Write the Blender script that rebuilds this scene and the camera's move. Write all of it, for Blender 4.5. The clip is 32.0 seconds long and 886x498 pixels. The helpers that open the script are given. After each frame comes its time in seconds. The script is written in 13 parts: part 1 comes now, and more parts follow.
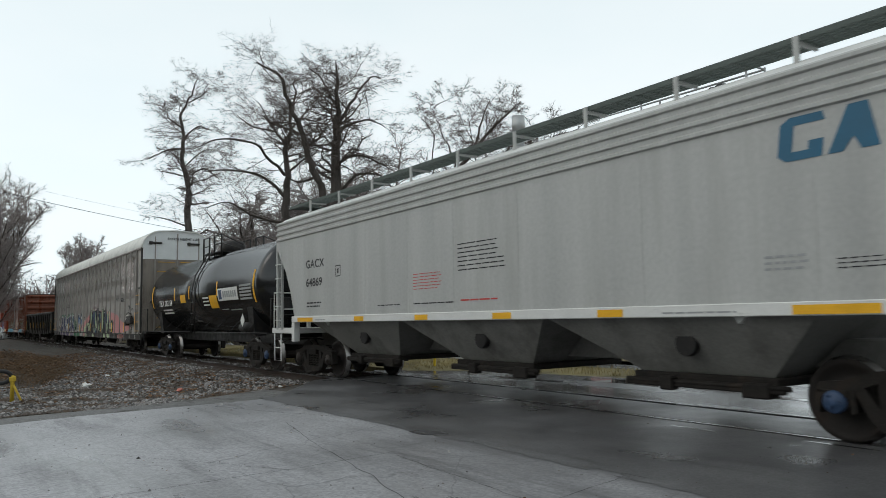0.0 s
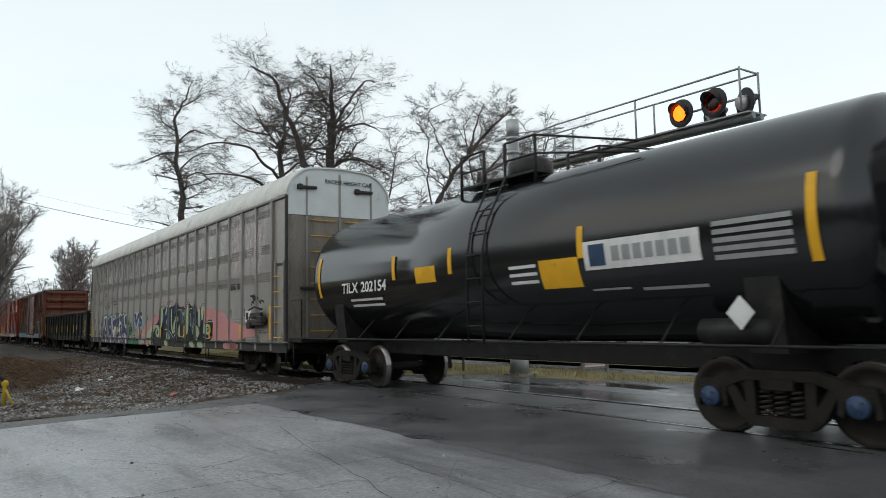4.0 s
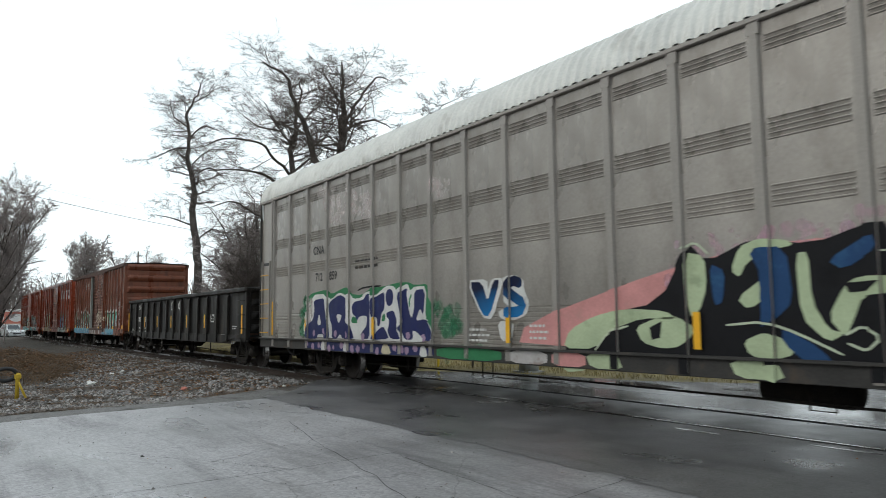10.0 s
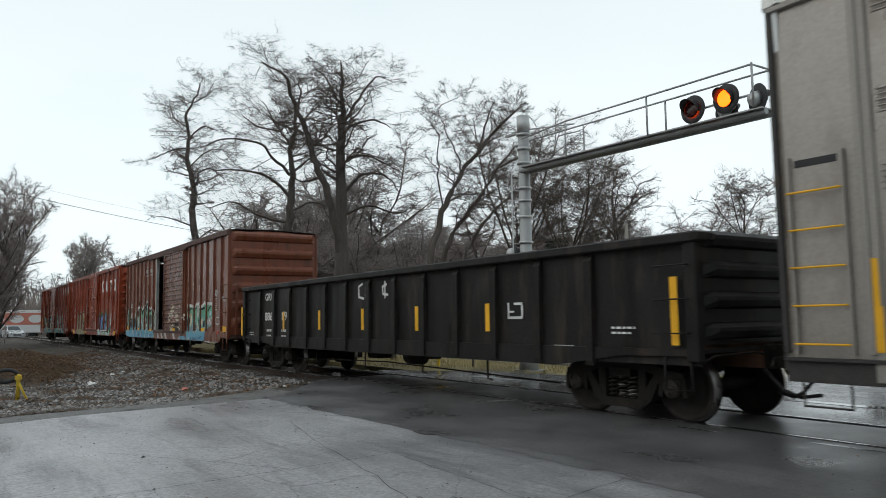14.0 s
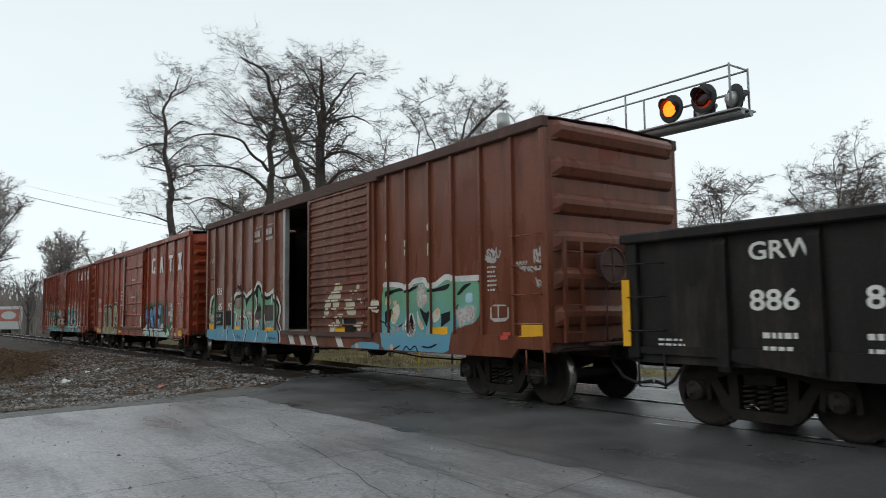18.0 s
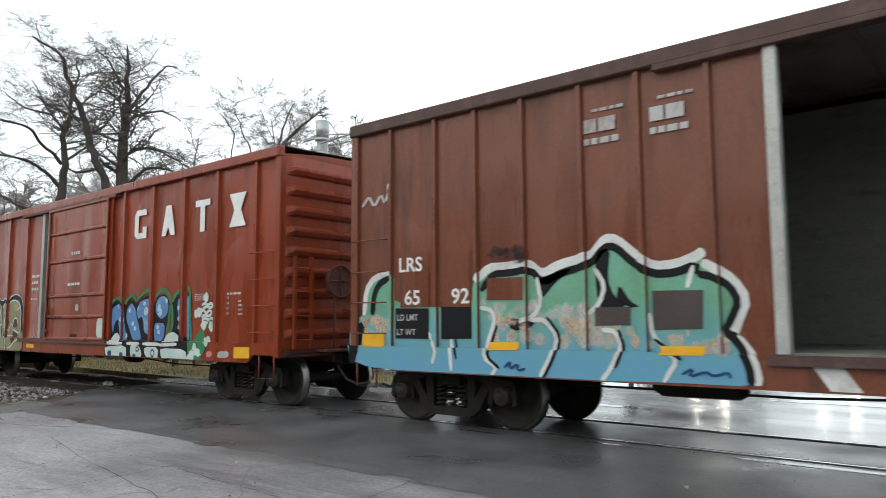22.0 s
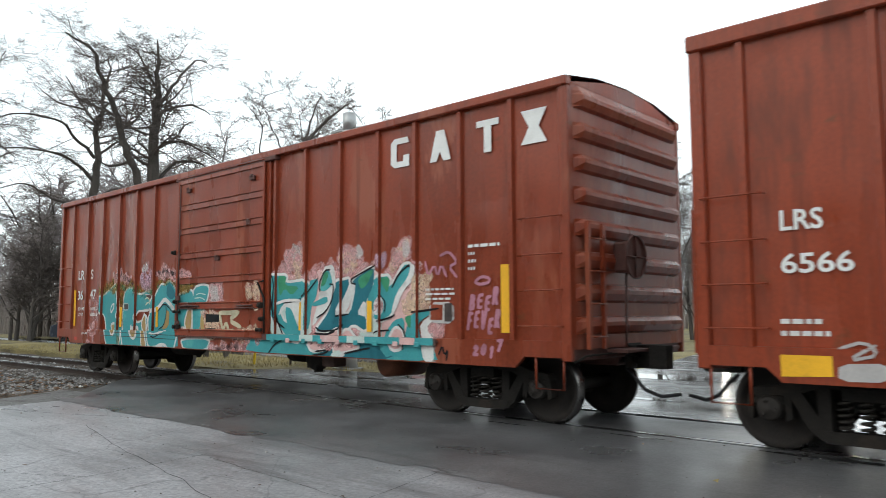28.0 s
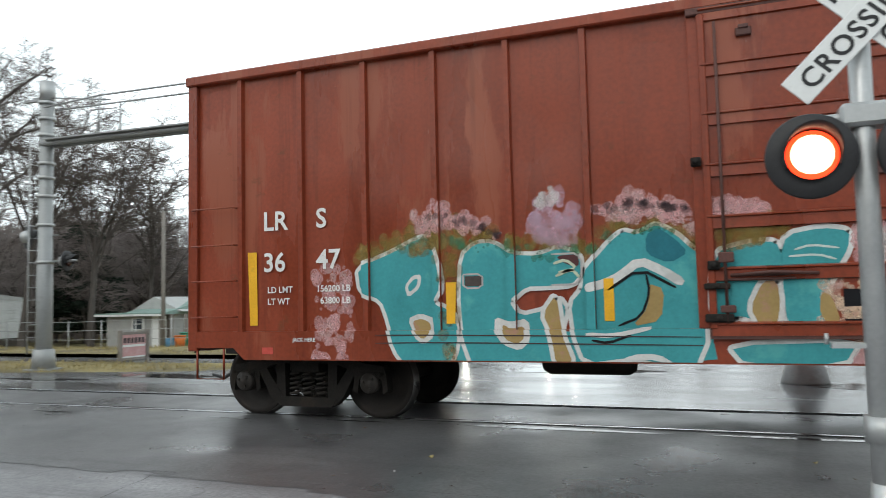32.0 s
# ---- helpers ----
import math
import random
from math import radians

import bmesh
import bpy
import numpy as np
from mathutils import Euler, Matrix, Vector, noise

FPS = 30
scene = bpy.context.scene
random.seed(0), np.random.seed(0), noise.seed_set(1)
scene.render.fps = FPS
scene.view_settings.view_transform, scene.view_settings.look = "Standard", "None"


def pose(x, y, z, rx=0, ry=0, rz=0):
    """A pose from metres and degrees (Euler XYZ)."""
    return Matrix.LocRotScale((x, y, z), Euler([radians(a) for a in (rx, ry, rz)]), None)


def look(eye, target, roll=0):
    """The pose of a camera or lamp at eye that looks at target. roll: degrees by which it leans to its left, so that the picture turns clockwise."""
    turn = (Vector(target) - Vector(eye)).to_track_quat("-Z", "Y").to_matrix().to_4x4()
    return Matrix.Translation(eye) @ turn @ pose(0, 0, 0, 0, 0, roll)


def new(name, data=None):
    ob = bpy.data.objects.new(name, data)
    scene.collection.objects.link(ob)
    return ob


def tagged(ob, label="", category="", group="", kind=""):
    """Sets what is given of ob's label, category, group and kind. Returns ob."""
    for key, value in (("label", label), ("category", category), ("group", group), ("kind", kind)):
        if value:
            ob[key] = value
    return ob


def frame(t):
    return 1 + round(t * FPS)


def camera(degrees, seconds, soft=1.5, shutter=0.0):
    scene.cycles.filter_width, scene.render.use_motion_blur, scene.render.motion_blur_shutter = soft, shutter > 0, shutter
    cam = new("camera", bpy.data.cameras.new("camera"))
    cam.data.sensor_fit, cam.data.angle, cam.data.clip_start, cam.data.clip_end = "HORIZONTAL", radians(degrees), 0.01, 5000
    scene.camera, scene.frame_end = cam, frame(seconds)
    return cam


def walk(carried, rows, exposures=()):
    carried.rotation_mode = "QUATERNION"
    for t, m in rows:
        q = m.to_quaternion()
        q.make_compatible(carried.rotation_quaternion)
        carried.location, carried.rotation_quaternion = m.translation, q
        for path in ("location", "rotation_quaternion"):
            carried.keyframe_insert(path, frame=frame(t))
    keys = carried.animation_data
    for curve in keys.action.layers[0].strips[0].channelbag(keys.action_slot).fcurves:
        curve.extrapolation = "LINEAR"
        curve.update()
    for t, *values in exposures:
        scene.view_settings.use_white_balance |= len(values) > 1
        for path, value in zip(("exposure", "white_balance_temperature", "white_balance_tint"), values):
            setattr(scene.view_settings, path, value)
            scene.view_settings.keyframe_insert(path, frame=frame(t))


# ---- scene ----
EXPOSE, SKY_LOW, SKY_HIGH = 0.0, 1.45, 0.84

# ---- camera: held by hand on one spot, panning with the train ----
EYE = (0.0, -9.077, 1.432)
BEND, BEND_FROM = 0.000249, -6.63


def aim(turn, tilt, lean):
    """The camera's pose: degrees to the right of straight across the track, upwards, and of lean."""
    return Matrix.Translation(EYE) @ pose(0, 0, 0, 0, 0, -turn) @ pose(0, 0, 0, 90 + tilt) @ pose(0, 0, 0, 0, 0, lean)


cam = camera(62.046, 32.0, soft=0.88, shutter=0.33)
walk(cam, [
    (0, aim(-55.59, 5.34, -1.05)), (0.5, aim(-55.49, 5.39, -0.87)), (1, aim(-55.41, 5.53, -1.13)), (1.5, aim(-55.34, 5.53, -1.14)),
    (2, aim(-55.24, 5.57, -1.11)), (2.5, aim(-55.19, 5.66, -1.04)), (3, aim(-55.22, 5.64, -1.06)), (3.5, aim(-55.16, 5.66, -1.10)),
    (5.5, aim(-55.22, 5.44, -0.94)), (6, aim(-55.31, 5.38, -0.61)), (6.5, aim(-55.54, 5.08, -0.50)), (7, aim(-55.65, 4.90, -0.82)),
    (7.5, aim(-55.74, 4.76, -0.78)), (8, aim(-55.80, 4.74, -0.37)), (8.5, aim(-55.82, 4.91, -0.66)), (9, aim(-55.84, 5.12, -0.33)),
    (9.5, aim(-55.84, 5.31, -0.51)), (10, aim(-55.94, 5.40, -0.64)), (10.5, aim(-55.99, 5.43, -1.00)), (11, aim(-56.02, 5.34, -0.94)),
    (11.5, aim(-56.02, 5.27, -0.93)), (12, aim(-56.02, 5.31, -1.12)), (12.5, aim(-56.10, 5.32, -0.90)), (13, aim(-56.16, 5.31, -0.95)),
    (13.5, aim(-56.15, 5.35, -1.06)), (14, aim(-55.94, 5.35, -0.89)), (14.5, aim(-55.71, 5.30, -1.04)), (15, aim(-55.71, 5.24, -1.05)),
    (15.5, aim(-55.81, 5.15, -1.17)), (17.5, aim(-55.42, 5.15, -1.31)), (18, aim(-54.36, 5.12, -0.79)), (18.5, aim(-50.78, 4.92, -0.49)),
    (19, aim(-48.20, 4.86, -0.05)), (19.5, aim(-46.44, 5.25, -0.24)), (20, aim(-44.71, 5.55, -0.30)), (20.5, aim(-43.22, 5.65, -0.23)),
    (21, aim(-42.21, 5.64, 0.15)), (21.5, aim(-40.98, 5.66, 0.22)), (22, aim(-40.02, 5.68, -0.31)), (22.5, aim(-39.39, 5.68, -0.27)),
    (23, aim(-39.49, 5.57, -0.12)), (23.5, aim(-41.63, 5.39, -0.14)), (24, aim(-42.36, 5.14, -0.60)), (24.5, aim(-42.48, 5.11, -0.47)),
    (25, aim(-43.25, 5.23, -0.27)), (25.5, aim(-44.02, 5.29, -0.66)), (26, aim(-44.18, 5.36, -0.70)), (26.5, aim(-44.08, 5.34, -0.62)),
    (28.5, aim(-40.16, 4.95, -0.18)), (29, aim(-37.57, 4.90, -0.23)), (29.5, aim(-35.69, 4.88, -0.32)), (30, aim(-33.59, 4.69, -0.44)),
    (30.5, aim(-31.31, 4.63, -0.57)), (31, aim(-29.20, 4.54, -0.41)), (31.3, aim(-27.72, 4.38, -0.15)), (31.5, aim(-26.42, 4.36, -0.06)),
    (31.8, aim(-23.76, 3.97, -0.72)), (32, aim(-21.02, 3.94, -1.30)),
], exposures=[(0, EXPOSE - 0.42), (5, EXPOSE - 0.36), (8, EXPOSE - 0.10), (12, EXPOSE - 0.16), (14.5, EXPOSE - 0.42), (18, EXPOSE - 0.46), (20, EXPOSE + 0.02), (21, EXPOSE + 0.16), (22, EXPOSE + 0.32), (25, EXPOSE + 0.30), (32, EXPOSE + 0.24)])

# how far the train has gone, second by second
GONE = [
    (0, -0.00), (1, 4.31), (2, 8.55), (3, 12.75), (3.5, 14.82), (5.5, 22.96), (6, 25.02), (7, 29.13),
    (8, 33.22), (9, 37.28), (10, 41.32), (11, 45.30), (12, 49.27), (13, 53.25), (14, 57.28), (15, 61.28),
    (15.5, 63.28), (17.5, 70.90), (18, 72.83), (19, 76.64), (20, 80.53), (21, 84.34), (22, 88.07), (23, 91.80),
    (24, 95.49), (25, 99.23), (26, 102.92), (26.5, 104.75), (28.5, 111.95), (29, 113.73), (30, 117.27), (31, 120.74),
    (32, 124.06),
]

# ---- sky and light: a bright, even winter overcast ----
world = bpy.data.worlds.new("overcast_sky")
scene.world = world
world.use_nodes = True
wn, wl = world.node_tree.nodes, world.node_tree.links
wn.clear()
w_out = wn.new("ShaderNodeOutputWorld")
w_bg = wn.new("ShaderNodeBackground")
w_sky = wn.new("ShaderNodeTexSky")
w_sky.sky_type = "NISHITA"
w_sky.sun_disc = False
w_sky.sun_elevation, w_sky.sun_rotation = radians(32), radians(200)
w_sky.dust_density, w_sky.ozone_density = 6.0, 1.0
w_co = wn.new("ShaderNodeTexCoord")
w_sep = wn.new("ShaderNodeSeparateXYZ")
w_noise = wn.new("ShaderNodeTexNoise")
w_noise.inputs["Scale"].default_value = 1.7
w_noise.inputs["Detail"].default_value = 5.0
w_map = wn.new("ShaderNodeMapping")
w_map.inputs["Scale"].default_value = (1, 1, 2.6)
w_cloud = wn.new("ShaderNodeValToRGB")
w_cloud.color_ramp.elements[0].position, w_cloud.color_ramp.elements[1].position = 0.30, 0.72
w_cloud.color_ramp.elements[0].color = (0.84, 0.96, 1.0, 1)
w_cloud.color_ramp.elements[1].color = (0.96, 1.03, 1.05, 1)
w_ramp = wn.new("ShaderNodeMapRange")
w_ramp.inputs["From Min"].default_value, w_ramp.inputs["From Max"].default_value = 0.0, 1.0
w_ramp.inputs["To Min"].default_value, w_ramp.inputs["To Max"].default_value = SKY_LOW, SKY_HIGH
w_scale = wn.new("ShaderNodeVectorMath")
w_scale.operation = "SCALE"
w_dim = wn.new("ShaderNodeVectorMath")
w_dim.operation = "SCALE"
w_dim.inputs["Scale"].default_value = 0.012
w_add = wn.new("ShaderNodeVectorMath")
w_add.operation = "ADD"
wl.new(w_co.outputs["Generated"], w_sep.inputs[0])
wl.new(w_co.outputs["Generated"], w_map.inputs[0])
wl.new(w_map.outputs[0], w_noise.inputs["Vector"])
wl.new(w_noise.outputs["Fac"], w_cloud.inputs[0])
wl.new(w_sep.outputs["Z"], w_ramp.inputs["Value"])
wl.new(w_cloud.outputs[0], w_scale.inputs[0])
wl.new(w_ramp.outputs[0], w_scale.inputs["Scale"])
wl.new(w_sky.outputs[0], w_dim.inputs[0])
wl.new(w_scale.outputs[0], w_add.inputs[0])
wl.new(w_dim.outputs[0], w_add.inputs[1])
wl.new(w_add.outputs[0], w_bg.inputs["Color"])
wl.new(w_bg.outputs[0], w_out.inputs["Surface"])

sun = new("sun", bpy.data.lights.new("sun", "SUN"))
sun.data.energy, sun.data.angle, sun.data.color = 0.35, radians(25), (1.0, 0.97, 0.93)
sun.matrix_world = look((0, 0, 40), (0.4 * 40 * 0.6, 40 * 0.9, 0))

# ---- small tools ----
class Geo:
    """Gathers faces for one mesh; each face keeps the number of its material."""

    def __init__(self):
        self.v, self.f, self.m, self.smooth = [], [], [], []

    def face(self, pts, mat=0, smooth=False):
        n = len(self.v)
        self.v.extend(tuple(p) for p in pts)
        self.f.append(tuple(range(n, n + len(pts))))
        self.m.append(mat)
        self.smooth.append(smooth)
        return self

    def add(self, verts, faces, mat=0, smooth=False):
        n = len(self.v)
        self.v.extend(tuple(p) for p in verts)
        for f in faces:
            self.f.append(tuple(i + n for i in f))
            self.m.append(mat)
            self.smooth.append(smooth)
        return self

    def box(self, x0, x1, y0, y1, z0, z1, b=0.0, mat=0):
        """A box; with b its edges are chamfered."""
        if x1 < x0: x0, x1 = x1, x0
        if y1 < y0: y0, y1 = y1, y0
        if z1 < z0: z0, z1 = z1, z0
        b = min(b, (x1 - x0) * 0.45, (y1 - y0) * 0.45, (z1 - z0) * 0.45)
        if b <= 0:
            v = [(x, y, z) for x in (x0, x1) for y in (y0, y1) for z in (z0, z1)]
            return self.add(v, [(0, 1, 3, 2), (4, 6, 7, 5), (0, 4, 5, 1), (2, 3, 7, 6), (0, 2, 6, 4), (1, 5, 7, 3)], mat)
        bm = bmesh.new()
        bmesh.ops.create_cube(bm, size=1.0, matrix=Matrix.Translation(((x0 + x1) / 2, (y0 + y1) / 2, (z0 + z1) / 2)) @ Matrix.Diagonal((x1 - x0, y1 - y0, z1 - z0, 1)))
        bmesh.ops.bevel(bm, geom=bm.edges[:], offset=b, segments=1, affect="EDGES", profile=0.5)
        bm.verts.index_update()
        self.add([v.co for v in bm.verts], [[v.index for v in f.verts] for f in bm.faces], mat)
        bm.free()
        return self

    def tube(self, pts, r, n=8, mat=0, cap=True):
        """A round bar along the points; r may be one radius or one for each point."""
        pts = [Vector(p) for p in pts]
        rr = r if isinstance(r, (list, tuple)) else [r] * len(pts)
        base = len(self.v)
        up = None
        for i, p in enumerate(pts):
            a, b = pts[max(i - 1, 0)], pts[min(i + 1, len(pts) - 1)]
            d = (b - a).normalized()
            if up is None:
                up = Vector((0, 0, 1)) if abs(d.z) < 0.9 else Vector((1, 0, 0))
            s = d.cross(up).normalized()
            u = s.cross(d).normalized()
            up = u
            for k in range(n):
                c = 2 * math.pi * k / n
                self.v.append(tuple(p + (s * math.cos(c) + u * math.sin(c)) * rr[i]))
        for i in range(len(pts) - 1):
            for k in range(n):
                a, b = base + i * n + k, base + i * n + (k + 1) % n
                self.f.append((a, a + n, b + n, b))
                self.m.append(mat)
                self.smooth.append(True)
        if cap:
            for i, flip in ((0, False), (len(pts) - 1, True)):
                ring = [base + i * n + k for k in range(n)]
                self.f.append(tuple(ring[::-1] if flip else ring))
                self.m.append(mat)
                self.smooth.append(False)
        return self

    def lathe(self, c, axis, prof, n=24, mat=0, smooth=True, cap=True):
        """Turns a profile of (along, radius) round an axis ('x', 'y' or 'z') through c."""
        base = len(self.v)
        for a, r in prof:
            for k in range(n):
                t = 2 * math.pi * k / n
                p, q = r * math.cos(t), r * math.sin(t)
                o = {"x": (a, p, q), "y": (q, a, p), "z": (p, q, a)}[axis]
                self.v.append((c[0] + o[0], c[1] + o[1], c[2] + o[2]))
        for i in range(len(prof) - 1):
            for k in range(n):
                a, b = base + i * n + k, base + i * n + (k + 1) % n
                self.f.append((a, b, b + n, a + n))
                self.m.append(mat)
                self.smooth.append(smooth)
        for i, flip in ((0, True), (len(prof) - 1, False)):
            if cap and prof[i][1] > 1e-5:
                ring = [base + i * n + k for k in range(n)]
                self.f.append(tuple(ring[::-1] if flip else ring))
                self.m.append(mat)
                self.smooth.append(False)
        return self

    def prism(self, poly, axis, a0, a1, mat=0):
        """A flat outline pushed from a0 to a1 along an axis. Outline points: (x, z) for y, (y, z) for x, (x, y) for z."""
        def at(p, a):
            return {"y": (p[0], a, p[1]), "x": (a, p[0], p[1]), "z": (p[0], p[1], a)}[axis]
        n = len(poly)
        v = [at(p, a0) for p in poly] + [at(p, a1) for p in poly]
        f = [tuple(range(n))[::-1], tuple(range(n, 2 * n))] + [(i, (i + 1) % n, (i + 1) % n + n, i + n) for i in range(n)]
        return self.add(v, f, mat)

    def mesh(self, name, mats):
        me = bpy.data.meshes.new(name)
        me.from_pydata(self.v, [], self.f)
        for m in mats if isinstance(mats, (list, tuple)) else [mats]:
            me.materials.append(m)
        me.polygons.foreach_set("material_index", self.m)
        me.polygons.foreach_set("use_smooth", self.smooth)
        bm = bmesh.new()
        bm.from_mesh(me)
        bmesh.ops.remove_doubles(bm, verts=bm.verts, dist=1e-5)
        bmesh.ops.recalc_face_normals(bm, faces=bm.faces)
        bm.to_mesh(me)
        bm.free()
        me.update()
        return me


def part(name, geo, material, parent, label="", at=None):
    """One mesh object under a thing or a part."""
    me = geo.mesh(name, material) if isinstance(geo, Geo) else geo
    ob = new(name, me)
    ob.parent = parent
    if at is not None:
        ob.matrix_basis = at
    return tagged(ob, label)


def thing(name, m, label, category, group="", geo=None, material=None):
    """A top-level thing: a mesh of its own, or an Empty that carries its parts."""
    ob = new(name, geo.mesh(name, material) if geo else None)
    ob.matrix_basis = m
    return tagged(ob, label, category, group)


def setting(name, geo, material, label="", category=""):
    ob = new(name, geo.mesh(name, material))
    return tagged(ob, label, category, kind="structure")

# ---- materials ----
def surface(name, base, rough=0.6, metal=0.0, vary=0.12, scale=3.0, fine=40.0, bump=0.15, dirt=None, dirt_at=0.55, dirt_soft=0.2,
            dirt_scale=1.2, stretch=(1, 1, 1), rough_vary=0.15, coat=0.0, spec=0.35, bump_dist=0.01, rand=0.0, island=0.0):
    """A painted, mineral or metal surface with variation at two scales, dirt patches and fine relief."""
    m = bpy.data.materials.new(name)
    m.use_nodes = True
    n, l = m.node_tree.nodes, m.node_tree.links
    bsdf = n["Principled BSDF"]
    co = n.new("ShaderNodeTexCoord")
    mp = n.new("ShaderNodeMapping")
    mp.inputs["Scale"].default_value = stretch
    l.new(co.outputs["Object"], mp.inputs[0])
    big = n.new("ShaderNodeTexNoise")
    big.inputs["Scale"].default_value, big.inputs["Detail"].default_value = scale, 6
    small = n.new("ShaderNodeTexNoise")
    small.inputs["Scale"].default_value, small.inputs["Detail"].default_value = fine, 4
    l.new(mp.outputs[0], big.inputs["Vector"])
    l.new(co.outputs["Object"], small.inputs["Vector"])
    blend = n.new("ShaderNodeMath")
    blend.operation = "MULTIPLY_ADD"
    blend.inputs[1].default_value = 0.45
    l.new(small.outputs["Fac"], blend.inputs[0])
    half = n.new("ShaderNodeMath")
    half.operation = "MULTIPLY"
    half.inputs[1].default_value = 0.75
    l.new(big.outputs["Fac"], half.inputs[0])
    l.new(half.outputs[0], blend.inputs[2])
    ramp = n.new("ShaderNodeValToRGB")
    e = ramp.color_ramp.elements
    e[0].position, e[1].position = 0.32, 0.88
    e[0].color = (*[max(c * (1 - vary * 1.6), 0) for c in base], 1)
    e[1].color = (*[min(c * (1 + vary * 1.6), 1) for c in base], 1)
    l.new(blend.outputs[0], ramp.inputs[0])
    col = ramp.outputs[0]
    if rand:
        oi = n.new("ShaderNodeObjectInfo")
        hs = n.new("ShaderNodeHueSaturation")
        mr = n.new("ShaderNodeMapRange")
        mr.inputs["To Min"].default_value, mr.inputs["To Max"].default_value = 1 - rand, 1 + rand
        l.new(oi.outputs["Random"], mr.inputs["Value"])
        l.new(mr.outputs[0], hs.inputs["Value"])
        l.new(col, hs.inputs["Color"])
        col = hs.outputs[0]
    if island:
        gi = n.new("ShaderNodeNewGeometry")
        hi = n.new("ShaderNodeHueSaturation")
        mi = n.new("ShaderNodeMapRange")
        mi.inputs["To Min"].default_value, mi.inputs["To Max"].default_value = 1 - island, 1 + island
        l.new(gi.outputs["Random Per Island"], mi.inputs["Value"])
        l.new(mi.outputs[0], hi.inputs["Value"])
        l.new(col, hi.inputs["Color"])
        col = hi.outputs[0]
    if dirt:
        dn = n.new("ShaderNodeTexNoise")
        dn.inputs["Scale"].default_value, dn.inputs["Detail"].default_value, dn.inputs["Roughness"].default_value = dirt_scale, 8, 0.65
        l.new(mp.outputs[0], dn.inputs["Vector"])
        dr = n.new("ShaderNodeMapRange")
        dr.inputs["From Min"].default_value, dr.inputs["From Max"].default_value = dirt_at, dirt_at + dirt_soft
        l.new(dn.outputs["Fac"], dr.inputs["Value"])
        mix = n.new("ShaderNodeMix")
        mix.data_type = "RGBA"
        l.new(dr.outputs[0], mix.inputs["Factor"])
        l.new(col, mix.inputs["A"])
        mix.inputs["B"].default_value = (*dirt, 1)
        col = mix.outputs["Result"]
    l.new(col, bsdf.inputs["Base Color"])
    rr = n.new("ShaderNodeMapRange")
    rr.inputs["From Min"].default_value, rr.inputs["From Max"].default_value = 0.3, 0.7
    rr.inputs["To Min"].default_value, rr.inputs["To Max"].default_value = max(rough - rough_vary, 0.03), min(rough + rough_vary, 1)
    l.new(big.outputs["Fac"], rr.inputs["Value"])
    l.new(rr.outputs[0], bsdf.inputs["Roughness"])
    bsdf.inputs["Metallic"].default_value = metal
    bsdf.inputs["Coat Weight"].default_value = coat
    bsdf.inputs["Specular IOR Level"].default_value = spec
    if bump:
        bp = n.new("ShaderNodeBump")
        bp.inputs["Strength"].default_value, bp.inputs["Distance"].default_value = bump, bump_dist
        l.new(blend.outputs[0], bp.inputs["Height"])
        l.new(bp.outputs[0], bsdf.inputs["Normal"])
    return m


def glow(name, colour, strength):
    m = bpy.data.materials.new(name)
    m.use_nodes = True
    b = m.node_tree.nodes["Principled BSDF"]
    b.inputs["Base Color"].default_value = (*colour, 1)
    b.inputs["Emission Color"].default_value = (*colour, 1)
    b.inputs["Emission Strength"].default_value = strength
    return m

# ---- ground, road, track ----
def bend(x):
    """How far the track has swung towards the camera's side at x."""
    return -0.5 * BEND * min(x - BEND_FROM, 0.0) ** 2


def swing(x):
    """The heading of the track at x, in degrees."""
    return math.degrees(math.atan(-BEND * min(x - BEND_FROM, 0.0)))


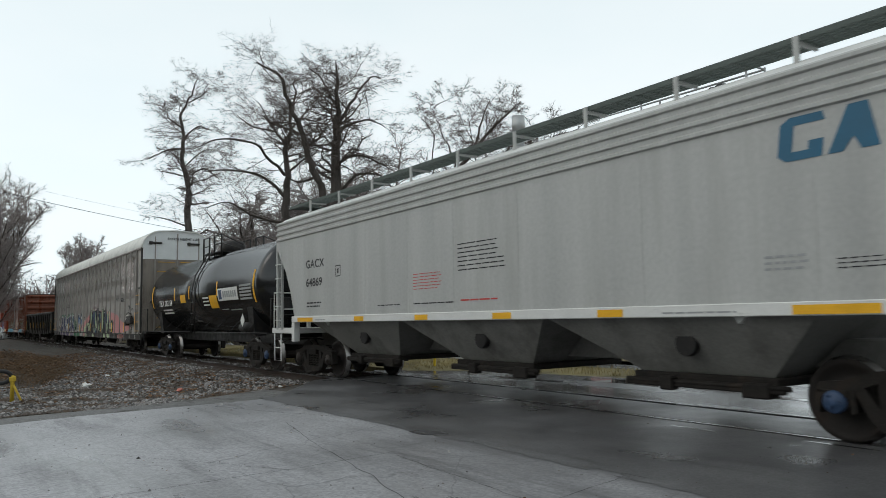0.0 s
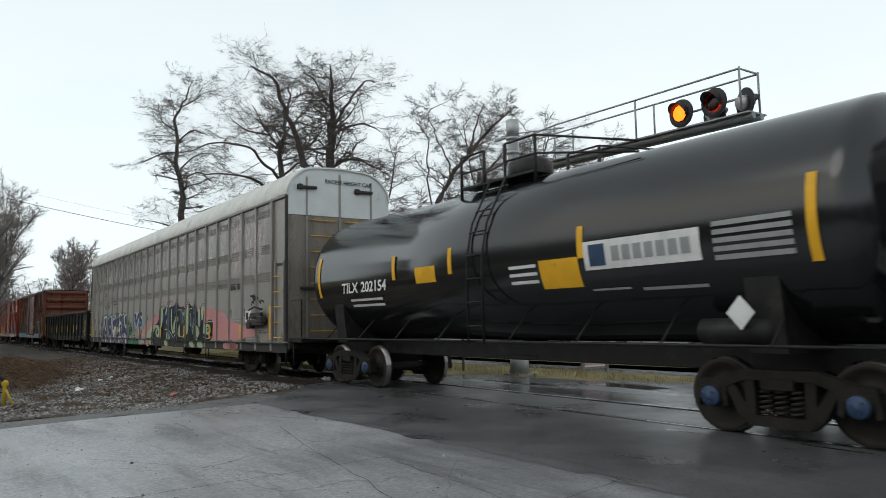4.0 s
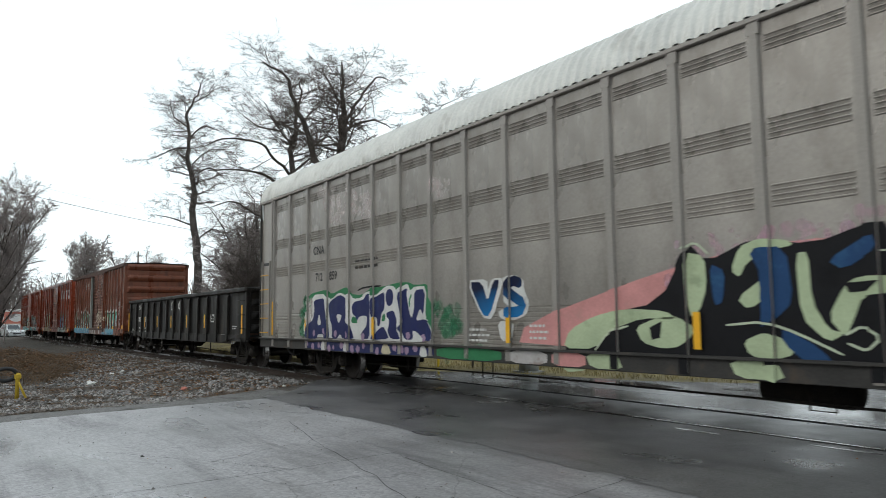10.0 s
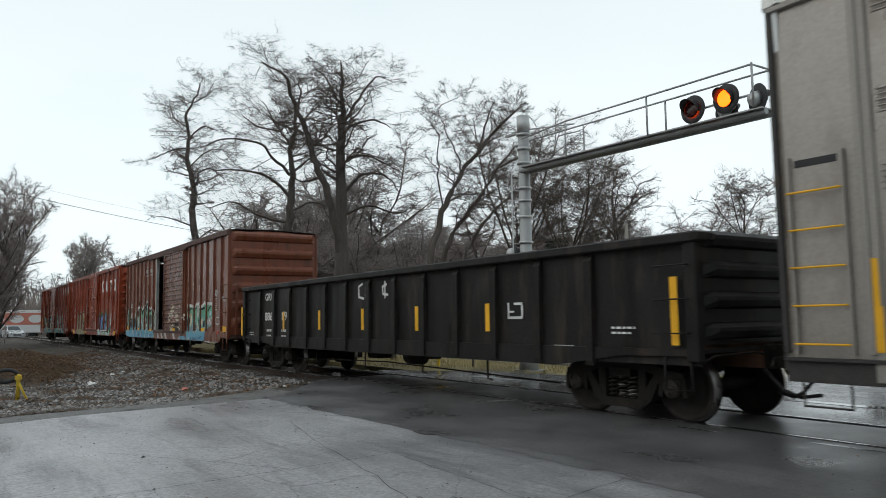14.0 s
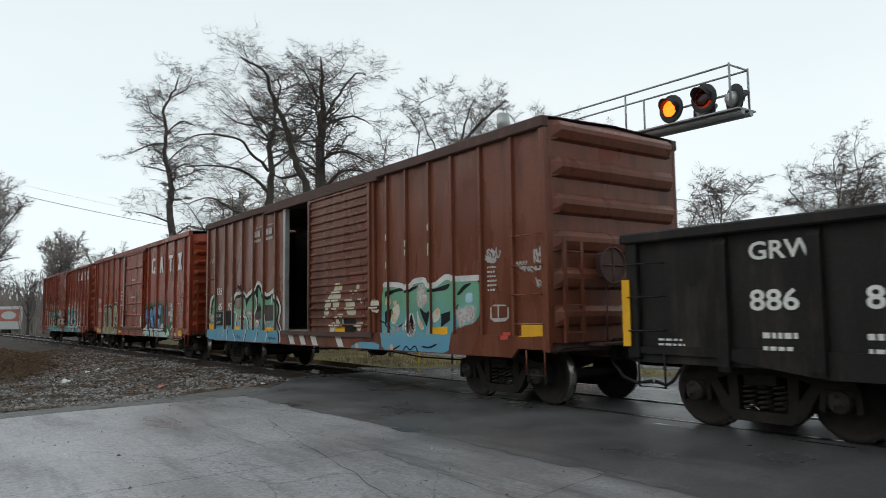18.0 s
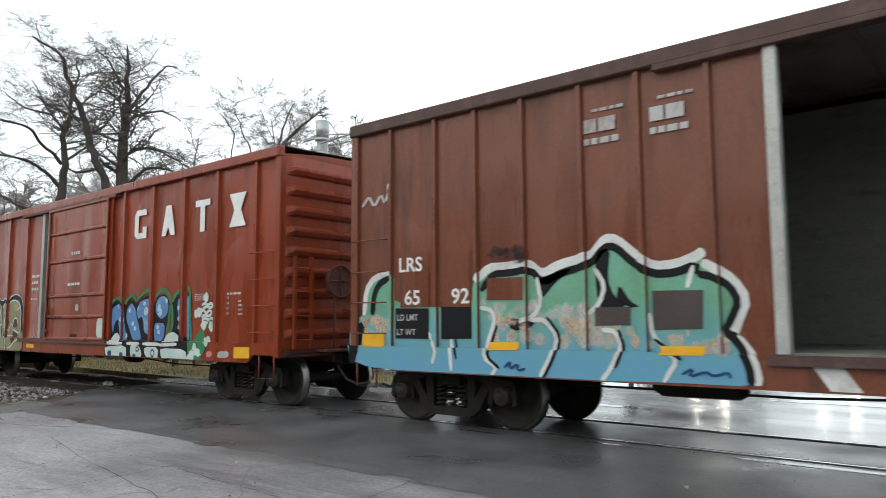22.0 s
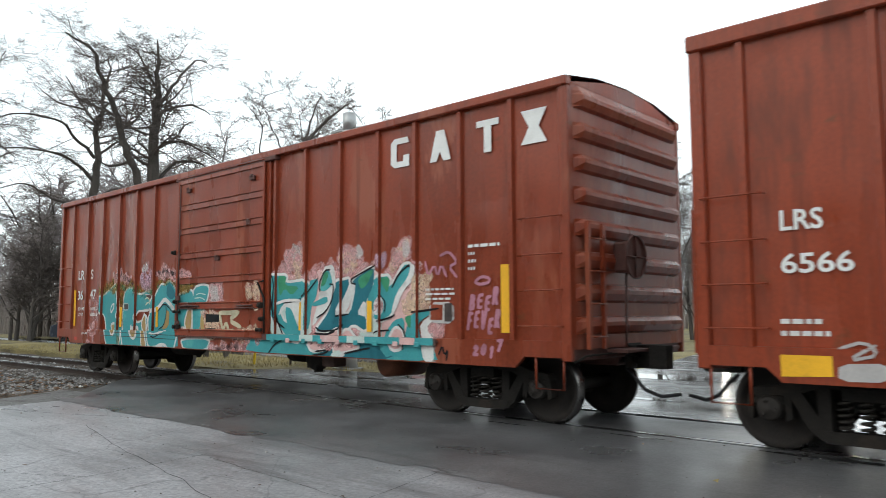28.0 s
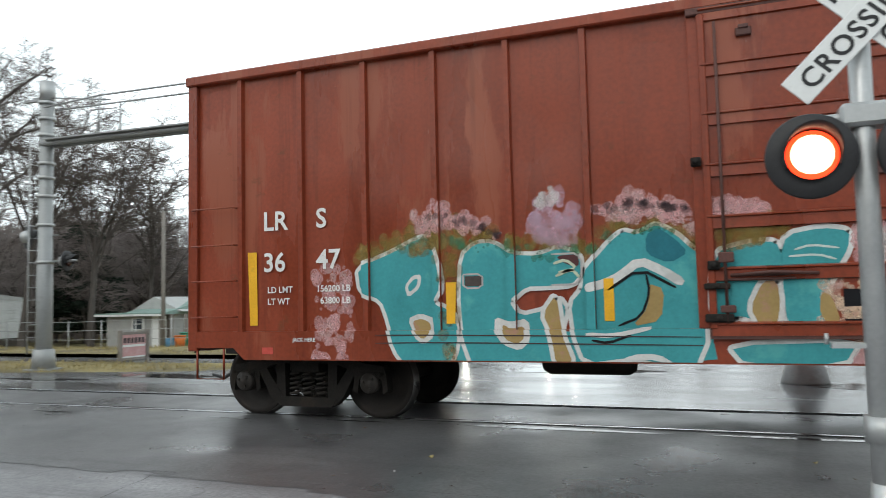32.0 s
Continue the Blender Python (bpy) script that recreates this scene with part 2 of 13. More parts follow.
grass_m = surface("winter_grass", (0.20, 0.165, 0.075), 0.95, vary=0.5, scale=0.35, fine=14, bump=0.9, dirt=(0.09, 0.075, 0.045), dirt_at=0.5, dirt_soft=0.15, dirt_scale=0.5, bump_dist=0.04)
def weather(m, speck=0.25, speck_scale=55.0, crack=0.0, crack_scale=0.45, smear=0.0, smear_dir=0.0, gloss=0.0):
    """Adds aggregate specks, wandering cracks and dark rubbed streaks to a pavement."""
    n, l = m.node_tree.nodes, m.node_tree.links
    bsdf = n["Principled BSDF"]
    col = bsdf.inputs["Base Color"].links[0].from_socket
    co = n.new("ShaderNodeTexCoord")

    def times(a, fac):
        mix = n.new("ShaderNodeMix")
        mix.data_type, mix.blend_type = "RGBA", "MULTIPLY"
        mix.inputs["Factor"].default_value = 1.0
        l.new(a, mix.inputs["A"])
        l.new(fac, mix.inputs["B"])
        return mix.outputs["Result"]

    vo = n.new("ShaderNodeTexVoronoi")
    vo.inputs["Scale"].default_value = speck_scale
    l.new(co.outputs["Object"], vo.inputs["Vector"])
    rg = n.new("ShaderNodeMapRange")
    rg.inputs["To Min"].default_value, rg.inputs["To Max"].default_value = 1 - speck, 1 + speck
    l.new(vo.outputs["Color"], rg.inputs["Value"])
    col = times(col, rg.outputs[0])
    if smear:
        mp = n.new("ShaderNodeMapping")
        mp.inputs["Rotation"].default_value = (0, 0, smear_dir)
        mp.inputs["Scale"].default_value = (0.22, 2.2, 1)
        no = n.new("ShaderNodeTexNoise")
        no.inputs["Scale"].default_value, no.inputs["Detail"].default_value, no.inputs["Roughness"].default_value = 1.0, 10, 0.70
        l.new(co.outputs["Object"], mp.inputs[0])
        l.new(mp.outputs[0], no.inputs["Vector"])
        sr = n.new("ShaderNodeMapRange")
        sr.inputs["From Min"].default_value, sr.inputs["From Max"].default_value = 0.54, 0.70
        sr.inputs["To Min"].default_value, sr.inputs["To Max"].default_value = 1.0, 1.0 - smear
        l.new(no.outputs["Fac"], sr.inputs["Value"])
        col = times(col, sr.outputs[0])
    if crack:
        wob = n.new("ShaderNodeTexNoise")
        wob.inputs["Scale"].default_value, wob.inputs["Detail"].default_value = 1.3, 5
        l.new(co.outputs["Object"], wob.inputs["Vector"])
        add = n.new("ShaderNodeMix")
        add.data_type, add.blend_type = "RGBA", "LINEAR_LIGHT"
        add.inputs["Factor"].default_value = 0.22
        l.new(co.outputs["Object"], add.inputs["A"])
        l.new(wob.outputs["Color"], add.inputs["B"])
        ve = n.new("ShaderNodeTexVoronoi")
        ve.feature = "DISTANCE_TO_EDGE"
        ve.inputs["Scale"].default_value = crack_scale
        l.new(add.outputs["Result"], ve.inputs["Vector"])
        cr = n.new("ShaderNodeMapRange")
        cr.inputs["From Min"].default_value, cr.inputs["From Max"].default_value = 0.001, 0.006
        cr.inputs["To Min"].default_value, cr.inputs["To Max"].default_value = 1.0 - crack, 1.0
        l.new(ve.outputs["Distance"], cr.inputs["Value"])
        col = times(col, cr.outputs[0])
    l.new(col, bsdf.inputs["Base Color"])
    return m


SEAM = -3.85                    # where the old pavement meets the dark strip by the rails
asphalt_old = weather(surface("old_pavement", (0.300, 0.297, 0.308), 0.38, vary=0.16, scale=0.5, fine=85, bump=0.4, dirt=(0.20, 0.197, 0.203), dirt_at=0.50, dirt_soft=0.16, dirt_scale=0.6, stretch=(0.55, 1.5, 1), rough_vary=0.2, bump_dist=0.006), 0.34, 40, 0.40, 0.55, 0.60, 0.35)
asphalt_edge = weather(surface("gritty_pavement_edge", (0.14, 0.137, 0.132), 0.7, vary=0.3, scale=1.5, fine=60, bump=0.8, dirt=(0.07, 0.066, 0.06), dirt_at=0.5, dirt_soft=0.1, dirt_scale=1.5, bump_dist=0.02), 0.4, 30)
asphalt_dark = weather(surface("wet_dark_asphalt", (0.098, 0.096, 0.098), 0.38, vary=0.2, scale=0.6, fine=90, bump=0.35, dirt=(0.054, 0.054, 0.056), dirt_at=0.5, dirt_soft=0.2, dirt_scale=0.5, rough_vary=0.2, bump_dist=0.004, spec=0.5), 0.3, 45, 0.0, 0.3, 0.35, 0.1)


def darkened(m, y0, y1, x0, x1, colour, rough):
    """Darkens a pavement raggedly from y1, fading towards y0, for x beyond x0 to x1."""
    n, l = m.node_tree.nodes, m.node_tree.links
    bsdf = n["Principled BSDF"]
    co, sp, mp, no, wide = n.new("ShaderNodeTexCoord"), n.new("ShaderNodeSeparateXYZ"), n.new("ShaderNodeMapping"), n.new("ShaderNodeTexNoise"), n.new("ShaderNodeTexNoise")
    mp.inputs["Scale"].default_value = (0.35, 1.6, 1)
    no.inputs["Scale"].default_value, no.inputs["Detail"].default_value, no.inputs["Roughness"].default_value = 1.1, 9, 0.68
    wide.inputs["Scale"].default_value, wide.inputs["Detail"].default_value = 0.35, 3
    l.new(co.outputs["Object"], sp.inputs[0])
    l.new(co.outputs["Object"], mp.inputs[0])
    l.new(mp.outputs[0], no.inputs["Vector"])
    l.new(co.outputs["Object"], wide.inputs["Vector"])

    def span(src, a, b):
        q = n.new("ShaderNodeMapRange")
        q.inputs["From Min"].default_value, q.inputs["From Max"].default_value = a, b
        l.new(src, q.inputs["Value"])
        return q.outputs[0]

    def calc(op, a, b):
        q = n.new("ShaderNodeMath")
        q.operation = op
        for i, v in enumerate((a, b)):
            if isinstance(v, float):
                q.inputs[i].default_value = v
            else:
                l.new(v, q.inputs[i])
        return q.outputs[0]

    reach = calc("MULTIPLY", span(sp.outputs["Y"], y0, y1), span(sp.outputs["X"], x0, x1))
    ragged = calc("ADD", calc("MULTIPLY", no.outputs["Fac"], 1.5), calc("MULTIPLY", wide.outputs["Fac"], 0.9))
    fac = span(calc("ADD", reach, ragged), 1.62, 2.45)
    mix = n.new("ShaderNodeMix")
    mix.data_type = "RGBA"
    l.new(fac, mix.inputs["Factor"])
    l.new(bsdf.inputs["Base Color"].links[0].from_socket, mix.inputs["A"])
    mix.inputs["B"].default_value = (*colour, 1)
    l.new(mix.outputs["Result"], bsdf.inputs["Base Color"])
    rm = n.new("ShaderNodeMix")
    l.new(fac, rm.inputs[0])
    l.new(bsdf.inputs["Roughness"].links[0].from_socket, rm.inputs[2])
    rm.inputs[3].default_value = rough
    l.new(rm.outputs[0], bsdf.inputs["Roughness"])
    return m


darkened(asphalt_old, -8.2, SEAM, -12.5, -7.5, (0.105, 0.103, 0.106), 0.42)
street_m = weather(surface("wet_street", (0.13, 0.13, 0.132), 0.20, vary=0.2, scale=0.45, fine=80, bump=0.2, dirt=(0.08, 0.08, 0.08), dirt_at=0.5, dirt_soft=0.15, dirt_scale=0.35, stretch=(0.5, 1.6, 1), rough_vary=0.15, bump_dist=0.003, spec=0.6), 0.25, 40, 0.0, 0.3, 0.35, 0.1)
water_m = surface("puddle_water", (0.035, 0.036, 0.037), 0.04, vary=0.05, scale=1, fine=6, bump=0.02, rough_vary=0.015, spec=0.5)
gravel_bed = surface("ballast_bed", (0.075, 0.066, 0.057), 0.95, vary=0.45, scale=1.5, fine=26, bump=1.0, dirt=(0.055, 0.042, 0.032), dirt_at=0.48, dirt_soft=0.12, dirt_scale=0.9, bump_dist=0.05)
steel_worn = surface("worn_rail_steel", (0.42, 0.42, 0.43), 0.24, 1.0, vary=0.15, scale=4, fine=60, bump=0.05, stretch=(0.2, 1, 1))
steel_rust = surface("rusty_rail_steel", (0.045, 0.032, 0.026), 0.8, 0.3, vary=0.35, scale=4, fine=50, bump=0.3)
tie_wood = surface("tie_wood", (0.06, 0.045, 0.035), 0.9, vary=0.35, scale=3, fine=40, bump=0.6, stretch=(4, 0.6, 1), rand=0.3)
rubber_m = surface("flangeway_rubber", (0.03, 0.03, 0.032), 0.6, vary=0.2, scale=4, fine=50, bump=0.2)

CROSS_L, CROSS_R = -15.8, 60.0  # the paved crossing along the track


def sheet(x0, x1, y0, y1, step, height, hole=None):
    """A grid of ground with a height of its own."""
    g = Geo()
    xs = np.arange(x0, x1 + step * 0.5, step)
    ys = np.arange(y0, y1 + step * 0.5, step)
    n = len(ys)
    v = [(float(x), float(y), height(float(x), float(y))) for x in xs for y in ys]
    f = [(i * n + j, (i + 1) * n + j, (i + 1) * n + j + 1, i * n + j + 1) for i in range(len(xs) - 1) for j in range(n - 1)]
    g.add(v, f, 0, True)
    return g


def bank(x, y):
    d = abs(y - bend(x))
    h = -0.16 - 0.16 * min(max((d - 1.9) / 2.2, 0), 1)
    if x > -18:
        h += (x + 18) * 0.05 * (1 if x < -15 else 0) + (0.12 if x >= -15 else 0)
    return h + 0.05 * noise.noise((x * 0.5, y * 0.5, 0))


def ease(v, a, b):
    v = min(max((v - a) / (b - a), 0.0), 1.0)
    return v * v * (3 - 2 * v)


def street_z(y):
    return -0.010 - 0.9 * ease(y, 32, 66)


def lie(x, y):
    """The lie of the land: the yards fall away behind the railway."""
    if y < 9:
        return -0.30
    beside = min(max((-15.5 - x) / 8, 0.0), 1.0) if x < -4 else min(max((x - 3) / 8, 0.0), 1.0)
    return -0.06 - 0.95 * max(ease(y, 9, 28) * beside, ease(y, 32, 66)) + 0.04 * noise.noise((x * 0.3, y * 0.3, 0))


g = Geo()
# one far sheet that reaches the horizon, finer round the place
rings = [-3000, -900, -300, -160, -110, -80, -60, -45, -30, -15, 0, 9, 15, 22, 30, 50, 80, 160, 400, 3000]
ny = len(rings)
g.add([(x, y, (-0.42 if y < 9 else -0.70 if y < 15 else -1.35) + (0.12 * noise.noise((x * 0.06, y * 0.06, 3)) if abs(x) < 200 and abs(y) < 200 else 0)) for x in rings for y in rings],
      [(i * ny + j, (i + 1) * ny + j, (i + 1) * ny + j + 1, i * ny + j + 1) for i in range(ny - 1) for j in range(ny - 1)], 0, True)
setting("ground", g, grass_m, "flat winter grass and bare soil", "ground")

setting("ballast", sheet(-150, -12.6, -14, 5, 0.8, bank), gravel_bed, "grey railway ballast mixed with brown soil", "ballast")


def slab(name, poly, z, mat, label, thick=0.25):
    return setting(name, Geo().prism(poly, "z", z - thick, z), mat, label, "road")


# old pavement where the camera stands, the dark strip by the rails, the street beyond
slab("road_apron", [(-12.35, -9.6), (-13.05, -7.2), (-13.42, SEAM), (40, SEAM), (40, -40), (-9.2, -40)], -0.012, asphalt_old, "old patched grey pavement with cracks and stains, darker towards the rails")
slab("road_edge", [(-12.38, -9.6), (-13.6, -9.5), (-13.95, -7.4), (-14.25, -5.5), (-14.8, -4.4), (-15.5, -3.2), (-14.62, -3.02), (-13.44, SEAM), (-13.08, -7.2)], -0.035, asphalt_edge, "broken gritty pavement edge", 0.2)
slab("road_strip", [(-13.42, SEAM), (-14.6, -3.0), (-16.6, -1.55), (-16.9, -0.80), (40, -0.80), (40, SEAM)], -0.008, asphalt_dark, "dark damp asphalt strip beside the rails")
slab("road_between_rails", [(-16.9, -0.62), (-16.9, 0.62), (40, 0.62), (40, -0.62)], -0.012, asphalt_dark, "wet dark asphalt between the rails")
slab("road_street", [(-17.4, 0.80), (-18.6, 1.2), (-15.6, 3.2), (-11.4, 4.0), (-9.3, 5.4), (-9.2, 9), (2.6, 9), (3.6, 5.6), (6, 4.2), (40, 4.0), (40, 0.80)], -0.010, street_m, "wet grey street at the crossing")
g = Geo()
ys = [9, 14, 20, 26, 32, 38, 44, 50, 56, 62, 68, 90, 150]
g.add([(x + (-9.2 if x < 0 else 2.6) * 0 - 0.24 * (y - 9), y, street_z(y)) for y in ys for x in (-9.2, 2.6)] + [(x - 0.24 * (y - 9), y, street_z(y) - 0.35) for y in ys for x in (-9.2, 2.6)],
      [(2 * i, 2 * i + 1, 2 * i + 3, 2 * i + 2) for i in range(len(ys) - 1)] + [(2 * i + k, 2 * i + 2 + k, 2 * len(ys) + 2 * i + 2 + k, 2 * len(ys) + 2 * i + k) for i in range(len(ys) - 1) for k in (0, 1)])
setting("road_street_far", g, street_m, "wet grey street running away from the crossing", "road")
slab("far_street", [(-150, 7.4), (-150, 10.6), (-60, 9.6), (-20, 9.0), (-9.3, 9.0), (-9.3, 6.4), (-20, 6.2), (-60, 6.6)], -0.16, street_m, "wet side street beside the railway", 0.2)
verge = Geo().prism([(-17.3, 1.9), (-15.5, 3.3), (-11.35, 4.1), (-9.35, 5.6), (-9.3, 6.3), (-20, 6.15), (-60, 6.5), (-60, 3.2), (-30, 2.6)], "z", -0.35, -0.03)
setting("grass_verge", verge, grass_m, "yellowed winter grass verge", "grass")


def lawn(x0, x1, y0, y1, edge):
    """A lawn in strips from y0 to y1; edge(y) is where it meets the street."""
    g = Geo()
    ys = np.linspace(y0, y1, 34)
    n = 26
    v = []
    for y in ys:
        a, b = (x0, edge(y)) if x1 is None else (edge(y), x1)
        for k in range(n):
            x = a + (b - a) * k / (n - 1)
            v.append((x, float(y), lie(x, float(y))))
    return g.add(v, [(i * n + j, (i + 1) * n + j, (i + 1) * n + j + 1, i * n + j + 1) for i in range(33) for j in range(n - 1)], 0, True)


setting("yard", lawn(-95, None, 9.3, 90, lambda y: -9.25 - 0.24 * (y - 9)), grass_m, "patchy winter lawn falling away from the railway", "grass")
setting("yard_east", lawn(None, 60, 10, 90, lambda y: 2.65 - 0.24 * (y - 9)), grass_m, "patchy winter lawn", "grass")
setting("yard_corner", Geo().prism([(2.7, 10), (4.0, 5.7), (6.1, 4.35), (60, 4.2), (60, 10)], "z", -0.4, -0.05), grass_m, "patchy winter lawn", "grass")

# rails on their bend
def along(y, prof, x0, x1, step, name, mat, label, parent=None):
    g = Geo()
    xs = np.arange(x0, x1 + 0.01, step)
    n = len(prof)
    v = [(float(x), bend(float(x)) + y + p[0], p[1]) for x in xs for p in prof]
    f = [(i * n + j, (i + 1) * n + j, (i + 1) * n + (j + 1) % n, i * n + (j + 1) % n) for i in range(len(xs) - 1) for j in range(n)]
    g.add(v, f)
    return g


head = [(-0.036, -0.038), (-0.036, -0.004), (-0.028, 0.0), (0.028, 0.0), (0.036, -0.004), (0.036, -0.038)]
web = [(-0.075, -0.17), (-0.075, -0.158), (-0.012, -0.135), (-0.010, -0.038), (0.010, -0.038), (0.012, -0.135), (0.075, -0.158), (0.075, -0.17)]
for y in (-0.7535, 0.7535):
    rail = tagged(new("rail", along(y, head, -170, 70, 4.0, "rail", steel_worn, "").mesh("rail", steel_worn)), "steel rail with a bright worn head", "rail", "running rails", "structure")
    part("rail_web", along(y, web, -170, 70, 4.0, "rail_web", steel_rust, ""), steel_rust, rail, "rusty brown web and foot")
    # rubber flangeway beside each rail inside the crossing
    s = 1 if y < 0 else -1
    part("flangeway", Geo().box(-16.9, 40, y + s * 0.045, y + s * 0.125, -0.12, -0.045), rubber_m, rail, "black flangeway strip")
    part("field_strip", Geo().box(-16.9, 40, y - s * 0.042, y - s * 0.075, -0.10, -0.006), rubber_m, rail)

tie_mesh = Geo().box(-0.11, 0.11, -1.3, 1.3, -0.34, -0.165, 0.012).mesh("tie", tie_wood)
track = tagged(new("track_bed", Geo().box(-0.4, 0.4, -0.4, 0.4, -0.5, -0.45).mesh("track_bed", gravel_bed)), "dark wooden ties under the rails", "track", kind="structure")
for i in range(150):
    x = -17.3 - i * 0.52
    part("tie", tie_mesh, None, track, at=pose(x, bend(x), 0.0, 0, 0, swing(x) + random.uniform(-1, 1)))

# ---- railway cars: shared parts ----
cast_m = surface("grimy_cast_steel", (0.021, 0.0185, 0.0165), 0.8, 0.0, spec=0.18, vary=0.45, scale=4, fine=45, bump=0.3, dirt=(0.038, 0.029, 0.022), dirt_at=0.54, dirt_scale=3)
wheel_m = surface("dark_wheel_steel", (0.024, 0.020, 0.018), 0.75, 0.0, vary=0.3, scale=3, fine=40, bump=0.15, dirt=(0.045, 0.033, 0.027), dirt_at=0.55, dirt_scale=4)
tread_m = surface("polished_tread", (0.26, 0.25, 0.24), 0.35, 1.0, vary=0.1, scale=5, fine=60, bump=0.03)
bearing_blue = surface("blue_bearing_cap", (0.035, 0.065, 0.13), 0.5, vary=0.2, scale=8, fine=60, bump=0.1)
bearing_dull = surface("dull_bearing_cap", (0.04, 0.034, 0.030), 0.6, 0.2, vary=0.3, scale=8, fine=60, bump=0.2)
spring_m = surface("spring_steel", (0.032, 0.027, 0.023), 0.7, 0.1, vary=0.3, scale=6, fine=50, bump=0.1)
hose_m = surface("black_rubber_hose", (0.022, 0.022, 0.024), 0.55, vary=0.2, scale=8, fine=60, bump=0.1)
yellow_m = surface("reflective_yellow", (0.80, 0.42, 0.02), 0.5, vary=0.12, scale=3, fine=60, bump=0.05, dirt=(0.45, 0.25, 0.03), dirt_at=0.6, dirt_scale=5)
white_m = surface("white_marking_paint", (0.72, 0.72, 0.70), 0.6, vary=0.12, scale=4, fine=60, bump=0.03)
black_m = surface("black_marking_paint", (0.025, 0.025, 0.027), 0.6, vary=0.2, scale=4, fine=60, bump=0.03)
red_mark = surface("red_marking_paint", (0.50, 0.06, 0.05), 0.6, vary=0.12, scale=4, fine=60, bump=0.03)

WHEEL_R = 0.457
wheelset_g = Geo()
for s in (-1, 1):
    y0 = s * 0.69
    prof = [(y0 - s * 0.005, 0.10), (y0 - s * 0.005, 0.13), (y0 + s * 0.02, 0.15), (y0 + s * 0.045, 0.33), (y0, 0.375), (y0, 0.482), (y0 + s * 0.028, 0.484)]
    tread = [(y0 + s * 0.028, 0.484), (y0 + s * 0.042, 0.462), (y0 + s * 0.135, 0.452)]
    outer = [(y0 + s * 0.135, 0.452), (y0 + s * 0.137, 0.385), (y0 + s * 0.075, 0.35), (y0 + s * 0.055, 0.16), (y0 + s * 0.10, 0.14), (y0 + s * 0.10, 0.0)]
    wheelset_g.lathe((0, 0, 0), "y", prof, 40, 0, cap=False)
    wheelset_g.lathe((0, 0, 0), "y", tread, 40, 1, cap=False)
    wheelset_g.lathe((0, 0, 0), "y", outer, 40, 0, cap=False)
wheelset_g.lathe((0, 0, 0), "y", [(-0.98, 0.075), (-0.7, 0.085), (0.7, 0.085), (0.98, 0.075)], 16, 0)
wheelset_mesh = wheelset_g.mesh("wheelset", [wheel_m, tread_m])


def cap_mesh(mat, s):
    g = Geo()
    g.lathe((0, 0, 0), "y", [(s * 0.98, 0.125), (s * 1.12, 0.125), (s * 1.135, 0.105), (s * 1.14, 0.06), (s * 1.16, 0.05), (s * 1.16, 0.0)], 20, 0)
    for k in range(3):
        a = k * 2 * math.pi / 3
        g.tube([(math.cos(a) * 0.07, s * 1.13, math.sin(a) * 0.07), (math.cos(a) * 0.07, s * 1.165, math.sin(a) * 0.07)], 0.018, 6)
    return g.mesh("bearing_cap", mat)


caps = {"blue": [cap_mesh(bearing_blue, s) for s in (-1, 1)], "dull": [cap_mesh(bearing_dull, s) for s in (-1, 1)]}


def side_frame_geo(y0, y1):
    """A cast side frame: arched top chord, slanted members, pedestals over the bearings."""
    g = Geo()
    top = [(-1.09, 0.60), (-1.06, 0.66), (-0.80, 0.69), (-0.45, 0.80), (0.45, 0.80), (0.80, 0.69), (1.06, 0.66), (1.09, 0.60), (1.07, 0.55), (0.74, 0.56), (0.42, 0.68), (-0.42, 0.68), (-0.74, 0.56), (-1.07, 0.55)]
    g.prism(top, "y", y0, y1)
    for s in (-1, 1):
        g.prism([(s * 0.70, 0.60), (s * 0.58, 0.62), (s * 0.28, 0.20), (s * 0.40, 0.17), (s * 0.52, 0.27)], "y", y0 + 0.01, y1 - 0.01)
        g.prism([(s * 0.30, 0.22), (s * 0.42, 0.22), (s * 0.44, 0.72), (s * 0.31, 0.72)], "y", y0 + 0.015, y1 - 0.015)
        g.prism([(s * 1.10, 0.58), (s * 1.12, 0.36), (s * 1.06, 0.33), (s * 1.04, 0.50), (s * 0.74, 0.50), (s * 0.72, 0.33), (s * 0.66, 0.36), (s * 0.68, 0.58)], "y", y0, y1)
        g.box(s * 0.889 - 0.15, s * 0.889 + 0.15, y0 - 0.01, y1 + 0.01, 0.50, 0.60, 0.02)
        g.lathe((s * 0.889, (y0 + y1) / 2, 0.457), "y", [(-0.07, 0.135), (0.07, 0.135)], 20)
    g.prism([(-0.44, 0.27), (-0.36, 0.15), (0.36, 0.15), (0.44, 0.27)], "y", y0, y1)
    return g


frame_meshes = [side_frame_geo(s * 1.02 - 0.075, s * 1.02 + 0.075).mesh("side_frame", cast_m) for s in (-1, 1)]
spring_mesh = Geo().tube([(0.062 * math.cos(a), 0.062 * math.sin(a), 0.27 + 0.30 * a / (2 * math.pi * 5)) for a in np.linspace(0, 2 * math.pi * 5, 51)], 0.017, 5).mesh("spring", spring_m)
bolster_g = Geo().prism([(-1.12, 0.58), (-1.12, 0.70), (-0.5, 0.76), (0.5, 0.76), (1.12, 0.70), (1.12, 0.58), (0.5, 0.44), (-0.5, 0.44)], "x", -0.20, 0.20)
bolster_g.lathe((0, 0, 0), "z", [(0.76, 0.2), (0.86, 0.2)], 20)
bolster_mesh = bolster_g.mesh("bogie", cast_m)
rig_g = Geo()
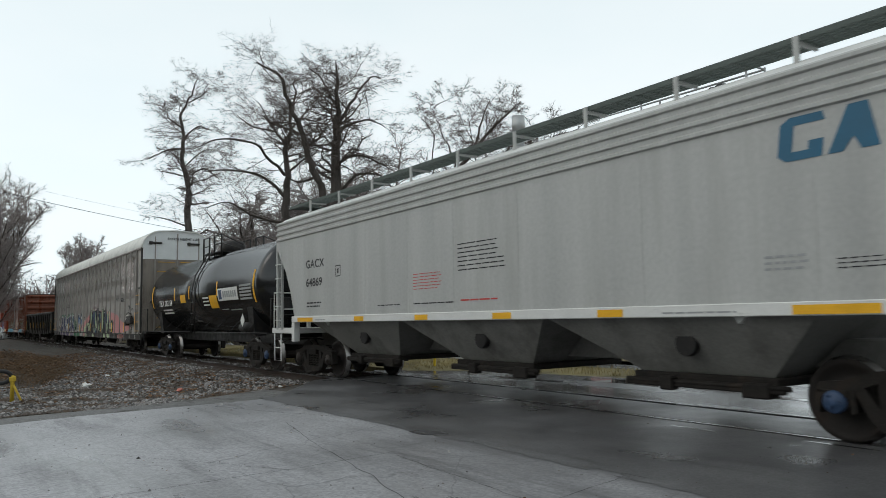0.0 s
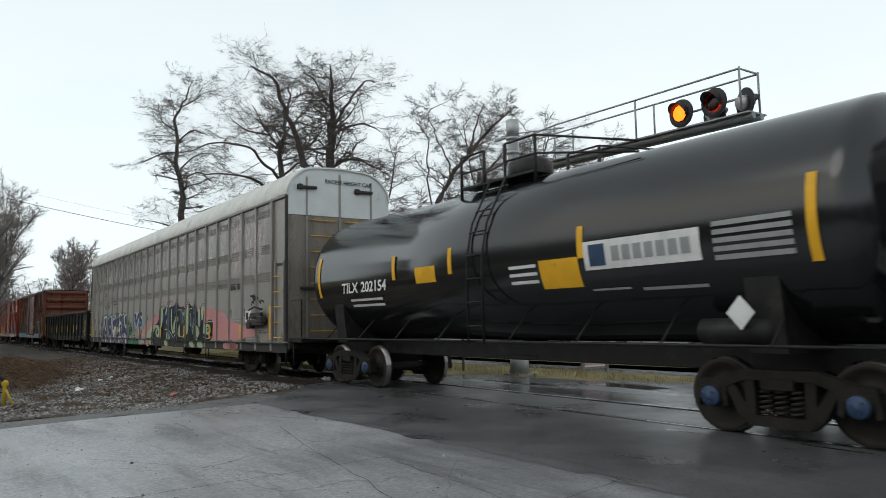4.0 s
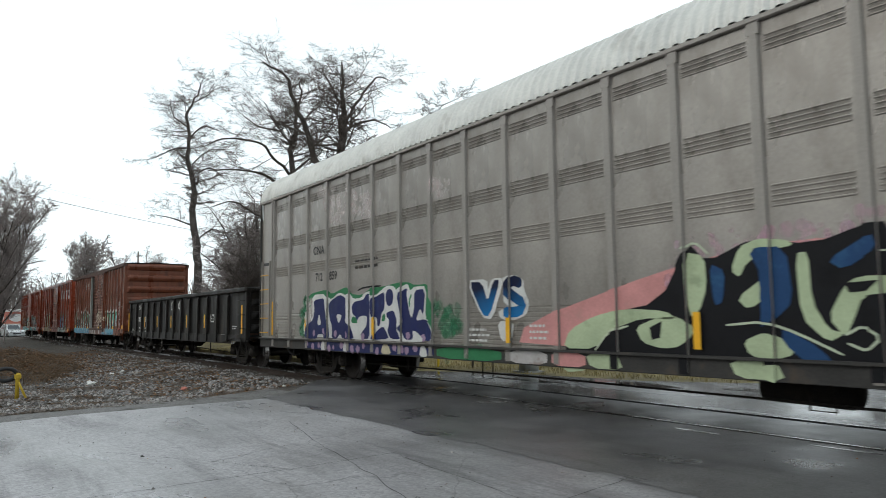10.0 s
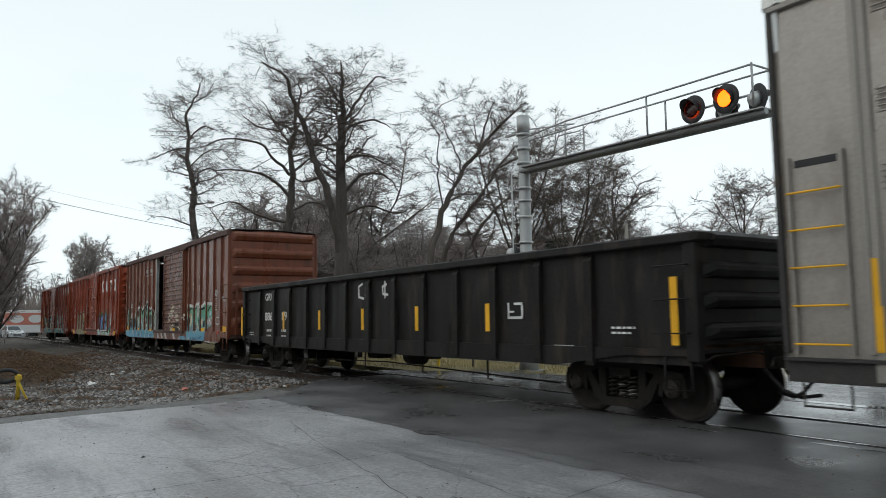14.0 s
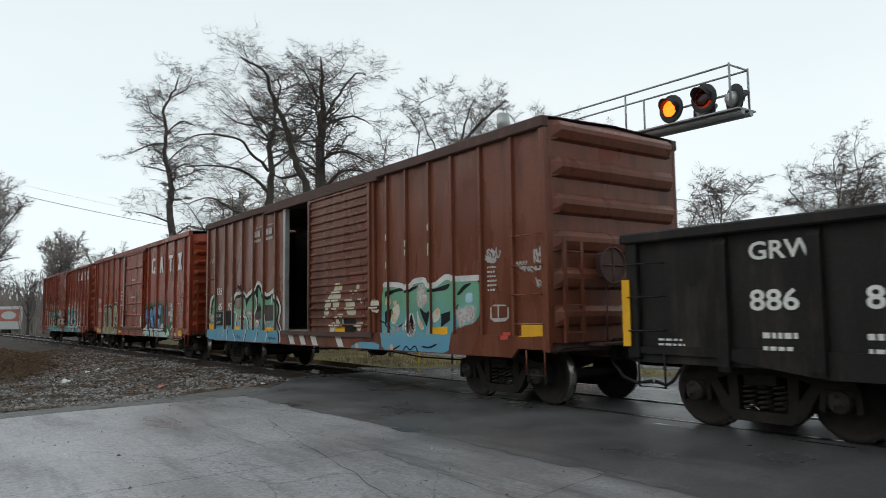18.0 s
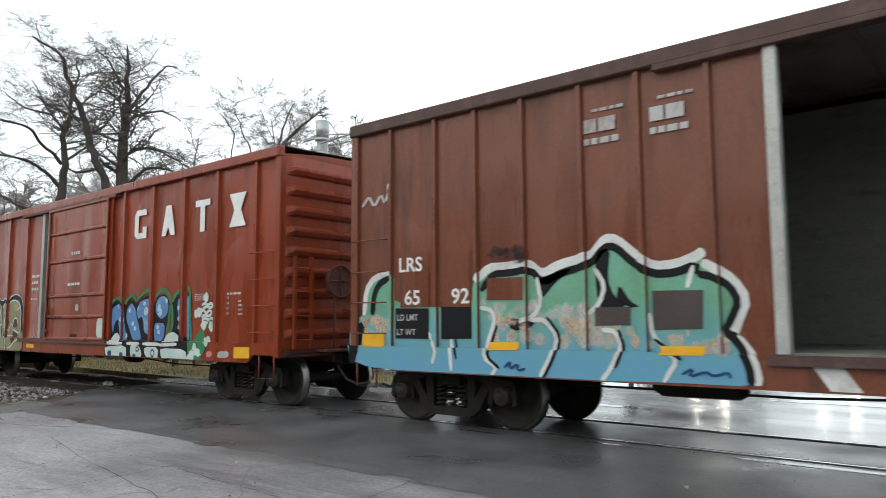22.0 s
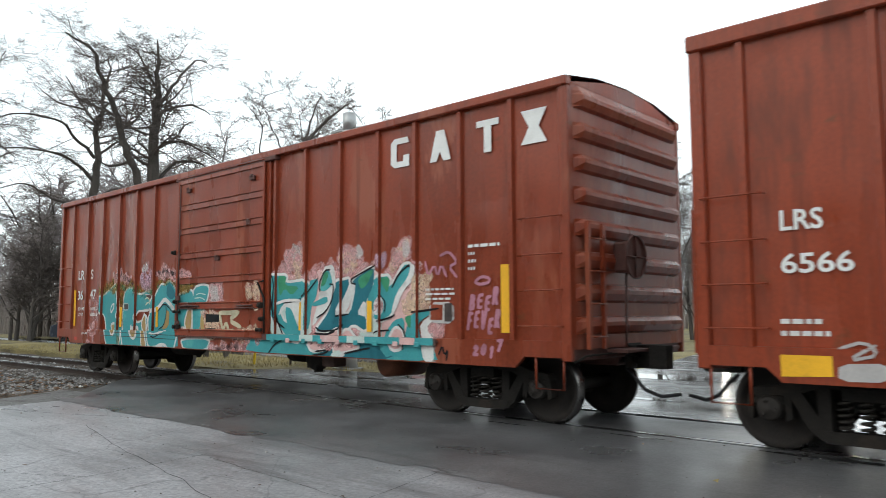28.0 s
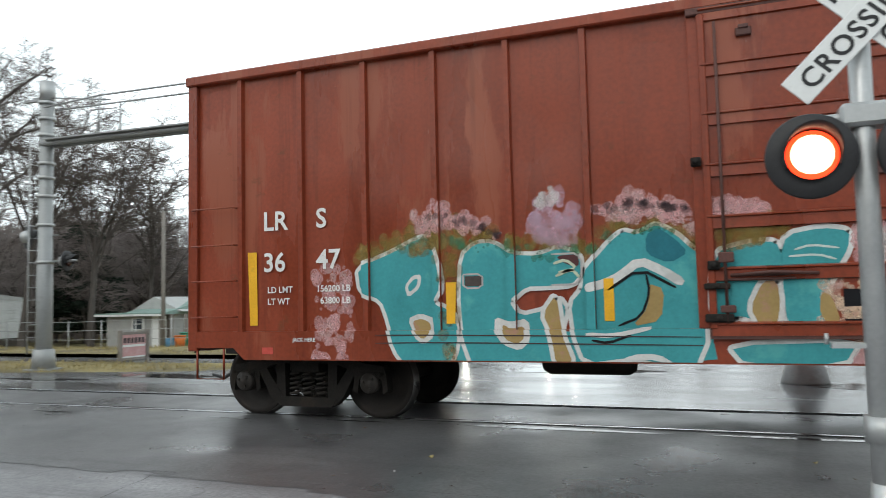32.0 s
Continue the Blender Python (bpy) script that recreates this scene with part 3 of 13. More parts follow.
for s in (-1, 1):
    rig_g.tube([(s * 0.42, -0.72, 0.36), (s * 0.40, 0, 0.34), (s * 0.42, 0.72, 0.36)], 0.04, 8)
    for t in (-1, 1):
        rig_g.box(s * 0.40, s * 0.435, t * 0.70, t * 0.79, 0.26, 0.56, 0.01)
rig_g.tube([(-0.9, 0.25, 0.30), (0.9, 0.25, 0.34)], 0.025, 6)
rigging_mesh = rig_g.mesh("brake_rigging", cast_m)

WHEELS = []  # every wheelset that turns


def bogie(car, x, cap="dull"):
    b = part("bogie", bolster_mesh, None, car, "grimy cast steel four-wheel bogie", pose(x, 0, 0))
    for fm in frame_meshes:
        part("side_frame", fm, None, b)
    for dx in (-0.19, 0.0, 0.19):
        part("spring", spring_mesh, None, b, "coil spring", pose(dx, -1.02, 0))
    part("brake_rigging", rigging_mesh, None, b)
    for s in (-1, 1):
        w = part("wheelset", wheelset_mesh, None, b, "dark steel wheels with bright treads", pose(s * 0.889, 0, WHEEL_R))
        cm = caps[cap]
        for c in cm:
            WHEELS.append((part("bearing_cap", c, None, b, "blue bearing cap" if cap == "blue" else "dull bearing cap", pose(s * 0.889, 0, WHEEL_R)), s * 0.889))
        WHEELS.append((w, s * 0.889))
    return b


def coupler(car, x, s):
    """Coupler, draft gear and brake hose at one end; s is the way it points."""
    g = Geo()
    g.box(x - s * 0.75, x + s * 0.12, -0.09, 0.09, 0.78, 0.96, 0.02)
    g.box(x - s * 0.05, x + s * 0.04, -0.20, 0.20, 0.70, 1.04, 0.03)
    k = [(x + s * 0.10, -0.11), (x + s * 0.30, -0.17), (x + s * 0.52, -0.14), (x + s * 0.56, -0.03), (x + s * 0.42, 0.0), (x + s * 0.40, 0.10), (x + s * 0.30, 0.16), (x + s * 0.12, 0.11)]
    g.prism(k, "z", 0.72, 1.02)
    c = part("coupler", g, cast_m, car, "rusty steel knuckle coupler")
    h = Geo().tube([(x + s * 0.05, -0.30, 0.72), (x + s * 0.16, -0.32, 0.62), (x + s * 0.30, -0.30, 0.46), (x + s * 0.48, -0.22, 0.38), (x + s * 0.72, -0.16, 0.42)], 0.024, 8)
    part("air_hose", h, hose_m, c, "black rubber brake hose")
    part("uncoupling_lever", Geo().tube([(x - s * 0.02, -1.45, 0.84), (x + s * 0.05, -1.3, 0.92), (x + s * 0.08, -0.5, 0.94), (x + s * 0.14, -0.1, 0.86)], 0.014, 6), cast_m, c)
    return c


def strips_of(ribs, half, panel, rib):
    """The outline of a ribbed side: (x0, x1, y) from end to end."""
    out, x = [], -999.0
    for r in sorted(ribs):
        out.append((x, r - half, panel))
        out.append((r - half, r + half, rib))
        x = r + half
    out.append((x, 999.0, panel))
    return out


def clip_x(poly, x0, x1):
    for lim, sign in ((x0, 1), (x1, -1)):
        out = []
        for i, p in enumerate(poly):
            q = poly[(i + 1) % len(poly)]
            a, b = (p[0] - lim) * sign, (q[0] - lim) * sign
            if a >= 0:
                out.append(p)
            if a * b < 0:
                t = a / (a - b)
                out.append((p[0] + t * (q[0] - p[0]), p[1] + t * (q[1] - p[1])))
        poly = out
        if len(poly) < 3:
            return []
    return poly


def lay(g, poly, strips, level, mat):
    """Lays a flat painted outline on a ribbed side; level counts the coats of paint."""
    lo, hi = min(p[0] for p in poly), max(p[0] for p in poly)
    for x0, x1, y in strips:
        if x1 <= lo or x0 >= hi:
            continue
        c = clip_x(poly, x0, x1)
        if c:
            yy = y - 0.0025 * (level + 1)
            g.face([(p[0], yy, p[1]) for p in c], mat)


def disc(x, z, r, n=10, sx=1.0):
    return [(x + sx * r * math.cos(2 * math.pi * k / n), z + r * math.sin(2 * math.pi * k / n)) for k in range(n)]


def brush(g, line, w, strips, level, mat):
    """A painted stroke of width w along a line of (x, z)."""
    for (ax, az), (bx, bz) in zip(line, line[1:]):
        d = math.hypot(bx - ax, bz - az) or 1e-6
        nx, nz = -(bz - az) / d * w / 2, (bx - ax) / d * w / 2
        lay(g, [(ax + nx, az + nz), (bx + nx, bz + nz), (bx - nx, bz - nz), (ax - nx, az - nz)], strips, level, mat)
    for x, z in line:
        lay(g, disc(x, z, w / 2), strips, level + 0.08, mat)


GLYPHS = {
    "A": [[(0, 0), (0.45, 1), (0.62, 1), (1, 0)], [(0.2, 0.38), (0.8, 0.38)]],
    "B": [[(0.1, 0), (0.1, 1), (0.7, 0.95), (0.85, 0.75), (0.55, 0.52), (0.95, 0.32), (0.8, 0.05), (0.1, 0)]],
    "C": [[(0.95, 0.85), (0.5, 1), (0.1, 0.7), (0.1, 0.3), (0.5, 0), (0.95, 0.15)]],
    "E": [[(0.95, 0.95), (0.2, 0.9), (0.05, 0.5), (0.2, 0.05), (0.95, 0.05)], [(0.1, 0.5), (0.75, 0.52)]],
    "F": [[(0.1, 0), (0.15, 1), (0.95, 0.95)], [(0.12, 0.5), (0.7, 0.52)]],
    "2": [[(0.05, 0.8), (0.4, 1), (0.85, 0.8), (0.1, 0.02), (0.95, 0.05)]],
    "0": [[(0.5, 1), (0.1, 0.6), (0.2, 0.1), (0.6, 0), (0.9, 0.4), (0.85, 0.85), (0.5, 1)]],
    "1": [[(0.3, 0.8), (0.55, 1), (0.5, 0)]],
    "7": [[(0.05, 0.95), (0.95, 1), (0.4, 0)]],
    "G": [[(0.9, 0.9), (0.4, 1), (0.05, 0.6), (0.1, 0.15), (0.5, 0), (0.9, 0.15), (0.9, 0.5), (0.55, 0.48)]],
    "I": [[(0.5, 0), (0.5, 0.72)], [(0.5, 0.97), (0.5, 1.0)]],
    "K": [[(0.1, 0), (0.1, 1)], [(0.9, 1), (0.15, 0.45), (1, 0)]],
    "L": [[(0.1, 1), (0.1, 0.05), (0.9, 0)]],
    "N": [[(0.05, 0), (0.1, 1), (0.85, 0.05), (0.95, 1)]],
    "O": [[(0.5, 1), (0.05, 0.6), (0.15, 0.1), (0.6, 0), (0.95, 0.4), (0.85, 0.85), (0.5, 1)]],
    "R": [[(0.1, 0), (0.1, 1), (0.7, 1), (0.85, 0.75), (0.6, 0.5), (0.15, 0.45)], [(0.5, 0.45), (1, 0)]],
    "S": [[(0.95, 0.85), (0.5, 1), (0.1, 0.8), (0.5, 0.5), (0.9, 0.25), (0.5, 0), (0.05, 0.12)]],
    "T": [[(0, 0.95), (1, 1)], [(0.5, 0.95), (0.45, 0)]],
    "U": [[(0.05, 1), (0.1, 0.2), (0.5, 0), (0.85, 0.2), (0.95, 1)]],
    "V": [[(0, 1), (0.45, 0), (0.6, 0), (1, 1)]],
    "n": [[(0.05, 0), (0.1, 0.9), (0.5, 1), (0.85, 0.8), (0.95, 0)]],
    "a": [[(0.85, 0), (0.9, 0.95), (0.4, 1), (0.05, 0.5), (0.4, 0.05), (0.85, 0.35)]],
    "Z": [[(0, 0.95), (0.95, 1), (0.05, 0.08), (1, 0)]],
}


def letters(parent, strips, word, x0, x1, z0, z1, w, coats, lean=0.0, jump=0.05, seed=1, name="painted_letter", gap=0.08, top=None):
    """Large spray-painted letters; coats: (extra width, material, dx, dz) from the bottom coat up."""
    rnd = random.Random(seed)
    step = (x1 - x0) / len(word)
    for i, ch in enumerate(word):
        g = Geo()
        a = x0 + i * step + gap * step / 2
        sx = step * (1 - gap)
        lift = rnd.uniform(-jump, jump)
        h = (z1 - z0) * rnd.uniform(0.92, 1.06)
        mats = []
        for level, (extra, mat, dx, dz) in enumerate(coats):
            mats.append(mat)
            for line in GLYPHS[ch]:
                pts = [(a + w / 2 + (sx - w) * u + lean * v * h + dx, z0 + lift + w / 2 + (h - w) * v + dz) for u, v in line]
                brush(g, pts, w + extra, strips, level + 0.2 * (i % 2), level)
        part(name, g, mats, parent, "spray-painted letter")


def rect(x0, x1, z0, z1):
    return [(x0, z0), (x1, z0), (x1, z1), (x0, z1)]


def bars(parent, y, x0, x1, z0, z1, rows, mat, name="stencil", seed=0, fill=0.42, words=5):
    """Small stencilled lines that cannot be read: short bars."""
    rnd = random.Random(seed)
    g = Geo()
    dz = (z1 - z0) / rows
    for r in range(rows):
        z = z1 - (r + 1) * dz
        x, end = x0, x0 + (x1 - x0) * rnd.uniform(0.75, 1)
        while x < end - 0.02:
            wl = (x1 - x0) / words * rnd.uniform(0.5, 1.1)
            g.face([(x, y, z), (min(x + wl, end), y, z), (min(x + wl, end), y, z + dz * fill), (x, y, z + dz * fill)])
            x += wl + 0.025
    return tagged(part(name, g, mat, parent), "small stencilled lines", kind="stuff")


def words(parent, text, x, y, z, size, mat, name="stencil", wide=1.0, label="", turn=None, squeeze=1.0, bold=0.026):
    """Readable lettering as a flat mesh; x, z is its lower left corner."""
    cu = bpy.data.curves.new(name, "FONT")
    cu.body, cu.size, cu.resolution_u, cu.space_character, cu.offset = text, size / 0.72, 3, wide, bold * size
    tmp = bpy.data.objects.new(name, cu)
    scene.collection.objects.link(tmp)
    me = bpy.data.meshes.new_from_object(tmp.evaluated_get(bpy.context.evaluated_depsgraph_get()))
    bpy.data.objects.remove(tmp)
    bpy.data.curves.remove(cu)
    me.name = name
    me.materials.clear()
    me.materials.append(mat)
    m = pose(x, y, z, 90) if turn is None else turn
    ob = part(name, me, None, parent, label, m @ Matrix.Diagonal((squeeze, 1, 1, 1)))
    return ob


CARS = []  # (car, place of its middle at the start)


def railcar(name, x, label):
    car = thing(name, pose(x, bend(x), 0, 0, 0, swing(x)), label, "railcar", "freight train")
    CARS.append((car, x))
    return car

# ---- three boxcars ----
SIDE, RIB = -1.505, -1.56
lining_m = surface("grey_plywood_lining", (0.20, 0.20, 0.18), 0.8, vary=0.2, scale=1.5, fine=30, bump=0.3, stretch=(1, 1, 3), dirt=(0.10, 0.095, 0.085), dirt_at=0.52, dirt_scale=1.5)
galv_m = surface("galvanised_door_post", (0.42, 0.42, 0.40), 0.5, 0.3, vary=0.2, scale=4, fine=50, bump=0.15, dirt=(0.22, 0.16, 0.11), dirt_at=0.58, dirt_scale=6)
roof_m = surface("weathered_roof_steel", (0.30, 0.26, 0.24), 0.6, 0.2, vary=0.25, scale=2, fine=40, bump=0.2, dirt=(0.16, 0.10, 0.08), dirt_at=0.5, dirt_scale=1.2)


def oxide(name, base, dirt, fade=0.5):
    m = surface(name, base, 0.31, vary=0.24, scale=1.1, fine=22, bump=0.10, dirt=dirt, dirt_at=0.56 if fade > 0.6 else 0.52, dirt_soft=0.04 if fade > 0.6 else 0.14, dirt_scale=0.75 if fade > 0.6 else 1.1, stretch=(1.6, 1.6, 0.35), rough_vary=0.12, rand=0.05, spec=0.34)
    n, l = m.node_tree.nodes, m.node_tree.links
    bsdf = n["Principled BSDF"]
    co = n.new("ShaderNodeTexCoord")
    col = bsdf.inputs["Base Color"].links[0].from_socket
    # thin dark runs down the sheets, rust blooms, small pale scrapes
    for k, (stretch, scale, lo, hi, most, tint) in enumerate((((7.0, 7.0, 0.22), 1.0, 0.55, 0.74, 0.55, tuple(c * 0.42 for c in base)), ((1, 1, 1.6), 3.2, 0.63, 0.70, 0.60, (0.13, 0.045, 0.018)), ((3.5, 3.5, 1.0), 5.0, 0.71, 0.74, 0.55, (0.34, 0.23, 0.18)))):
        mp, no, rg, mix = n.new("ShaderNodeMapping"), n.new("ShaderNodeTexNoise"), n.new("ShaderNodeMapRange"), n.new("ShaderNodeMix")
        mp.inputs["Scale"].default_value, mp.inputs["Location"].default_value = stretch, (k * 3.1, 0, k * 1.7)
        no.inputs["Scale"].default_value, no.inputs["Detail"].default_value, no.inputs["Roughness"].default_value = scale, 8, 0.62
        rg.inputs["From Min"].default_value, rg.inputs["From Max"].default_value, rg.inputs["To Max"].default_value = lo, hi, most
        mix.data_type = "RGBA"
        l.new(co.outputs["Object"], mp.inputs[0])
        l.new(mp.outputs[0], no.inputs["Vector"])
        l.new(no.outputs["Fac"], rg.inputs["Value"])
        l.new(rg.outputs[0], mix.inputs["Factor"])
        l.new(col, mix.inputs["A"])
        mix.inputs["B"].default_value = (*tint, 1)
        col = mix.outputs["Result"]
    l.new(col, bsdf.inputs["Base Color"])
    return m


def dented(x0, x1, z0, z1, y0, y1, seed, amount=0.026):
    """A sheet with shallow dents; its back is flat."""
    nx, nz = max(int((x1 - x0) / 0.13), 3), 18
    v, f = [], []
    for i in range(nx + 1):
        for j in range(nz + 1):
            x, z = x0 + (x1 - x0) * i / nx, z0 + (z1 - z0) * j / nz
            edge = min(i, nx - i, 2) / 2 * min(j, nz - j, 2) / 2
            d = edge * amount * max(noise.noise((x * 1.7 + seed * 7.1, z * 1.1, seed)) * 1.6 + 0.4, 0.0)
            v.append((x, y0 + d, z))
    n = nz + 1
    for i in range(nx):
        for j in range(nz):
            f.append((i * n + j, (i + 1) * n + j, (i + 1) * n + j + 1, i * n + j + 1))
    g = Geo().add(v, f, 0, True)
    g.box(x0, x1, y0 + 0.012, y1, z0, z1)
    return g


def corrugated_end(x, s, pitch, depth, z0, z1, peak, tops, half=1.53):
    """A pressed steel end: full-width ridges, their ends tapered; rises to the roof's peak."""
    g = Geo()
    zs, xs = [], []
    z = z0
    while z < z1 - pitch * 0.5:
        for dz, d in ((0.0, 0.0), (pitch * (1 - tops) * 0.85, 0.0), (pitch * (1 - tops), depth * 0.55), (pitch * (1 - tops * 0.6), depth), (pitch * (1 - tops * 0.35), depth), (pitch * 0.96, depth * 0.5)):
            zs.append(z + dz), xs.append(d)
        z += pitch
    zs.append(z1), xs.append(0.0)
    ys = [-half, -half + 0.10, -half + 0.22, 0, half - 0.22, half - 0.10, half]
    amp = [0, 0, 1, 1, 1, 0, 0]
    n = len(zs)
    v = [(x + s * d * a, y, zz) for y, a in zip(ys, amp) for zz, d in zip(zs, xs)]
    f = [(i * n + j, (i + 1) * n + j, (i + 1) * n + j + 1, i * n + j + 1) for i in range(len(ys) - 1) for j in range(n - 1)]
    g.add(v, f, 0, False)
    g.prism([(-half, z1), (half, z1), (0.6, z1 + peak * 0.85), (0, z1 + peak), (-0.6, z1 + peak * 0.85)], "x", x - s * 0.03, x + s * 0.004)
    g.box(x - s * 0.04, x - s * 0.012, -half, half, z0, z1)
    return g


def boxcar(name, cx, label, main, trim, ribs_rear, ribs_front, post, door, door_kind, end_kind, bogies, rib_w=0.085, rounded=False):
    car = railcar(name, cx, label)
    h, top, low = 7.73, 4.31, 1.10
    d0, d1 = door
    part("underframe", Geo().box(-7.6, 7.6, -0.22, 0.22, 0.74, 1.06, 0.02).box(-7.7, -7.5, -1.45, 1.45, 0.86, 1.08, 0.02).box(7.5, 7.7, -1.45, 1.45, 0.86, 1.08, 0.02), trim, car, "dark steel underframe")
    part("floor", Geo().box(-7.68, 7.68, -1.47, 1.47, 1.06, 1.12), lining_m, car, "grey plank floor")
    for x in (-4.6, -2.2, 0.3, 2.6, 4.7):
        part("crossbearer", Geo().prism([(-1.42, 1.05), (1.42, 1.05), (1.42, 0.95), (0.3, 0.76), (-0.3, 0.76), (-1.42, 0.95)], "x", x - 0.05, x + 0.05), trim, car)
    part("air_reservoir", Geo().lathe((-2.9, -0.55, 0.74), "x", [(-0.55, 0.0), (-0.52, 0.16), (-0.45, 0.2), (0.45, 0.2), (0.52, 0.16), (0.55, 0)], 18), cast_m, car, "rusty air reservoir")
    part("brake_cylinder", Geo().lathe((1.35, -0.6, 0.76), "x", [(-0.3, 0.0), (-0.28, 0.2), (0.1, 0.2), (0.13, 0.08), (0.55, 0.05), (0.55, 0)], 18), cast_m, car)
    rod = 0.14 if rounded else 0.0
    part("brake_rod", Geo().tube([(-5.2, -0.35, 0.60 + rod), (-1.8, -0.7, 0.62 + rod), (0.6, -0.6, 0.70 + rod)], 0.016, 6).tube([(0.9, -0.5, 0.7 + rod), (3.2, -0.75, 0.60 + rod), (5.3, -0.4, 0.56 + rod)], 0.016, 6), cast_m, car)
    # side sill, deeper between the bogies
    for s, nm in ((-1, "side_sill"), (1, "side_sill")):
        y0, y1 = (RIB + 0.004, RIB + 0.06) if s < 0 else (1.5, 1.556)
        part(nm, Geo().prism([(-h, 0.90), (-7.05, 0.90), (-6.9, 0.76), (6.9, 0.76), (7.05, 0.90), (h, 0.90), (h, low), (-h, low)], "y", y0, y1), main, car)
    tl = d0 if rounded else d0 - 1.6
    tr = d1 + (4.1 if rounded else 0.05)
    part("door_track", Geo().box(tl, tr, RIB - 0.05, RIB + 0.003, 1.035, 1.075).box(tl, tr, RIB - 0.052, RIB - 0.04, 1.0, 1.10), trim, car, "rusty lower door track")
    # ribbed side sheets
    strips = strips_of([*ribs_rear, *ribs_front], rib_w / 2, SIDE, RIB)
    edges_l = [-h, *sorted(ribs_rear), post]
    edges_r = [d1, *sorted(ribs_front), h]
    if not rounded:
        edges_r = [d1, *sorted(ribs_front), h]
    k = int(abs(cx))
    for edges in (edges_l, edges_r):
        for a, b in zip(edges, edges[1:]):
            part("side_panel", dented(a, b, low - 0.02, top - 0.06, SIDE, SIDE + 0.035, k), main, car)
            k += 1
    rib_mesh = Geo().prism([(-rib_w / 2, SIDE + 0.01), (-rib_w / 2 + 0.014, RIB), (rib_w / 2 - 0.014, RIB), (rib_w / 2, SIDE + 0.01)], "z", low, top - 0.08).mesh("side_rib", main)
    for r in (*ribs_rear, *ribs_front):
        part("side_rib", rib_mesh, None, car, at=pose(r, 0, 0))
    for x in (-h, h):
        sgn = 1 if x > 0 else -1
        for y in (-1, 1):
            part("corner_post", Geo().box(x - sgn * 0.13, x + sgn * 0.006, y * 1.48, y * 1.562, 0.86, top - 0.02, 0.012), main, car)
    # far side in one piece
    far = Geo().box(-h, h, 1.47, 1.505, low, top)
    for r in (*ribs_rear, *ribs_front):
        far.box(r - rib_w / 2, r + rib_w / 2, 1.505, 1.558, low, top - 0.08)
    part("far_side", far, main, car)
    part("lining", Geo().box(-h + 0.05, h - 0.05, 1.44, 1.466, 1.125, top - 0.1).box(-h + 0.05, post - 0.1, -1.465, -1.44, 1.125, top - 0.1), lining_m, car, "grey plywood lining")
    # roof
    for y in (-1, 1):
        part("top_rail", Geo().box(-h - 0.02, h + 0.02, y * 1.47, y * 1.60, top - 0.09, top + (0.03 if rounded else 0.085), 0.015), trim if door_kind == "ridged" else main, car, "weathered top rail")
    ro = Geo()
    pk, lip = (0.20, 0.031) if rounded else (0.14, 0.086)
    prof = [(-1.585, top + lip), (-0.8, top + pk * 0.8), (0, top + pk), (0.8, top + pk * 0.8), (1.585, top + lip)]
    xs = np.linspace(-h, h, 15)
    ro.add([(float(x), y, z) for x in xs for y, z in prof] , [(i * 5 + j, (i + 1) * 5 + j, (i + 1) * 5 + j + 1, i * 5 + j + 1) for i in range(14) for j in range(4)])
    part("roof", ro, trim if rounded else roof_m, car, "weathered pressed steel roof")
    seam = Geo().add([(x, y, z + dz) for x in (-0.03, 0.03) for y, z in ((y * 0.9, z) for y, z in prof) for dz in (-0.01, 0.03)], [(2 * j + 1, 2 * j + 3, 10 + 2 * j + 3, 10 + 2 * j + 1) for j in range(4)] + [(2 * j, 2 * j + 1, 2 * j + 3, 2 * j + 2) for j in range(4)] + [(10 + 2 * j, 10 + 2 * j + 2, 10 + 2 * j + 3, 10 + 2 * j + 1) for j in range(4)]).mesh("roof_seam", roof_m)
    for x in xs[1:-1]:
        part("roof_seam", seam, None, car, at=pose(float(x), 0, 0))
    # ends
    pitch, depth, tops = end_kind
    for x, s in ((h, 1), (-h, -1)):
        part("end_wall", corrugated_end(x, s, pitch, depth, 1.0, top - 0.04, 0.22 if rounded else 0.12, tops), main, car, "ridged pressed steel end")
        coupler(car, x, s)
        part("end_step", Geo().box(x + s * 0.02, x + s * 0.30, -0.75, 0.75, 0.94, 0.985, 0.006), trim, car, "crossover step at the end")
        for y in (-1.30, -0.95):
            part("end_ladder", Geo().box(x + s * 0.08, x + s * 0.13, y - 0.03, y + 0.03, 1.0, 2.55), main, car)
        for z in (1.15, 1.55, 1.95, 2.35):
            part("rung", Geo().tube([(x + s * 0.12, -1.34, z), (x + s * 0.12, -0.90, z)], 0.012, 6), main, car)
        # rungs on the side by the corner and the step below
        for z in (1.28, 1.72, 2.16, 2.62):
            part("rung", Geo().tube([(x - s * 0.10, -1.53, z), (x - s * 0.10, -1.625, z), (x - s * 0.72, -1.625, z), (x - s * 0.72, -1.53, z)], 0.011, 6), main, car)
        part("stirrup", Geo().tube([(x - s * 0.12, -1.53, 0.95), (x - s * 0.12, -1.53, 0.52), (x - s * 0.52, -1.53, 0.52), (x - s * 0.52, -1.53, 0.95)], 0.016, 6), main, car, "bent steel step")
    br = part("brake_gear", Geo().box(h + 0.06, h + 0.26, -0.62, -0.30, 1.95, 2.35, 0.03).tube([(h + 0.16, -0.46, 1.95), (h + 0.14, -0.46, 1.0)], 0.014, 6), trim, car, "hand brake housing")
    wheel = Geo().lathe((h + 0.30, -0.46, 2.15), "x", [(-0.012, 0.265), (-0.012, 0.285), (0.012, 0.285), (0.012, 0.265), (-0.012, 0.265)], 24)
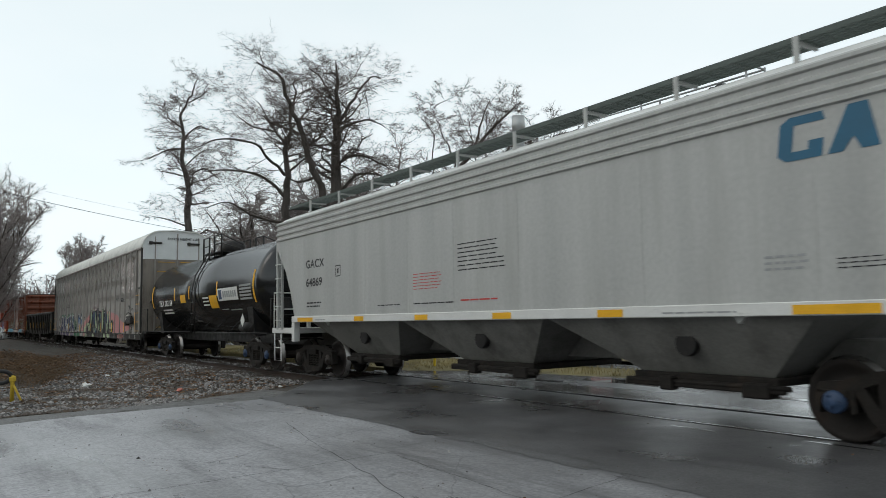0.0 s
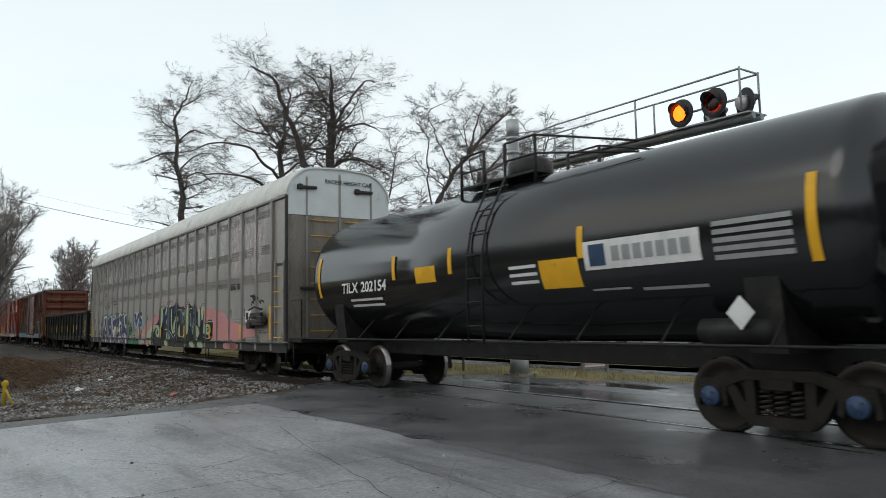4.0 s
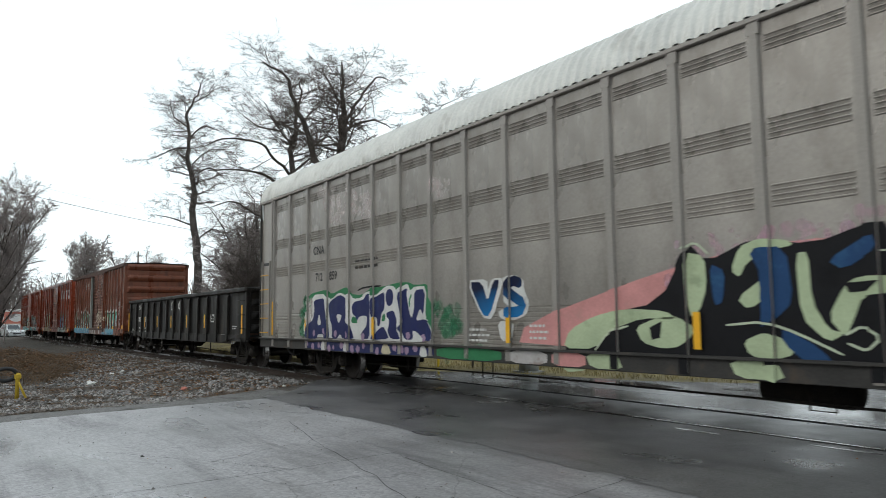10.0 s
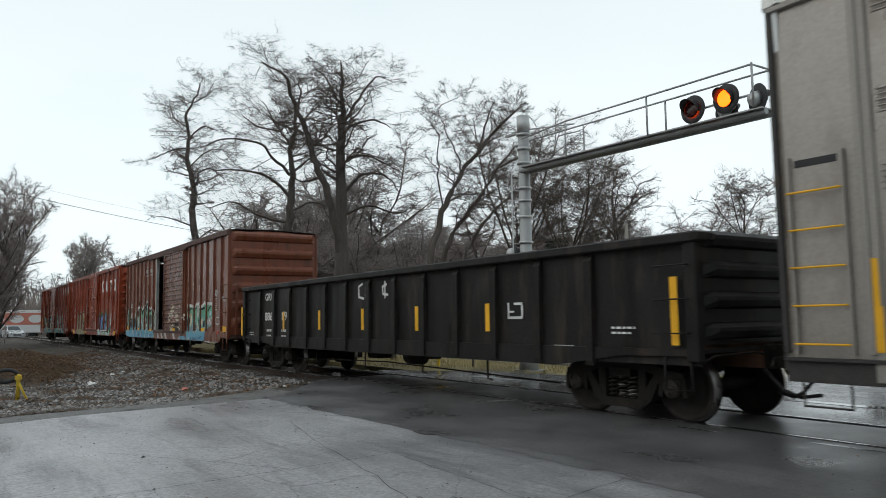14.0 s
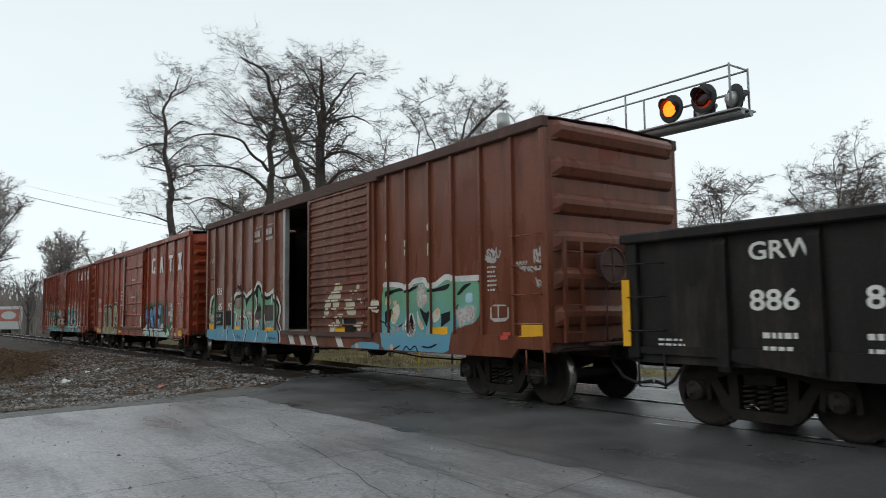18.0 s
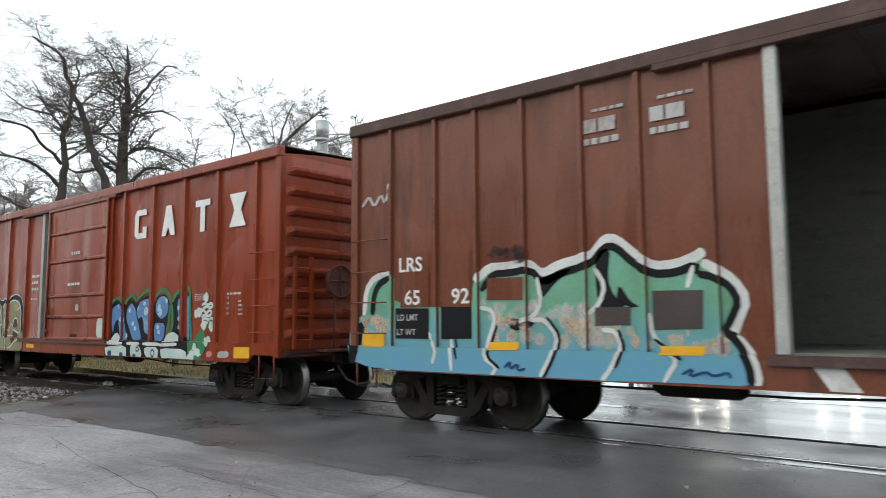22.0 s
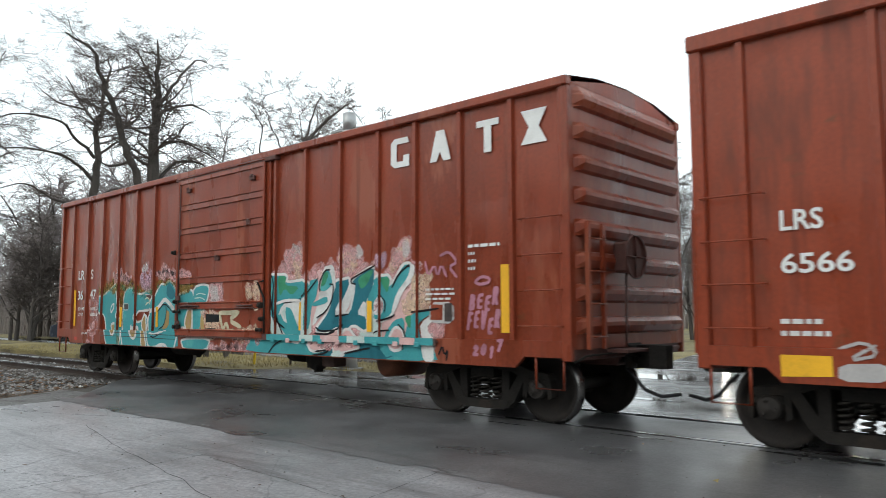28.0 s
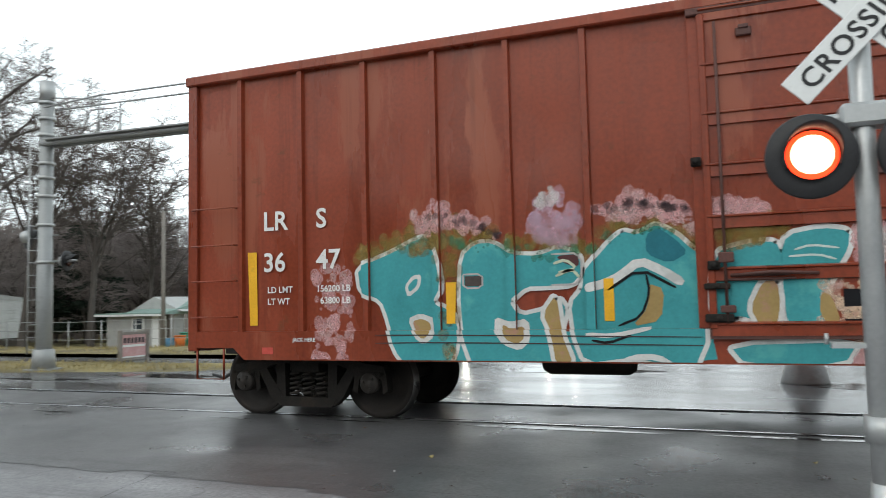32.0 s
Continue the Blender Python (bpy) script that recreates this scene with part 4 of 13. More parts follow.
    for a in range(4):
        wheel.tube([(h + 0.30, -0.46, 2.15), (h + 0.30, -0.46 + 0.27 * math.cos(a * 1.571), 2.15 + 0.27 * math.sin(a * 1.571))], 0.012, 5)
    part("brake_wheel", wheel, trim, br)
    # door
    dr = part("door_post", Geo().box(post - 0.06, post + 0.07, RIB - 0.01, SIDE + 0.06, low, top - 0.1, 0.01), galv_m if post > d0 - 3 and post < d0 - 0.1 else main, car, "pale worn door post")
    part("door_header", Geo().box(d0 - 0.1 if rounded else post - 1.2, d1 + 0.3, RIB - 0.06, SIDE + 0.05, top - 0.16, top - 0.085, 0.01), trim, car)
    part("front_post", Geo().box(d1 - 0.02, d1 + 0.10, RIB - 0.01, SIDE + 0.06, low, top - 0.1, 0.01), main, car)
    z0, z1, y = 1.10, top - 0.16, RIB - 0.03
    g = Geo()
    if door_kind == "ridged":
        n = 17
        dz = (z1 - z0) / n
        prof = []
        for i in range(n):
            z = z0 + i * dz
            prof += [(z, 0.0), (z + dz * 0.55, 0.0), (z + dz * 0.68, -0.045), (z + dz * 0.85, -0.045)]
        prof.append((z1, 0.0))
        m = len(prof)
        v = [(x, y + d, z) for x in (d0 + 0.13, d1 - 0.10) for z, d in prof]
        g.add(v, [(j, m + j, m + j + 1, j + 1) for j in range(m - 1)])
        g.box(d0 + 0.13, d1 - 0.1, y + 0.002, y + 0.03, z0, z1)
        dm = part("door", g, main, car, "sliding door of horizontal ridges, patched and scraped")
        part("door_stile", Geo().box(d0, d0 + 0.14, y - 0.03, y + 0.03, z0, z1, 0.01), main, dm)
        part("door_stile", Geo().box(d1 - 0.11, d1, y - 0.03, y + 0.03, z0, z1, 0.01), main, dm)
    else:
        n = len(door_kind) - 1
        dm = part("door", dented(d0, d1, z0, z1, y, y + 0.03, 3 + n, 0.016), main, car, "plain sliding door of wide panels with pressed ribs")
        for z in door_kind:
            if rounded:
                part("door_rail", Geo().prism([(y + 0.004, z - 0.075), (y - 0.030, z - 0.068), (y - 0.026, z + 0.030), (y - 0.050, z + 0.040), (y - 0.050, z + 0.052), (y + 0.004, z + 0.066)], "x", d0 + 0.02, d1 - 0.02), main, dm)
                continue
            part("door_rib", Geo().prism([(y + 0.004, z - 0.05), (y - 0.035, z - 0.018), (y - 0.035, z + 0.018), (y + 0.004, z + 0.05)], "x", d0 + 0.02, d1 - 0.02), main, dm)
        part("door_stile", Geo().box(d0, d0 + 0.07, y - 0.04, y, z0, z1, 0.01), main, dm)
        part("door_stile", Geo().box(d1 - 0.07, d1, y - 0.04, y, z0, z1, 0.01), main, dm)
    part("lock_rod", Geo().tube([(d0 + 0.16, y - 0.06, z0 + 0.05), (d0 + 0.16, y - 0.06, z1 - 0.1)], 0.017, 6).box(d0 + 0.10, d0 + 0.24, y - 0.09, y - 0.05, 1.72, 1.82, 0.01).box(d0 + 0.10, d0 + 0.24, y - 0.08, y - 0.05, 1.25, 1.32, 0.01), trim, dm, "rusty lock rod")
    part("door_handle", Geo().tube([(d0 + 0.2, y - 0.05, 1.60), (d0 + 0.55, y - 0.09, 1.62), (d0 + 0.95, y - 0.05, 1.60)], 0.018, 6), trim, dm)
    for b in bogies:
        bogie(car, b)
    return car, strips


brown_m = oxide("faded_brown_paint", (0.170, 0.055, 0.030), (0.100, 0.037, 0.023))
brown_trim = surface("rusty_dark_brown", (0.085, 0.048, 0.040), 0.7, vary=0.3, scale=3, fine=40, bump=0.2, dirt=(0.15, 0.10, 0.085), dirt_at=0.56, dirt_scale=3)
red_m = oxide("red_oxide_paint", (0.250, 0.042, 0.015), (0.165, 0.035, 0.016))
red_trim = surface("dark_red_trim", (0.13, 0.048, 0.038), 0.6, vary=0.3, scale=3, fine=40, bump=0.2, dirt=(0.07, 0.035, 0.028), dirt_at=0.54, dirt_scale=3)
red2_m = oxide("worn_red_oxide_paint", (0.225, 0.042, 0.018), (0.275, 0.072, 0.037), 0.7)
red2_trim = surface("dark_worn_trim", (0.105, 0.045, 0.037), 0.65, vary=0.3, scale=3, fine=40, bump=0.2, dirt=(0.05, 0.035, 0.03), dirt_at=0.52, dirt_scale=3)

box1, st1 = boxcar("boxcar", -88.45, "faded brown boxcar with a half-open ridged door and green graffiti", brown_m, brown_trim,
                   [-6.94, -6.1, -5.41, -4.67, -3.85, -3.12, -2.33], [3.2, 3.89, 4.66, 5.36, 6.16, 6.95], -1.70, (-0.24, 2.65), "ridged", (0.56, 0.13, 0.52), (6.07, -6.22))
box2, st2 = boxcar("boxcar", -105.66, "red oxide boxcar with large white marks and blue graffiti", red_m, red_trim,
                   [-7.2, -5.99, -4.85, -3.75, -2.59], [2.44, 3.63, 4.78, 5.9, 7.06], -1.60, (-1.17, 1.86), (1.10, 1.60, 2.09, 2.90, 3.57, 4.15), (0.345, 0.10, 0.46), (6.17, -6.3), rib_w=0.10)
box3, st3 = boxcar("boxcar", -122.67, "worn red boxcar, last of the train, covered in teal graffiti", red2_m, red2_trim,
                   [-6.95, -6.09, -5.24, -4.37, -3.52, -2.69], [1.72, 2.57, 3.46, 4.35, 5.13, 5.99, 6.86], -1.60, (-1.56, 1.50), (1.10, 1.62, 2.12, 2.62, 3.12, 3.60, 4.15), (0.40, 0.10, 0.5), (6.02, -6.32), rib_w=0.09, rounded=True)

# ---- autorack ----
rack_m = surface("weathered_galvanised_steel", (0.325, 0.302, 0.276), 0.36, 0.38, vary=0.18, scale=1.2, fine=28, bump=0.1, dirt=(0.20, 0.178, 0.158), dirt_at=0.54, dirt_soft=0.2, dirt_scale=0.9, stretch=(1, 1, 0.5), rand=0.07)
# end steel: grime, and the end's shade put into a darker base
rack_end = surface("grimy_brown_grey_shaded_steel", (0.215, 0.188, 0.160), 0.5, 0.2, vary=0.3, scale=1.4, fine=24, bump=0.15, dirt=(0.11, 0.085, 0.065), dirt_at=0.52, dirt_soft=0.2, dirt_scale=1.6, stretch=(2, 2, 0.5))
rack_post = surface("pale_galvanised_post", (0.29, 0.27, 0.248), 0.5, 0.25, vary=0.15, scale=2, fine=40, bump=0.1, stretch=(3, 3, 0.4))
rack_roof = surface("galvanised_roof", (0.64, 0.64, 0.61), 0.5, 0.3, vary=0.15, scale=1.5, fine=30, bump=0.1, dirt=(0.38, 0.36, 0.33), dirt_at=0.58, dirt_scale=1.3)
rack_white = surface("white_end_panel", (0.68, 0.70, 0.70), 0.5, vary=0.08, scale=1.5, fine=30, bump=0.08, dirt=(0.45, 0.44, 0.42), dirt_at=0.6, dirt_scale=2)
rack_dark = surface("black_underframe", (0.04, 0.038, 0.036), 0.7, vary=0.35, scale=3, fine=40, bump=0.2, dirt=(0.08, 0.06, 0.045), dirt_at=0.55, dirt_scale=3)

RX = -48.40
rack = railcar("autorack", RX, "tall grey galvanised autorack with louvred sides and graffiti")
RPITCH = 1.1377
rposts = [-60.87 - RX + RPITCH * k for k in range(23)]
RS, RR = -1.52, -1.565
st_rack = strips_of(rposts, 0.065, RS, RR)
rl, rf = -13.45, 13.58
# one louvred sheet between two posts, shared by all bays
g = Geo()
zz = [(0.80, 0.0)]
for z in np.arange(0.98, 1.62, 0.075):
    zz += [(z, 0.0), (z + 0.008, 0.010), (z + 0.024, 0.010), (z + 0.032, 0.0)]
for base, n in ((2.62, 5), (3.38, 5), (4.40, 4)):
    for i in range(n):
        z = base + i * 0.058
        zz += [(z, 0.0), (z + 0.012, -0.011), (z + 0.022, -0.011), (z + 0.028, 0.006)]
zz.append((4.76, 0.0))
m = len(zz)
hw = RPITCH / 2
v = []
for x, a in ((-hw, 0), (-hw + 0.10, 0), (-hw + 0.13, 1), (hw - 0.13, 1), (hw - 0.10, 0), (hw, 0)):
    for z, d in zz:
        v.append((x, RS + (d * a if z > 2.1 else d), z))
g.add(v, [(i * m + j, (i + 1) * m + j, (i + 1) * m + j + 1, i * m + j + 1) for i in range(5) for j in range(m - 1)])
bay_mesh = g.mesh("side_panel", rack_m)
for a, b in zip(rposts, rposts[1:]):
    part("side_panel", bay_mesh, None, rack, at=pose((a + b) / 2, 0, 0))
pm_ = Geo().prism([(-0.065, RS + 0.01), (-0.05, RR), (0.05, RR), (0.065, RS + 0.01)], "z", 0.74, 4.78)
pm_.box(-0.075, 0.075, RR - 0.002, RS, 4.62, 4.78)
post_mesh = pm_.mesh("side_post", rack_post)
for x in rposts:
    part("side_post", post_mesh, None, rack, at=pose(x, 0, 0))
for x0, x1 in ((rl, rposts[0]), (rposts[-1], rf)):
    part("end_sheet", Geo().box(x0, x1, RS - 0.002, RS + 0.03, 0.95, 4.80), rack_m, rack, "plain sheet at the end")
part("far_side", Geo().box(rl, rf, 1.49, 1.52, 0.8, 4.80), rack_m, rack)
part("bottom_rail", Geo().box(rl, rf, RR + 0.02, RS + 0.05, 0.70, 0.96, 0.008).box(rl, rf, RR - 0.03, RR + 0.02, 0.925, 0.96), rack_dark, rack, "dark bottom rail with a ledge")
part("eave_rail", Geo().box(rl, rf, RR - 0.02, RS + 0.05, 4.765, 4.83, 0.01), rack_post, rack, "pale eave rail")
part("deck", Geo().box(rl, rf, -1.45, 1.45, 0.95, 1.05).box(rl, rf, -0.3, 0.3, 0.62, 0.95), rack_dark, rack, "black underframe")
# corrugated roof, rounded at the eaves
prof = [(-1.555, 4.83)] + [(-1.555 + 0.95 * (1 - math.cos(a)), 4.83 + 0.80 * math.sin(a)) for a in np.linspace(0.12, 1.35, 8)] + [(0.0, 5.66)]
prof = prof + [(-y, z) for y, z in prof[-2::-1]]
m = len(prof)
xs = np.arange(rl, rf + 0.01, 0.05)
v, f = [], []
for i, x in enumerate(xs):
    k = (0.0, 0.0, 1.0, 1.0)[i % 4] * 0.042
    for y, z in prof:
        n = Vector((0, y / 1.6, (z - 4.4) / 1.3)).normalized()
        v.append((float(x), y + n.y * k, z + n.z * k))
for i in range(len(xs) - 1):
    for j in range(m - 1):
        f.append((i * m + j, (i + 1) * m + j, (i + 1) * m + j + 1, i * m + j + 1))
part("roof", Geo().add(v, f), rack_roof, rack, "corrugated galvanised roof with rounded eaves")
for x, s in ((rf, 1), (rl, -1)):
    outline = [(y, z) for y, z in prof]
    low_ = Geo().box(x - s * 0.10, x, -1.53, 1.53, 1.02, 4.32, 0.02)
    e = part("end_door", low_, rack_end, rack, "grey end doors with ladder rungs")
    hi = [(-1.53, 4.32)] + outline + [(1.53, 4.32)]
    part("end_top", Geo().prism(hi, "x", x - s * 0.11, x + s * 0.004), rack_white, rack, "white rounded end panel")
    part("end_hood", Geo().prism([(y * 1.008, z + 0.012) for y, z in outline] + [(y * 0.985, z - 0.03) for y, z in outline[::-1]], "x", x - s * 0.95, x + s * 0.05), rack_roof, rack, "curved hood over the end")
    part("door_seam", Geo().box(x, x + s * 0.025, -0.03, 0.03, 1.05, 5.5).box(x, x + s * 0.02, -1.0, -0.95, 1.05, 5.35).box(x, x + s * 0.02, 0.95, 1.0, 1.05, 5.35), rack_post, e, "upright door bars")
    for z in np.arange(1.25, 4.3, 0.42):
        for y in (-0.5, 0.5):
            part("rung", Geo().tube([(x, y - 0.36, z), (x + s * 0.06, y - 0.36, z), (x + s * 0.06, y + 0.36, z), (x, y + 0.36, z)], 0.013, 6), yellow_m, e, "yellow rung")
    for y in (-0.98, 0.72):
        part("latch", Geo().box(x, x + s * 0.10, y - 0.28, y + 0.28, 5.02, 5.10, 0.02).box(x, x + s * 0.13, y - 0.28, y - 0.14, 4.99, 5.13, 0.02), rack_dark, e, "black door latch")
        part("lock_bar", Geo().box(x, x + s * 0.09, y - 0.2, y + 0.24, 2.34, 2.42, 0.02), rack_dark, e)
    # ladder recess on the side near the corner
    xa = x - s * 0.72
    ld = part("side_ladder", Geo().box(xa - 0.02, xa + 0.02, RR - 0.01, RS, 1.0, 3.1).box(x - s * 0.16, x - s * 0.12, RR - 0.01, RS, 1.0, 3.1), rack_post, rack, "side ladder by the corner")
    for z in np.arange(1.1, 3.0, 0.40):
        part("rung", Geo().tube([(xa, RR - 0.04, z), (x - s * 0.14, RR - 0.04, z)], 0.013, 6), yellow_m, ld, "yellow rung")
    # flat black strip on the sheet, no opening behind it
    part("slot_strip", Geo().box(x - s * 0.66, x - s * 0.20, RS - 0.006, RS - 0.003, 2.98, 3.06), black_m, rack, "flat black strip drawn for a slot")
    part("hood_edge", Geo().box(x - s * 0.95, x - s * 0.885, RR - 0.03, RS, 1.0, 4.86, 0.01), rack_post, rack)
    # solid dark bar put in for the shade of the corner gap
    part("corner_shade_strip", Geo().box(x - s * 0.05, x + s * 0.012, RR - 0.012, RS + 0.02, 1.0, 4.84, 0.008), rack_dark, rack, "dark strip for the shaded gap at the corner")
    part("end_sill", Geo().box(x - s * 0.3, x + s * 0.06, -1.5, 1.5, 0.80, 1.02, 0.02), rack_dark, rack, "black end sill")
    coupler(rack, x + s * 0.25, s)
    part("stirrup", Geo().tube([(x - s * 0.15, -1.5, 0.9), (x - s * 0.15, -1.5, 0.45), (x - s * 0.65, -1.5, 0.45), (x - s * 0.65, -1.5, 0.9)], 0.016, 6), rack_dark, rack)
for x in (-10.0, 9.9):
    bogie(rack, x)
part("winch_box", Geo().box(11.15, 12.25, RR - 0.14, RR, 1.42, 1.60, 0.03).box(11.3, 12.1, RR - 0.12, RR, 1.62, 1.78, 0.03).box(11.2, 11.45, RR - 0.18, RR, 1.34, 1.52, 0.02).box(11.95, 12.3, RR - 0.17, RR, 1.50, 1.68, 0.02).tube([(11.2, RR - 0.1, 1.86), (11.7, RR - 0.12, 1.94), (12.2, RR - 0.1, 1.86)], 0.025, 6), rack_dark, rack, "black box on the side")
part("brake_rod", Geo().tube([(-8.2, -0.9, 0.42), (-2.0, -0.95, 0.46), (7.8, -0.9, 0.40)], 0.016, 6), cast_m, rack)
for x in (-6.3, -3.7, 2.4, 5.1):
    part("hanger", Geo().tube([(x, -0.95, 0.70), (x, -0.95, 0.36), (x + 0.3, -0.95, 0.36), (x + 0.3, -0.95, 0.70)], 0.015, 6), cast_m, rack)
part("air_reservoir", Geo().lathe((2.2, -0.55, 0.55), "x", [(-0.6, 0.0), (-0.57, 0.17), (0.5, 0.2), (0.57, 0.17), (0.6, 0)], 18), cast_m, rack)
# yellow reflectors on the posts, lettering
for x in (-60.87, -58.61, -55.12, -50.6, -47.0, -43.84, -41.0, -38.15):
    part("reflector", Geo().box(x - RX - 0.05, x - RX + 0.05, RR - 0.006, RR - 0.001, 1.03, 1.48), yellow_m, rack, "yellow reflector")
for x in (-35.86, -60.9):
    part("reflector", Geo().box(x - RX - 0.06, x - RX + 0.06, RR - 0.010, RR - 0.003, 1.05, 1.95), yellow_m, rack, "tall yellow reflector")
words(rack, "CNA", -9.85, RS - 0.006, 3.04, 0.20, black_m, squeeze=1.05)
words(rack, "712", -9.72, RS - 0.006, 2.38, 0.20, black_m)
words(rack, "859", -8.93, RS - 0.006, 2.38, 0.20, black_m)
words(rack, "WWW.", 8.12, RS - 0.006, 2.55, 0.20, black_m, squeeze=0.86, bold=0.0)
for i, wd in enumerate((0.17, 0.17, 0.05, 0.17, 0.17)):
    part("mark", Geo().box(9.30 + i * 0.19, 9.30 + i * 0.19 + wd, RS - 0.008, RS - 0.003, 2.50, 2.68), black_m, rack, "black block mark")
part("placard", Geo().box(10.57, 11.03, RS - 0.014, RS - 0.002, 1.53, 1.86), white_m, rack, "white placard")
part("placard_mark", Geo().box(10.62, 10.82, RS - 0.018, RS - 0.015, 1.60, 1.80).box(10.86, 10.98, RS - 0.018, RS - 0.015, 1.60, 1.68), black_m, rack)
bars(rack, RS - 0.006, 9.55, 10.3, 2.45, 2.95, 4, rack_post, seed=5)
bars(rack, RS - 0.006, -7.6, -6.5, 2.55, 2.85, 2, rack_dark, seed=6)

# ---- gondola ----
gon_m = surface("black_gondola_paint", (0.0145, 0.0135, 0.013), 0.5, vary=0.4, scale=1.2, fine=30, bump=0.2, dirt=(0.042, 0.033, 0.027), dirt_at=0.53, dirt_soft=0.16, dirt_scale=1.4, stretch=(2.2, 2.2, 0.5), rand=0.15, spec=0.20)
gon_rust = surface("rusty_gondola_inside", (0.11, 0.055, 0.035), 0.85, vary=0.4, scale=2, fine=30, bump=0.4)
GX = -71.10
gon = railcar("gondola", GX, "black open-top gondola with tapered side ribs and yellow reflectors")
gribs = [-64.77 - GX - 1.09 * k for k in range(13)]
gh = 8.12
st_gon = strips_of(gribs, 0.07, -1.50, -1.58)
edges = [-gh, *sorted(gribs), gh]
for i, (a, b) in enumerate(zip(edges, edges[1:])):
    part("side_panel", dented(a, b, 0.80, 2.33, -1.50, -1.47, 20 + i, 0.022), gon_m, gon)
g = Geo().prism([(-1.51, 0.80), (-1.57, 0.74), (-1.585, 0.80), (-1.575, 2.2), (-1.50, 2.33)], "x", -0.07, 0.07)
grib_mesh = g.mesh("side_rib", gon_m)
for x in gribs:
    part("side_rib", grib_mesh, None, gon, at=pose(x, 0, 0))
far = Geo().box(-gh, gh, 1.47, 1.50, 0.8, 2.33)
for x in gribs:
    far.box(x - 0.07, x + 0.07, 1.5, 1.575, 0.76, 2.3)
part("far_side", far, gon_m, gon)
for y in (-1, 1):
    part("top_chord", Geo().box(-gh - 0.02, gh + 0.02, y * 1.44, y * 1.62, 2.31, 2.44, 0.02), gon_m, gon, "heavy black top chord")
    part("side_sill", Geo().prism([(-gh, 0.92), (-6.9, 0.90), (-5.6, 0.72), (5.6, 0.72), (6.9, 0.90), (gh, 0.92), (gh, 1.0), (-gh, 1.0)], "y", y * 1.46, y * 1.545), gon_m, gon)
part("floor", Geo().box(-gh, gh, -1.46, 1.46, 1.0, 1.06).box(-gh, gh, -0.25, 0.25, 0.72, 1.0), gon_rust, gon, "rusty steel floor")
for x, s in ((gh, 1), (-gh, -1)):
    part("end_wall", corrugated_end(x, s, 0.38, 0.12, 0.95, 2.36, 0.0, 0.5, 1.5), gon_m, gon, "ridged black end")
    part("end_chord", Geo().box(x - s * 0.08, x + s * 0.09, -1.6, 1.6, 2.32, 2.445, 0.02), gon_m, gon)
    part("corner_post", Geo().box(x - s * 0.16, x + s * 0.02, -1.57, -1.44, 0.85, 2.34, 0.015), gon_m, gon)
    coupler(gon, x, s)
    for z in (1.2, 1.62, 2.04):
        part("rung", Geo().tube([(x - s * 0.08, -1.58, z), (x - s * 0.08, -1.66, z), (x - s * 0.56, -1.66, z), (x - s * 0.56, -1.52, z)], 0.011, 6), gon_m, gon)
    part("stirrup", Geo().tube([(x - s * 0.12, -1.53, 0.95), (x - s * 0.12, -1.53, 0.5), (x - s * 0.52, -1.53, 0.5), (x - s * 0.52, -1.53, 0.95)], 0.016, 6), gon_m, gon)
    part("reflector", Geo().box(x - s * 0.35, x - s * 0.24, -1.596, -1.588, 1.05, 1.90) if s > 0 else Geo().box(x - 0.06, x + 0.06, -1.60, -1.585, 1.0, 1.85), yellow_m, gon, "tall yellow reflector")
for x in (-75.95, -73.7, -71.49, -69.29, -67.07):
    part("reflector", Geo().box(x - GX - 0.055, x - GX + 0.055, -1.594, -1.588, 1.20, 1.66), yellow_m, gon, "yellow reflector")
for x in (6.45, -6.6):
    bogie(gon, x)
for x in (-3.6, -1.0, 1.4, 3.5):
    part("hanger", Geo().tube([(x, -1.2, 0.75), (x, -1.2, 0.38), (x + 0.12, -1.2, 0.36)], 0.02, 6), cast_m, gon)
part("brake_rod", Geo().tube([(-5.0, -1.1, 0.42), (0, -1.18, 0.52), (5.2, -1.1, 0.40)], 0.015, 6), cast_m, gon)
part("brake_cylinder", Geo().lathe((0.6, -0.8, 0.66), "x", [(-0.35, 0), (-0.33, 0.19), (0.15, 0.19), (0.2, 0.06), (0.8, 0.05), (0.8, 0)], 16), cast_m, gon)
part("valve_box", Geo().box(-1.3, -0.8, -1.0, -0.6, 0.55, 0.75, 0.04), cast_m, gon)
words(gon, "GRW", -6.43, -1.506, 2.0, 0.20, white_m, squeeze=1.15)
words(gon, "886", -6.44, -1.506, 1.44, 0.23, white_m, squeeze=1.2)
words(gon, "89", -5.2, -1.506, 1.44, 0.23, white_m, squeeze=1.2)
bars(gon, -1.506, -7.7, -7.25, 1.02, 1.14, 2, white_m, seed=1)
bars(gon, -1.506, -6.3, -5.9, 0.98, 1.28, 2, white_m, seed=2)
bars(gon, -1.506, -5.2, -4.8, 0.98, 1.28, 2, white_m, seed=3)
bars(gon, -1.506, 5.55, 6.05, 0.98, 1.05, 1, white_m, seed=4)
bars(gon, -1.506, 6.7, 7.2, 1.18, 1.32, 2, white_m, seed=7)
part("placard", Geo().box(4.46, 4.50, -1.507, -1.503, 1.40, 1.66).box(4.80, 4.84, -1.507, -1.503, 1.40, 1.66).box(4.46, 4.84, -1.507, -1.503, 1.40, 1.44).box(4.62, 4.84, -1.507, -1.503, 1.62, 1.66).box(4.46, 4.62, -1.507, -1.503, 1.50, 1.53), white_m, gon, "white stencilled frame")
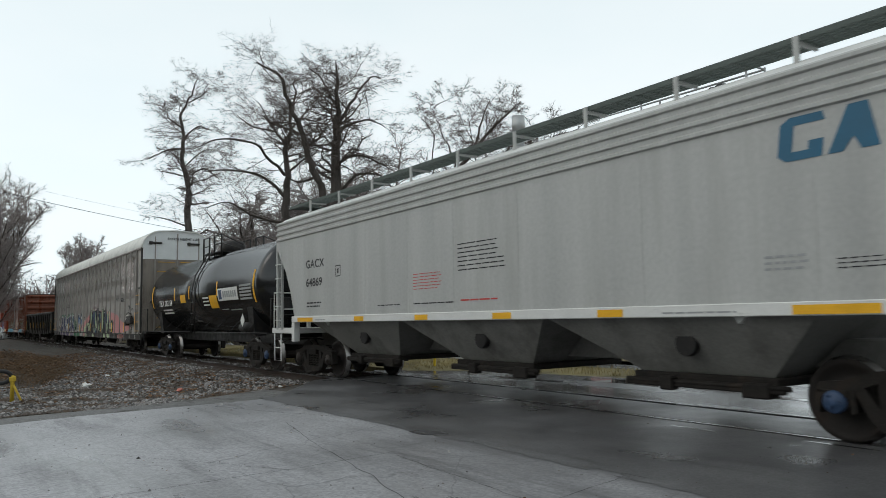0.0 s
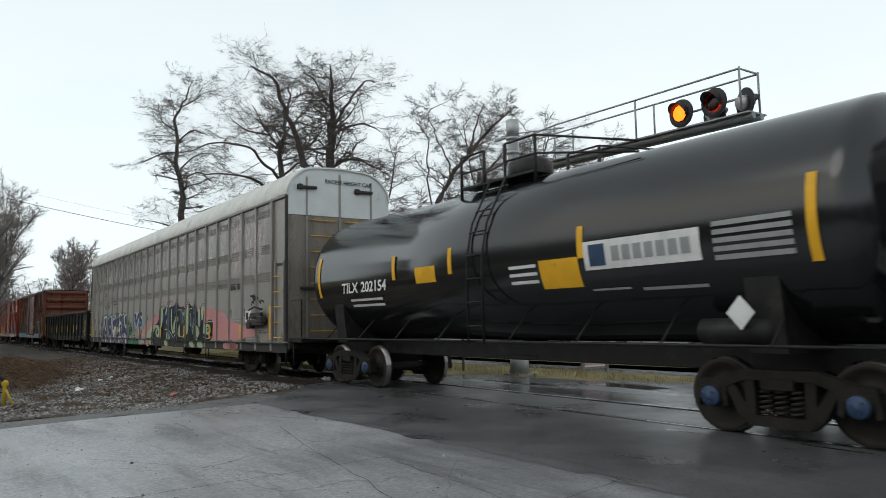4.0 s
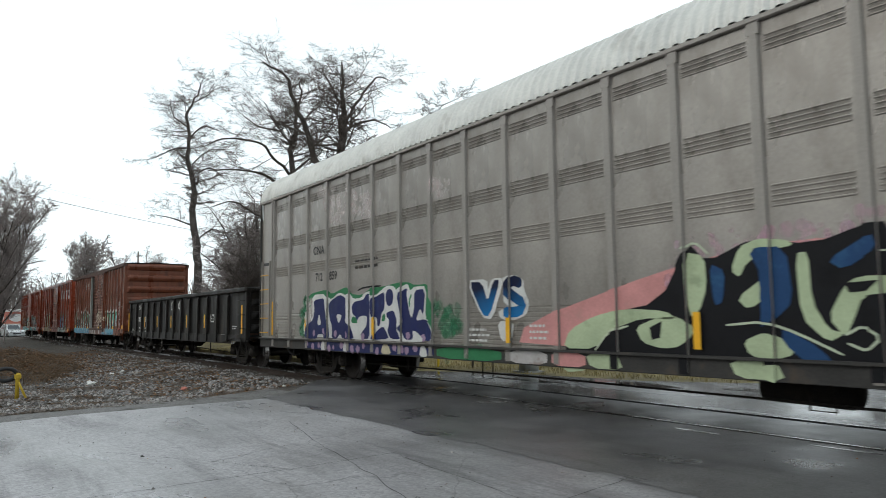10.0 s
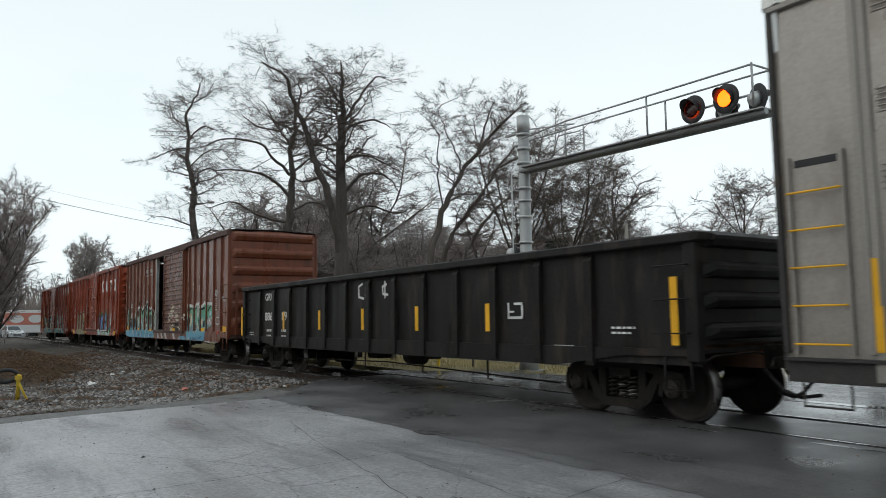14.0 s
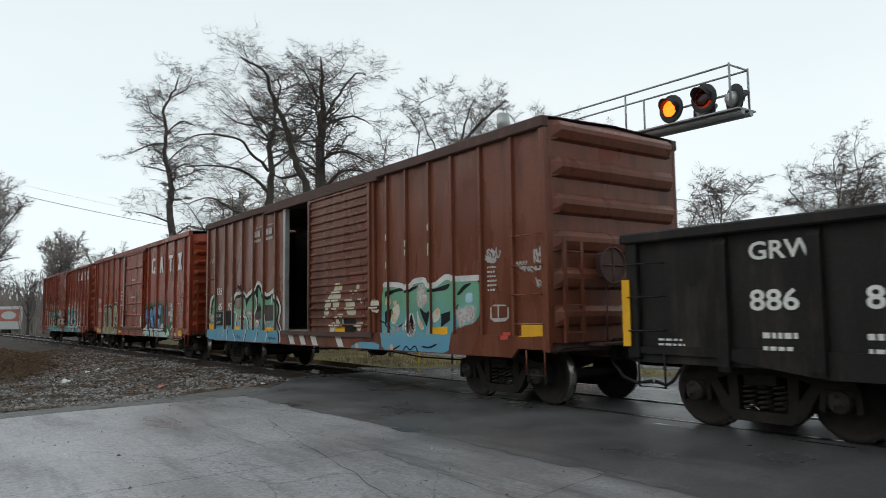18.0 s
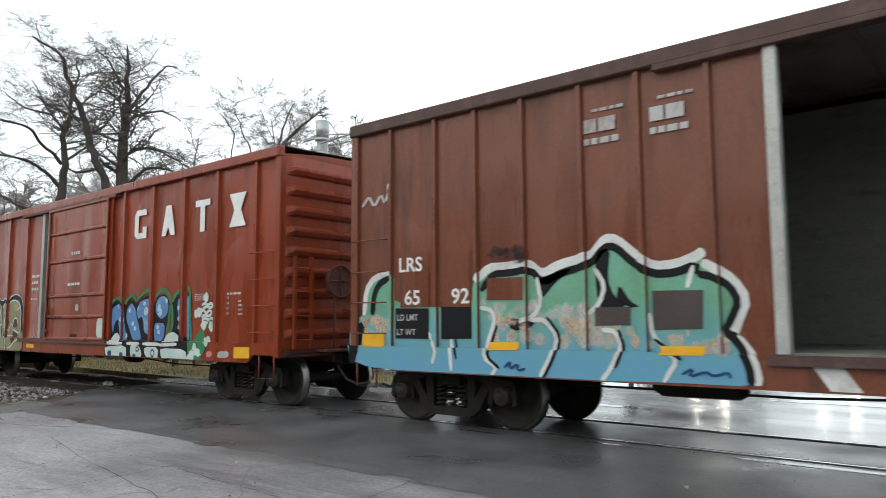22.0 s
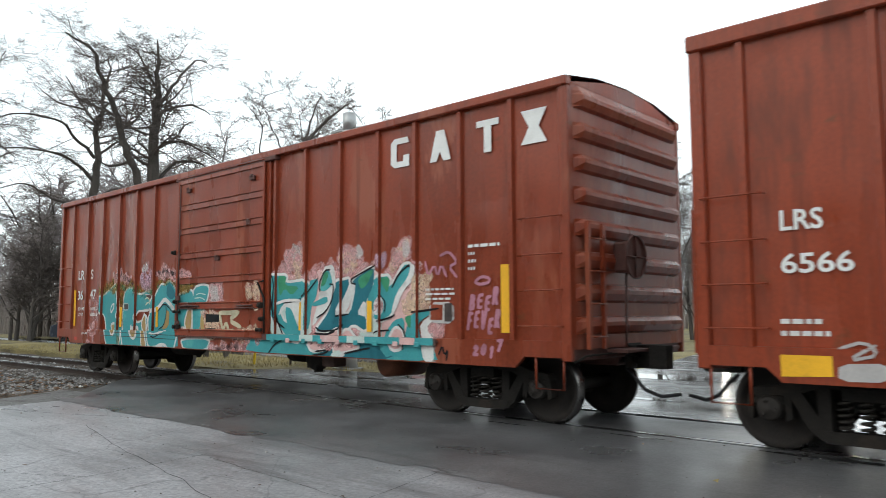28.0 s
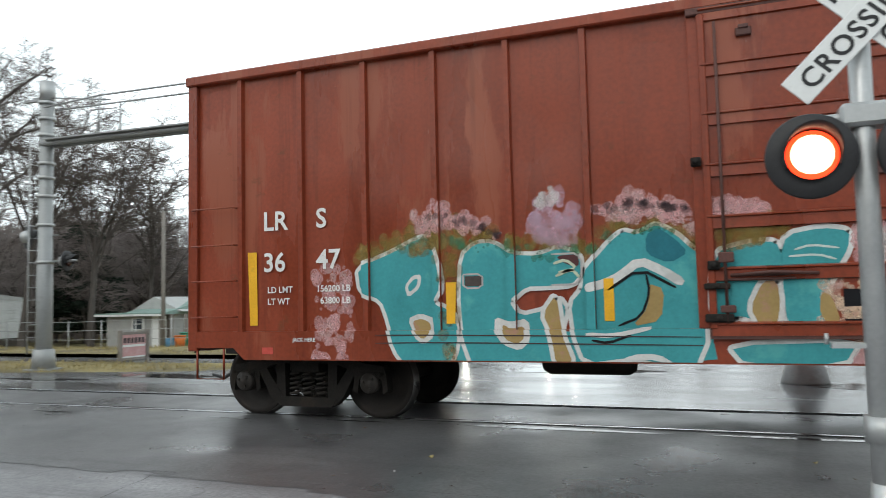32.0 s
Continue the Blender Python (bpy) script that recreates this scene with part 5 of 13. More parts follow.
for lines in ([[(-0.55, 2.2), (-0.72, 2.15), (-0.72, 1.92), (-0.5, 1.88)]], [[(-0.3, 1.9), (-0.3, 2.12)]], [[(0.5, 2.15), (0.34, 2.1), (0.36, 1.95), (0.55, 1.93)], [(0.44, 2.2), (0.44, 1.88)]]):
    g = Geo()
    for ln in lines:
        brush(g, ln, 0.05, st_gon, 0, 0)
    part("scrawl", g, white_m, gon, "white chalk scrawl")

# ---- tank car ----
tank_m = surface("black_tank_paint", (0.010, 0.011, 0.012), 0.15, vary=0.2, scale=0.9, fine=20, bump=0.04, dirt=(0.018, 0.018, 0.017), dirt_at=0.56, dirt_soft=0.3, dirt_scale=0.8, stretch=(0.4, 1, 1.5), rough_vary=0.06, spec=0.62)
tank_fit = surface("black_fittings", (0.015, 0.014, 0.014), 0.55, vary=0.3, scale=4, fine=40, bump=0.15, dirt=(0.05, 0.04, 0.034), dirt_at=0.55, dirt_scale=3)
grey_panel = surface("grey_stencil_panel", (0.32, 0.33, 0.33), 0.6, vary=0.1, scale=4, fine=50, bump=0.03)
TX, TR, TZ = -27.0, 1.45, 2.52
tank = railcar("tank_car", TX, "glossy black tank car with yellow reflective bands")
prof = [(-6.88, 0.0)] + [(-6.25 - 0.63 * math.cos(a), TR * math.sin(a)) for a in np.linspace(0.15, 1.45, 9)] + [(-6.2, TR), (-2.1, TR), (-2.08, TR + 0.008), (2.08, TR + 0.008), (2.1, TR), (6.2, TR)]
prof += [(6.25 + 0.63 * math.cos(a), TR * math.sin(a)) for a in np.linspace(1.45, 0.15, 9)] + [(6.88, 0.0)]
part("tank", Geo().lathe((0, 0, TZ), "x", prof, 72), tank_m, tank, "glossy black cylindrical tank with domed heads")
part("centre_sill", Geo().box(-8.2, 8.2, -0.28, 0.28, 0.72, 1.04, 0.02), tank_fit, tank)
for s in (-1, 1):
    part("saddle", Geo().prism([(-1.3, 1.9), (-1.2, 1.0), (1.2, 1.0), (1.3, 1.9), (1.0, 1.5), (0.5, 1.14), (-0.5, 1.14), (-1.0, 1.5)], "x", s * 5.3 - 0.22, s * 5.3 + 0.22), tank_fit, tank, "black saddle under the tank")
    x = s * 8.2
    part("end_platform", Geo().box(x - s * 1.15, x, -1.45, 1.45, 0.98, 1.08, 0.01), tank_fit, tank, "black end platform")
    rl_ = Geo()
    for y in (-1.38, 1.38):
        rl_.tube([(x - s * 1.0, y, 1.05), (x - s * 1.0, y, 2.05), (x - s * 0.1, y, 2.05), (x - s * 0.1, y, 1.05)], 0.02, 8)
    rl_.tube([(x - s * 0.08, -1.38, 2.05), (x - s * 0.08, 1.38, 2.05)], 0.02, 8).tube([(x - s * 0.08, -1.38, 1.6), (x - s * 0.08, 1.38, 1.6)], 0.016, 8)
    part("handrail", rl_, tank_fit, tank, "black end handrail")
    part("stirrup", Geo().tube([(x - s * 0.15, -1.42, 1.0), (x - s * 0.15, -1.42, 0.42), (x - s * 0.6, -1.42, 0.42), (x - s * 0.6, -1.42, 1.0)], 0.018, 6), tank_fit, tank)
    coupler(tank, x, s)
    bogie(tank, s * 5.3, "blue")
    part("long_handrail", Geo().tube([(s * 7.2, -1.47, 1.09), (s * 0.2, -1.50, 1.09)], 0.02, 8), tank_fit, tank)
    for k in range(4):
        xx = s * (1.0 + k * 1.5)
        part("bracket", Geo().tube([(xx, -1.50, 1.09), (xx, -1.1, 1.5)], 0.015, 6), tank_fit, tank)
part("brake_reservoir", Geo().lathe((4.9, -1.18, 1.25), "x", [(-0.5, 0), (-0.46, 0.16), (0.46, 0.16), (0.5, 0)], 18), tank_fit, tank)
part("outlet", Geo().lathe((0.0, 0, 0.80), "z", [(0.0, 0.22), (0.3, 0.25)], 16).box(-0.35, 0.35, -0.3, 0.3, 0.72, 0.82, 0.02), tank_fit, tank)
pl = part("top_platform", Geo().box(-1.1, 1.0, -0.80, -0.42, 3.93, 3.97).box(-1.1, 1.0, 0.42, 0.80, 3.93, 3.97), tank_fit, tank, "grating platform on top")
for y in (-0.78, 0.78):
    rl_ = Geo()
    for z in (4.24, 4.56):
        rl_.tube([(-1.1, y, z), (-0.4, y, z)], 0.02, 6).tube([(0.2, y, z), (1.0, y, z), (3.2, y, 3.82 + (z - 4.24) * 0.5)], 0.02, 6)
    for x in (-1.1, -0.4, 0.2, 1.0):
        rl_.tube([(x, y, 3.7), (x, y, 4.56)], 0.034, 6)
    part("railing", rl_, tank_fit, pl, "black railing")
part("manway", Geo().lathe((0, 0, 3.9), "z", [(0.0, 0.42), (0.42, 0.42), (0.5, 0.34), (0.52, 0)], 24), tank_fit, tank, "black manway housing")
ldr = Geo()
for x in (0.0, 0.42):
    ldr.tube([(x, -1.52, 1.05), (x, -1.53, 2.5), (x, -1.40, 3.1), (x, -1.12, 3.6), (x, -0.95, 3.95)], 0.022, 6)
for y, z in ((-1.53, 1.35), (-1.54, 1.75), (-1.54, 2.15), (-1.535, 2.55), (-1.46, 2.95), (-1.30, 3.33), (-1.08, 3.68)):
    ldr.tube([(0.0, y, z), (0.42, y, z)], 0.014, 6)
part("ladder", ldr, tank_fit, tank, "black side ladder")


def on_tank(name, x0, x1, z0, z1, mat, label="", lift=0.004):
    """A sticker that follows the tank's round side."""
    a0, a1 = math.asin(max(min((z0 - TZ) / TR, 1), -1)), math.asin(max(min((z1 - TZ) / TR, 1), -1))
    r = TR + 0.008 + lift
    v = [(x, -r * math.cos(a), TZ + r * math.sin(a)) for x in (x0, x1) for a in np.linspace(a0, a1, 7)]
    return part(name, Geo().add(v, [(j, 7 + j, 8 + j, j + 1) for j in range(6)], 0, True), mat, tank, label)


for x, z0, z1 in ((-6.02, 2.05, 2.98), (6.02, 2.0, 2.95), (-2.57, 2.28, 2.76), (-0.62, 2.28, 2.75), (2.62, 2.30, 2.76)):
    on_tank("reflector", x - 0.06, x + 0.06, z0, z1, yellow_m, "yellow reflective band")
on_tank("placard", -1.78, -1.10, 2.17, 2.47, yellow_m, "yellow notice")
on_tank("placard", 1.72, 2.55, 1.90, 2.33, yellow_m, "yellow notice")
on_tank("sign_panel", 2.68, 4.62, 2.12, 2.52, white_m, "white panel with grey block marks")
on_tank("sign_mark", 2.78, 3.08, 2.17, 2.47, bearing_blue, "", 0.008)
for i in range(7):
    on_tank("sign_mark", 3.2 + i * 0.19, 3.34 + i * 0.19, 2.22, 2.42, grey_panel, "", 0.008)
for r in range(5):
    on_tank("stencil_row", 4.80, 5.80, 2.10 + r * 0.10, 2.16 + r * 0.10, grey_panel, "row of grey stencil")
words(tank, "TILX", -4.80, -(TR * math.cos(math.asin((2.22 - TZ) / TR)) + 0.05), 2.10, 0.225, white_m, squeeze=1.15)
words(tank, "202154", -3.92, -(TR * math.cos(math.asin((2.22 - TZ) / TR)) + 0.05), 2.10, 0.225, white_m, squeeze=1.15)
on_tank("stencil_row", -4.6, -3.2, 1.92, 1.97, white_m)
on_tank("stencil_row", -4.6, -3.2, 1.80, 1.85, white_m)
for k in range(3):
    on_tank("stencil_row", 1.0, 1.65, 2.0 + k * 0.12, 2.05 + k * 0.12, white_m)
on_tank("stencil_row", 2.7, 3.4, 1.83, 1.86, grey_panel)
on_tank("stencil_row", 3.6, 4.6, 1.80, 1.84, grey_panel)
part("placard", Geo().prism([(5.12, 1.27), (5.30, 1.47), (5.12, 1.67), (4.94, 1.47)], "y", -1.46, -1.452), white_m, tank, "white diamond placard")
part("head_stencil", Geo().box(6.86, 6.89, -0.62, 0.30, 3.05, 3.12).box(6.86, 6.89, -0.62, 0.1, 2.88, 2.94), grey_panel, tank)

# ---- covered hopper ----
hop_m = surface("pale_grey_hopper_paint", (0.43, 0.435, 0.42), 0.45, vary=0.12, scale=0.8, fine=16, bump=0.06, dirt=(0.35, 0.35, 0.33), dirt_at=0.50, dirt_soft=0.3, dirt_scale=0.7, stretch=(2.2, 2.2, 0.22), rough_vary=0.12)
hop_white = surface("white_sill_paint", (0.66, 0.66, 0.64), 0.5, vary=0.08, scale=2, fine=40, bump=0.06, dirt=(0.45, 0.44, 0.41), dirt_at=0.6, dirt_scale=2.5, stretch=(1, 1, 3))
hop_dirty = surface("dirty_hopper_bays", (0.19, 0.187, 0.175), 0.65, vary=0.22, scale=1.2, fine=25, bump=0.15, dirt=(0.075, 0.07, 0.062), dirt_at=0.5, dirt_soft=0.25, dirt_scale=1.1)
grate_m = surface("green_grey_grating", (0.10, 0.12, 0.11), 0.7, 0.2, vary=0.25, scale=5, fine=60, bump=0.2)
blue_mark = surface("blue_block_paint", (0.03, 0.12, 0.20), 0.5, vary=0.1, scale=3, fine=40, bump=0.03)
HX, HS = -10.50, -1.56
hop = railcar("covered_hopper", HX, "pale grey covered hopper with roof walkway and white sill")
hl = 8.38
cut = [(-hl, 4.02), (-hl, 3.35), (-8.22, 3.15), (-7.78, 2.68), (-7.45, 2.1), (-7.22, 1.50)]
outline = cut + [(-x, z) for x, z in cut[::-1]]
for y, nm in ((HS, "side_sheet"), (-HS - 0.03, "side_sheet")):
    part(nm, Geo().prism(outline, "y", y, y + 0.03), hop_m, hop, "pale grey side sheet with dirty streaks")
for i, x in enumerate((-6.58, -3.42, -1.71, -0.16, 1.61, 4.1, 6.4)):
    part("weld_seam", Geo().box(x - 0.012, x + 0.012, HS - 0.004, HS + 0.002, 1.5, 3.55), hop_m, hop)
for z in (3.58, 3.72, 3.86, 4.00):
    part("side_bead", Geo().prism([(HS + 0.005, z - 0.04), (HS - 0.035, z - 0.02), (HS - 0.035, z + 0.02), (HS + 0.005, z + 0.05)], "x", -hl, hl), hop_m, hop, "pressed bead along the top of the side")
rf_ = Geo()
prof = [(HS - 0.02, 4.0), (-1.35, 4.15), (-1.0, 4.30), (-0.6, 4.42), (0, 4.46), (0.6, 4.42), (1.0, 4.30), (1.35, 4.15), (-HS + 0.02, 4.0)]
rf_.prism(prof + [(1.3, 3.95), (-1.3, 3.95)], "x", -hl, hl)
part("roof", rf_, hop_white, hop, "pale arched roof")
for i in range(4):
    part("hatch", Geo().box(-6.6 + i * 3.5, -3.9 + i * 3.5, -0.25, 0.25, 4.44, 4.52, 0.02), hop_m, hop, "long roof hatch")
# walkway round the roof
for y in (-1, 1):
    g = Geo()
    for k in range(6):
        yy = y * (0.72 + k * 0.085)
        g.box(-hl - 0.1, hl + 0.1, yy - 0.012, yy + 0.012, 4.485, 4.525)
    for x in np.arange(-hl, hl, 0.22):
        g.box(x - 0.008, x + 0.008, y * 0.72, y * 1.15, 4.49, 4.51)
    g.box(-hl - 0.1, hl + 0.1, y * 1.155, y * 1.17, 4.47, 4.54)
    part("walkway", g, grate_m, hop, "grey-green grating walkway")
for x in np.arange(-7.05, 8.2, 1.645):
    for y in (-1, 1):
        part("walkway_post", Geo().box(x - 0.035, x + 0.035, y * 1.172, y * 1.21, 4.17, 4.53, 0.008).box(x - 0.02, x + 0.02, y * 0.75, y * 1.171, 4.44, 4.478), hop_m, hop, "pale walkway bracket")
for s in (-1, 1):
    part("end_walkway", Geo().box(s * (hl - 0.45), s * (hl + 0.1), -1.15, 1.15, 4.49, 4.53), grate_m, hop)
# sill, end platforms, end frames
part("side_sill", Geo().box(-7.3, 7.3, HS - 0.03, HS + 0.10, 1.385, 1.535, 0.01).box(-7.3, 7.3, 1.46, 1.59, 1.385, 1.535, 0.01), hop_white, hop, "white side sill")
for x0, x1 in ((-6.95, -6.05), (-3.89, -3.47), (-1.42, -0.98), (0.97, 1.44), (3.3, 3.75), (6.11, 7.01)):
    part("reflector", Geo().box(x0, x1, HS - 0.038, HS - 0.031, 1.40, 1.50), yellow_m, hop, "yellow reflector on the sill")
bars(hop, HS - 0.034, -5.9, -5.2, 1.43, 1.48, 1, grey_panel, seed=8)
bars(hop, HS - 0.034, 4.4, 5.6, 1.43, 1.48, 1, grey_panel, seed=9)
part("centre_sill", Geo().box(-8.6, 8.6, -0.3, 0.3, 0.75, 1.1, 0.02), hop_dirty, hop)
for s in (-1, 1):
    part("end_platform", Geo().box(s * 7.25, s * 8.85, -1.52, 1.52, 1.10, 1.24, 0.012).box(s * 7.2, s * 7.36, HS - 0.02, HS + 0.14, 0.90, 1.54, 0.01), hop_white, hop, "white end platform")
    part("slope_sheet", Geo().prism([(s * 8.3, 3.55), (s * 8.3, 3.45), (s * 5.4, 1.3), (s * 5.3, 1.42)], "y", -1.5, 1.5), hop_m, hop, "sloping end sheet")
    part("end_wall", Geo().box(s * 8.26, s * 8.36, -1.53, 1.53, 3.3, 4.05), hop_m, hop)
    for y in (-1.50, -0.62, 0.62, 1.50):
        part("end_post", Geo().box(s * 8.40, s * 8.50, y - 0.045, y + 0.045, 1.2, 3.6, 0.01), hop_m, hop, "upright end post")
    ld = part("end_ladder", Geo().box(s * 8.06, s * 8.11, HS - 0.01, HS + 0.05, 1.2, 3.25), hop_m, hop)
    for z in np.arange(1.45, 3.3, 0.37):
        part("rung", Geo().tube([(s * 8.08, HS - 0.02, z), (s * 8.46, HS - 0.02, z)], 0.014, 6), hop_white, ld)
    part("end_rail", Geo().tube([(s * 8.8, -1.48, 1.2), (s * 8.8, -1.48, 2.2), (s * 8.8, 1.48, 2.2), (s * 8.8, 1.48, 1.2)], 0.02, 8).tube([(s * 8.8, -1.48, 1.75), (s * 8.8, 1.48, 1.75)], 0.018, 8), hop_white, hop)
    part("stirrup", Geo().tube([(s * 8.7, -1.5, 1.1), (s * 8.7, -1.5, 0.38), (s * 8.25, -1.5, 0.38), (s * 8.25, -1.5, 1.1)], 0.018, 6).tube([(s * 8.7, -1.5, 0.72), (s * 8.25, -1.5, 0.72)], 0.014, 6), hop_white, hop)
    coupler(hop, s * 8.85, s)
    bogie(hop, s * 7.12, "blue" if s > 0 else "dull")
# three bays with sloping sheets and outlet gates
for k, x in enumerate((-4.25, 0.0, 4.25)):
    t_, b_ = 2.08, 0.72
    v = [(x - t_, -1.5, 1.40), (x + t_, -1.5, 1.40), (x + t_, 1.5, 1.40), (x - t_, 1.5, 1.40), (x - b_, -0.95, 0.66), (x + b_ + 0.5, -0.95, 0.66), (x + b_ + 0.5, 0.95, 0.66), (x - b_, 0.95, 0.66)]
    bay = part("bay", Geo().add(v, [(0, 1, 5, 4), (1, 2, 6, 5), (2, 3, 7, 6), (3, 0, 4, 7), (4, 5, 6, 7), (3, 2, 1, 0)]), hop_dirty, hop, "grimy discharge bay")
    part("outlet_gate", Geo().box(x - b_ - 0.1, x + b_ + 0.6, -1.05, 1.05, 0.56, 0.66, 0.015).box(x - b_ - 0.2, x + b_ + 0.7, -1.12, -1.02, 0.48, 0.58, 0.015).tube([(x - 0.9, -1.1, 0.55), (x + 1.5, -1.1, 0.55)], 0.03, 8).box(x - 0.3, x - 0.1, -1.18, -1.0, 0.44, 0.62, 0.02).box(x + 0.9, x + 1.25, -1.16, -0.9, 0.42, 0.6, 0.02), cast_m, bay, "black outlet gate")
    part("port", Geo().lathe((x + 0.25, -1.28, 1.05), "y", [(-0.03, 0.15), (0.0, 0.16), (0.06, 0.16)], 16), tank_fit, bay, "round port")
words(hop, "GACX", -6.50, HS - 0.005, 2.71, 0.20, black_m, squeeze=1.25, wide=1.1)
words(hop, "64869", -6.50, HS - 0.005, 2.26, 0.20, black_m, squeeze=1.35)
bars(hop, HS - 0.004, -6.45, -5.5, 1.75, 1.92, 2, black_m, seed=11)
bars(hop, HS - 0.004, -1.5, -0.45, 1.98, 2.32, 6, red_mark, seed=12, fill=0.24)
bars(hop, HS - 0.004, -0.02, 1.35, 2.25, 2.78, 7, black_m, seed=13, fill=0.24)
bars(hop, HS - 0.004, 0.05, 1.4, 1.72, 1.78, 1, red_mark, seed=14)
bars(hop, HS - 0.004, -2.9, -2.0, 1.70, 1.75, 1, black_m, seed=15)
bars(hop, HS - 0.004, -1.5, 0.1, 1.70, 1.75, 1, black_m, seed=16)
bars(hop, HS - 0.004, 5.8, 6.35, 1.88, 2.08, 3, grey_panel, seed=17)
bars(hop, HS - 0.004, 6.6, 7.2, 1.86, 2.0, 3, black_m, seed=18, fill=0.24)
part("stencil_frame", Geo().box(-4.86, -4.60, HS - 0.004, HS - 0.002, 2.42, 2.44).box(-4.86, -4.60, HS - 0.004, HS - 0.002, 2.66, 2.68).box(-4.86, -4.84, HS - 0.004, HS - 0.002, 2.42, 2.68).box(-4.62, -4.60, HS - 0.004, HS - 0.002, 2.42, 2.68).box(-4.77, -4.70, HS - 0.004, HS - 0.002, 2.49, 2.60), black_m, hop)

# ---- spray paint colours ----
def spray(name, base, over=None, at=0.56, soft=0.1, scale=2.2):
    return surface("spray_" + name, base, 0.5, vary=0.13, scale=2.5, fine=30, bump=0.04, spec=0.16, dirt=over or tuple(c * 0.75 for c in base), dirt_at=at, dirt_soft=soft, dirt_scale=scale)


def spray_two(name, high, low, z0, z1):
    """Paint that fades from one colour at the top to another below, with an uneven border."""
    m = spray(name, high, low)
    n, l = m.node_tree.nodes, m.node_tree.links
    mr = next(q for q in n if q.type == "MIX")
    co = n.new("ShaderNodeTexCoord")
    sp = n.new("ShaderNodeSeparateXYZ")
    rg = n.new("ShaderNodeMapRange")
    rg.inputs["From Min"].default_value, rg.inputs["From Max"].default_value = z1, z0
    ns = n.new("ShaderNodeTexNoise")
    ns.inputs["Scale"].default_value, ns.inputs["Detail"].default_value = 2.5, 5
    ad = n.new("ShaderNodeMath")
    ad.operation = "MULTIPLY_ADD"
    ad.inputs[1].default_value, ad.inputs[2].default_value = 0.9, -0.45
    sm = n.new("ShaderNodeMath")
    sm.operation, sm.use_clamp = "ADD", True
    l.new(co.outputs["Object"], sp.inputs[0])
    l.new(co.outputs["Object"], ns.inputs["Vector"])
    l.new(sp.outputs["Z"], rg.inputs["Value"])
    l.new(ns.outputs["Fac"], ad.inputs[0])
    l.new(ad.outputs[0], sm.inputs[0])
    l.new(rg.outputs[0], sm.inputs[1])
    l.new(sm.outputs[0], mr.inputs["Factor"])
    return m


PAINT = {
    "white": spray("white", (0.62, 0.62, 0.60)), "black": spray("black", (0.010, 0.010, 0.012)), "chalk": spray("chalk", (0.45, 0.43, 0.42), (0.28, 0.22, 0.2)),
    "pink": spray("pink", (0.58, 0.27, 0.26), (0.50, 0.26, 0.24)), "lime": spray("lime", (0.42, 0.50, 0.32)), "mint": spray("mint", (0.50, 0.56, 0.42)), "navy": spray("navy", (0.022, 0.028, 0.10), (0.03, 0.045, 0.14)),
    "green": spray("green", (0.04, 0.19, 0.085)), "lilac": spray("lilac", (0.33, 0.23, 0.33)), "tealblue": spray_two("tealblue", (0.008, 0.012, 0.04), (0.015, 0.17, 0.42), 1.45, 1.95),
    "sea": spray_two("sea", (0.16, 0.36, 0.23), (0.13, 0.33, 0.47), 0.9, 1.75), "cream": spray("cream", (0.52, 0.47, 0.33)), "creamw": spray("cream_white", (0.60, 0.57, 0.47), (0.52, 0.43, 0.2), 0.6),
    "paleblue": spray("pale_blue", (0.38, 0.55, 0.66)), "yellow": yellow_m, "red": spray("red", (0.55, 0.09, 0.07)), "red2": red2_m, "brown": brown_m,
    "darkpanel": spray("dark_panel", (0.075, 0.06, 0.055)), "olive": spray("olive", (0.26, 0.25, 0.15), (0.32, 0.31, 0.2)), "maroon": spray("maroon", (0.085, 0.035, 0.035)),
    "skyblue": spray("sky_blue", (0.11, 0.22, 0.42), (0.2, 0.34, 0.52)), "mintw": spray("mint_white", (0.50, 0.60, 0.56), (0.42, 0.56, 0.56)), "pinkr": spray("pink_red", (0.60, 0.22, 0.20)),
    "haze": spray("pink_haze", (0.50, 0.37, 0.35), (0.42, 0.30, 0.28)), "peach": spray("peach", (0.60, 0.42, 0.30), (0.55, 0.32, 0.30)), "lilacp": spray("lilac_pink", (0.50, 0.27, 0.32), (0.38, 0.16, 0.15)),
    "palepink": spray("pale_pink", (0.62, 0.40, 0.38), (0.66, 0.50, 0.48)), "teal": spray("teal", (0.055, 0.30, 0.32), (0.09, 0.37, 0.37)), "deepteal": spray("deep_teal", (0.022, 0.15, 0.19)), "greenp": spray("leaf_green", (0.05, 0.26, 0.14)),
    "ochre": spray("ochre", (0.36, 0.25, 0.10), (0.42, 0.22, 0.17)), "creamo": spray("olive_cream", (0.40, 0.33, 0.14)), "blackish": spray("soot", (0.06, 0.04, 0.04)), "blue": spray("deep_blue", (0.02, 0.06, 0.15), (0.03, 0.10, 0.2)), "pinkt": spray("tag_pink", (0.45, 0.20, 0.26)),
}


def bands_of(z0, z1, n, y):
    """The ridged door seen as bands: (low, high, y), flats and ridge tops."""
    out, dz = [], (z1 - z0) / n
    for i in range(n):
        z = z0 + i * dz
        out += [(z, z + dz * 0.57, y), (z + dz * 0.67, z + dz * 0.86, y - 0.045)]
    return out


door1 = [("bands", bands_of(1.10, 4.15, 17, RIB - 0.03), RIB - 0.03)]
door2 = [(-999.0, 999.0, RIB - 0.03)]
door3 = [(-999.0, 999.0, RIB - 0.03)]


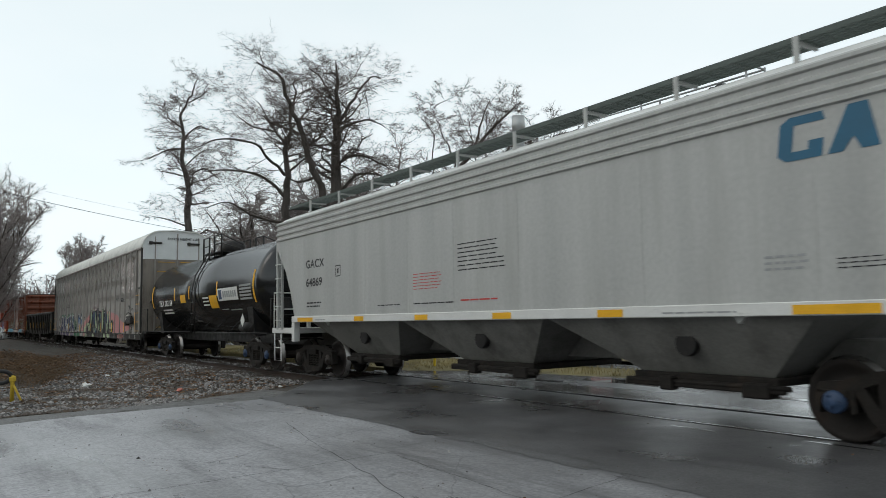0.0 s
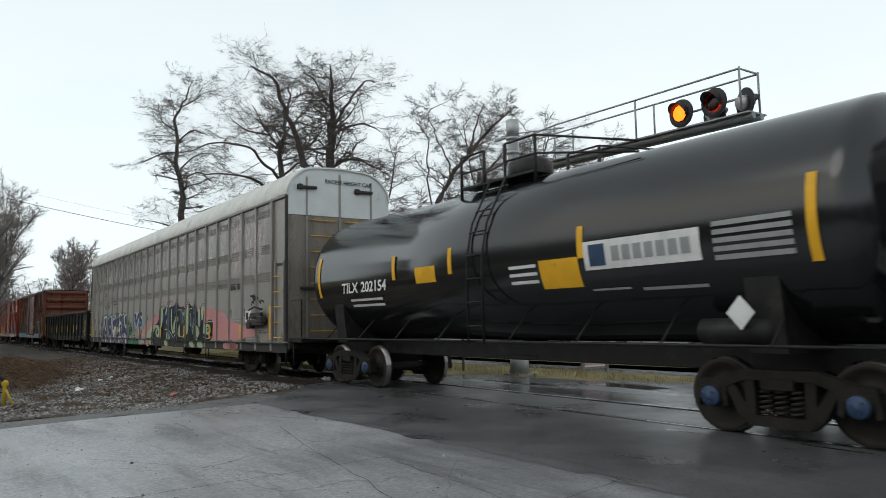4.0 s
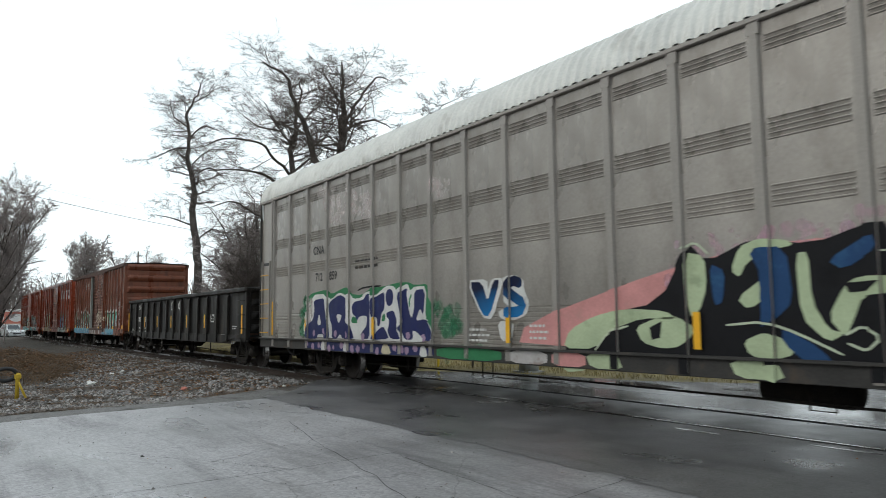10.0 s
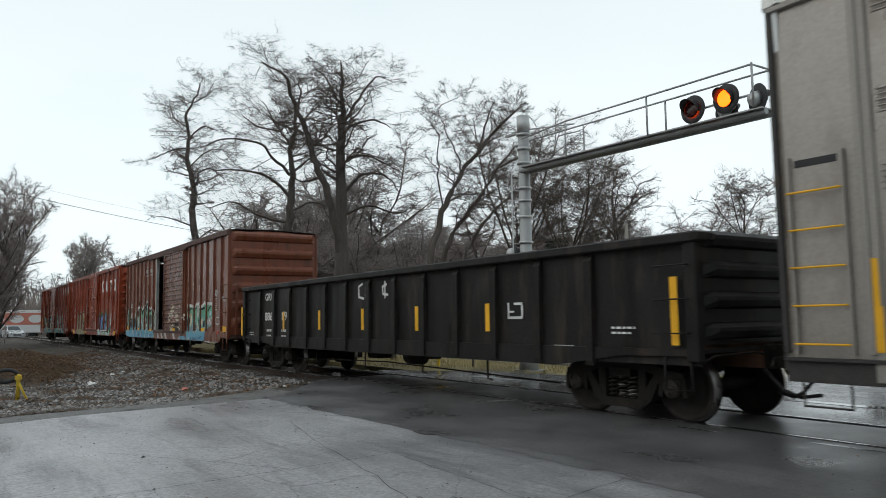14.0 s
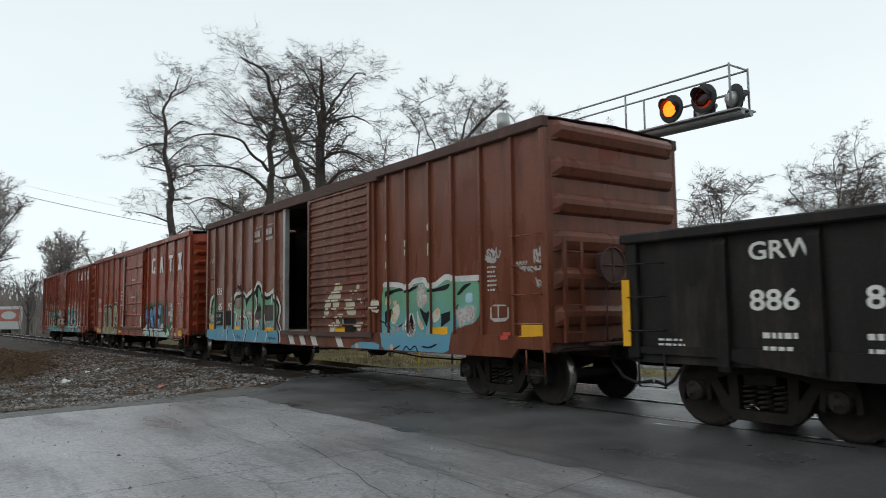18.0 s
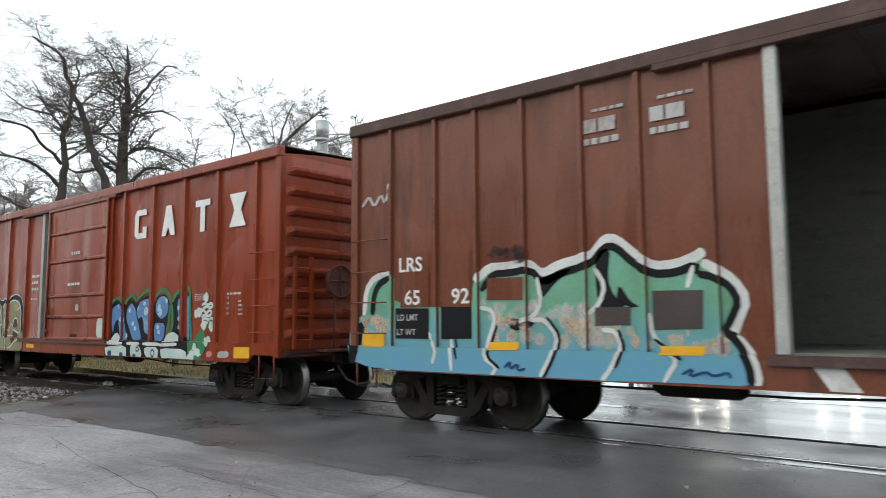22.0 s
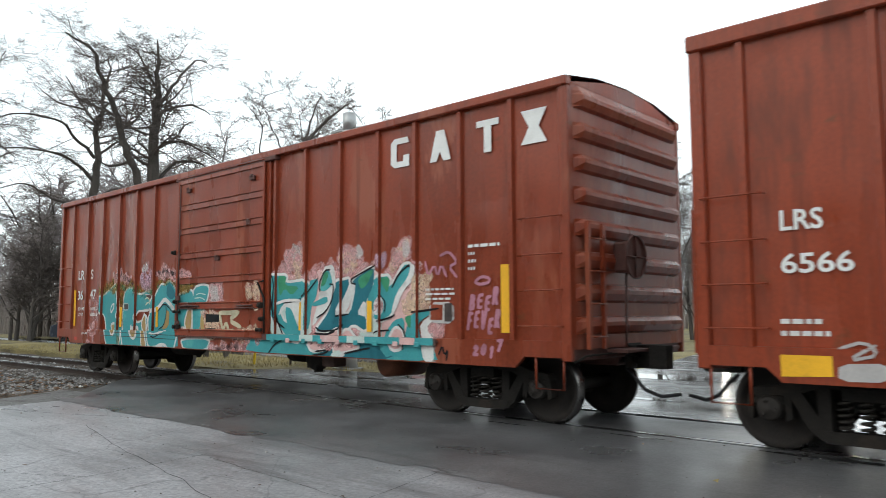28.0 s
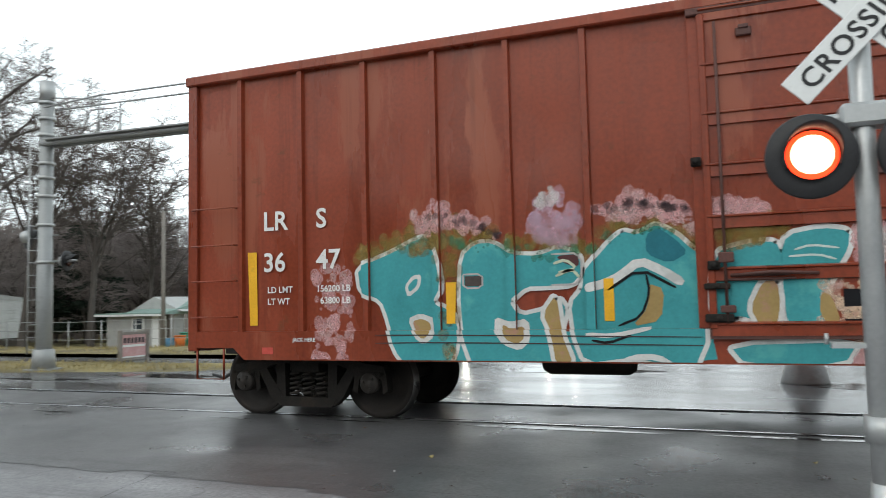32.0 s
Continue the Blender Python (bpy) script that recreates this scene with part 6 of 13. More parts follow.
def coat(g, poly, strips, level, mat):
    """Lays paint on ridges or ribs; on the boxcars it runs on over the side sill."""
    if any(strips is q for q in (st1, st2, st3, door1, door2, door3)):
        low = [(b, a) for a, b in clip_x([(z, x) for x, z in poly], 0.775, 1.10)]
        if len(low) > 2:
            g.face([(p[0], RIB + 0.004 - 0.0025 * (level + 1), p[1]) for p in low], mat)
        poly = [(b, a) for a, b in clip_x([(z, x) for x, z in poly], 1.10, 9.0)]
        if len(poly) < 3:
            return
    if strips[0][0] == "bands":
        for z0, z1, y in strips[0][1]:
            c = [(b, a) for a, b in clip_x([(z, x) for x, z in poly], z0, z1)]
            if c:
                g.face([(p[0], y - 0.0025 * (level + 1), p[1]) for p in c], mat)
    else:
        lay(g, poly, strips, level, mat)


def mist(name, base, over, dense):
    """Thin sprayed paint that lets the car's paint through."""
    m = spray("mist_" + name, base, over, 0.5, 0.15, 6.0)
    n, l = m.node_tree.nodes, m.node_tree.links
    co = n.new("ShaderNodeTexCoord")
    no = n.new("ShaderNodeTexNoise")
    no.inputs["Scale"].default_value, no.inputs["Detail"].default_value, no.inputs["Roughness"].default_value = 13.0, 6, 0.75
    rg = n.new("ShaderNodeMapRange")
    rg.inputs["From Min"].default_value, rg.inputs["From Max"].default_value = 0.32, 0.66
    rg.inputs["To Min"].default_value, rg.inputs["To Max"].default_value = dense * 0.4, dense * 0.95
    l.new(co.outputs["Object"], no.inputs["Vector"])
    l.new(no.outputs["Fac"], rg.inputs["Value"])
    l.new(rg.outputs[0], n["Principled BSDF"].inputs["Alpha"])
    return m


MIST = {"pink": mist("pink", (0.74, 0.42, 0.42), (0.70, 0.50, 0.48), 0.52), "peach": mist("peach", (0.80, 0.60, 0.44), (0.76, 0.50, 0.44), 0.52), "ochre": mist("ochre", (0.30, 0.20, 0.05), (0.42, 0.30, 0.12), 0.40),
        "soot": mist("soot", (0.05, 0.03, 0.035), (0.12, 0.06, 0.06), 0.45), "lilac": mist("lilac", (0.64, 0.40, 0.48), (0.60, 0.42, 0.52), 0.45), "green": mist("green", (0.05, 0.22, 0.11), (0.10, 0.30, 0.2), 0.5), "white": mist("white", (0.74, 0.68, 0.66), (0.7, 0.56, 0.54), 0.5)}


def inside(poly, x, z):
    c = False
    for (ax, az), (bx, bz) in zip(poly, poly[1:] + poly[:1]):
        if (az > z) != (bz > z) and x < (bx - ax) * (z - az) / (bz - az) + ax:
            c = not c
    return c


def haze(car, strips, level, poly, mat, r, count, seed):
    """A soft cloud of spray: many thin overlapping puffs, sparser at the rim."""
    rnd = random.Random(seed)
    r, count = r * 0.72, int(count * 1.7)
    xs, zs = [p[0] for p in poly], [p[1] for p in poly]
    g, k = Geo(), 0
    while k < count:
        x, z = rnd.uniform(min(xs), max(xs)), rnd.uniform(min(zs), max(zs))
        if not inside(poly, x, z):
            continue
        q = r * rnd.choice((0.3, 0.5, 0.8, 1.1, 1.3))
        up = rnd.uniform(0.85, 1.3)
        coat(g, [(x + q * math.cos(a) * rnd.uniform(0.8, 1.1), z + q * up * math.sin(a) * rnd.uniform(0.8, 1.1)) for a in [i * 0.6283 for i in range(10)]], strips, level + 0.9 * k / count, 0)
        k += 1
    tagged(part("paint_mist", g, MIST[mat], car), "soft mist of sprayed paint, pale wear and sheen", kind="stuff")


def soften(poly):
    """Rounds the corners of a painted outline."""
    out = []
    for i, p in enumerate(poly):
        q = poly[(i + 1) % len(poly)]
        out += [(p[0] * 0.8 + q[0] * 0.2, p[1] * 0.8 + q[1] * 0.2), (p[0] * 0.2 + q[0] * 0.8, p[1] * 0.2 + q[1] * 0.8)]
    return out


def shape(car, strips, level, poly, mat, edge=""):
    g = Geo()
    if edge:
        ring = soften(poly)
        for (ax, az), (bx, bz) in zip(ring, ring[1:] + ring[:1]):
            d = math.hypot(bx - ax, bz - az) or 1e-6
            nx, nz = -(bz - az) / d * 0.045, (bx - ax) / d * 0.045
            coat(g, [(ax + nx, az + nz), (bx + nx, bz + nz), (bx - nx, bz - nz), (ax - nx, az - nz)], strips, level - 0.4, 1)
            coat(g, disc(ax, az, 0.045, 8), strips, level - 0.38, 1)
    coat(g, poly if mat in ("yellow", "black", "brown", "darkpanel", "red", "red2") and len(poly) == 4 else soften(poly), strips, level, 0)
    mats = [PAINT[mat]] + ([PAINT[edge]] if edge else [])
    part("reflector" if mat == "yellow" else "painted_shape", g, mats, car, "yellow reflector" if mat == "yellow" else "")


def crossing(a, b, c, d):
    side = lambda p, q, r: (q[0] - p[0]) * (r[1] - p[1]) - (q[1] - p[1]) * (r[0] - p[0])
    return side(a, b, c) * side(a, b, d) < 0 and side(c, d, a) * side(c, d, b) < 0


def stroke(car, strips, level, line, mat, w):
    """One sweep of the spray can: a ribbon with rounded bends, lifted where it crosses itself."""
    path = [line[0]]
    for p, q in zip(line, line[1:]):
        path += [(p[0] * 0.78 + q[0] * 0.22, p[1] * 0.78 + q[1] * 0.22), (p[0] * 0.22 + q[0] * 0.78, p[1] * 0.22 + q[1] * 0.78)]
    path.append(line[-1])
    g, sides = Geo(), []
    for i, p in enumerate(path):
        a, b = path[max(i - 1, 0)], path[min(i + 1, len(path) - 1)]
        d = math.hypot(b[0] - a[0], b[1] - a[1]) or 1e-6
        k = w / 2 * (0.55 if i in (0, len(path) - 1) else 1.0)
        nx, nz = -(b[1] - a[1]) / d * k, (b[0] - a[0]) / d * k
        sides.append(((p[0] + nx, p[1] + nz), (p[0] - nx, p[1] - nz)))
    lift = 0.0
    for i, (a, b) in enumerate(zip(sides, sides[1:])):
        if any(crossing(path[i], path[i + 1], path[k], path[k + 1]) for k in range(i - 1)):
            lift += 0.15
        coat(g, [a[0], b[0], b[1], a[1]], strips, level + lift, 0)
    part("painted_stroke", g, PAINT[mat], car)


def dots(car, strips, level, spots, mat, r):
    for i, (x, z) in enumerate(spots):
        g = Geo()
        rnd = random.Random(int(abs(x * 91) + abs(z * 57)))
        ring = [(x + r * rnd.uniform(0.75, 1.2) * math.cos(a), z + r * rnd.uniform(0.75, 1.2) * math.sin(a)) for a in np.linspace(0, 2 * math.pi, 13)[:-1]]
        coat(g, ring, strips, level + 0.06 * i, 0)
        part("painted_spot", g, PAINT[mat], car)

# fittings of the last boxcar: door brackets, lock gear, gear under the floor
dy = RIB - 0.03
for x, z in ((-1.14, 3.92), (1.10, 3.90), (1.01, 3.09), (-0.03, 2.50)):
    part("door_bracket", Geo().box(x - 0.07, x + 0.07, dy - 0.045, dy + 0.002, z - 0.035, z + 0.045, 0.008).box(x - 0.045, x + 0.045, dy - 0.06, dy - 0.04, z + 0.03, z + 0.07, 0.006), red2_trim, box3)
for x in (-1.10, 0.95):
    part("door_grip", Geo().box(x - 0.30, x + 0.30, dy - 0.02, dy + 0.002, 1.62, 1.65, 0.006).box(x - 0.30, x + 0.30, dy - 0.05, dy + 0.002, 1.55, 1.57, 0.006).tube([(x - 0.25, dy - 0.05, 1.60), (x + 0.25, dy - 0.05, 1.60)], 0.016, 6), red2_trim, box3, "dark lifting grip")
for x, z, a, b in ((1.46, 1.60, 0.05, 0.10), (1.50, 1.36, 0.06, 0.08), (1.42, 1.17, 0.09, 0.06), (-1.50, 1.70, 0.06, 0.09), (-1.48, 1.50, 0.12, 0.06), (-1.47, 1.20, 0.13, 0.08), (-1.62, 2.70, 0.05, 0.09)):
    part("lock_gear", Geo().box(x - a, x + a, dy - 0.075, dy - 0.02, z - b * 0.5, z + b * 0.5, 0.012).lathe((x, dy - 0.09, z), "y", [(-0.02, 0), (-0.02, b * 0.35), (0.03, b * 0.35), (0.03, 0)], 10), cast_m, box3, "greasy lock gear")
part("lock_bar", Geo().tube([(1.56, dy - 0.06, 2.02), (1.40, dy - 0.075, 2.00), (1.58, dy - 0.06, 1.72), (1.60, dy - 0.06, 1.12)], 0.018, 6), cast_m, box3)
for i in range(9):
    part("track_clip", Geo().box(1.75 + 0.43 * i, 1.85 + 0.43 * i, RIB - 0.065, RIB + 0.003, 0.965, 1.04, 0.008), (PAINT["teal"], PAINT["palepink"], PAINT["teal"])[i % 3], box3)
part("track_paint", Geo().box(1.62, 5.55, RIB - 0.055, RIB - 0.0525, 1.0, 1.10), PAINT["teal"], box3, "door track sprayed teal")
for x, n, m in ((2.55, 0.35, "mintw"), (3.1, 0.45, "palepink"), (3.75, 0.40, "mintw"), (4.9, 0.30, "palepink")):
    part("track_paint", Geo().box(x, x + n, RIB - 0.058, RIB - 0.0555, 1.0, 1.10), PAINT[m], box3)
rust_tank = surface("rusty_brown_tank", (0.13, 0.045, 0.022), 0.6, vary=0.35, scale=4, fine=40, bump=0.2)
part("handbrake_gear", Geo().lathe((2.25, -0.98, 0.72), "y", [(-0.14, 0), (-0.14, 0.17), (-0.08, 0.24), (0.08, 0.24), (0.14, 0.17), (0.14, 0)], 14).box(2.12, 2.20, -1.12, -0.9, 0.52, 0.70, 0.01).box(2.31, 2.37, -1.12, -0.95, 0.45, 0.70, 0.01), cast_m, box3, "black gear under the floor")
part("valve_box", Geo().box(2.56, 2.86, -1.15, -0.85, 0.56, 0.95, 0.02), brown_trim, box3)
part("air_tank", Geo().lathe((4.08, -0.95, 0.68), "y", [(-0.22, 0), (-0.20, 0.15), (-0.14, 0.215), (0.6, 0.225), (0.66, 0.15), (0.68, 0)], 22), rust_tank, box3, "rust-brown air tank seen end on")

# ---- spray paint, marks and reflectors on the sides ----
shape(rack, st_rack, 0, [(-2, 0.97), (-1.82, 1.35), (0.98, 2.04), (2.5, 2.25), (4.5, 2.15), (6.79, 2.05), (8.46, 1.9), (9.19, 1.62), (10.05, 1.47), (11.64, 1.26), (11.4, 1.15), (9.5, 0.97)], "pink")
haze(rack, st_rack, 0, [(0.83, 1.67), (1.2, 2.45), (2.18, 2.41), (3.57, 2.47), (3.69, 2.21), (4.65, 2.17), (4.76, 2.44), (5.52, 2.15), (5.61, 2.54), (6.02, 1.89), (6.76, 2.44), (6.81, 1.95), (6.01, 1.75), (5.51, 1.99), (4.75, 2.2), (3.62, 2.1), (1.37, 2.18)], "lilac", 0.09, 60, 2)
shape(rack, st_rack, 1, [(-1.02, 0.71), (-0.86, 1.1), (-0.25, 1.45), (0.83, 1.61), (1.29, 2.34), (1.54, 2.07), (2.18, 2.31), (2.84, 2.17), (3.57, 2.37), (3.65, 2.18), (4.21, 2.13), (4.33, 2.17), (4.64, 2.07), (4.76, 2.36), (5.51, 2.05), (5.6, 2.46), (6.01, 1.82), (6.72, 2.39), (6.74, 2.06), (6.75, 1.49), (7.09, 1.64), (7.63, 1.65), (7.59, 0.94), (5.97, 0.84), (1.59, 0.71), (0.72, 0.74)], "black")
shape(rack, st_rack, 2, [(-0.97, 0.98), (-0.83, 1.25), (-0.32, 1.45), (0.27, 1.54), (0.91, 1.5), (1.1, 1.39), (0.53, 1.41), (0.0, 1.26), (-0.32, 0.99)], "lime")
shape(rack, st_rack, 2, [(0.41, 1.29), (0.75, 1.41), (1.14, 1.43), (1.35, 1.27), (1.19, 1.07), (0.86, 1.02), (0.52, 1.09)], "lime")
shape(rack, st_rack, 2, [(1.23, 2.22), (1.52, 2.15), (1.54, 1.78), (1.42, 1.48), (1.26, 1.41)], "lime")
shape(rack, st_rack, 2, [(1.99, 2.22), (2.23, 2.29), (2.56, 2.25), (2.66, 2.18), (2.36, 2.15), (2.08, 2.03), (1.98, 1.86), (1.87, 1.95)], "lime")
shape(rack, st_rack, 2, [(1.93, 1.63), (2.35, 1.89), (2.39, 1.67), (2.07, 1.49)], "lime")
shape(rack, st_rack, 2, [(1.99, 1.14), (2.27, 1.25), (2.53, 1.15), (2.61, 1.01), (2.33, 0.93), (2.06, 0.98)], "lime")
shape(rack, st_rack, 2, [(2.66, 2.09), (2.81, 2.1), (2.82, 1.57), (2.98, 1.28), (3.15, 1.24), (2.97, 1.14), (2.69, 1.4)], "lime")
shape(rack, st_rack, 2, [(2.98, 1.4), (3.17, 1.73), (3.31, 1.81), (3.69, 1.8), (3.65, 1.64), (3.34, 1.61), (3.25, 1.4), (3.15, 1.19)], "lime")
shape(rack, st_rack, 2, [(3.73, 1.4), (3.86, 1.56), (3.92, 1.08), (3.74, 1.06), (3.63, 1.28)], "lime")
shape(rack, st_rack, 2, [(3.95, 1.83), (4.12, 1.86), (4.14, 1.54), (4.0, 1.63)], "lime")
shape(rack, st_rack, 2, [(4.21, 1.86), (4.51, 2.08), (4.62, 1.99), (4.55, 1.53), (4.43, 1.51), (4.41, 1.81)], "lime")
shape(rack, st_rack, 2, [(4.68, 2.21), (4.94, 2.21), (4.93, 1.4), (4.86, 1.19), (4.71, 1.13), (4.64, 1.22)], "lime")
shape(rack, st_rack, 2, [(5.54, 2.43), (5.65, 2.31), (5.74, 2.0), (5.69, 1.92), (5.56, 2.01), (5.51, 1.81), (5.58, 1.5), (5.49, 1.12), (5.44, 1.2)], "lime")
shape(rack, st_rack, 2, [(5.54, 1.6), (5.88, 1.46), (6.1, 1.37), (6.24, 1.21), (6.01, 1.04), (5.88, 1.06), (5.86, 1.4)], "lime")
shape(rack, st_rack, 2, [(6.06, 2.03), (6.28, 2.03), (6.26, 1.42), (6.13, 1.39), (6.05, 1.59)], "lime")
shape(rack, st_rack, 2, [(6.33, 1.95), (6.52, 2.23), (6.66, 2.32), (6.66, 1.94), (6.55, 1.63), (6.46, 1.61), (6.4, 1.83)], "lime")
shape(rack, st_rack, 2, [(6.67, 1.34), (6.83, 1.49), (7.07, 1.51), (7.35, 1.44), (7.45, 1.26), (7.28, 1.15), (6.99, 1.16), (6.78, 1.21)], "lime")
shape(rack, st_rack, 2, [(2.19, 0.88), (2.68, 0.91), (2.75, 0.73), (2.26, 0.69)], "lime")
shape(rack, st_rack, 2, [(-0.97, 0.89), (-0.44, 0.94), (-0.48, 0.68), (-0.97, 0.63)], "lime")
shape(rack, st_rack, 2, [(5.86, 1.01), (6.01, 1.03), (5.93, 0.82), (5.81, 0.78)], "lime")
shape(rack, st_rack, 3, [(2.09, 2.19), (2.56, 2.18), (2.62, 1.58), (2.41, 1.39), (2.2, 1.27), (2.28, 1.83)], "blue")
shape(rack, st_rack, 3, [(3.0, 1.99), (3.47, 2.24), (3.53, 2.08), (3.17, 1.88)], "blue")
shape(rack, st_rack, 3, [(4.99, 2.15), (5.39, 1.67), (5.35, 1.18), (5.21, 1.4), (5.18, 1.82), (5.02, 2.04)], "blue")
shape(rack, st_rack, 3, [(5.61, 2.29), (5.9, 1.79), (6.04, 1.45), (5.85, 1.58), (5.66, 1.94)], "blue")
shape(rack, st_rack, 3, [(6.51, 2.13), (6.63, 2.25), (6.6, 2.06)], "blue")
shape(rack, st_rack, 3, [(2.47, 1.3), (2.91, 1.07), (3.14, 0.75), (2.78, 0.88), (2.47, 1.13)], "blue")
shape(rack, st_rack, 3, [(3.85, 2.03), (4.21, 2.0), (4.17, 1.52), (4.05, 1.49), (3.9, 1.87)], "blue")
shape(rack, st_rack, 3, [(6.3, 1.96), (6.38, 1.77), (6.42, 1.58), (6.31, 1.4)], "blue")
shape(rack, st_rack, 3, [(1.58, 2.06), (1.8, 1.95), (1.75, 1.59), (1.63, 1.54)], "blue")
shape(rack, st_rack, 3, [(0.65, 1.29), (0.85, 1.37), (0.81, 1.16), (0.68, 1.13)], "black")
shape(rack, st_rack, 3, [(7.04, 1.4), (7.18, 1.43), (7.24, 1.28), (7.09, 1.24)], "black")
shape(rack, st_rack, 4, [(7.1, 1.36), (7.16, 1.38), (7.17, 1.32), (7.12, 1.3)], "white")
shape(rack, st_rack, 4, [(5.08, 1.88), (5.22, 1.92), (5.28, 1.41), (5.13, 1.5)], "lime")
shape(rack, st_rack, 5, [(5.11, 1.82), (5.2, 1.85), (5.24, 1.5), (5.16, 1.55)], "black")
shape(rack, st_rack, 3, [(5.61, 1.86), (5.73, 1.8), (5.68, 1.71), (5.59, 1.76)], "black")
shape(rack, st_rack, 4, [(3.17, 1.75), (3.52, 1.76), (3.4, 1.66), (3.21, 1.65)], "black")
stroke(rack, st_rack, 5, [(1.78, 1.32), (2.27, 1.36), (2.66, 1.23), (3.12, 1.02)], "mint", 0.028)
stroke(rack, st_rack, 5, [(3.15, 1.22), (3.33, 1.32), (3.52, 1.2), (3.36, 1.06), (3.17, 1.14)], "mint", 0.028)
stroke(rack, st_rack, 5, [(3.61, 1.2), (3.93, 1.09), (4.23, 1.06), (4.53, 1.18)], "mint", 0.028)
stroke(rack, st_rack, 5, [(-0.32, 0.97), (-0.06, 1.23), (0.3, 1.31)], "mint", 0.028)
stroke(rack, st_rack, 5, [(6.6, 1.35), (6.75, 1.11), (7.04, 1.02), (7.57, 1.09)], "mint", 0.028)
stroke(rack, st_rack, 5, [(6.65, 1.4), (6.89, 1.54), (7.25, 1.59), (7.6, 1.58)], "mint", 0.028)
stroke(rack, st_rack, 5, [(1.2, 2.26), (1.4, 2.33), (1.58, 2.17)], "mint", 0.028)
stroke(rack, st_rack, 5, [(4.66, 2.25), (4.98, 2.27), (5.02, 2.17)], "mint", 0.028)
stroke(rack, st_rack, 5, [(3.53, 2.05), (4.22, 2.04), (4.21, 1.55)], "mint", 0.028)
stroke(rack, st_rack, 5, [(5.0, 2.04), (5.44, 2.07)], "mint", 0.028)
stroke(rack, st_rack, 5, [(5.46, 1.4), (5.53, 1.5), (5.57, 1.4)], "mint", 0.028)
shape(rack, st_rack, 0, [(-10.46, 1.16), (-10.39, 1.57), (-10.2, 1.8), (-10.11, 2.08), (-9.04, 2.16), (-8.81, 2.03), (-8.18, 2.16), (-7.88, 2.16), (-7.82, 2.01), (-7.29, 1.96), (-6.83, 2.11), (-6.34, 2.11), (-5.82, 2.16), (-5.34, 2.16), (-5.1, 2.09), (-4.6, 2.09), (-4.59, 1.87), (-4.4, 1.69), (-4.45, 1.03), (-10.38, 1.01)], "green")
haze(rack, st_rack, 0, [(-10.68, 1.06), (-10.63, 1.62), (-10.34, 1.99), (-10.12, 1.98), (-10.23, 1.07)], "green", 0.12, 40, 64)
haze(rack, st_rack, 1, [(-10.29, 1.43), (-10.12, 1.93), (-9.84, 1.96), (-9.9, 1.43)], "white", 0.1, 20, 65)
shape(rack, st_rack, 1, [(-10.41, 1.03), (-10.43, 1.3), (-10.21, 1.57), (-10.04, 1.54), (-9.9, 2.05), (-9.17, 2.06), (-9.05, 1.99), (-8.81, 1.91), (-8.4, 2.07), (-8.03, 1.98), (-7.87, 2.03), (-7.68, 1.89), (-7.29, 1.91), (-7.19, 2.0), (-6.88, 2.05), (-6.84, 1.93), (-6.59, 1.96), (-6.34, 2.07), (-6.15, 2.13), (-5.89, 2.1), (-5.79, 2.01), (-5.48, 2.11), (-5.33, 2.12), (-5.26, 1.98), (-5.1, 2.06), (-4.66, 2.05), (-4.72, 1.45), (-4.55, 1.36), (-4.43, 1.25), (-4.45, 0.99), (-6.9, 0.99)], "white")
shape(rack, st_rack, 2, [(-9.84, 1.92), (-9.14, 1.96), (-9.0, 1.42), (-8.9, 1.0), (-9.23, 0.99), (-9.28, 1.1), (-9.57, 1.09), (-9.61, 0.98), (-10.16, 0.98), (-10.28, 1.07), (-10.15, 1.34), (-9.86, 1.43), (-9.75, 1.69)], "navy")
shape(rack, st_rack, 3, [(-9.61, 1.31), (-9.48, 1.61), (-9.36, 1.31)], "white")
shape(rack, st_rack, 2, [(-8.98, 1.8), (-8.76, 1.91), (-8.35, 2.01), (-8.06, 1.93), (-7.97, 1.71), (-8.02, 1.5), (-8.13, 1.41), (-7.86, 1.33), (-7.7, 1.1), (-7.65, 1.01), (-8.22, 1.0), (-8.34, 1.12), (-8.52, 0.99), (-8.78, 0.99), (-8.76, 1.27), (-8.9, 1.46)], "navy")
shape(rack, st_rack, 3, [(-8.54, 1.56), (-8.25, 1.55), (-8.33, 1.41), (-8.44, 1.35)], "white")
shape(rack, st_rack, 2, [(-7.76, 1.74), (-7.63, 1.83), (-7.2, 1.86), (-7.09, 1.97), (-6.94, 1.99), (-6.94, 1.82), (-6.89, 1.5), (-6.93, 1.02), (-7.25, 1.01), (-7.34, 1.12), (-7.06, 1.29), (-7.03, 1.5), (-7.22, 1.52), (-7.41, 1.49), (-7.51, 1.4), (-7.6, 1.51), (-7.73, 1.57)], "navy")
shape(rack, st_rack, 3, [(-7.78, 1.43), (-7.68, 1.51), (-7.52, 1.46), (-7.46, 1.35), (-7.76, 1.36)], "green")
shape(rack, st_rack, 2, [(-6.85, 1.87), (-6.55, 1.93), (-6.27, 2.01), (-6.27, 1.65), (-6.41, 1.55), (-6.47, 1.3), (-6.58, 1.28), (-6.6, 1.48), (-6.82, 1.49)], "navy")
shape(rack, st_rack, 2, [(-6.79, 1.07), (-6.55, 1.22), (-6.34, 1.29), (-6.21, 1.19), (-6.09, 1.03), (-6.8, 1.0)], "navy")
shape(rack, st_rack, 3, [(-6.4, 1.38), (-6.36, 1.52), (-6.25, 1.56), (-6.23, 1.41)], "green")
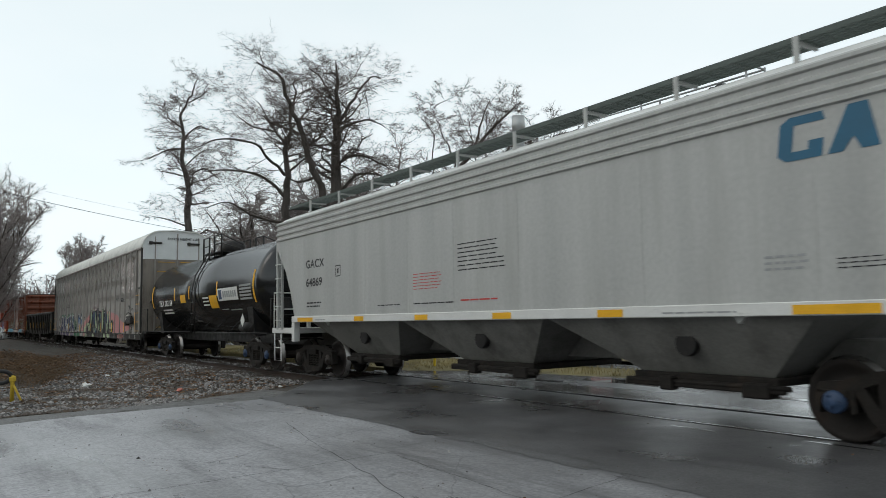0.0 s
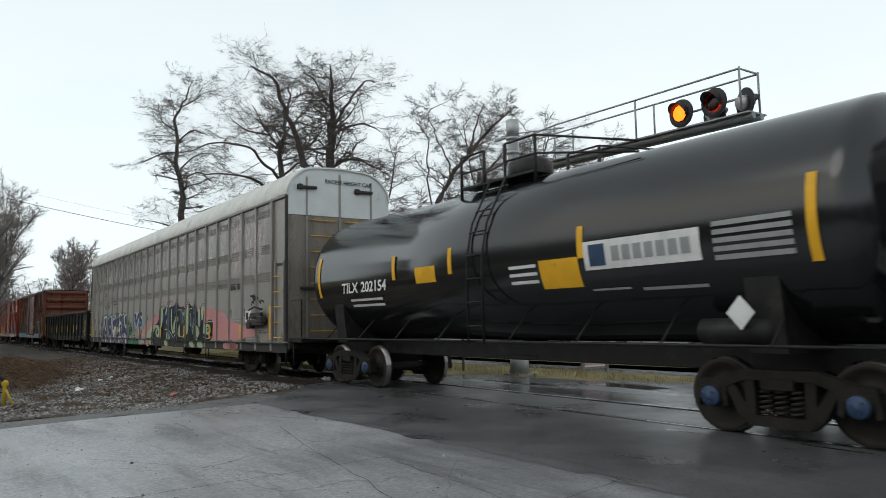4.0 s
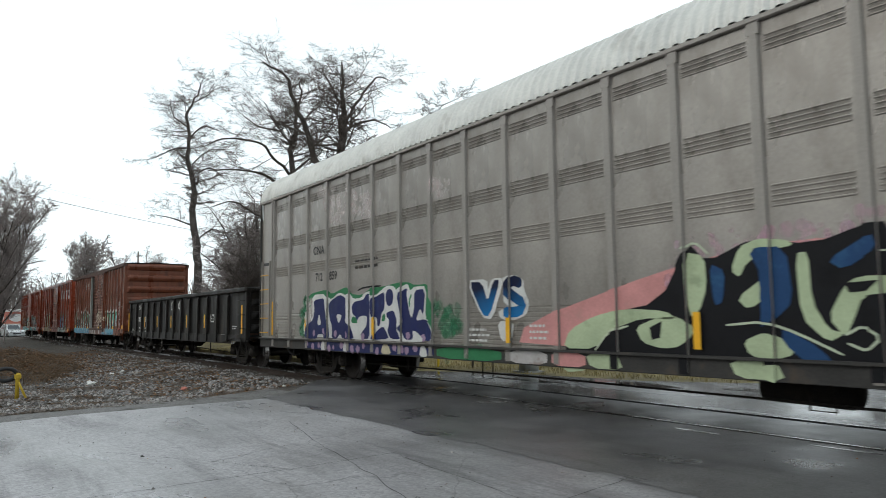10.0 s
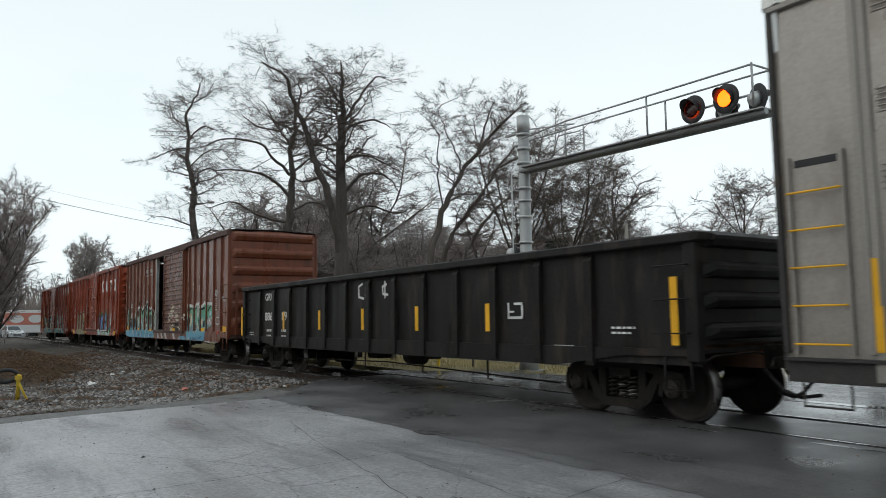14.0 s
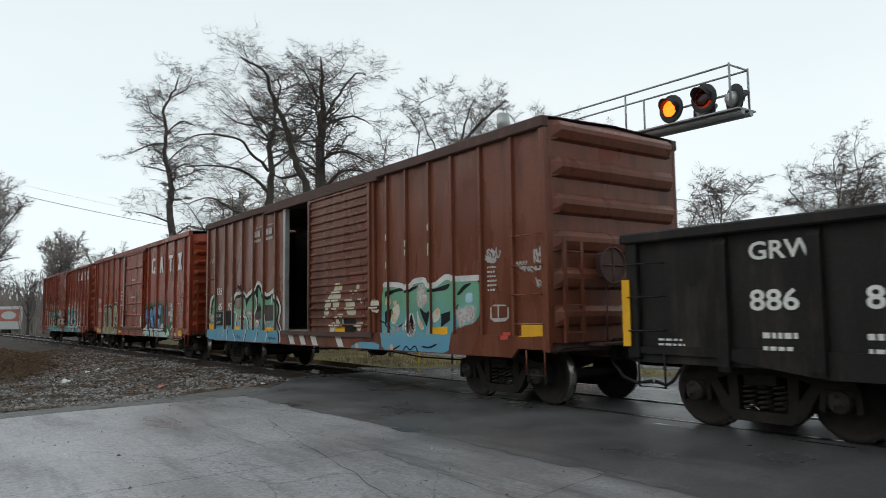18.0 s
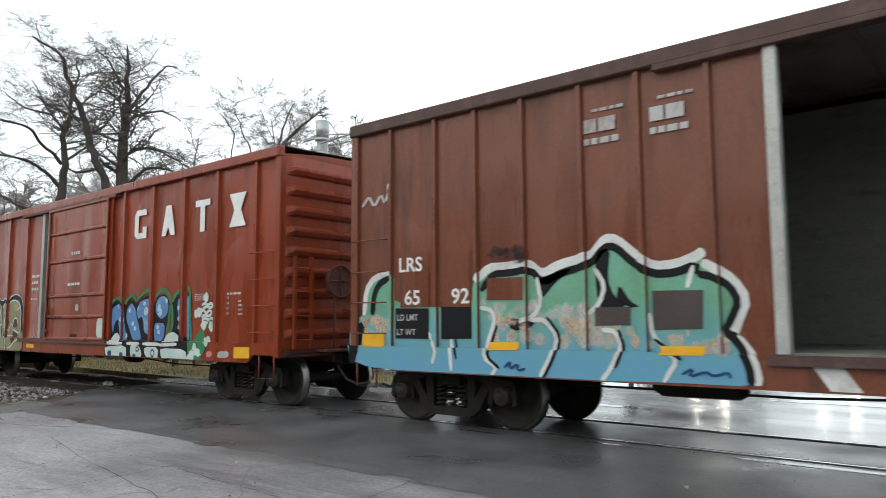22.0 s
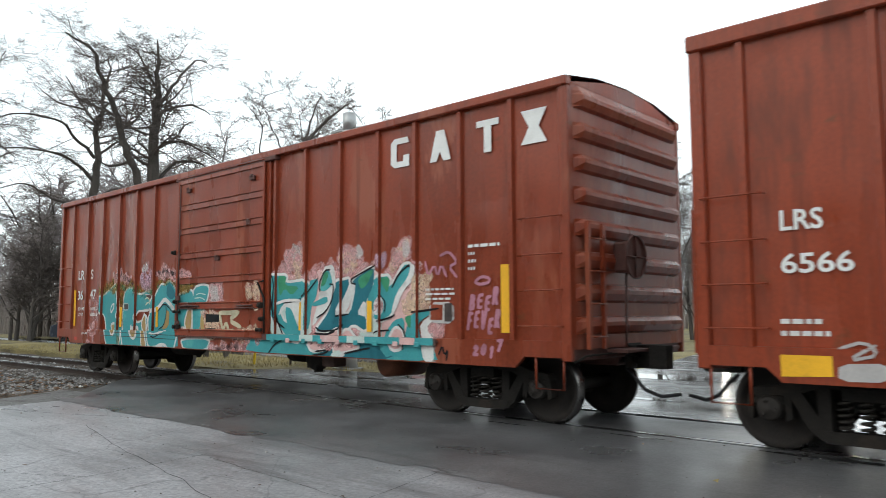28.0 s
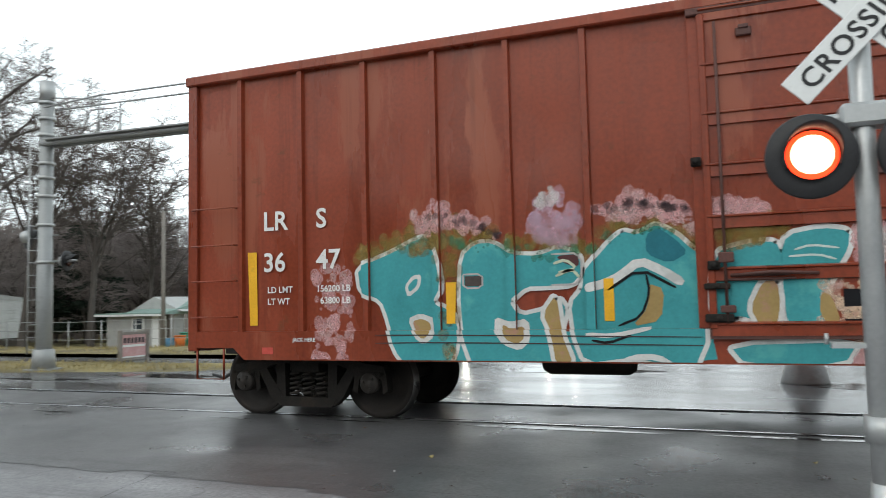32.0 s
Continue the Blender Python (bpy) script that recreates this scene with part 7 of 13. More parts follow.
shape(rack, st_rack, 2, [(-6.24, 1.89), (-6.18, 2.02), (-6.05, 2.06), (-5.94, 2.0), (-5.9, 1.87), (-5.96, 1.74), (-6.08, 1.69), (-6.19, 1.75)], "navy")
shape(rack, st_rack, 2, [(-6.2, 1.57), (-5.89, 1.62), (-5.76, 1.38), (-5.81, 1.31), (-5.64, 1.13), (-5.57, 1.03), (-6.02, 1.03), (-6.17, 1.19), (-6.09, 1.32), (-6.09, 1.43), (-6.19, 1.48)], "navy")
shape(rack, st_rack, 2, [(-5.72, 1.94), (-5.35, 2.06), (-5.4, 1.89), (-5.23, 1.42), (-5.11, 1.6), (-5.11, 1.99), (-4.7, 2.0), (-4.78, 1.48), (-4.9, 1.65), (-5.06, 1.39), (-4.73, 1.43), (-4.55, 1.35), (-4.44, 1.2), (-4.45, 1.02), (-4.82, 1.02), (-4.92, 1.14), (-5.16, 1.19), (-5.17, 1.03), (-5.47, 1.03), (-5.57, 1.16), (-5.72, 1.25), (-5.55, 1.34), (-5.61, 1.62)], "navy")
stroke(rack, st_rack, 3, [(-5.2, 1.91), (-5.29, 1.79), (-5.27, 1.67)], "green", 0.05)
stroke(rack, st_rack, 2, [(-7.47, 2.07), (-7.19, 2.13), (-6.42, 2.13)], "black", 0.035)
dots(rack, st_rack, 3, [(-9.78, 1.11), (-9.16, 1.11), (-9.22, 1.17), (-8.59, 1.11), (-8.0, 1.1), (-7.22, 1.06), (-5.35, 1.11), (-4.79, 1.07)], "lilac", 0.085)
stroke(rack, st_rack, 4, [(-5.16, 1.18), (-4.95, 1.1), (-4.82, 1.01)], "white", 0.09)
shape(rack, st_rack, 1, [(-3.37, 2.09), (-2.78, 2.09), (-2.76, 1.89), (-2.66, 2.09), (-2.36, 2.09), (-2.37, 1.97), (-2.64, 1.41), (-2.94, 1.44)], "white")
shape(rack, st_rack, 2, [(-3.3, 2.06), (-2.91, 2.04), (-2.77, 1.69), (-2.61, 2.06), (-2.42, 2.06), (-2.72, 1.46), (-2.91, 1.48)], "tealblue")
shape(rack, st_rack, 1, [(-2.37, 2.07), (-2.08, 2.13), (-1.83, 2.03), (-1.83, 1.89), (-1.7, 1.65), (-1.78, 1.47), (-2.13, 1.38), (-2.46, 1.43), (-2.48, 1.56), (-2.12, 1.59), (-2.33, 1.72)], "white")
stroke(rack, st_rack, 2, [(-1.88, 1.97), (-2.12, 2.04), (-2.29, 1.9), (-2.1, 1.78), (-1.85, 1.66), (-1.93, 1.53), (-2.31, 1.52)], "tealblue", 0.17)
shape(rack, st_rack, 1, [(-2.52, 1.38), (-2.08, 1.38), (-2.15, 1.07), (-2.43, 1.05)], "white")
bars(rack, st_rack[0][2] - 0.0075, -3.34, -2.66, 1.04, 1.31, 3, PAINT["white"], seed=123)
bars(rack, st_rack[0][2] - 0.0075, -1.71, -1.26, 1.1, 1.38, 3, PAINT["white"], seed=63)
# pale patches on the upper panels: wear and sky sheen put into colour
haze(rack, st_rack, 0, [(9.28, 4.84), (10.26, 4.67), (10.18, 2.82), (9.33, 3.16)], "white", 0.20, 26, 57)
haze(rack, st_rack, 0, [(10.74, 4.45), (11.3, 4.39), (11.2, 2.86), (10.74, 3.06)], "white", 0.20, 20, 58)
haze(rack, st_rack, 0, [(11.42, 4.41), (11.81, 4.33), (11.73, 2.88), (11.41, 3.05)], "white", 0.20, 20, 59)
haze(rack, st_rack, 0, [(7.72, 4.91), (8.57, 4.83), (8.54, 4.06), (7.81, 4.23)], "white", 0.14, 10, 60)
haze(rack, st_rack, 0, [(-9.56, 4.64), (-7.97, 4.45), (-8.14, 3.6), (-9.21, 3.88)], "white", 0.16, 22, 61)
haze(rack, st_rack, 0, [(-7.91, 4.29), (-6.82, 4.2), (-6.85, 3.61), (-7.69, 3.82)], "white", 0.16, 18, 62)
haze(rack, st_rack, 0, [(-4.48, 4.09), (-3.87, 4.05), (-3.89, 3.7), (-4.43, 3.71)], "white", 0.10, 12, 63)
haze(rack, st_rack, 0, [(-4.59, 1.73), (-3.66, 1.61), (-3.46, 1.28), (-4.13, 1.11)], "green", 0.12, 30, 64)
haze(rack, st_rack, 0, [(-4.03, 0.94), (-2.79, 0.94), (-2.8, 0.75), (-4.04, 0.7)], "green", 0.10, 16, 65)
shape(box1, st1, 0, [(2.96, 1.97), (3.23, 2.0), (3.71, 1.99), (3.81, 1.9), (4.05, 1.96), (4.19, 2.03), (4.49, 2.05), (4.55, 1.95), (4.77, 1.94), (4.98, 2.01), (5.13, 2.08), (5.39, 2.03), (6.11, 2.02), (6.08, 1.45), (5.94, 1.29), (5.35, 1.2), (5.23, 0.73), (3.7, 0.67), (3.04, 0.75), (2.93, 1.2)], "sea")
shape(box1, st1, 0, [(1.7, 0.78), (2.08, 0.91), (2.92, 0.9), (2.92, 0.72), (2.12, 0.69)], "sea")
stroke(box1, st1, 2, [(3.0, 2.03), (3.19, 2.05), (3.68, 2.01), (3.8, 1.95), (3.99, 1.98), (4.12, 2.07), (4.47, 2.09), (4.54, 1.97), (4.78, 1.96), (4.98, 2.04), (5.14, 2.11), (5.39, 2.05), (5.79, 2.04), (6.11, 2.04)], "white", 0.1)
shape(box1, st1, 1, [(3.09, 1.9), (3.71, 1.97), (3.78, 1.9), (3.45, 1.89), (3.19, 1.81), (3.07, 1.73)], "black")
shape(box1, st1, 1, [(3.81, 1.88), (4.09, 1.97), (4.42, 2.0), (4.08, 1.9), (3.88, 1.85)], "black")
shape(box1, st1, 1, [(4.56, 1.88), (4.83, 1.91), (5.3, 1.99), (5.17, 1.87), (4.83, 1.85), (4.62, 1.85)], "black")
shape(box1, st1, 1, [(5.43, 1.77), (5.64, 1.94), (5.9, 1.97), (5.69, 1.87), (5.53, 1.77)], "black")
shape(box1, st1, 1, [(3.09, 1.46), (3.29, 1.57), (3.4, 1.54), (3.21, 1.26), (3.12, 1.27)], "black")
shape(box1, st1, 1, [(4.27, 1.59), (4.51, 1.46), (4.71, 1.52), (4.63, 1.27), (4.53, 1.21), (4.39, 1.39)], "black")
shape(box1, st1, 1, [(4.98, 1.45), (5.32, 1.51), (5.25, 1.34), (4.97, 1.22)], "black")
shape(box1, st1, 1, [(5.39, 1.54), (5.5, 1.64), (5.47, 1.52)], "black")
shape(box1, st1, 2, [(4.02, 1.48), (4.14, 1.22), (4.03, 1.05), (3.9, 1.22)], "black", edge="white")
shape(box1, st1, 1, [(3.29, 1.52), (3.44, 1.63), (3.59, 1.66), (3.63, 1.47), (3.43, 1.26), (3.3, 1.29)], "creamw")
shape(box1, st1, 1, [(4.2, 1.56), (4.33, 1.31), (4.45, 1.21), (4.38, 1.15), (4.22, 1.28)], "creamw")
shape(box1, st1, 1, [(4.69, 1.45), (4.82, 1.55), (4.96, 1.53), (4.93, 1.36), (4.74, 1.28)], "creamw")
dots(box1, st1, 2, [(3.24, 1.7), (4.52, 1.73), (4.87, 1.49), (4.35, 1.25), (3.46, 1.67), (3.77, 1.22), (3.4, 0.82), (2.03, 0.8)], "peach", 0.07)
haze(box1, st1, 2, [(4.26, 1.96), (4.5, 1.98), (4.47, 1.64), (4.22, 1.62)], "white", 0.09, 30, 701)
haze(box1, st1, 2, [(5.47, 1.54), (5.92, 1.55), (5.93, 1.31), (5.5, 1.28)], "white", 0.10, 22, 702)
haze(box1, st1, 2, [(3.05, 1.27), (5.19, 1.24), (5.18, 1.06), (3.05, 1.04)], "white", 0.07, 18, 703)
shape(box1, st1, 2, [(5.7, 1.79), (5.89, 1.8), (5.89, 1.63), (5.69, 1.63)], "paleblue")
stroke(box1, st1, 2, [(2.86, 1.34), (3.17, 1.27), (3.28, 1.18)], "black", 0.03)
stroke(box1, st1, 2, [(3.43, 1.16), (3.72, 1.27), (3.83, 1.31)], "black", 0.03)
stroke(box1, st1, 2, [(3.3, 0.74), (3.71, 0.87)], "black", 0.03)
stroke(box1, st1, 2, [(3.77, 0.74), (3.91, 0.88), (4.04, 0.78), (4.21, 0.89), (4.3, 0.77)], "black", 0.03)
stroke(box1, st1, 2, [(4.43, 0.87), (4.67, 0.85), (4.9, 0.92)], "black", 0.03)
shape(box1, st1, 3, [(4.71, 1.21), (5.17, 1.23), (5.17, 1.09), (4.71, 1.1)], "yellow")
shape(box1, st1, 2, [(5.41, 1.18), (6.07, 1.24), (6.04, 0.79), (5.41, 0.75)], "brown")
shape(box1, st1, 3, [(7.09, 1.29), (7.59, 1.29), (7.58, 1.1), (7.09, 1.08)], "yellow")
shape(box1, st1, 3, [(6.65, 1.15), (6.83, 1.15), (6.83, 1.04), (6.65, 1.03)], "red")
rnd = random.Random(31)
for x0, x1, z0, z1, n in ((6.24, 6.76, 2.30, 2.52, 6), (7.05, 7.62, 2.06, 2.36, 6), (7.38, 7.60, 1.66, 1.92, 2)):
    for k in range(n):
        x, z, w, h = rnd.uniform(x0, x1 - 0.15), rnd.uniform(z0, z1), rnd.uniform(0.12, 0.26), rnd.uniform(0.04, 0.10)
        stroke(box1, st1, 0.7 * k / n, [(min(x + w * (a / 7 + 0.25 * math.sin(a * 1.9 + k)), 7.68), z + h * math.cos(a * 2.3 + k * 1.3)) for a in range(8)], "chalk", 0.026)
bars(box1, st1[0][2] - 0.0075, 6.29, 6.55, 1.81, 2.25, 6, PAINT["white"], seed=232)
shape(box1, st1, 1, [(6.34, 1.59), (6.8, 1.58), (6.8, 1.32), (6.34, 1.31)], "chalk")
shape(box1, st1, 2, [(6.38, 1.56), (6.53, 1.56), (6.53, 1.37), (6.38, 1.37)], "brown")
shape(box1, st1, 2, [(6.57, 1.56), (6.77, 1.56), (6.76, 1.38), (6.56, 1.37)], "brown")
shape(box1, door1, 0, [(0.54, 1.6), (0.88, 1.95), (1.02, 1.92), (0.84, 1.55), (0.65, 1.33)], "creamw")
shape(box1, door1, 0, [(0.97, 1.92), (1.2, 2.16), (1.47, 2.16), (1.39, 1.86), (1.21, 1.54), (1.02, 1.55)], "creamw")
shape(box1, door1, 0, [(1.57, 1.8), (1.95, 1.84), (2.08, 1.44), (1.66, 1.44)], "creamw")
shape(box1, door1, 0, [(1.82, 1.95), (1.99, 2), (1.95, 1.87)], "creamw")
shape(box1, door1, 0, [(2.08, 2.09), (2.22, 2.08), (2.16, 1.89), (2.04, 1.92)], "creamw")
shape(box1, door1, 0, [(2.16, 1.81), (2.36, 1.81), (2.28, 1.66)], "creamw")
shape(box1, door1, 0, [(1.17, 1.49), (1.53, 1.49), (1.49, 1.07), (1.13, 1.07)], "creamw")
shape(box1, door1, 0, [(0.89, 1.28), (1.12, 1.33), (1.08, 1.07), (0.84, 1.06)], "creamw")
shape(box1, door1, 0, [(1.96, 1.29), (2.41, 1.31), (2.17, 1.09)], "creamw")
shape(box1, door1, 0, [(1.21, 1.44), (1.62, 1.41), (2.08, 1.39), (2.04, 1.09), (1.53, 1.07)], "black")
shape(box1, door1, 0, [(2.64, 1.75), (2.98, 1.77), (2.98, 1.48), (2.64, 1.53)], "creamw")
shape(box1, door1, 1, [(1.11, 1.2), (1.56, 1.2), (1.56, 1.06), (1.11, 1.06)], "yellow")
shape(box1, st1, 0, [(-7.51, 1.54), (-7.48, 1.93), (-7.28, 2.11), (-6.88, 2.16), (-6.88, 1.65), (-5.45, 1.62), (-5.43, 1.96), (-5.22, 2.16), (-4.96, 2.14), (-4.62, 2.18), (-4.42, 2.02), (-4.18, 2.13), (-3.76, 2.2), (-3.67, 2.28), (-3.57, 2.4), (-3.43, 2.39), (-3.23, 2.2), (-3.01, 2.05), (-2.75, 2.05), (-2.53, 2.12), (-2.42, 2.19), (-2.47, 2.05), (-2.33, 1.98), (-2.15, 1.87), (-2.01, 1.65), (-2.11, 1.42), (-2.16, 1.28), (-2.04, 1.22), (-1.93, 1.01), (-1.91, 0.79), (-2.86, 0.79), (-3.66, 0.77), (-5.8, 0.74), (-7.72, 0.81), (-7.82, 1.22), (-7.7, 1.47)], "sea")
stroke(box1, st1, 1, [(-7.49, 1.54), (-7.45, 1.91), (-7.28, 2.09), (-6.93, 2.13)], "white", 0.09)
stroke(box1, st1, 1, [(-5.41, 1.96), (-5.22, 2.13), (-4.96, 2.12), (-4.62, 2.16), (-4.42, 2.0), (-4.18, 2.11), (-3.76, 2.18), (-3.67, 2.26), (-3.57, 2.37), (-3.44, 2.36), (-3.23, 2.18), (-3.01, 2.02), (-2.75, 2.03), (-2.53, 2.1), (-2.44, 2.16)], "white", 0.11)
stroke(box1, st1, 1, [(-2.47, 2.04), (-2.33, 1.97), (-2.17, 1.86), (-2.03, 1.65), (-2.13, 1.42), (-2.18, 1.28)], "white", 0.1)
stroke(box1, st1, 1, [(-2.3, 1.3), (-2.14, 1.26), (-1.99, 1.06), (-1.94, 0.8)], "white", 0.11)
stroke(box1, st1, 2, [(-7.32, 1.54), (-7.28, 1.87), (-7.14, 2.02), (-6.93, 2.06)], "black", 0.1)
stroke(box1, st1, 2, [(-5.34, 1.83), (-5.15, 2.04), (-4.93, 2.04), (-4.58, 2.07), (-4.4, 1.89), (-4.14, 2.01), (-3.76, 2.08), (-3.58, 2.28), (-3.44, 2.27), (-3.24, 2.08), (-3.01, 1.94), (-2.76, 1.94), (-2.52, 2.02), (-2.54, 1.92)], "black", 0.09)
stroke(box1, st1, 2, [(-2.52, 1.92), (-2.34, 1.88), (-2.19, 1.78), (-2.11, 1.62), (-2.19, 1.45), (-2.26, 1.33), (-2.12, 1.2), (-2.02, 0.98), (-2.0, 0.8)], "black", 0.08)
shape(box1, st1, 2, [(-4.47, 1.95), (-4.18, 2.03), (-3.97, 2.06), (-4.24, 1.89), (-4.42, 1.7), (-4.49, 1.8)], "black")
shape(box1, st1, 2, [(-3.69, 2.22), (-3.5, 2.27), (-3.55, 1.9), (-3.47, 1.71), (-3.3, 1.6), (-3.62, 1.53), (-3.7, 1.78)], "black")
shape(box1, st1, 2, [(-4.99, 1.5), (-4.76, 1.46), (-4.51, 1.43), (-4.62, 1.34), (-4.87, 1.32)], "black")
shape(box1, st1, 2, [(-4.13, 1.45), (-3.93, 1.47), (-3.96, 1.37), (-4.08, 1.34)], "black")
shape(box1, st1, 2, [(-3.41, 1.85), (-3.27, 1.64), (-3.15, 1.59), (-3.29, 1.58), (-3.45, 1.68)], "black")
shape(box1, st1, 2, [(-7.77, 1.22), (-7.61, 1.43), (-7.33, 1.51), (-7.51, 1.31), (-7.6, 0.9), (-7.75, 0.82)], "black")
shape(box1, st1, 3, [(-3.71, 1.59), (-3.27, 1.59), (-3.28, 1.39), (-3.72, 1.38)], "darkpanel")
shape(box1, st1, 3, [(-3.02, 1.76), (-2.46, 1.75), (-2.48, 1.35), (-3.02, 1.34)], "darkpanel")
shape(box1, st1, 3, [(-5.24, 1.99), (-4.65, 1.98), (-4.66, 1.7), (-5.25, 1.71)], "brown")
shape(box1, st1, 3, [(-6.76, 2.4), (-6.22, 2.38), (-6.23, 1.64), (-6.76, 1.64)], "brown")
shape(box1, st1, 3, [(-6.0, 2.38), (-5.48, 2.36), (-5.49, 1.63), (-6.0, 1.63)], "brown")
stroke(box1, st1, 3, [(-5.36, 1.62), (-5.16, 1.58), (-5.13, 1.43), (-5.24, 1.18), (-5.28, 0.99), (-5.07, 0.87), (-5.15, 0.77)], "white", 0.055)
stroke(box1, st1, 3, [(-4.59, 1.45), (-4.39, 1.46), (-4.22, 1.26), (-4.27, 1.05), (-4.44, 0.78)], "white", 0.055)
stroke(box1, st1, 3, [(-3.63, 1.34), (-3.46, 1.32), (-3.4, 1.14), (-3.5, 0.92), (-3.63, 0.77)], "white", 0.055)
stroke(box1, st1, 3, [(-4.49, 1.97), (-4.43, 1.66), (-4.55, 1.49), (-4.76, 1.43)], "white", 0.055)
stroke(box1, st1, 3, [(-3.71, 2.04), (-3.58, 1.84), (-3.66, 1.62), (-3.82, 1.51)], "white", 0.055)
stroke(box1, st1, 3, [(-3.06, 1.52), (-3.03, 1.27), (-2.86, 1.11), (-2.74, 1.03), (-2.9, 0.79)], "white", 0.055)
stroke(box1, st1, 3, [(-6.27, 1.32), (-6.07, 1.09), (-6.13, 0.88)], "white", 0.055)
stroke(box1, st1, 3, [(-5.84, 1.23), (-5.8, 0.8)], "white", 0.055)
stroke(box1, st1, 3, [(-2.56, 2.01), (-2.63, 1.78)], "white", 0.055)
stroke(box1, st1, 3, [(-5.09, 1.39), (-5.18, 1.16), (-5.22, 0.99), (-5.03, 0.86)], "black", 0.04)
stroke(box1, st1, 3, [(-4.36, 1.49), (-4.17, 1.26), (-4.23, 1.05), (-4.39, 0.76)], "black", 0.04)
stroke(box1, st1, 3, [(-3.43, 1.34), (-3.36, 1.13), (-3.46, 0.92)], "black", 0.04)
stroke(box1, st1, 3, [(-3.01, 1.24), (-2.82, 1.1), (-2.7, 1.03)], "black", 0.04)
stroke(box1, st1, 3, [(-5.77, 1.23), (-5.72, 0.95)], "black", 0.04)
haze(box1, st1, 2, [(-5.37, 1.54), (-3.71, 1.44), (-3.1, 1.33), (-2.19, 1.29), (-2.19, 1.14), (-3.72, 1.19), (-5.33, 1.21)], "peach", 0.10, 30, 401)
haze(box1, st1, 2, [(-7.51, 1.46), (-6.93, 1.51), (-6.88, 1.31), (-7.39, 1.13)], "peach", 0.09, 16, 402)
haze(box1, st1, 2, [(-5.32, 1.68), (-3.63, 1.6), (-3.64, 1.44), (-5.32, 1.5)], "white", 0.08, 30, 403)
haze(box1, st1, 2, [(-5.22, 2.4), (-4.66, 2.38), (-4.66, 2.21), (-5.22, 2.23)], "soot", 0.08, 24, 404)
stroke(box1, st1, 4, [(-4.96, 0.87), (-4.85, 0.96), (-4.88, 0.85), (-4.74, 0.93), (-4.76, 0.84), (-4.64, 0.87)], "blue", 0.03)
stroke(box1, st1, 4, [(-2.7, 0.88), (-2.57, 0.95), (-2.63, 0.85), (-2.45, 0.92), (-2.37, 0.87), (-2.22, 0.92), (-2.2, 0.86)], "blue", 0.03)
shape(box1, st1, 4, [(-6.85, 1.63), (-6.23, 1.62), (-6.23, 1.21), (-6.85, 1.21)], "black")
shape(box1, st1, 4, [(-6.01, 1.64), (-5.49, 1.63), (-5.49, 1.22), (-6.01, 1.21)], "black")
shape(box1, st1, 4, [(-7.52, 1.28), (-7.07, 1.29), (-7.07, 1.09), (-7.51, 1.09)], "yellow")
shape(box1, st1, 4, [(-5.21, 1.18), (-4.76, 1.19), (-4.76, 1.09), (-5.21, 1.08)], "yellow")
shape(box1, st1, 4, [(-2.94, 1.17), (-2.46, 1.17), (-2.47, 1.08), (-2.94, 1.07)], "yellow")
shape(box2, st2, 0, [(-5.84, 1.91), (-5.38, 2.1), (-5.11, 2.07), (-4.9, 2.14), (-4.71, 2.08), (-4.39, 2.15), (-4.15, 2.04), (-3.91, 2.14), (-3.74, 2.06), (-3.55, 2.16), (-3.31, 2.2), (-3.0, 2.16), (-2.83, 2.02), (-2.76, 1.81), (-2.81, 1.46), (-2.57, 1.4), (-2.6, 1.07), (-2.61, 0.74), (-3.49, 0.67), (-5.75, 0.68), (-5.83, 1.45)], "black")
stroke(box2, st2, 1, [(-5.84, 1.91), (-5.38, 2.12), (-5.11, 2.09), (-4.9, 2.16), (-4.71, 2.1), (-4.39, 2.16), (-4.15, 2.05), (-3.91, 2.16), (-3.74, 2.08), (-3.55, 2.17), (-3.31, 2.22), (-3.0, 2.18), (-2.81, 2.03), (-2.74, 1.81)], "white", 0.025)
shape(box2, st2, 1, [(-5.69, 1.88), (-5.35, 2.01), (-4.94, 2.06), (-4.8, 1.96), (-4.39, 2.03), (-4.13, 1.9), (-3.91, 2.06), (-3.7, 1.95), (-3.6, 2.02), (-3.31, 2.08), (-3.04, 2.05), (-2.92, 1.9), (-2.86, 1.71), (-2.86, 1.48), (-2.85, 1.19), (-2.59, 1.31), (-2.58, 1.08), (-2.63, 0.76), (-3.49, 0.7), (-5.57, 0.72), (-5.7, 1.45)], "olive")
stroke(box2, st2, 2, [(-4.83, 2.02), (-4.93, 1.61), (-4.97, 1.11), (-4.82, 0.75)], "black", 0.05)
stroke(box2, st2, 2, [(-4.14, 1.94), (-4.09, 1.43), (-4.14, 0.75)], "black", 0.05)
stroke(box2, st2, 2, [(-3.64, 1.96), (-3.71, 1.58), (-3.59, 1.38)], "black", 0.05)
stroke(box2, st2, 2, [(-5.51, 1.89), (-5.59, 1.45)], "black", 0.05)
shape(box2, st2, 3, [(-5.43, 1.7), (-5.28, 1.79), (-5.2, 1.65), (-5.31, 1.18), (-5.42, 1.36)], "maroon")
shape(box2, st2, 3, [(-4.67, 1.68), (-4.58, 1.73), (-4.5, 1.44), (-4.56, 1.05), (-4.67, 1.34)], "maroon")
shape(box2, st2, 3, [(-3.34, 1.46), (-3.26, 1.59), (-3.13, 1.6), (-3.03, 1.42), (-3.12, 1.35), (-3.33, 1.37)], "maroon")
shape(box2, st2, 3, [(-3.35, 1.27), (-2.98, 1.19), (-3.15, 0.98), (-3.28, 0.94), (-3.35, 1.09)], "maroon")
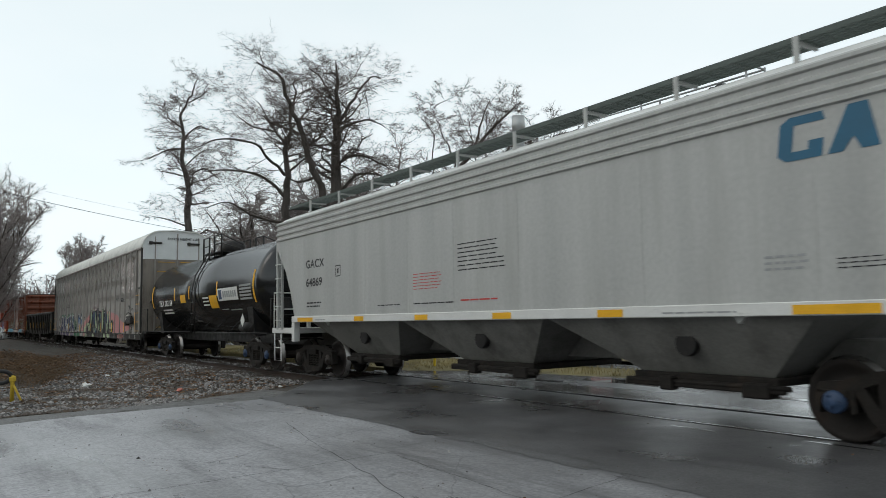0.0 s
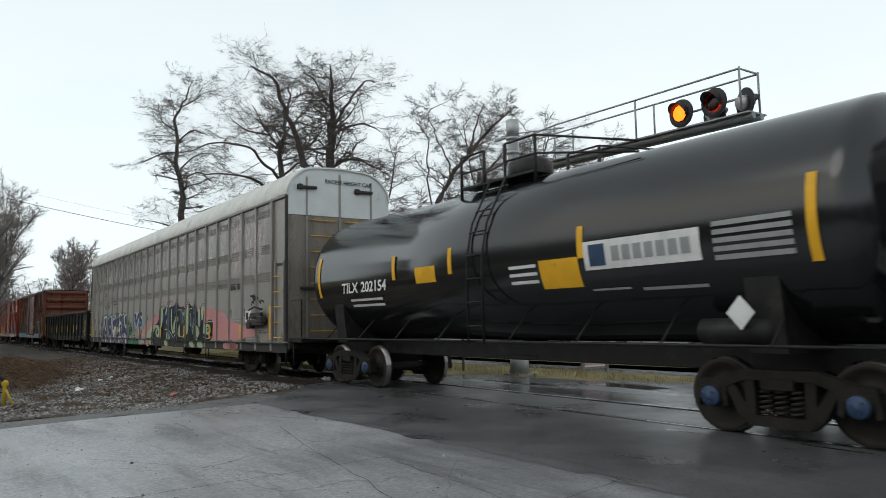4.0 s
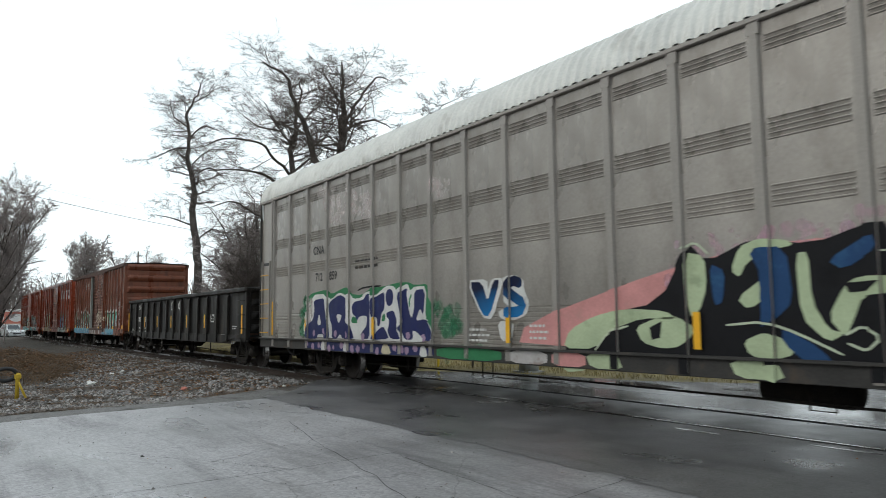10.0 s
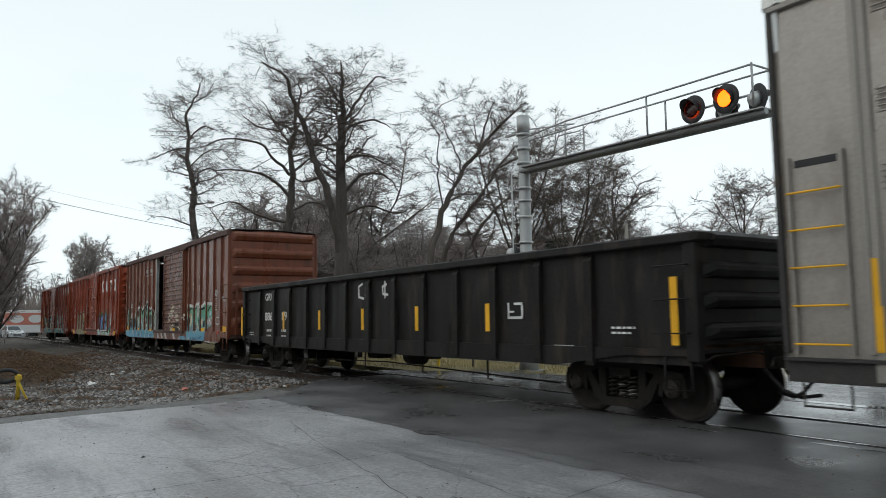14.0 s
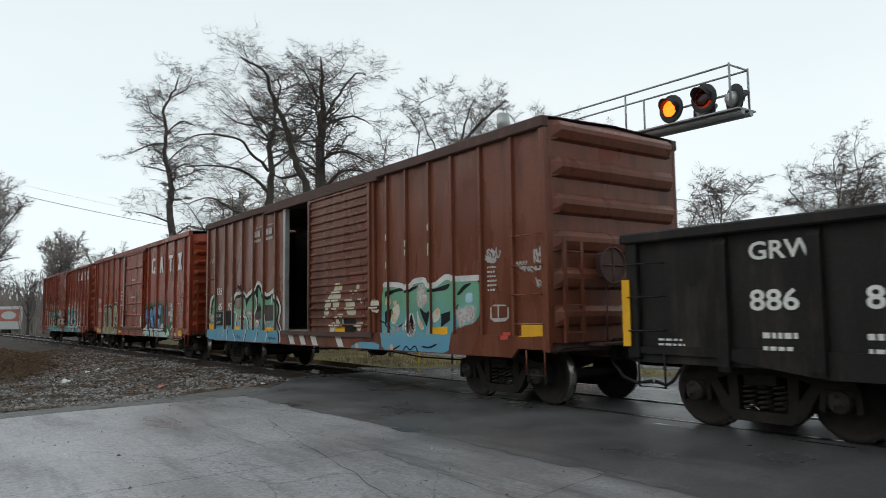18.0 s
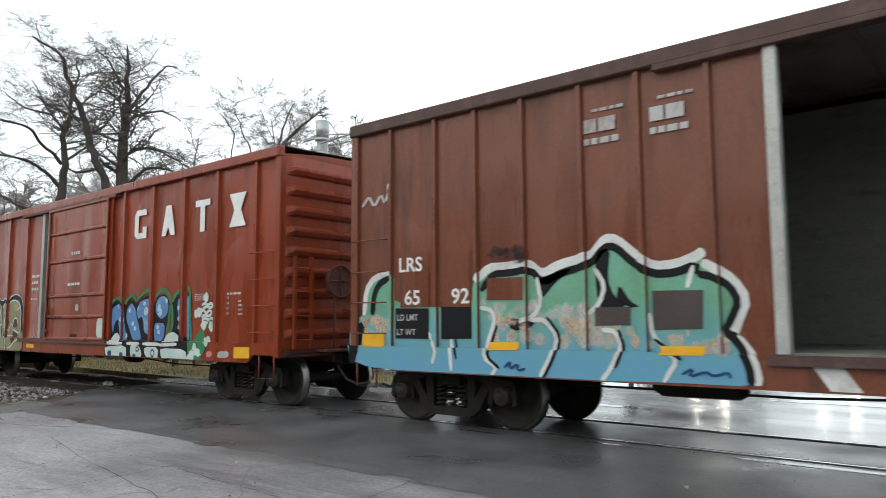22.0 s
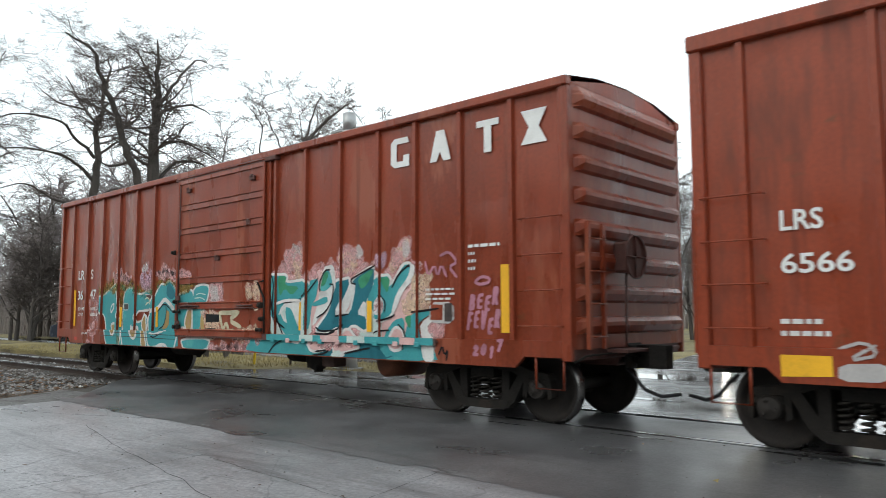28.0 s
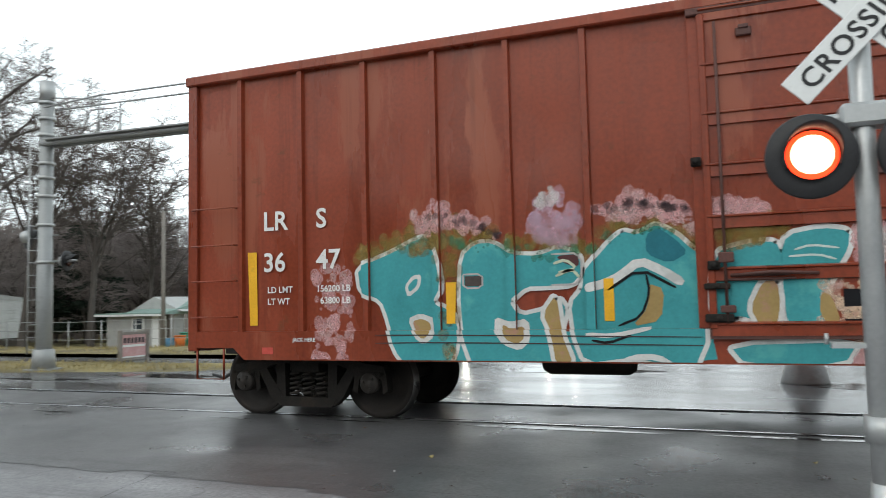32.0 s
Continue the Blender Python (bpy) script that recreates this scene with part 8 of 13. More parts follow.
shape(box2, st2, 3, [(-3.87, 1.55), (-3.78, 1.72), (-3.75, 1.62), (-3.81, 1.34), (-3.68, 1.04), (-3.59, 0.76), (-3.71, 0.72), (-3.76, 1.01), (-3.9, 1.28)], "maroon")
shape(box2, st2, 3, [(-3.7, 1.95), (-3.62, 1.97), (-3.67, 1.66), (-3.71, 1.43), (-3.75, 1.66)], "red")
shape(box2, st2, 3, [(-3.36, 1.97), (-3.17, 2.01), (-3.07, 1.92), (-3.13, 1.8), (-3.33, 1.79)], "creamo")
stroke(box2, st2, 4, [(-5.72, 1.43), (-5.53, 1.86), (-5.35, 1.99), (-5.52, 1.45), (-5.44, 1.11), (-5.27, 1.07), (-5.66, 0.85)], "white", 0.035)
stroke(box2, st2, 4, [(-5.41, 1.79), (-5.15, 1.82), (-5.01, 2.02), (-4.89, 2.04), (-4.97, 1.86), (-5.09, 1.65), (-5.27, 1.57)], "white", 0.035)
stroke(box2, st2, 4, [(-5.27, 1.07), (-5.22, 0.82), (-5.34, 0.71)], "white", 0.035)
stroke(box2, st2, 4, [(-4.89, 1.56), (-5.0, 1.32), (-4.91, 1.14)], "white", 0.035)
stroke(box2, st2, 4, [(-4.89, 0.73), (-4.8, 0.91), (-4.72, 0.73)], "white", 0.035)
stroke(box2, st2, 4, [(-4.75, 1.77), (-4.59, 1.92), (-4.37, 1.95), (-4.2, 1.75), (-4.12, 1.36), (-4.22, 0.73)], "white", 0.035)
stroke(box2, st2, 4, [(-4.68, 1.56), (-4.65, 1.2), (-4.56, 1.02), (-4.64, 0.73)], "white", 0.035)
stroke(box2, st2, 4, [(-4.52, 1.24), (-4.32, 1.41), (-4.1, 1.43)], "white", 0.035)
stroke(box2, st2, 4, [(-4.07, 1.88), (-3.9, 2.03), (-3.85, 1.89), (-3.97, 1.59), (-3.9, 1.2), (-3.7, 1.04), (-3.66, 0.83), (-3.79, 0.71)], "white", 0.035)
stroke(box2, st2, 4, [(-3.86, 1.81), (-3.73, 1.72), (-3.79, 1.43), (-3.65, 1.23), (-3.51, 1.43), (-3.41, 1.46)], "white", 0.035)
stroke(box2, st2, 4, [(-3.66, 1.96), (-3.5, 2.06), (-3.22, 2.06), (-2.97, 1.96), (-2.85, 1.76), (-2.86, 1.48), (-2.86, 1.19), (-3.38, 1.32)], "white", 0.035)
stroke(box2, st2, 4, [(-3.13, 1.79), (-2.89, 1.92)], "white", 0.035)
stroke(box2, st2, 4, [(-3.7, 1.15), (-3.33, 1.15)], "white", 0.035)
stroke(box2, st2, 4, [(-3.54, 0.82), (-3.3, 0.87), (-3.15, 0.98), (-2.93, 1.05), (-2.63, 1.08)], "white", 0.035)
stroke(box2, st2, 4, [(-3.38, 1.37), (-3.3, 1.57), (-3.2, 1.61), (-3.08, 1.57), (-3.01, 1.42)], "white", 0.035)
stroke(box2, st2, 4, [(-3.95, 1.43), (-3.86, 1.2)], "white", 0.035)
stroke(box2, st2, 4, [(-6.4, 1.1), (-6.19, 1.17), (-6.06, 1.05), (-6.33, 0.99), (-6.09, 1.14)], "chalk", 0.03)
bars(box2, st2[0][2] - 0.0050, -2.28, -1.82, 2.28, 2.76, 3, PAINT["white"], seed=84)
bars(box2, st2[0][2] - 0.0050, -2.3, -1.86, 2.04, 2.16, 1, PAINT["white"], seed=85)
bars(box2, st2[0][2] - 0.0050, -6.91, -6.42, 1.21, 1.44, 2, PAINT["white"], seed=255)
shape(box2, st2, 1, [(-6.91, 1.03), (-6.45, 1.03), (-6.45, 0.84), (-6.91, 0.82)], "yellow")
shape(box2, st2, 1, [(-2.33, 0.96), (-1.86, 0.96), (-1.87, 0.86), (-2.33, 0.86)], "yellow")
shape(box2, st2, 1, [(-6.4, 0.96), (-5.99, 0.98), (-5.99, 0.81), (-6.41, 0.8)], "chalk")
stroke(box2, st2, 1, [(-2.33, 1.2), (-2.28, 1.06), (-2.2, 1.2), (-2.12, 1.07), (-2.04, 1.2), (-1.89, 1.09)], "chalk", 0.03)
shape(box2, st2, 0, [(1.89, 1.8), (2.06, 1.89), (2.43, 1.93), (2.58, 1.79), (2.73, 1.91), (2.9, 1.95), (3.02, 1.82), (3.3, 1.97), (3.58, 2.03), (3.56, 1.13), (3.62, 0.73), (1.77, 0.65), (1.83, 0.94), (2.0, 1.26)], "black")
shape(box2, st2, 0, [(3.69, 1.83), (3.87, 1.98), (4.11, 2.02), (4.29, 1.87), (4.32, 1.54), (4.19, 1.4), (4.15, 1.13), (4.01, 0.71), (3.52, 0.72), (3.68, 1.13), (3.7, 1.41)], "black")
shape(box2, st2, 0, [(4.36, 1.82), (4.43, 1.88), (4.68, 2.02), (4.74, 1.79), (4.74, 1.21), (5.04, 1.15), (5.09, 0.7), (4.0, 0.7), (4.18, 1.13), (4.42, 1.32)], "black")
shape(box2, st2, 0, [(4.9, 2.04), (4.99, 2.05), (5.02, 1.53), (5.05, 1.13), (4.93, 1.13)], "black")
shape(box2, st2, 1, [(1.98, 1.4), (1.97, 1.73), (2.11, 1.82), (2.37, 1.88), (2.5, 1.76), (2.54, 1.41), (2.69, 1.1), (2.47, 1.08), (2.44, 1.3), (2.37, 1.48), (2.22, 1.53), (2.09, 1.42), (2.05, 1.21)], "skyblue")
shape(box2, st2, 1, [(2.6, 1.53), (2.63, 1.75), (2.82, 1.88), (2.99, 1.71), (3.04, 1.56), (3.16, 1.34), (3.26, 1.11), (2.91, 1.1), (2.79, 1.26), (2.7, 1.41)], "skyblue")
shape(box2, st2, 1, [(3.01, 1.71), (3.16, 1.88), (3.34, 1.93), (3.56, 1.94), (3.56, 1.2), (3.34, 1.27), (3.33, 1.44), (3.24, 1.59), (3.1, 1.52)], "skyblue")
shape(box2, st2, 1, [(3.78, 1.83), (3.89, 1.95), (4.07, 1.98), (4.22, 1.91), (4.26, 1.74), (4.21, 1.61), (4.02, 1.52), (3.86, 1.58), (3.78, 1.69)], "skyblue")
shape(box2, st2, 1, [(3.77, 1.46), (4.15, 1.44), (4.11, 1.12), (3.78, 1.08), (3.73, 1.3)], "skyblue")
shape(box2, st2, 1, [(4.58, 1.88), (4.72, 1.95), (4.73, 1.66), (4.74, 1.26), (4.66, 1.3), (4.61, 1.6)], "skyblue")
shape(box2, st2, 1, [(4.91, 1.96), (4.97, 1.95), (4.99, 1.53), (5.03, 1.13), (4.94, 1.11), (4.93, 1.4)], "skyblue")
shape(box2, st2, 2, [(1.99, 1.13), (2.16, 1.24), (2.36, 1.25), (2.48, 1.17), (2.43, 1.06), (1.99, 1.06)], "mintw")
shape(box2, st2, 2, [(4.13, 1.12), (4.25, 1.24), (4.45, 1.28), (4.64, 1.21), (4.72, 1.1), (4.13, 1.07)], "mintw")
shape(box2, st2, 2, [(1.83, 0.96), (2.73, 1.0), (2.76, 0.74), (2.71, 0.7), (1.94, 0.71), (1.84, 0.82)], "mintw")
shape(box2, st2, 2, [(2.92, 1.01), (3.25, 1.01), (3.39, 0.84), (3.32, 0.7), (2.99, 0.7), (2.91, 0.86)], "mintw")
shape(box2, st2, 2, [(3.47, 0.97), (4.02, 0.98), (3.99, 0.7), (3.62, 0.73), (3.49, 0.84)], "mintw")
shape(box2, st2, 2, [(4.09, 0.96), (5.0, 0.96), (5.04, 0.7), (4.2, 0.72), (4.1, 0.83)], "mintw")
shape(box2, st2, 3, [(1.64, 1.07), (2.57, 1.07), (2.57, 1.0), (1.64, 1.0)], "white")
shape(box2, st2, 3, [(2.76, 1.07), (3.28, 1.07), (3.28, 1.01), (2.76, 1.0)], "white")
shape(box2, st2, 3, [(3.41, 1.07), (4.06, 1.07), (4.06, 1.0), (3.41, 1.0)], "white")
shape(box2, st2, 3, [(4.01, 1.05), (4.68, 1.08), (4.68, 1.01), (4.01, 0.99)], "white")
shape(box2, st2, 3, [(1.94, 0.86), (2.11, 0.89), (2.13, 0.72), (1.97, 0.72)], "blue")
shape(box2, st2, 3, [(2.46, 0.84), (2.6, 0.85), (2.62, 0.73), (2.48, 0.73)], "blue")
shape(box2, st2, 3, [(3.02, 0.83), (3.15, 0.83), (3.14, 0.71), (3.03, 0.71)], "blue")
stroke(box2, st2, 3, [(3.14, 0.92), (3.2, 0.98), (3.28, 0.93), (3.22, 0.88), (3.15, 0.9)], "blue", 0.03)
stroke(box2, st2, 3, [(3.71, 0.85), (3.8, 0.94), (3.88, 0.87), (3.81, 0.78), (3.73, 0.84)], "blue", 0.035)
stroke(box2, st2, 2, [(1.95, 1.88), (2.11, 1.97), (2.37, 1.98), (2.55, 1.85), (2.73, 2.01), (2.88, 2.02), (3.0, 1.88), (3.25, 2.06), (3.59, 2.11)], "green", 0.075)
stroke(box2, st2, 2, [(3.76, 1.95), (3.89, 2.07), (4.08, 2.1), (4.24, 2.03), (4.36, 1.87), (4.43, 1.89), (4.47, 1.97), (4.7, 2.09)], "green", 0.075)
stroke(box2, st2, 2, [(4.32, 1.81), (4.28, 1.4), (4.23, 1.27), (4.44, 1.34), (4.39, 1.8)], "green", 0.075)
stroke(box2, st2, 2, [(4.92, 2.13), (5.0, 2.08), (5.03, 1.65), (5.07, 1.27), (5.1, 0.82)], "green", 0.075)
stroke(box2, st2, 2, [(1.93, 1.38), (1.93, 1.18)], "green", 0.075)
dots(box2, st2, 2, [(2.29, 1.79), (2.74, 1.71), (2.89, 1.44), (2.99, 1.34), (3.34, 1.84), (3.38, 1.66), (3.45, 1.71), (3.9, 1.72), (3.97, 1.65), (3.92, 1.77), (4.18, 1.88), (3.88, 1.37), (3.93, 1.27), (4.63, 1.73), (4.65, 1.53), (4.67, 1.37), (2.47, 1.53), (2.64, 1.19)], "paleblue", 0.05)
stroke(box2, st2, 2, [(3.34, 1.7), (3.4, 1.77), (3.49, 1.71), (3.43, 1.61), (3.34, 1.65)], "mintw", 0.03)
stroke(box2, st2, 2, [(3.86, 1.67), (3.93, 1.74), (4.02, 1.68), (3.95, 1.58), (3.87, 1.64)], "mintw", 0.03)
stroke(box2, st2, 2, [(5.42, 1.77), (5.52, 1.81), (5.61, 1.76), (5.72, 1.81), (5.78, 1.76), (5.72, 1.71), (5.58, 1.75), (5.45, 1.7)], "mintw", 0.05)
stroke(box2, st2, 2, [(5.39, 1.64), (5.48, 1.69), (5.57, 1.61), (5.67, 1.68), (5.76, 1.63), (5.67, 1.56), (5.51, 1.59), (5.42, 1.55)], "mintw", 0.05)
stroke(box2, st2, 2, [(5.43, 1.49), (5.54, 1.54), (5.65, 1.49), (5.76, 1.54), (5.82, 1.47), (5.66, 1.44), (5.47, 1.46)], "mintw", 0.05)
dots(box2, st2, 2, [(5.56, 1.91), (5.5, 1.4), (5.74, 1.37), (5.35, 1.64), (5.26, 1.62), (5.59, 1.11), (5.65, 1.11), (5.42, 0.91), (5.21, 0.87), (5.11, 0.78)], "mintw", 0.09)
dots(box2, st2, 2, [(5.74, 1.42), (5.43, 1.21), (5.29, 1.09), (5.22, 0.98), (5.47, 0.94), (5.32, 0.82), (5.41, 0.74), (5.36, 1.15), (5.52, 0.99)], "green", 0.11)
dots(box2, st2, 3, [(5.29, 1.0), (5.41, 0.91), (5.22, 0.81), (5.34, 0.91)], "mintw", 0.07)
bars(box2, st2[0][2] - 0.0075, 5.18, 5.51, 1.86, 2, 4, PAINT["white"], seed=191)
bars(box2, st2[0][2] - 0.0075, 6.21, 6.71, 1.94, 2.02, 1, PAINT["white"], seed=229)
bars(box2, st2[0][2] - 0.0075, 6.21, 6.31, 1.59, 1.96, 4, PAINT["white"], seed=229)
bars(box2, st2[0][2] - 0.0075, 6.56, 6.7, 1.58, 1.88, 4, PAINT["white"], seed=242)
shape(box2, st2, 1, [(6.52, 1.02), (6.97, 1.03), (6.97, 0.84), (6.51, 0.83)], "yellow")
shape(box2, st2, 1, [(5.68, 0.93), (5.86, 0.94), (5.85, 0.84), (5.68, 0.83)], "pinkr")
shape(box2, st2, 1, [(6.06, 0.94), (6.37, 0.95), (6.37, 0.84), (6.02, 0.82)], "chalk")
bars(box2, st2[0][2] - 0.0075, 5.56, 6.01, 0.76, 0.77, 1, PAINT["white"], seed=205)
haze(box3, st3, 0, [(1.66, 2.08), (2.08, 2.56), (2.48, 2.59), (2.58, 2.15), (3.25, 2.28), (3.33, 2.24), (3.21, 2.06), (2.6, 1.98), (1.76, 1.99)], "pink", 0.10, 60, 205)
haze(box3, st3, 1, [(2.08, 2.48), (2.48, 2.57), (2.54, 2.14), (2.29, 2.03)], "peach", 0.08, 24, 206)
haze(box3, st3, 0, [(3.37, 2.24), (3.5, 2.45), (3.96, 2.54), (3.99, 2.2), (4.31, 2.22), (4.24, 2.08), (3.72, 1.93), (3.37, 1.98)], "pink", 0.10, 50, 207)
haze(box3, st3, 1, [(3.51, 2.38), (3.92, 2.47), (3.87, 2.14), (3.57, 2.08)], "peach", 0.08, 24, 208)
haze(box3, st3, 0, [(4.48, 2.04), (4.69, 2.36), (4.93, 2.52), (5.01, 2.43), (4.92, 2.14), (5.23, 2.22), (5.28, 1.99), (4.97, 1.85), (4.55, 1.97)], "pink", 0.10, 46, 209)
haze(box3, st3, 1, [(4.55, 2.07), (4.79, 2.42), (4.96, 2.5), (4.85, 2.15)], "peach", 0.07, 22, 210)
haze(box3, st3, 0, [(4.35, 2.32), (4.49, 2.34), (4.45, 2.14), (4.34, 2.11)], "lilac", 0.08, 14, 211)
haze(box3, st3, 0, [(4.86, 1.59), (5.22, 1.97), (5.43, 1.99), (5.37, 1.52), (4.86, 1.46)], "peach", 0.11, 46, 212)
haze(box3, st3, 0, [(2.72, 1.14), (3.47, 1.23), (4.03, 1.2), (4.06, 0.93), (3.46, 0.77), (2.8, 0.79)], "pink", 0.11, 46, 213)
haze(box3, st3, 0, [(4.59, 1.24), (4.85, 1.29), (4.92, 0.95), (4.62, 0.98)], "peach", 0.10, 30, 214)
haze(box3, st3, 0, [(5.26, 1.27), (5.62, 1.52), (5.67, 1.34), (5.63, 1.1), (5.31, 1.12)], "pink", 0.10, 24, 215)
haze(box3, st3, 0, [(5.26, 1.24), (5.51, 1.09), (5.53, 0.78), (5.33, 0.77)], "white", 0.10, 30, 216)
haze(box3, st3, 0, [(1.08, 1.16), (2.04, 1.17), (2.09, 1.02), (1.08, 1)], "peach", 0.10, 24, 217)
shape(box3, st3, 2, [(1.76, 2.11), (2.05, 2.1), (2, 1.96), (2.67, 2), (2.6, 1.67), (2, 1.65), (1.85, 1.49), (2, 1.29), (2.5, 1.22), (2.51, 0.98), (2.09, 1.03), (1.75, 1.35), (1.49, 1.61), (1.49, 2.09)], "teal", edge="white")
shape(box3, st3, 3, [(1.78, 2.11), (2.04, 2.09), (2, 1.93), (2.42, 1.9), (2.19, 1.75), (2, 1.89), (1.85, 1.73)], "greenp")
shape(box3, st3, 3, [(1.8, 1.39), (1.93, 1.61), (2.47, 1.66), (2.39, 1.21), (2.19, 1.53), (2.02, 1.55)], "white")
shape(box3, st3, 4, [(2, 1.57), (2.19, 1.54), (2.39, 1.22), (2.46, 0.99), (2.14, 1.06)], "teal")
shape(box3, st3, 2, [(2.64, 1.98), (2.92, 2.03), (2.86, 1.71), (2.74, 1.59), (2.68, 1.21), (2.57, 1.17)], "teal")
shape(box3, st3, 2, [(2.93, 1.7), (3.02, 2.2), (3.29, 2.24), (3.35, 1.95), (3.26, 1.59), (2.9, 1.35), (2.81, 1.26), (2.75, 1.26)], "white")
shape(box3, st3, 3, [(2.94, 1.83), (3.07, 2.15), (3.21, 2.13), (3.28, 1.91), (3.08, 1.8)], "teal")
shape(box3, st3, 4, [(2.96, 1.89), (3.08, 2.13), (3.19, 2.1), (3.08, 1.9)], "greenp")
shape(box3, st3, 3, [(2.71, 1.6), (3.14, 1.74), (3.16, 1.62), (2.82, 1.56)], "teal")
shape(box3, st3, 3, [(2.88, 1.2), (3.19, 1.47), (3.32, 1.83), (3.41, 1.95), (3.72, 1.99), (3.5, 1.55), (3.39, 1.4), (3.71, 1.43), (3.84, 1.86), (3.74, 1.96), (4.28, 2.17), (4.24, 1.88), (4.04, 1.57), (3.86, 1.43), (4.08, 1.4), (4.08, 1.17), (3.78, 1.3), (3.55, 1.15), (2.9, 1.15)], "deepteal", edge="white")
shape(box3, st3, 4, [(3.87, 1.99), (4.27, 2.14), (4.1, 1.88), (3.95, 1.81)], "greenp")
shape(box3, st3, 4, [(3.36, 1.42), (3.68, 1.89), (3.84, 1.92), (3.64, 1.46)], "white")
shape(box3, st3, 4, [(3.86, 1.44), (4.05, 1.68), (4.08, 1.39)], "white")
shape(box3, st3, 3, [(4.08, 1.68), (4.31, 1.98), (4.59, 2), (4.55, 1.83), (4.68, 1.89), (4.88, 2.15), (5.03, 2.15), (4.98, 1.96), (4.71, 1.69), (4.64, 1.43), (4.36, 1.33), (4.22, 1.49)], "teal", edge="white")
shape(box3, st3, 4, [(4.37, 1.98), (4.61, 1.98), (4.55, 1.73), (4.44, 1.86)], "greenp")
shape(box3, st3, 4, [(4.27, 1.55), (4.39, 1.71), (4.47, 1.6), (4.43, 1.43), (4.32, 1.42)], "white")
haze(box3, st3, 5, [(4.3, 1.55), (4.38, 1.67), (4.44, 1.59), (4.41, 1.45)], "pink", 0.05, 10, 234)
shape(box3, st3, 4, [(5.04, 2.17), (5.17, 2.13), (5.14, 1.96), (4.88, 1.78), (4.7, 1.45), (4.62, 1.45), (4.74, 1.75), (4.98, 1.97)], "white")
shape(box3, st3, 2, [(4.52, 1.19), (4.69, 1.35), (4.9, 1.39), (4.89, 1.08), (4.62, 0.77), (4.41, 0.94)], "teal")
shape(box3, st3, 2, [(5.08, 1.45), (5.58, 1.51), (5.2, 1.33), (5.17, 1.24), (5.28, 0.96), (5.32, 0.77), (4.92, 0.77), (4.9, 1.18)], "teal")
shape(box3, st3, 3, [(4.88, 1.39), (5.09, 1.43), (5.02, 1.2)], "greenp")
shape(box3, st3, 2, [(5.2, 1.3), (5.59, 1.5), (5.53, 1.39), (5.32, 1.24), (5.52, 1.03), (5.52, 0.77), (5.33, 0.76), (5.25, 1.08)], "white")
shape(box3, st3, 2, [(3.65, 0.83), (4.07, 1.1), (4.41, 0.9), (4.58, 0.74), (3.58, 0.74)], "deepteal")
shape(box3, st3, 3, [(3.38, 0.76), (3.54, 0.98), (3.7, 1.09), (3.73, 0.98), (3.61, 0.75)], "white")
stroke(box3, st3, 5, [(1.45, 2.1), (1.76, 2.11), (1.7, 1.35), (2.02, 1.2)], "black", 0.028)
stroke(box3, st3, 5, [(1.95, 1.63), (2.47, 1.67), (2.91, 2.03)], "black", 0.025)
stroke(box3, st3, 5, [(2.96, 1.8), (2.93, 1.93), (3.08, 2.15), (3.22, 2.15)], "black", 0.028)
stroke(box3, st3, 5, [(2.88, 1.38), (3.11, 1.47), (3.27, 1.66), (3.31, 1.91), (3.2, 1.92)], "black", 0.028)
stroke(box3, st3, 5, [(3.84, 1.9), (3.72, 1.92), (3.74, 1.99), (4.28, 2.17)], "black", 0.03)
stroke(box3, st3, 5, [(2.85, 1.23), (2.98, 1.16), (3.47, 1.19), (3.53, 1.28)], "black", 0.03)
stroke(box3, st3, 5, [(3.38, 1.4), (3.68, 1.44)], "black", 0.025)
stroke(box3, st3, 5, [(4.36, 1.33), (4.63, 1.39), (4.7, 1.43)], "black", 0.03)
stroke(box3, st3, 5, [(4.64, 1.82), (4.78, 2.02), (5, 2.15), (5, 2.11)], "black", 0.03)
stroke(box3, st3, 5, [(4.39, 1.72), (4.51, 1.61), (4.48, 1.45)], "black", 0.025)
stroke(box3, st3, 5, [(5.08, 1.46), (5.58, 1.51)], "black", 0.03)
stroke(box3, st3, 5, [(4.77, 1.29), (4.91, 1.18), (4.92, 0.92)], "black", 0.025)
stroke(box3, st3, 5, [(2.85, 0.78), (3.18, 0.81), (3.39, 0.98)], "black", 0.03)
stroke(box3, st3, 5, [(4.26, 1.07), (4.32, 1.18), (4.59, 1.2)], "black", 0.025)
stroke(box3, st3, 5, [(1.6, 0.75), (1.8, 0.93), (2.06, 1.02)], "black", 0.025)
shape(box3, st3, 3, [(1.3, 1.74), (1.43, 1.74), (1.45, 1.33), (1.35, 1.17)], "blackish")
shape(box3, st3, 3, [(1.5, 1.21), (1.65, 1.21), (1.55, 1.05)], "blackish")
shape(box3, st3, 6, [(2.42, 1.64), (2.51, 1.64), (2.49, 1.17), (2.4, 1.17)], "yellow")
shape(box3, st3, 6, [(4.1, 1.64), (4.21, 1.63), (4.21, 1.17), (4.1, 1.17)], "yellow")
stroke(box3, st3, 1, [(5.31, 2.18), (5.37, 1.96), (5.49, 2.13), (5.55, 1.95), (5.62, 2.13), (5.72, 1.94)], "pinkt", 0.04)
stroke(box3, st3, 1, [(5.59, 2.24), (5.76, 2.3), (5.92, 2.14), (5.76, 2.08), (5.91, 1.93)], "pinkt", 0.04)
shape(box3, st3, 2, [(5.4, 1.6), (5.85, 1.6), (5.86, 1.3), (5.38, 1.31)], "chalk")
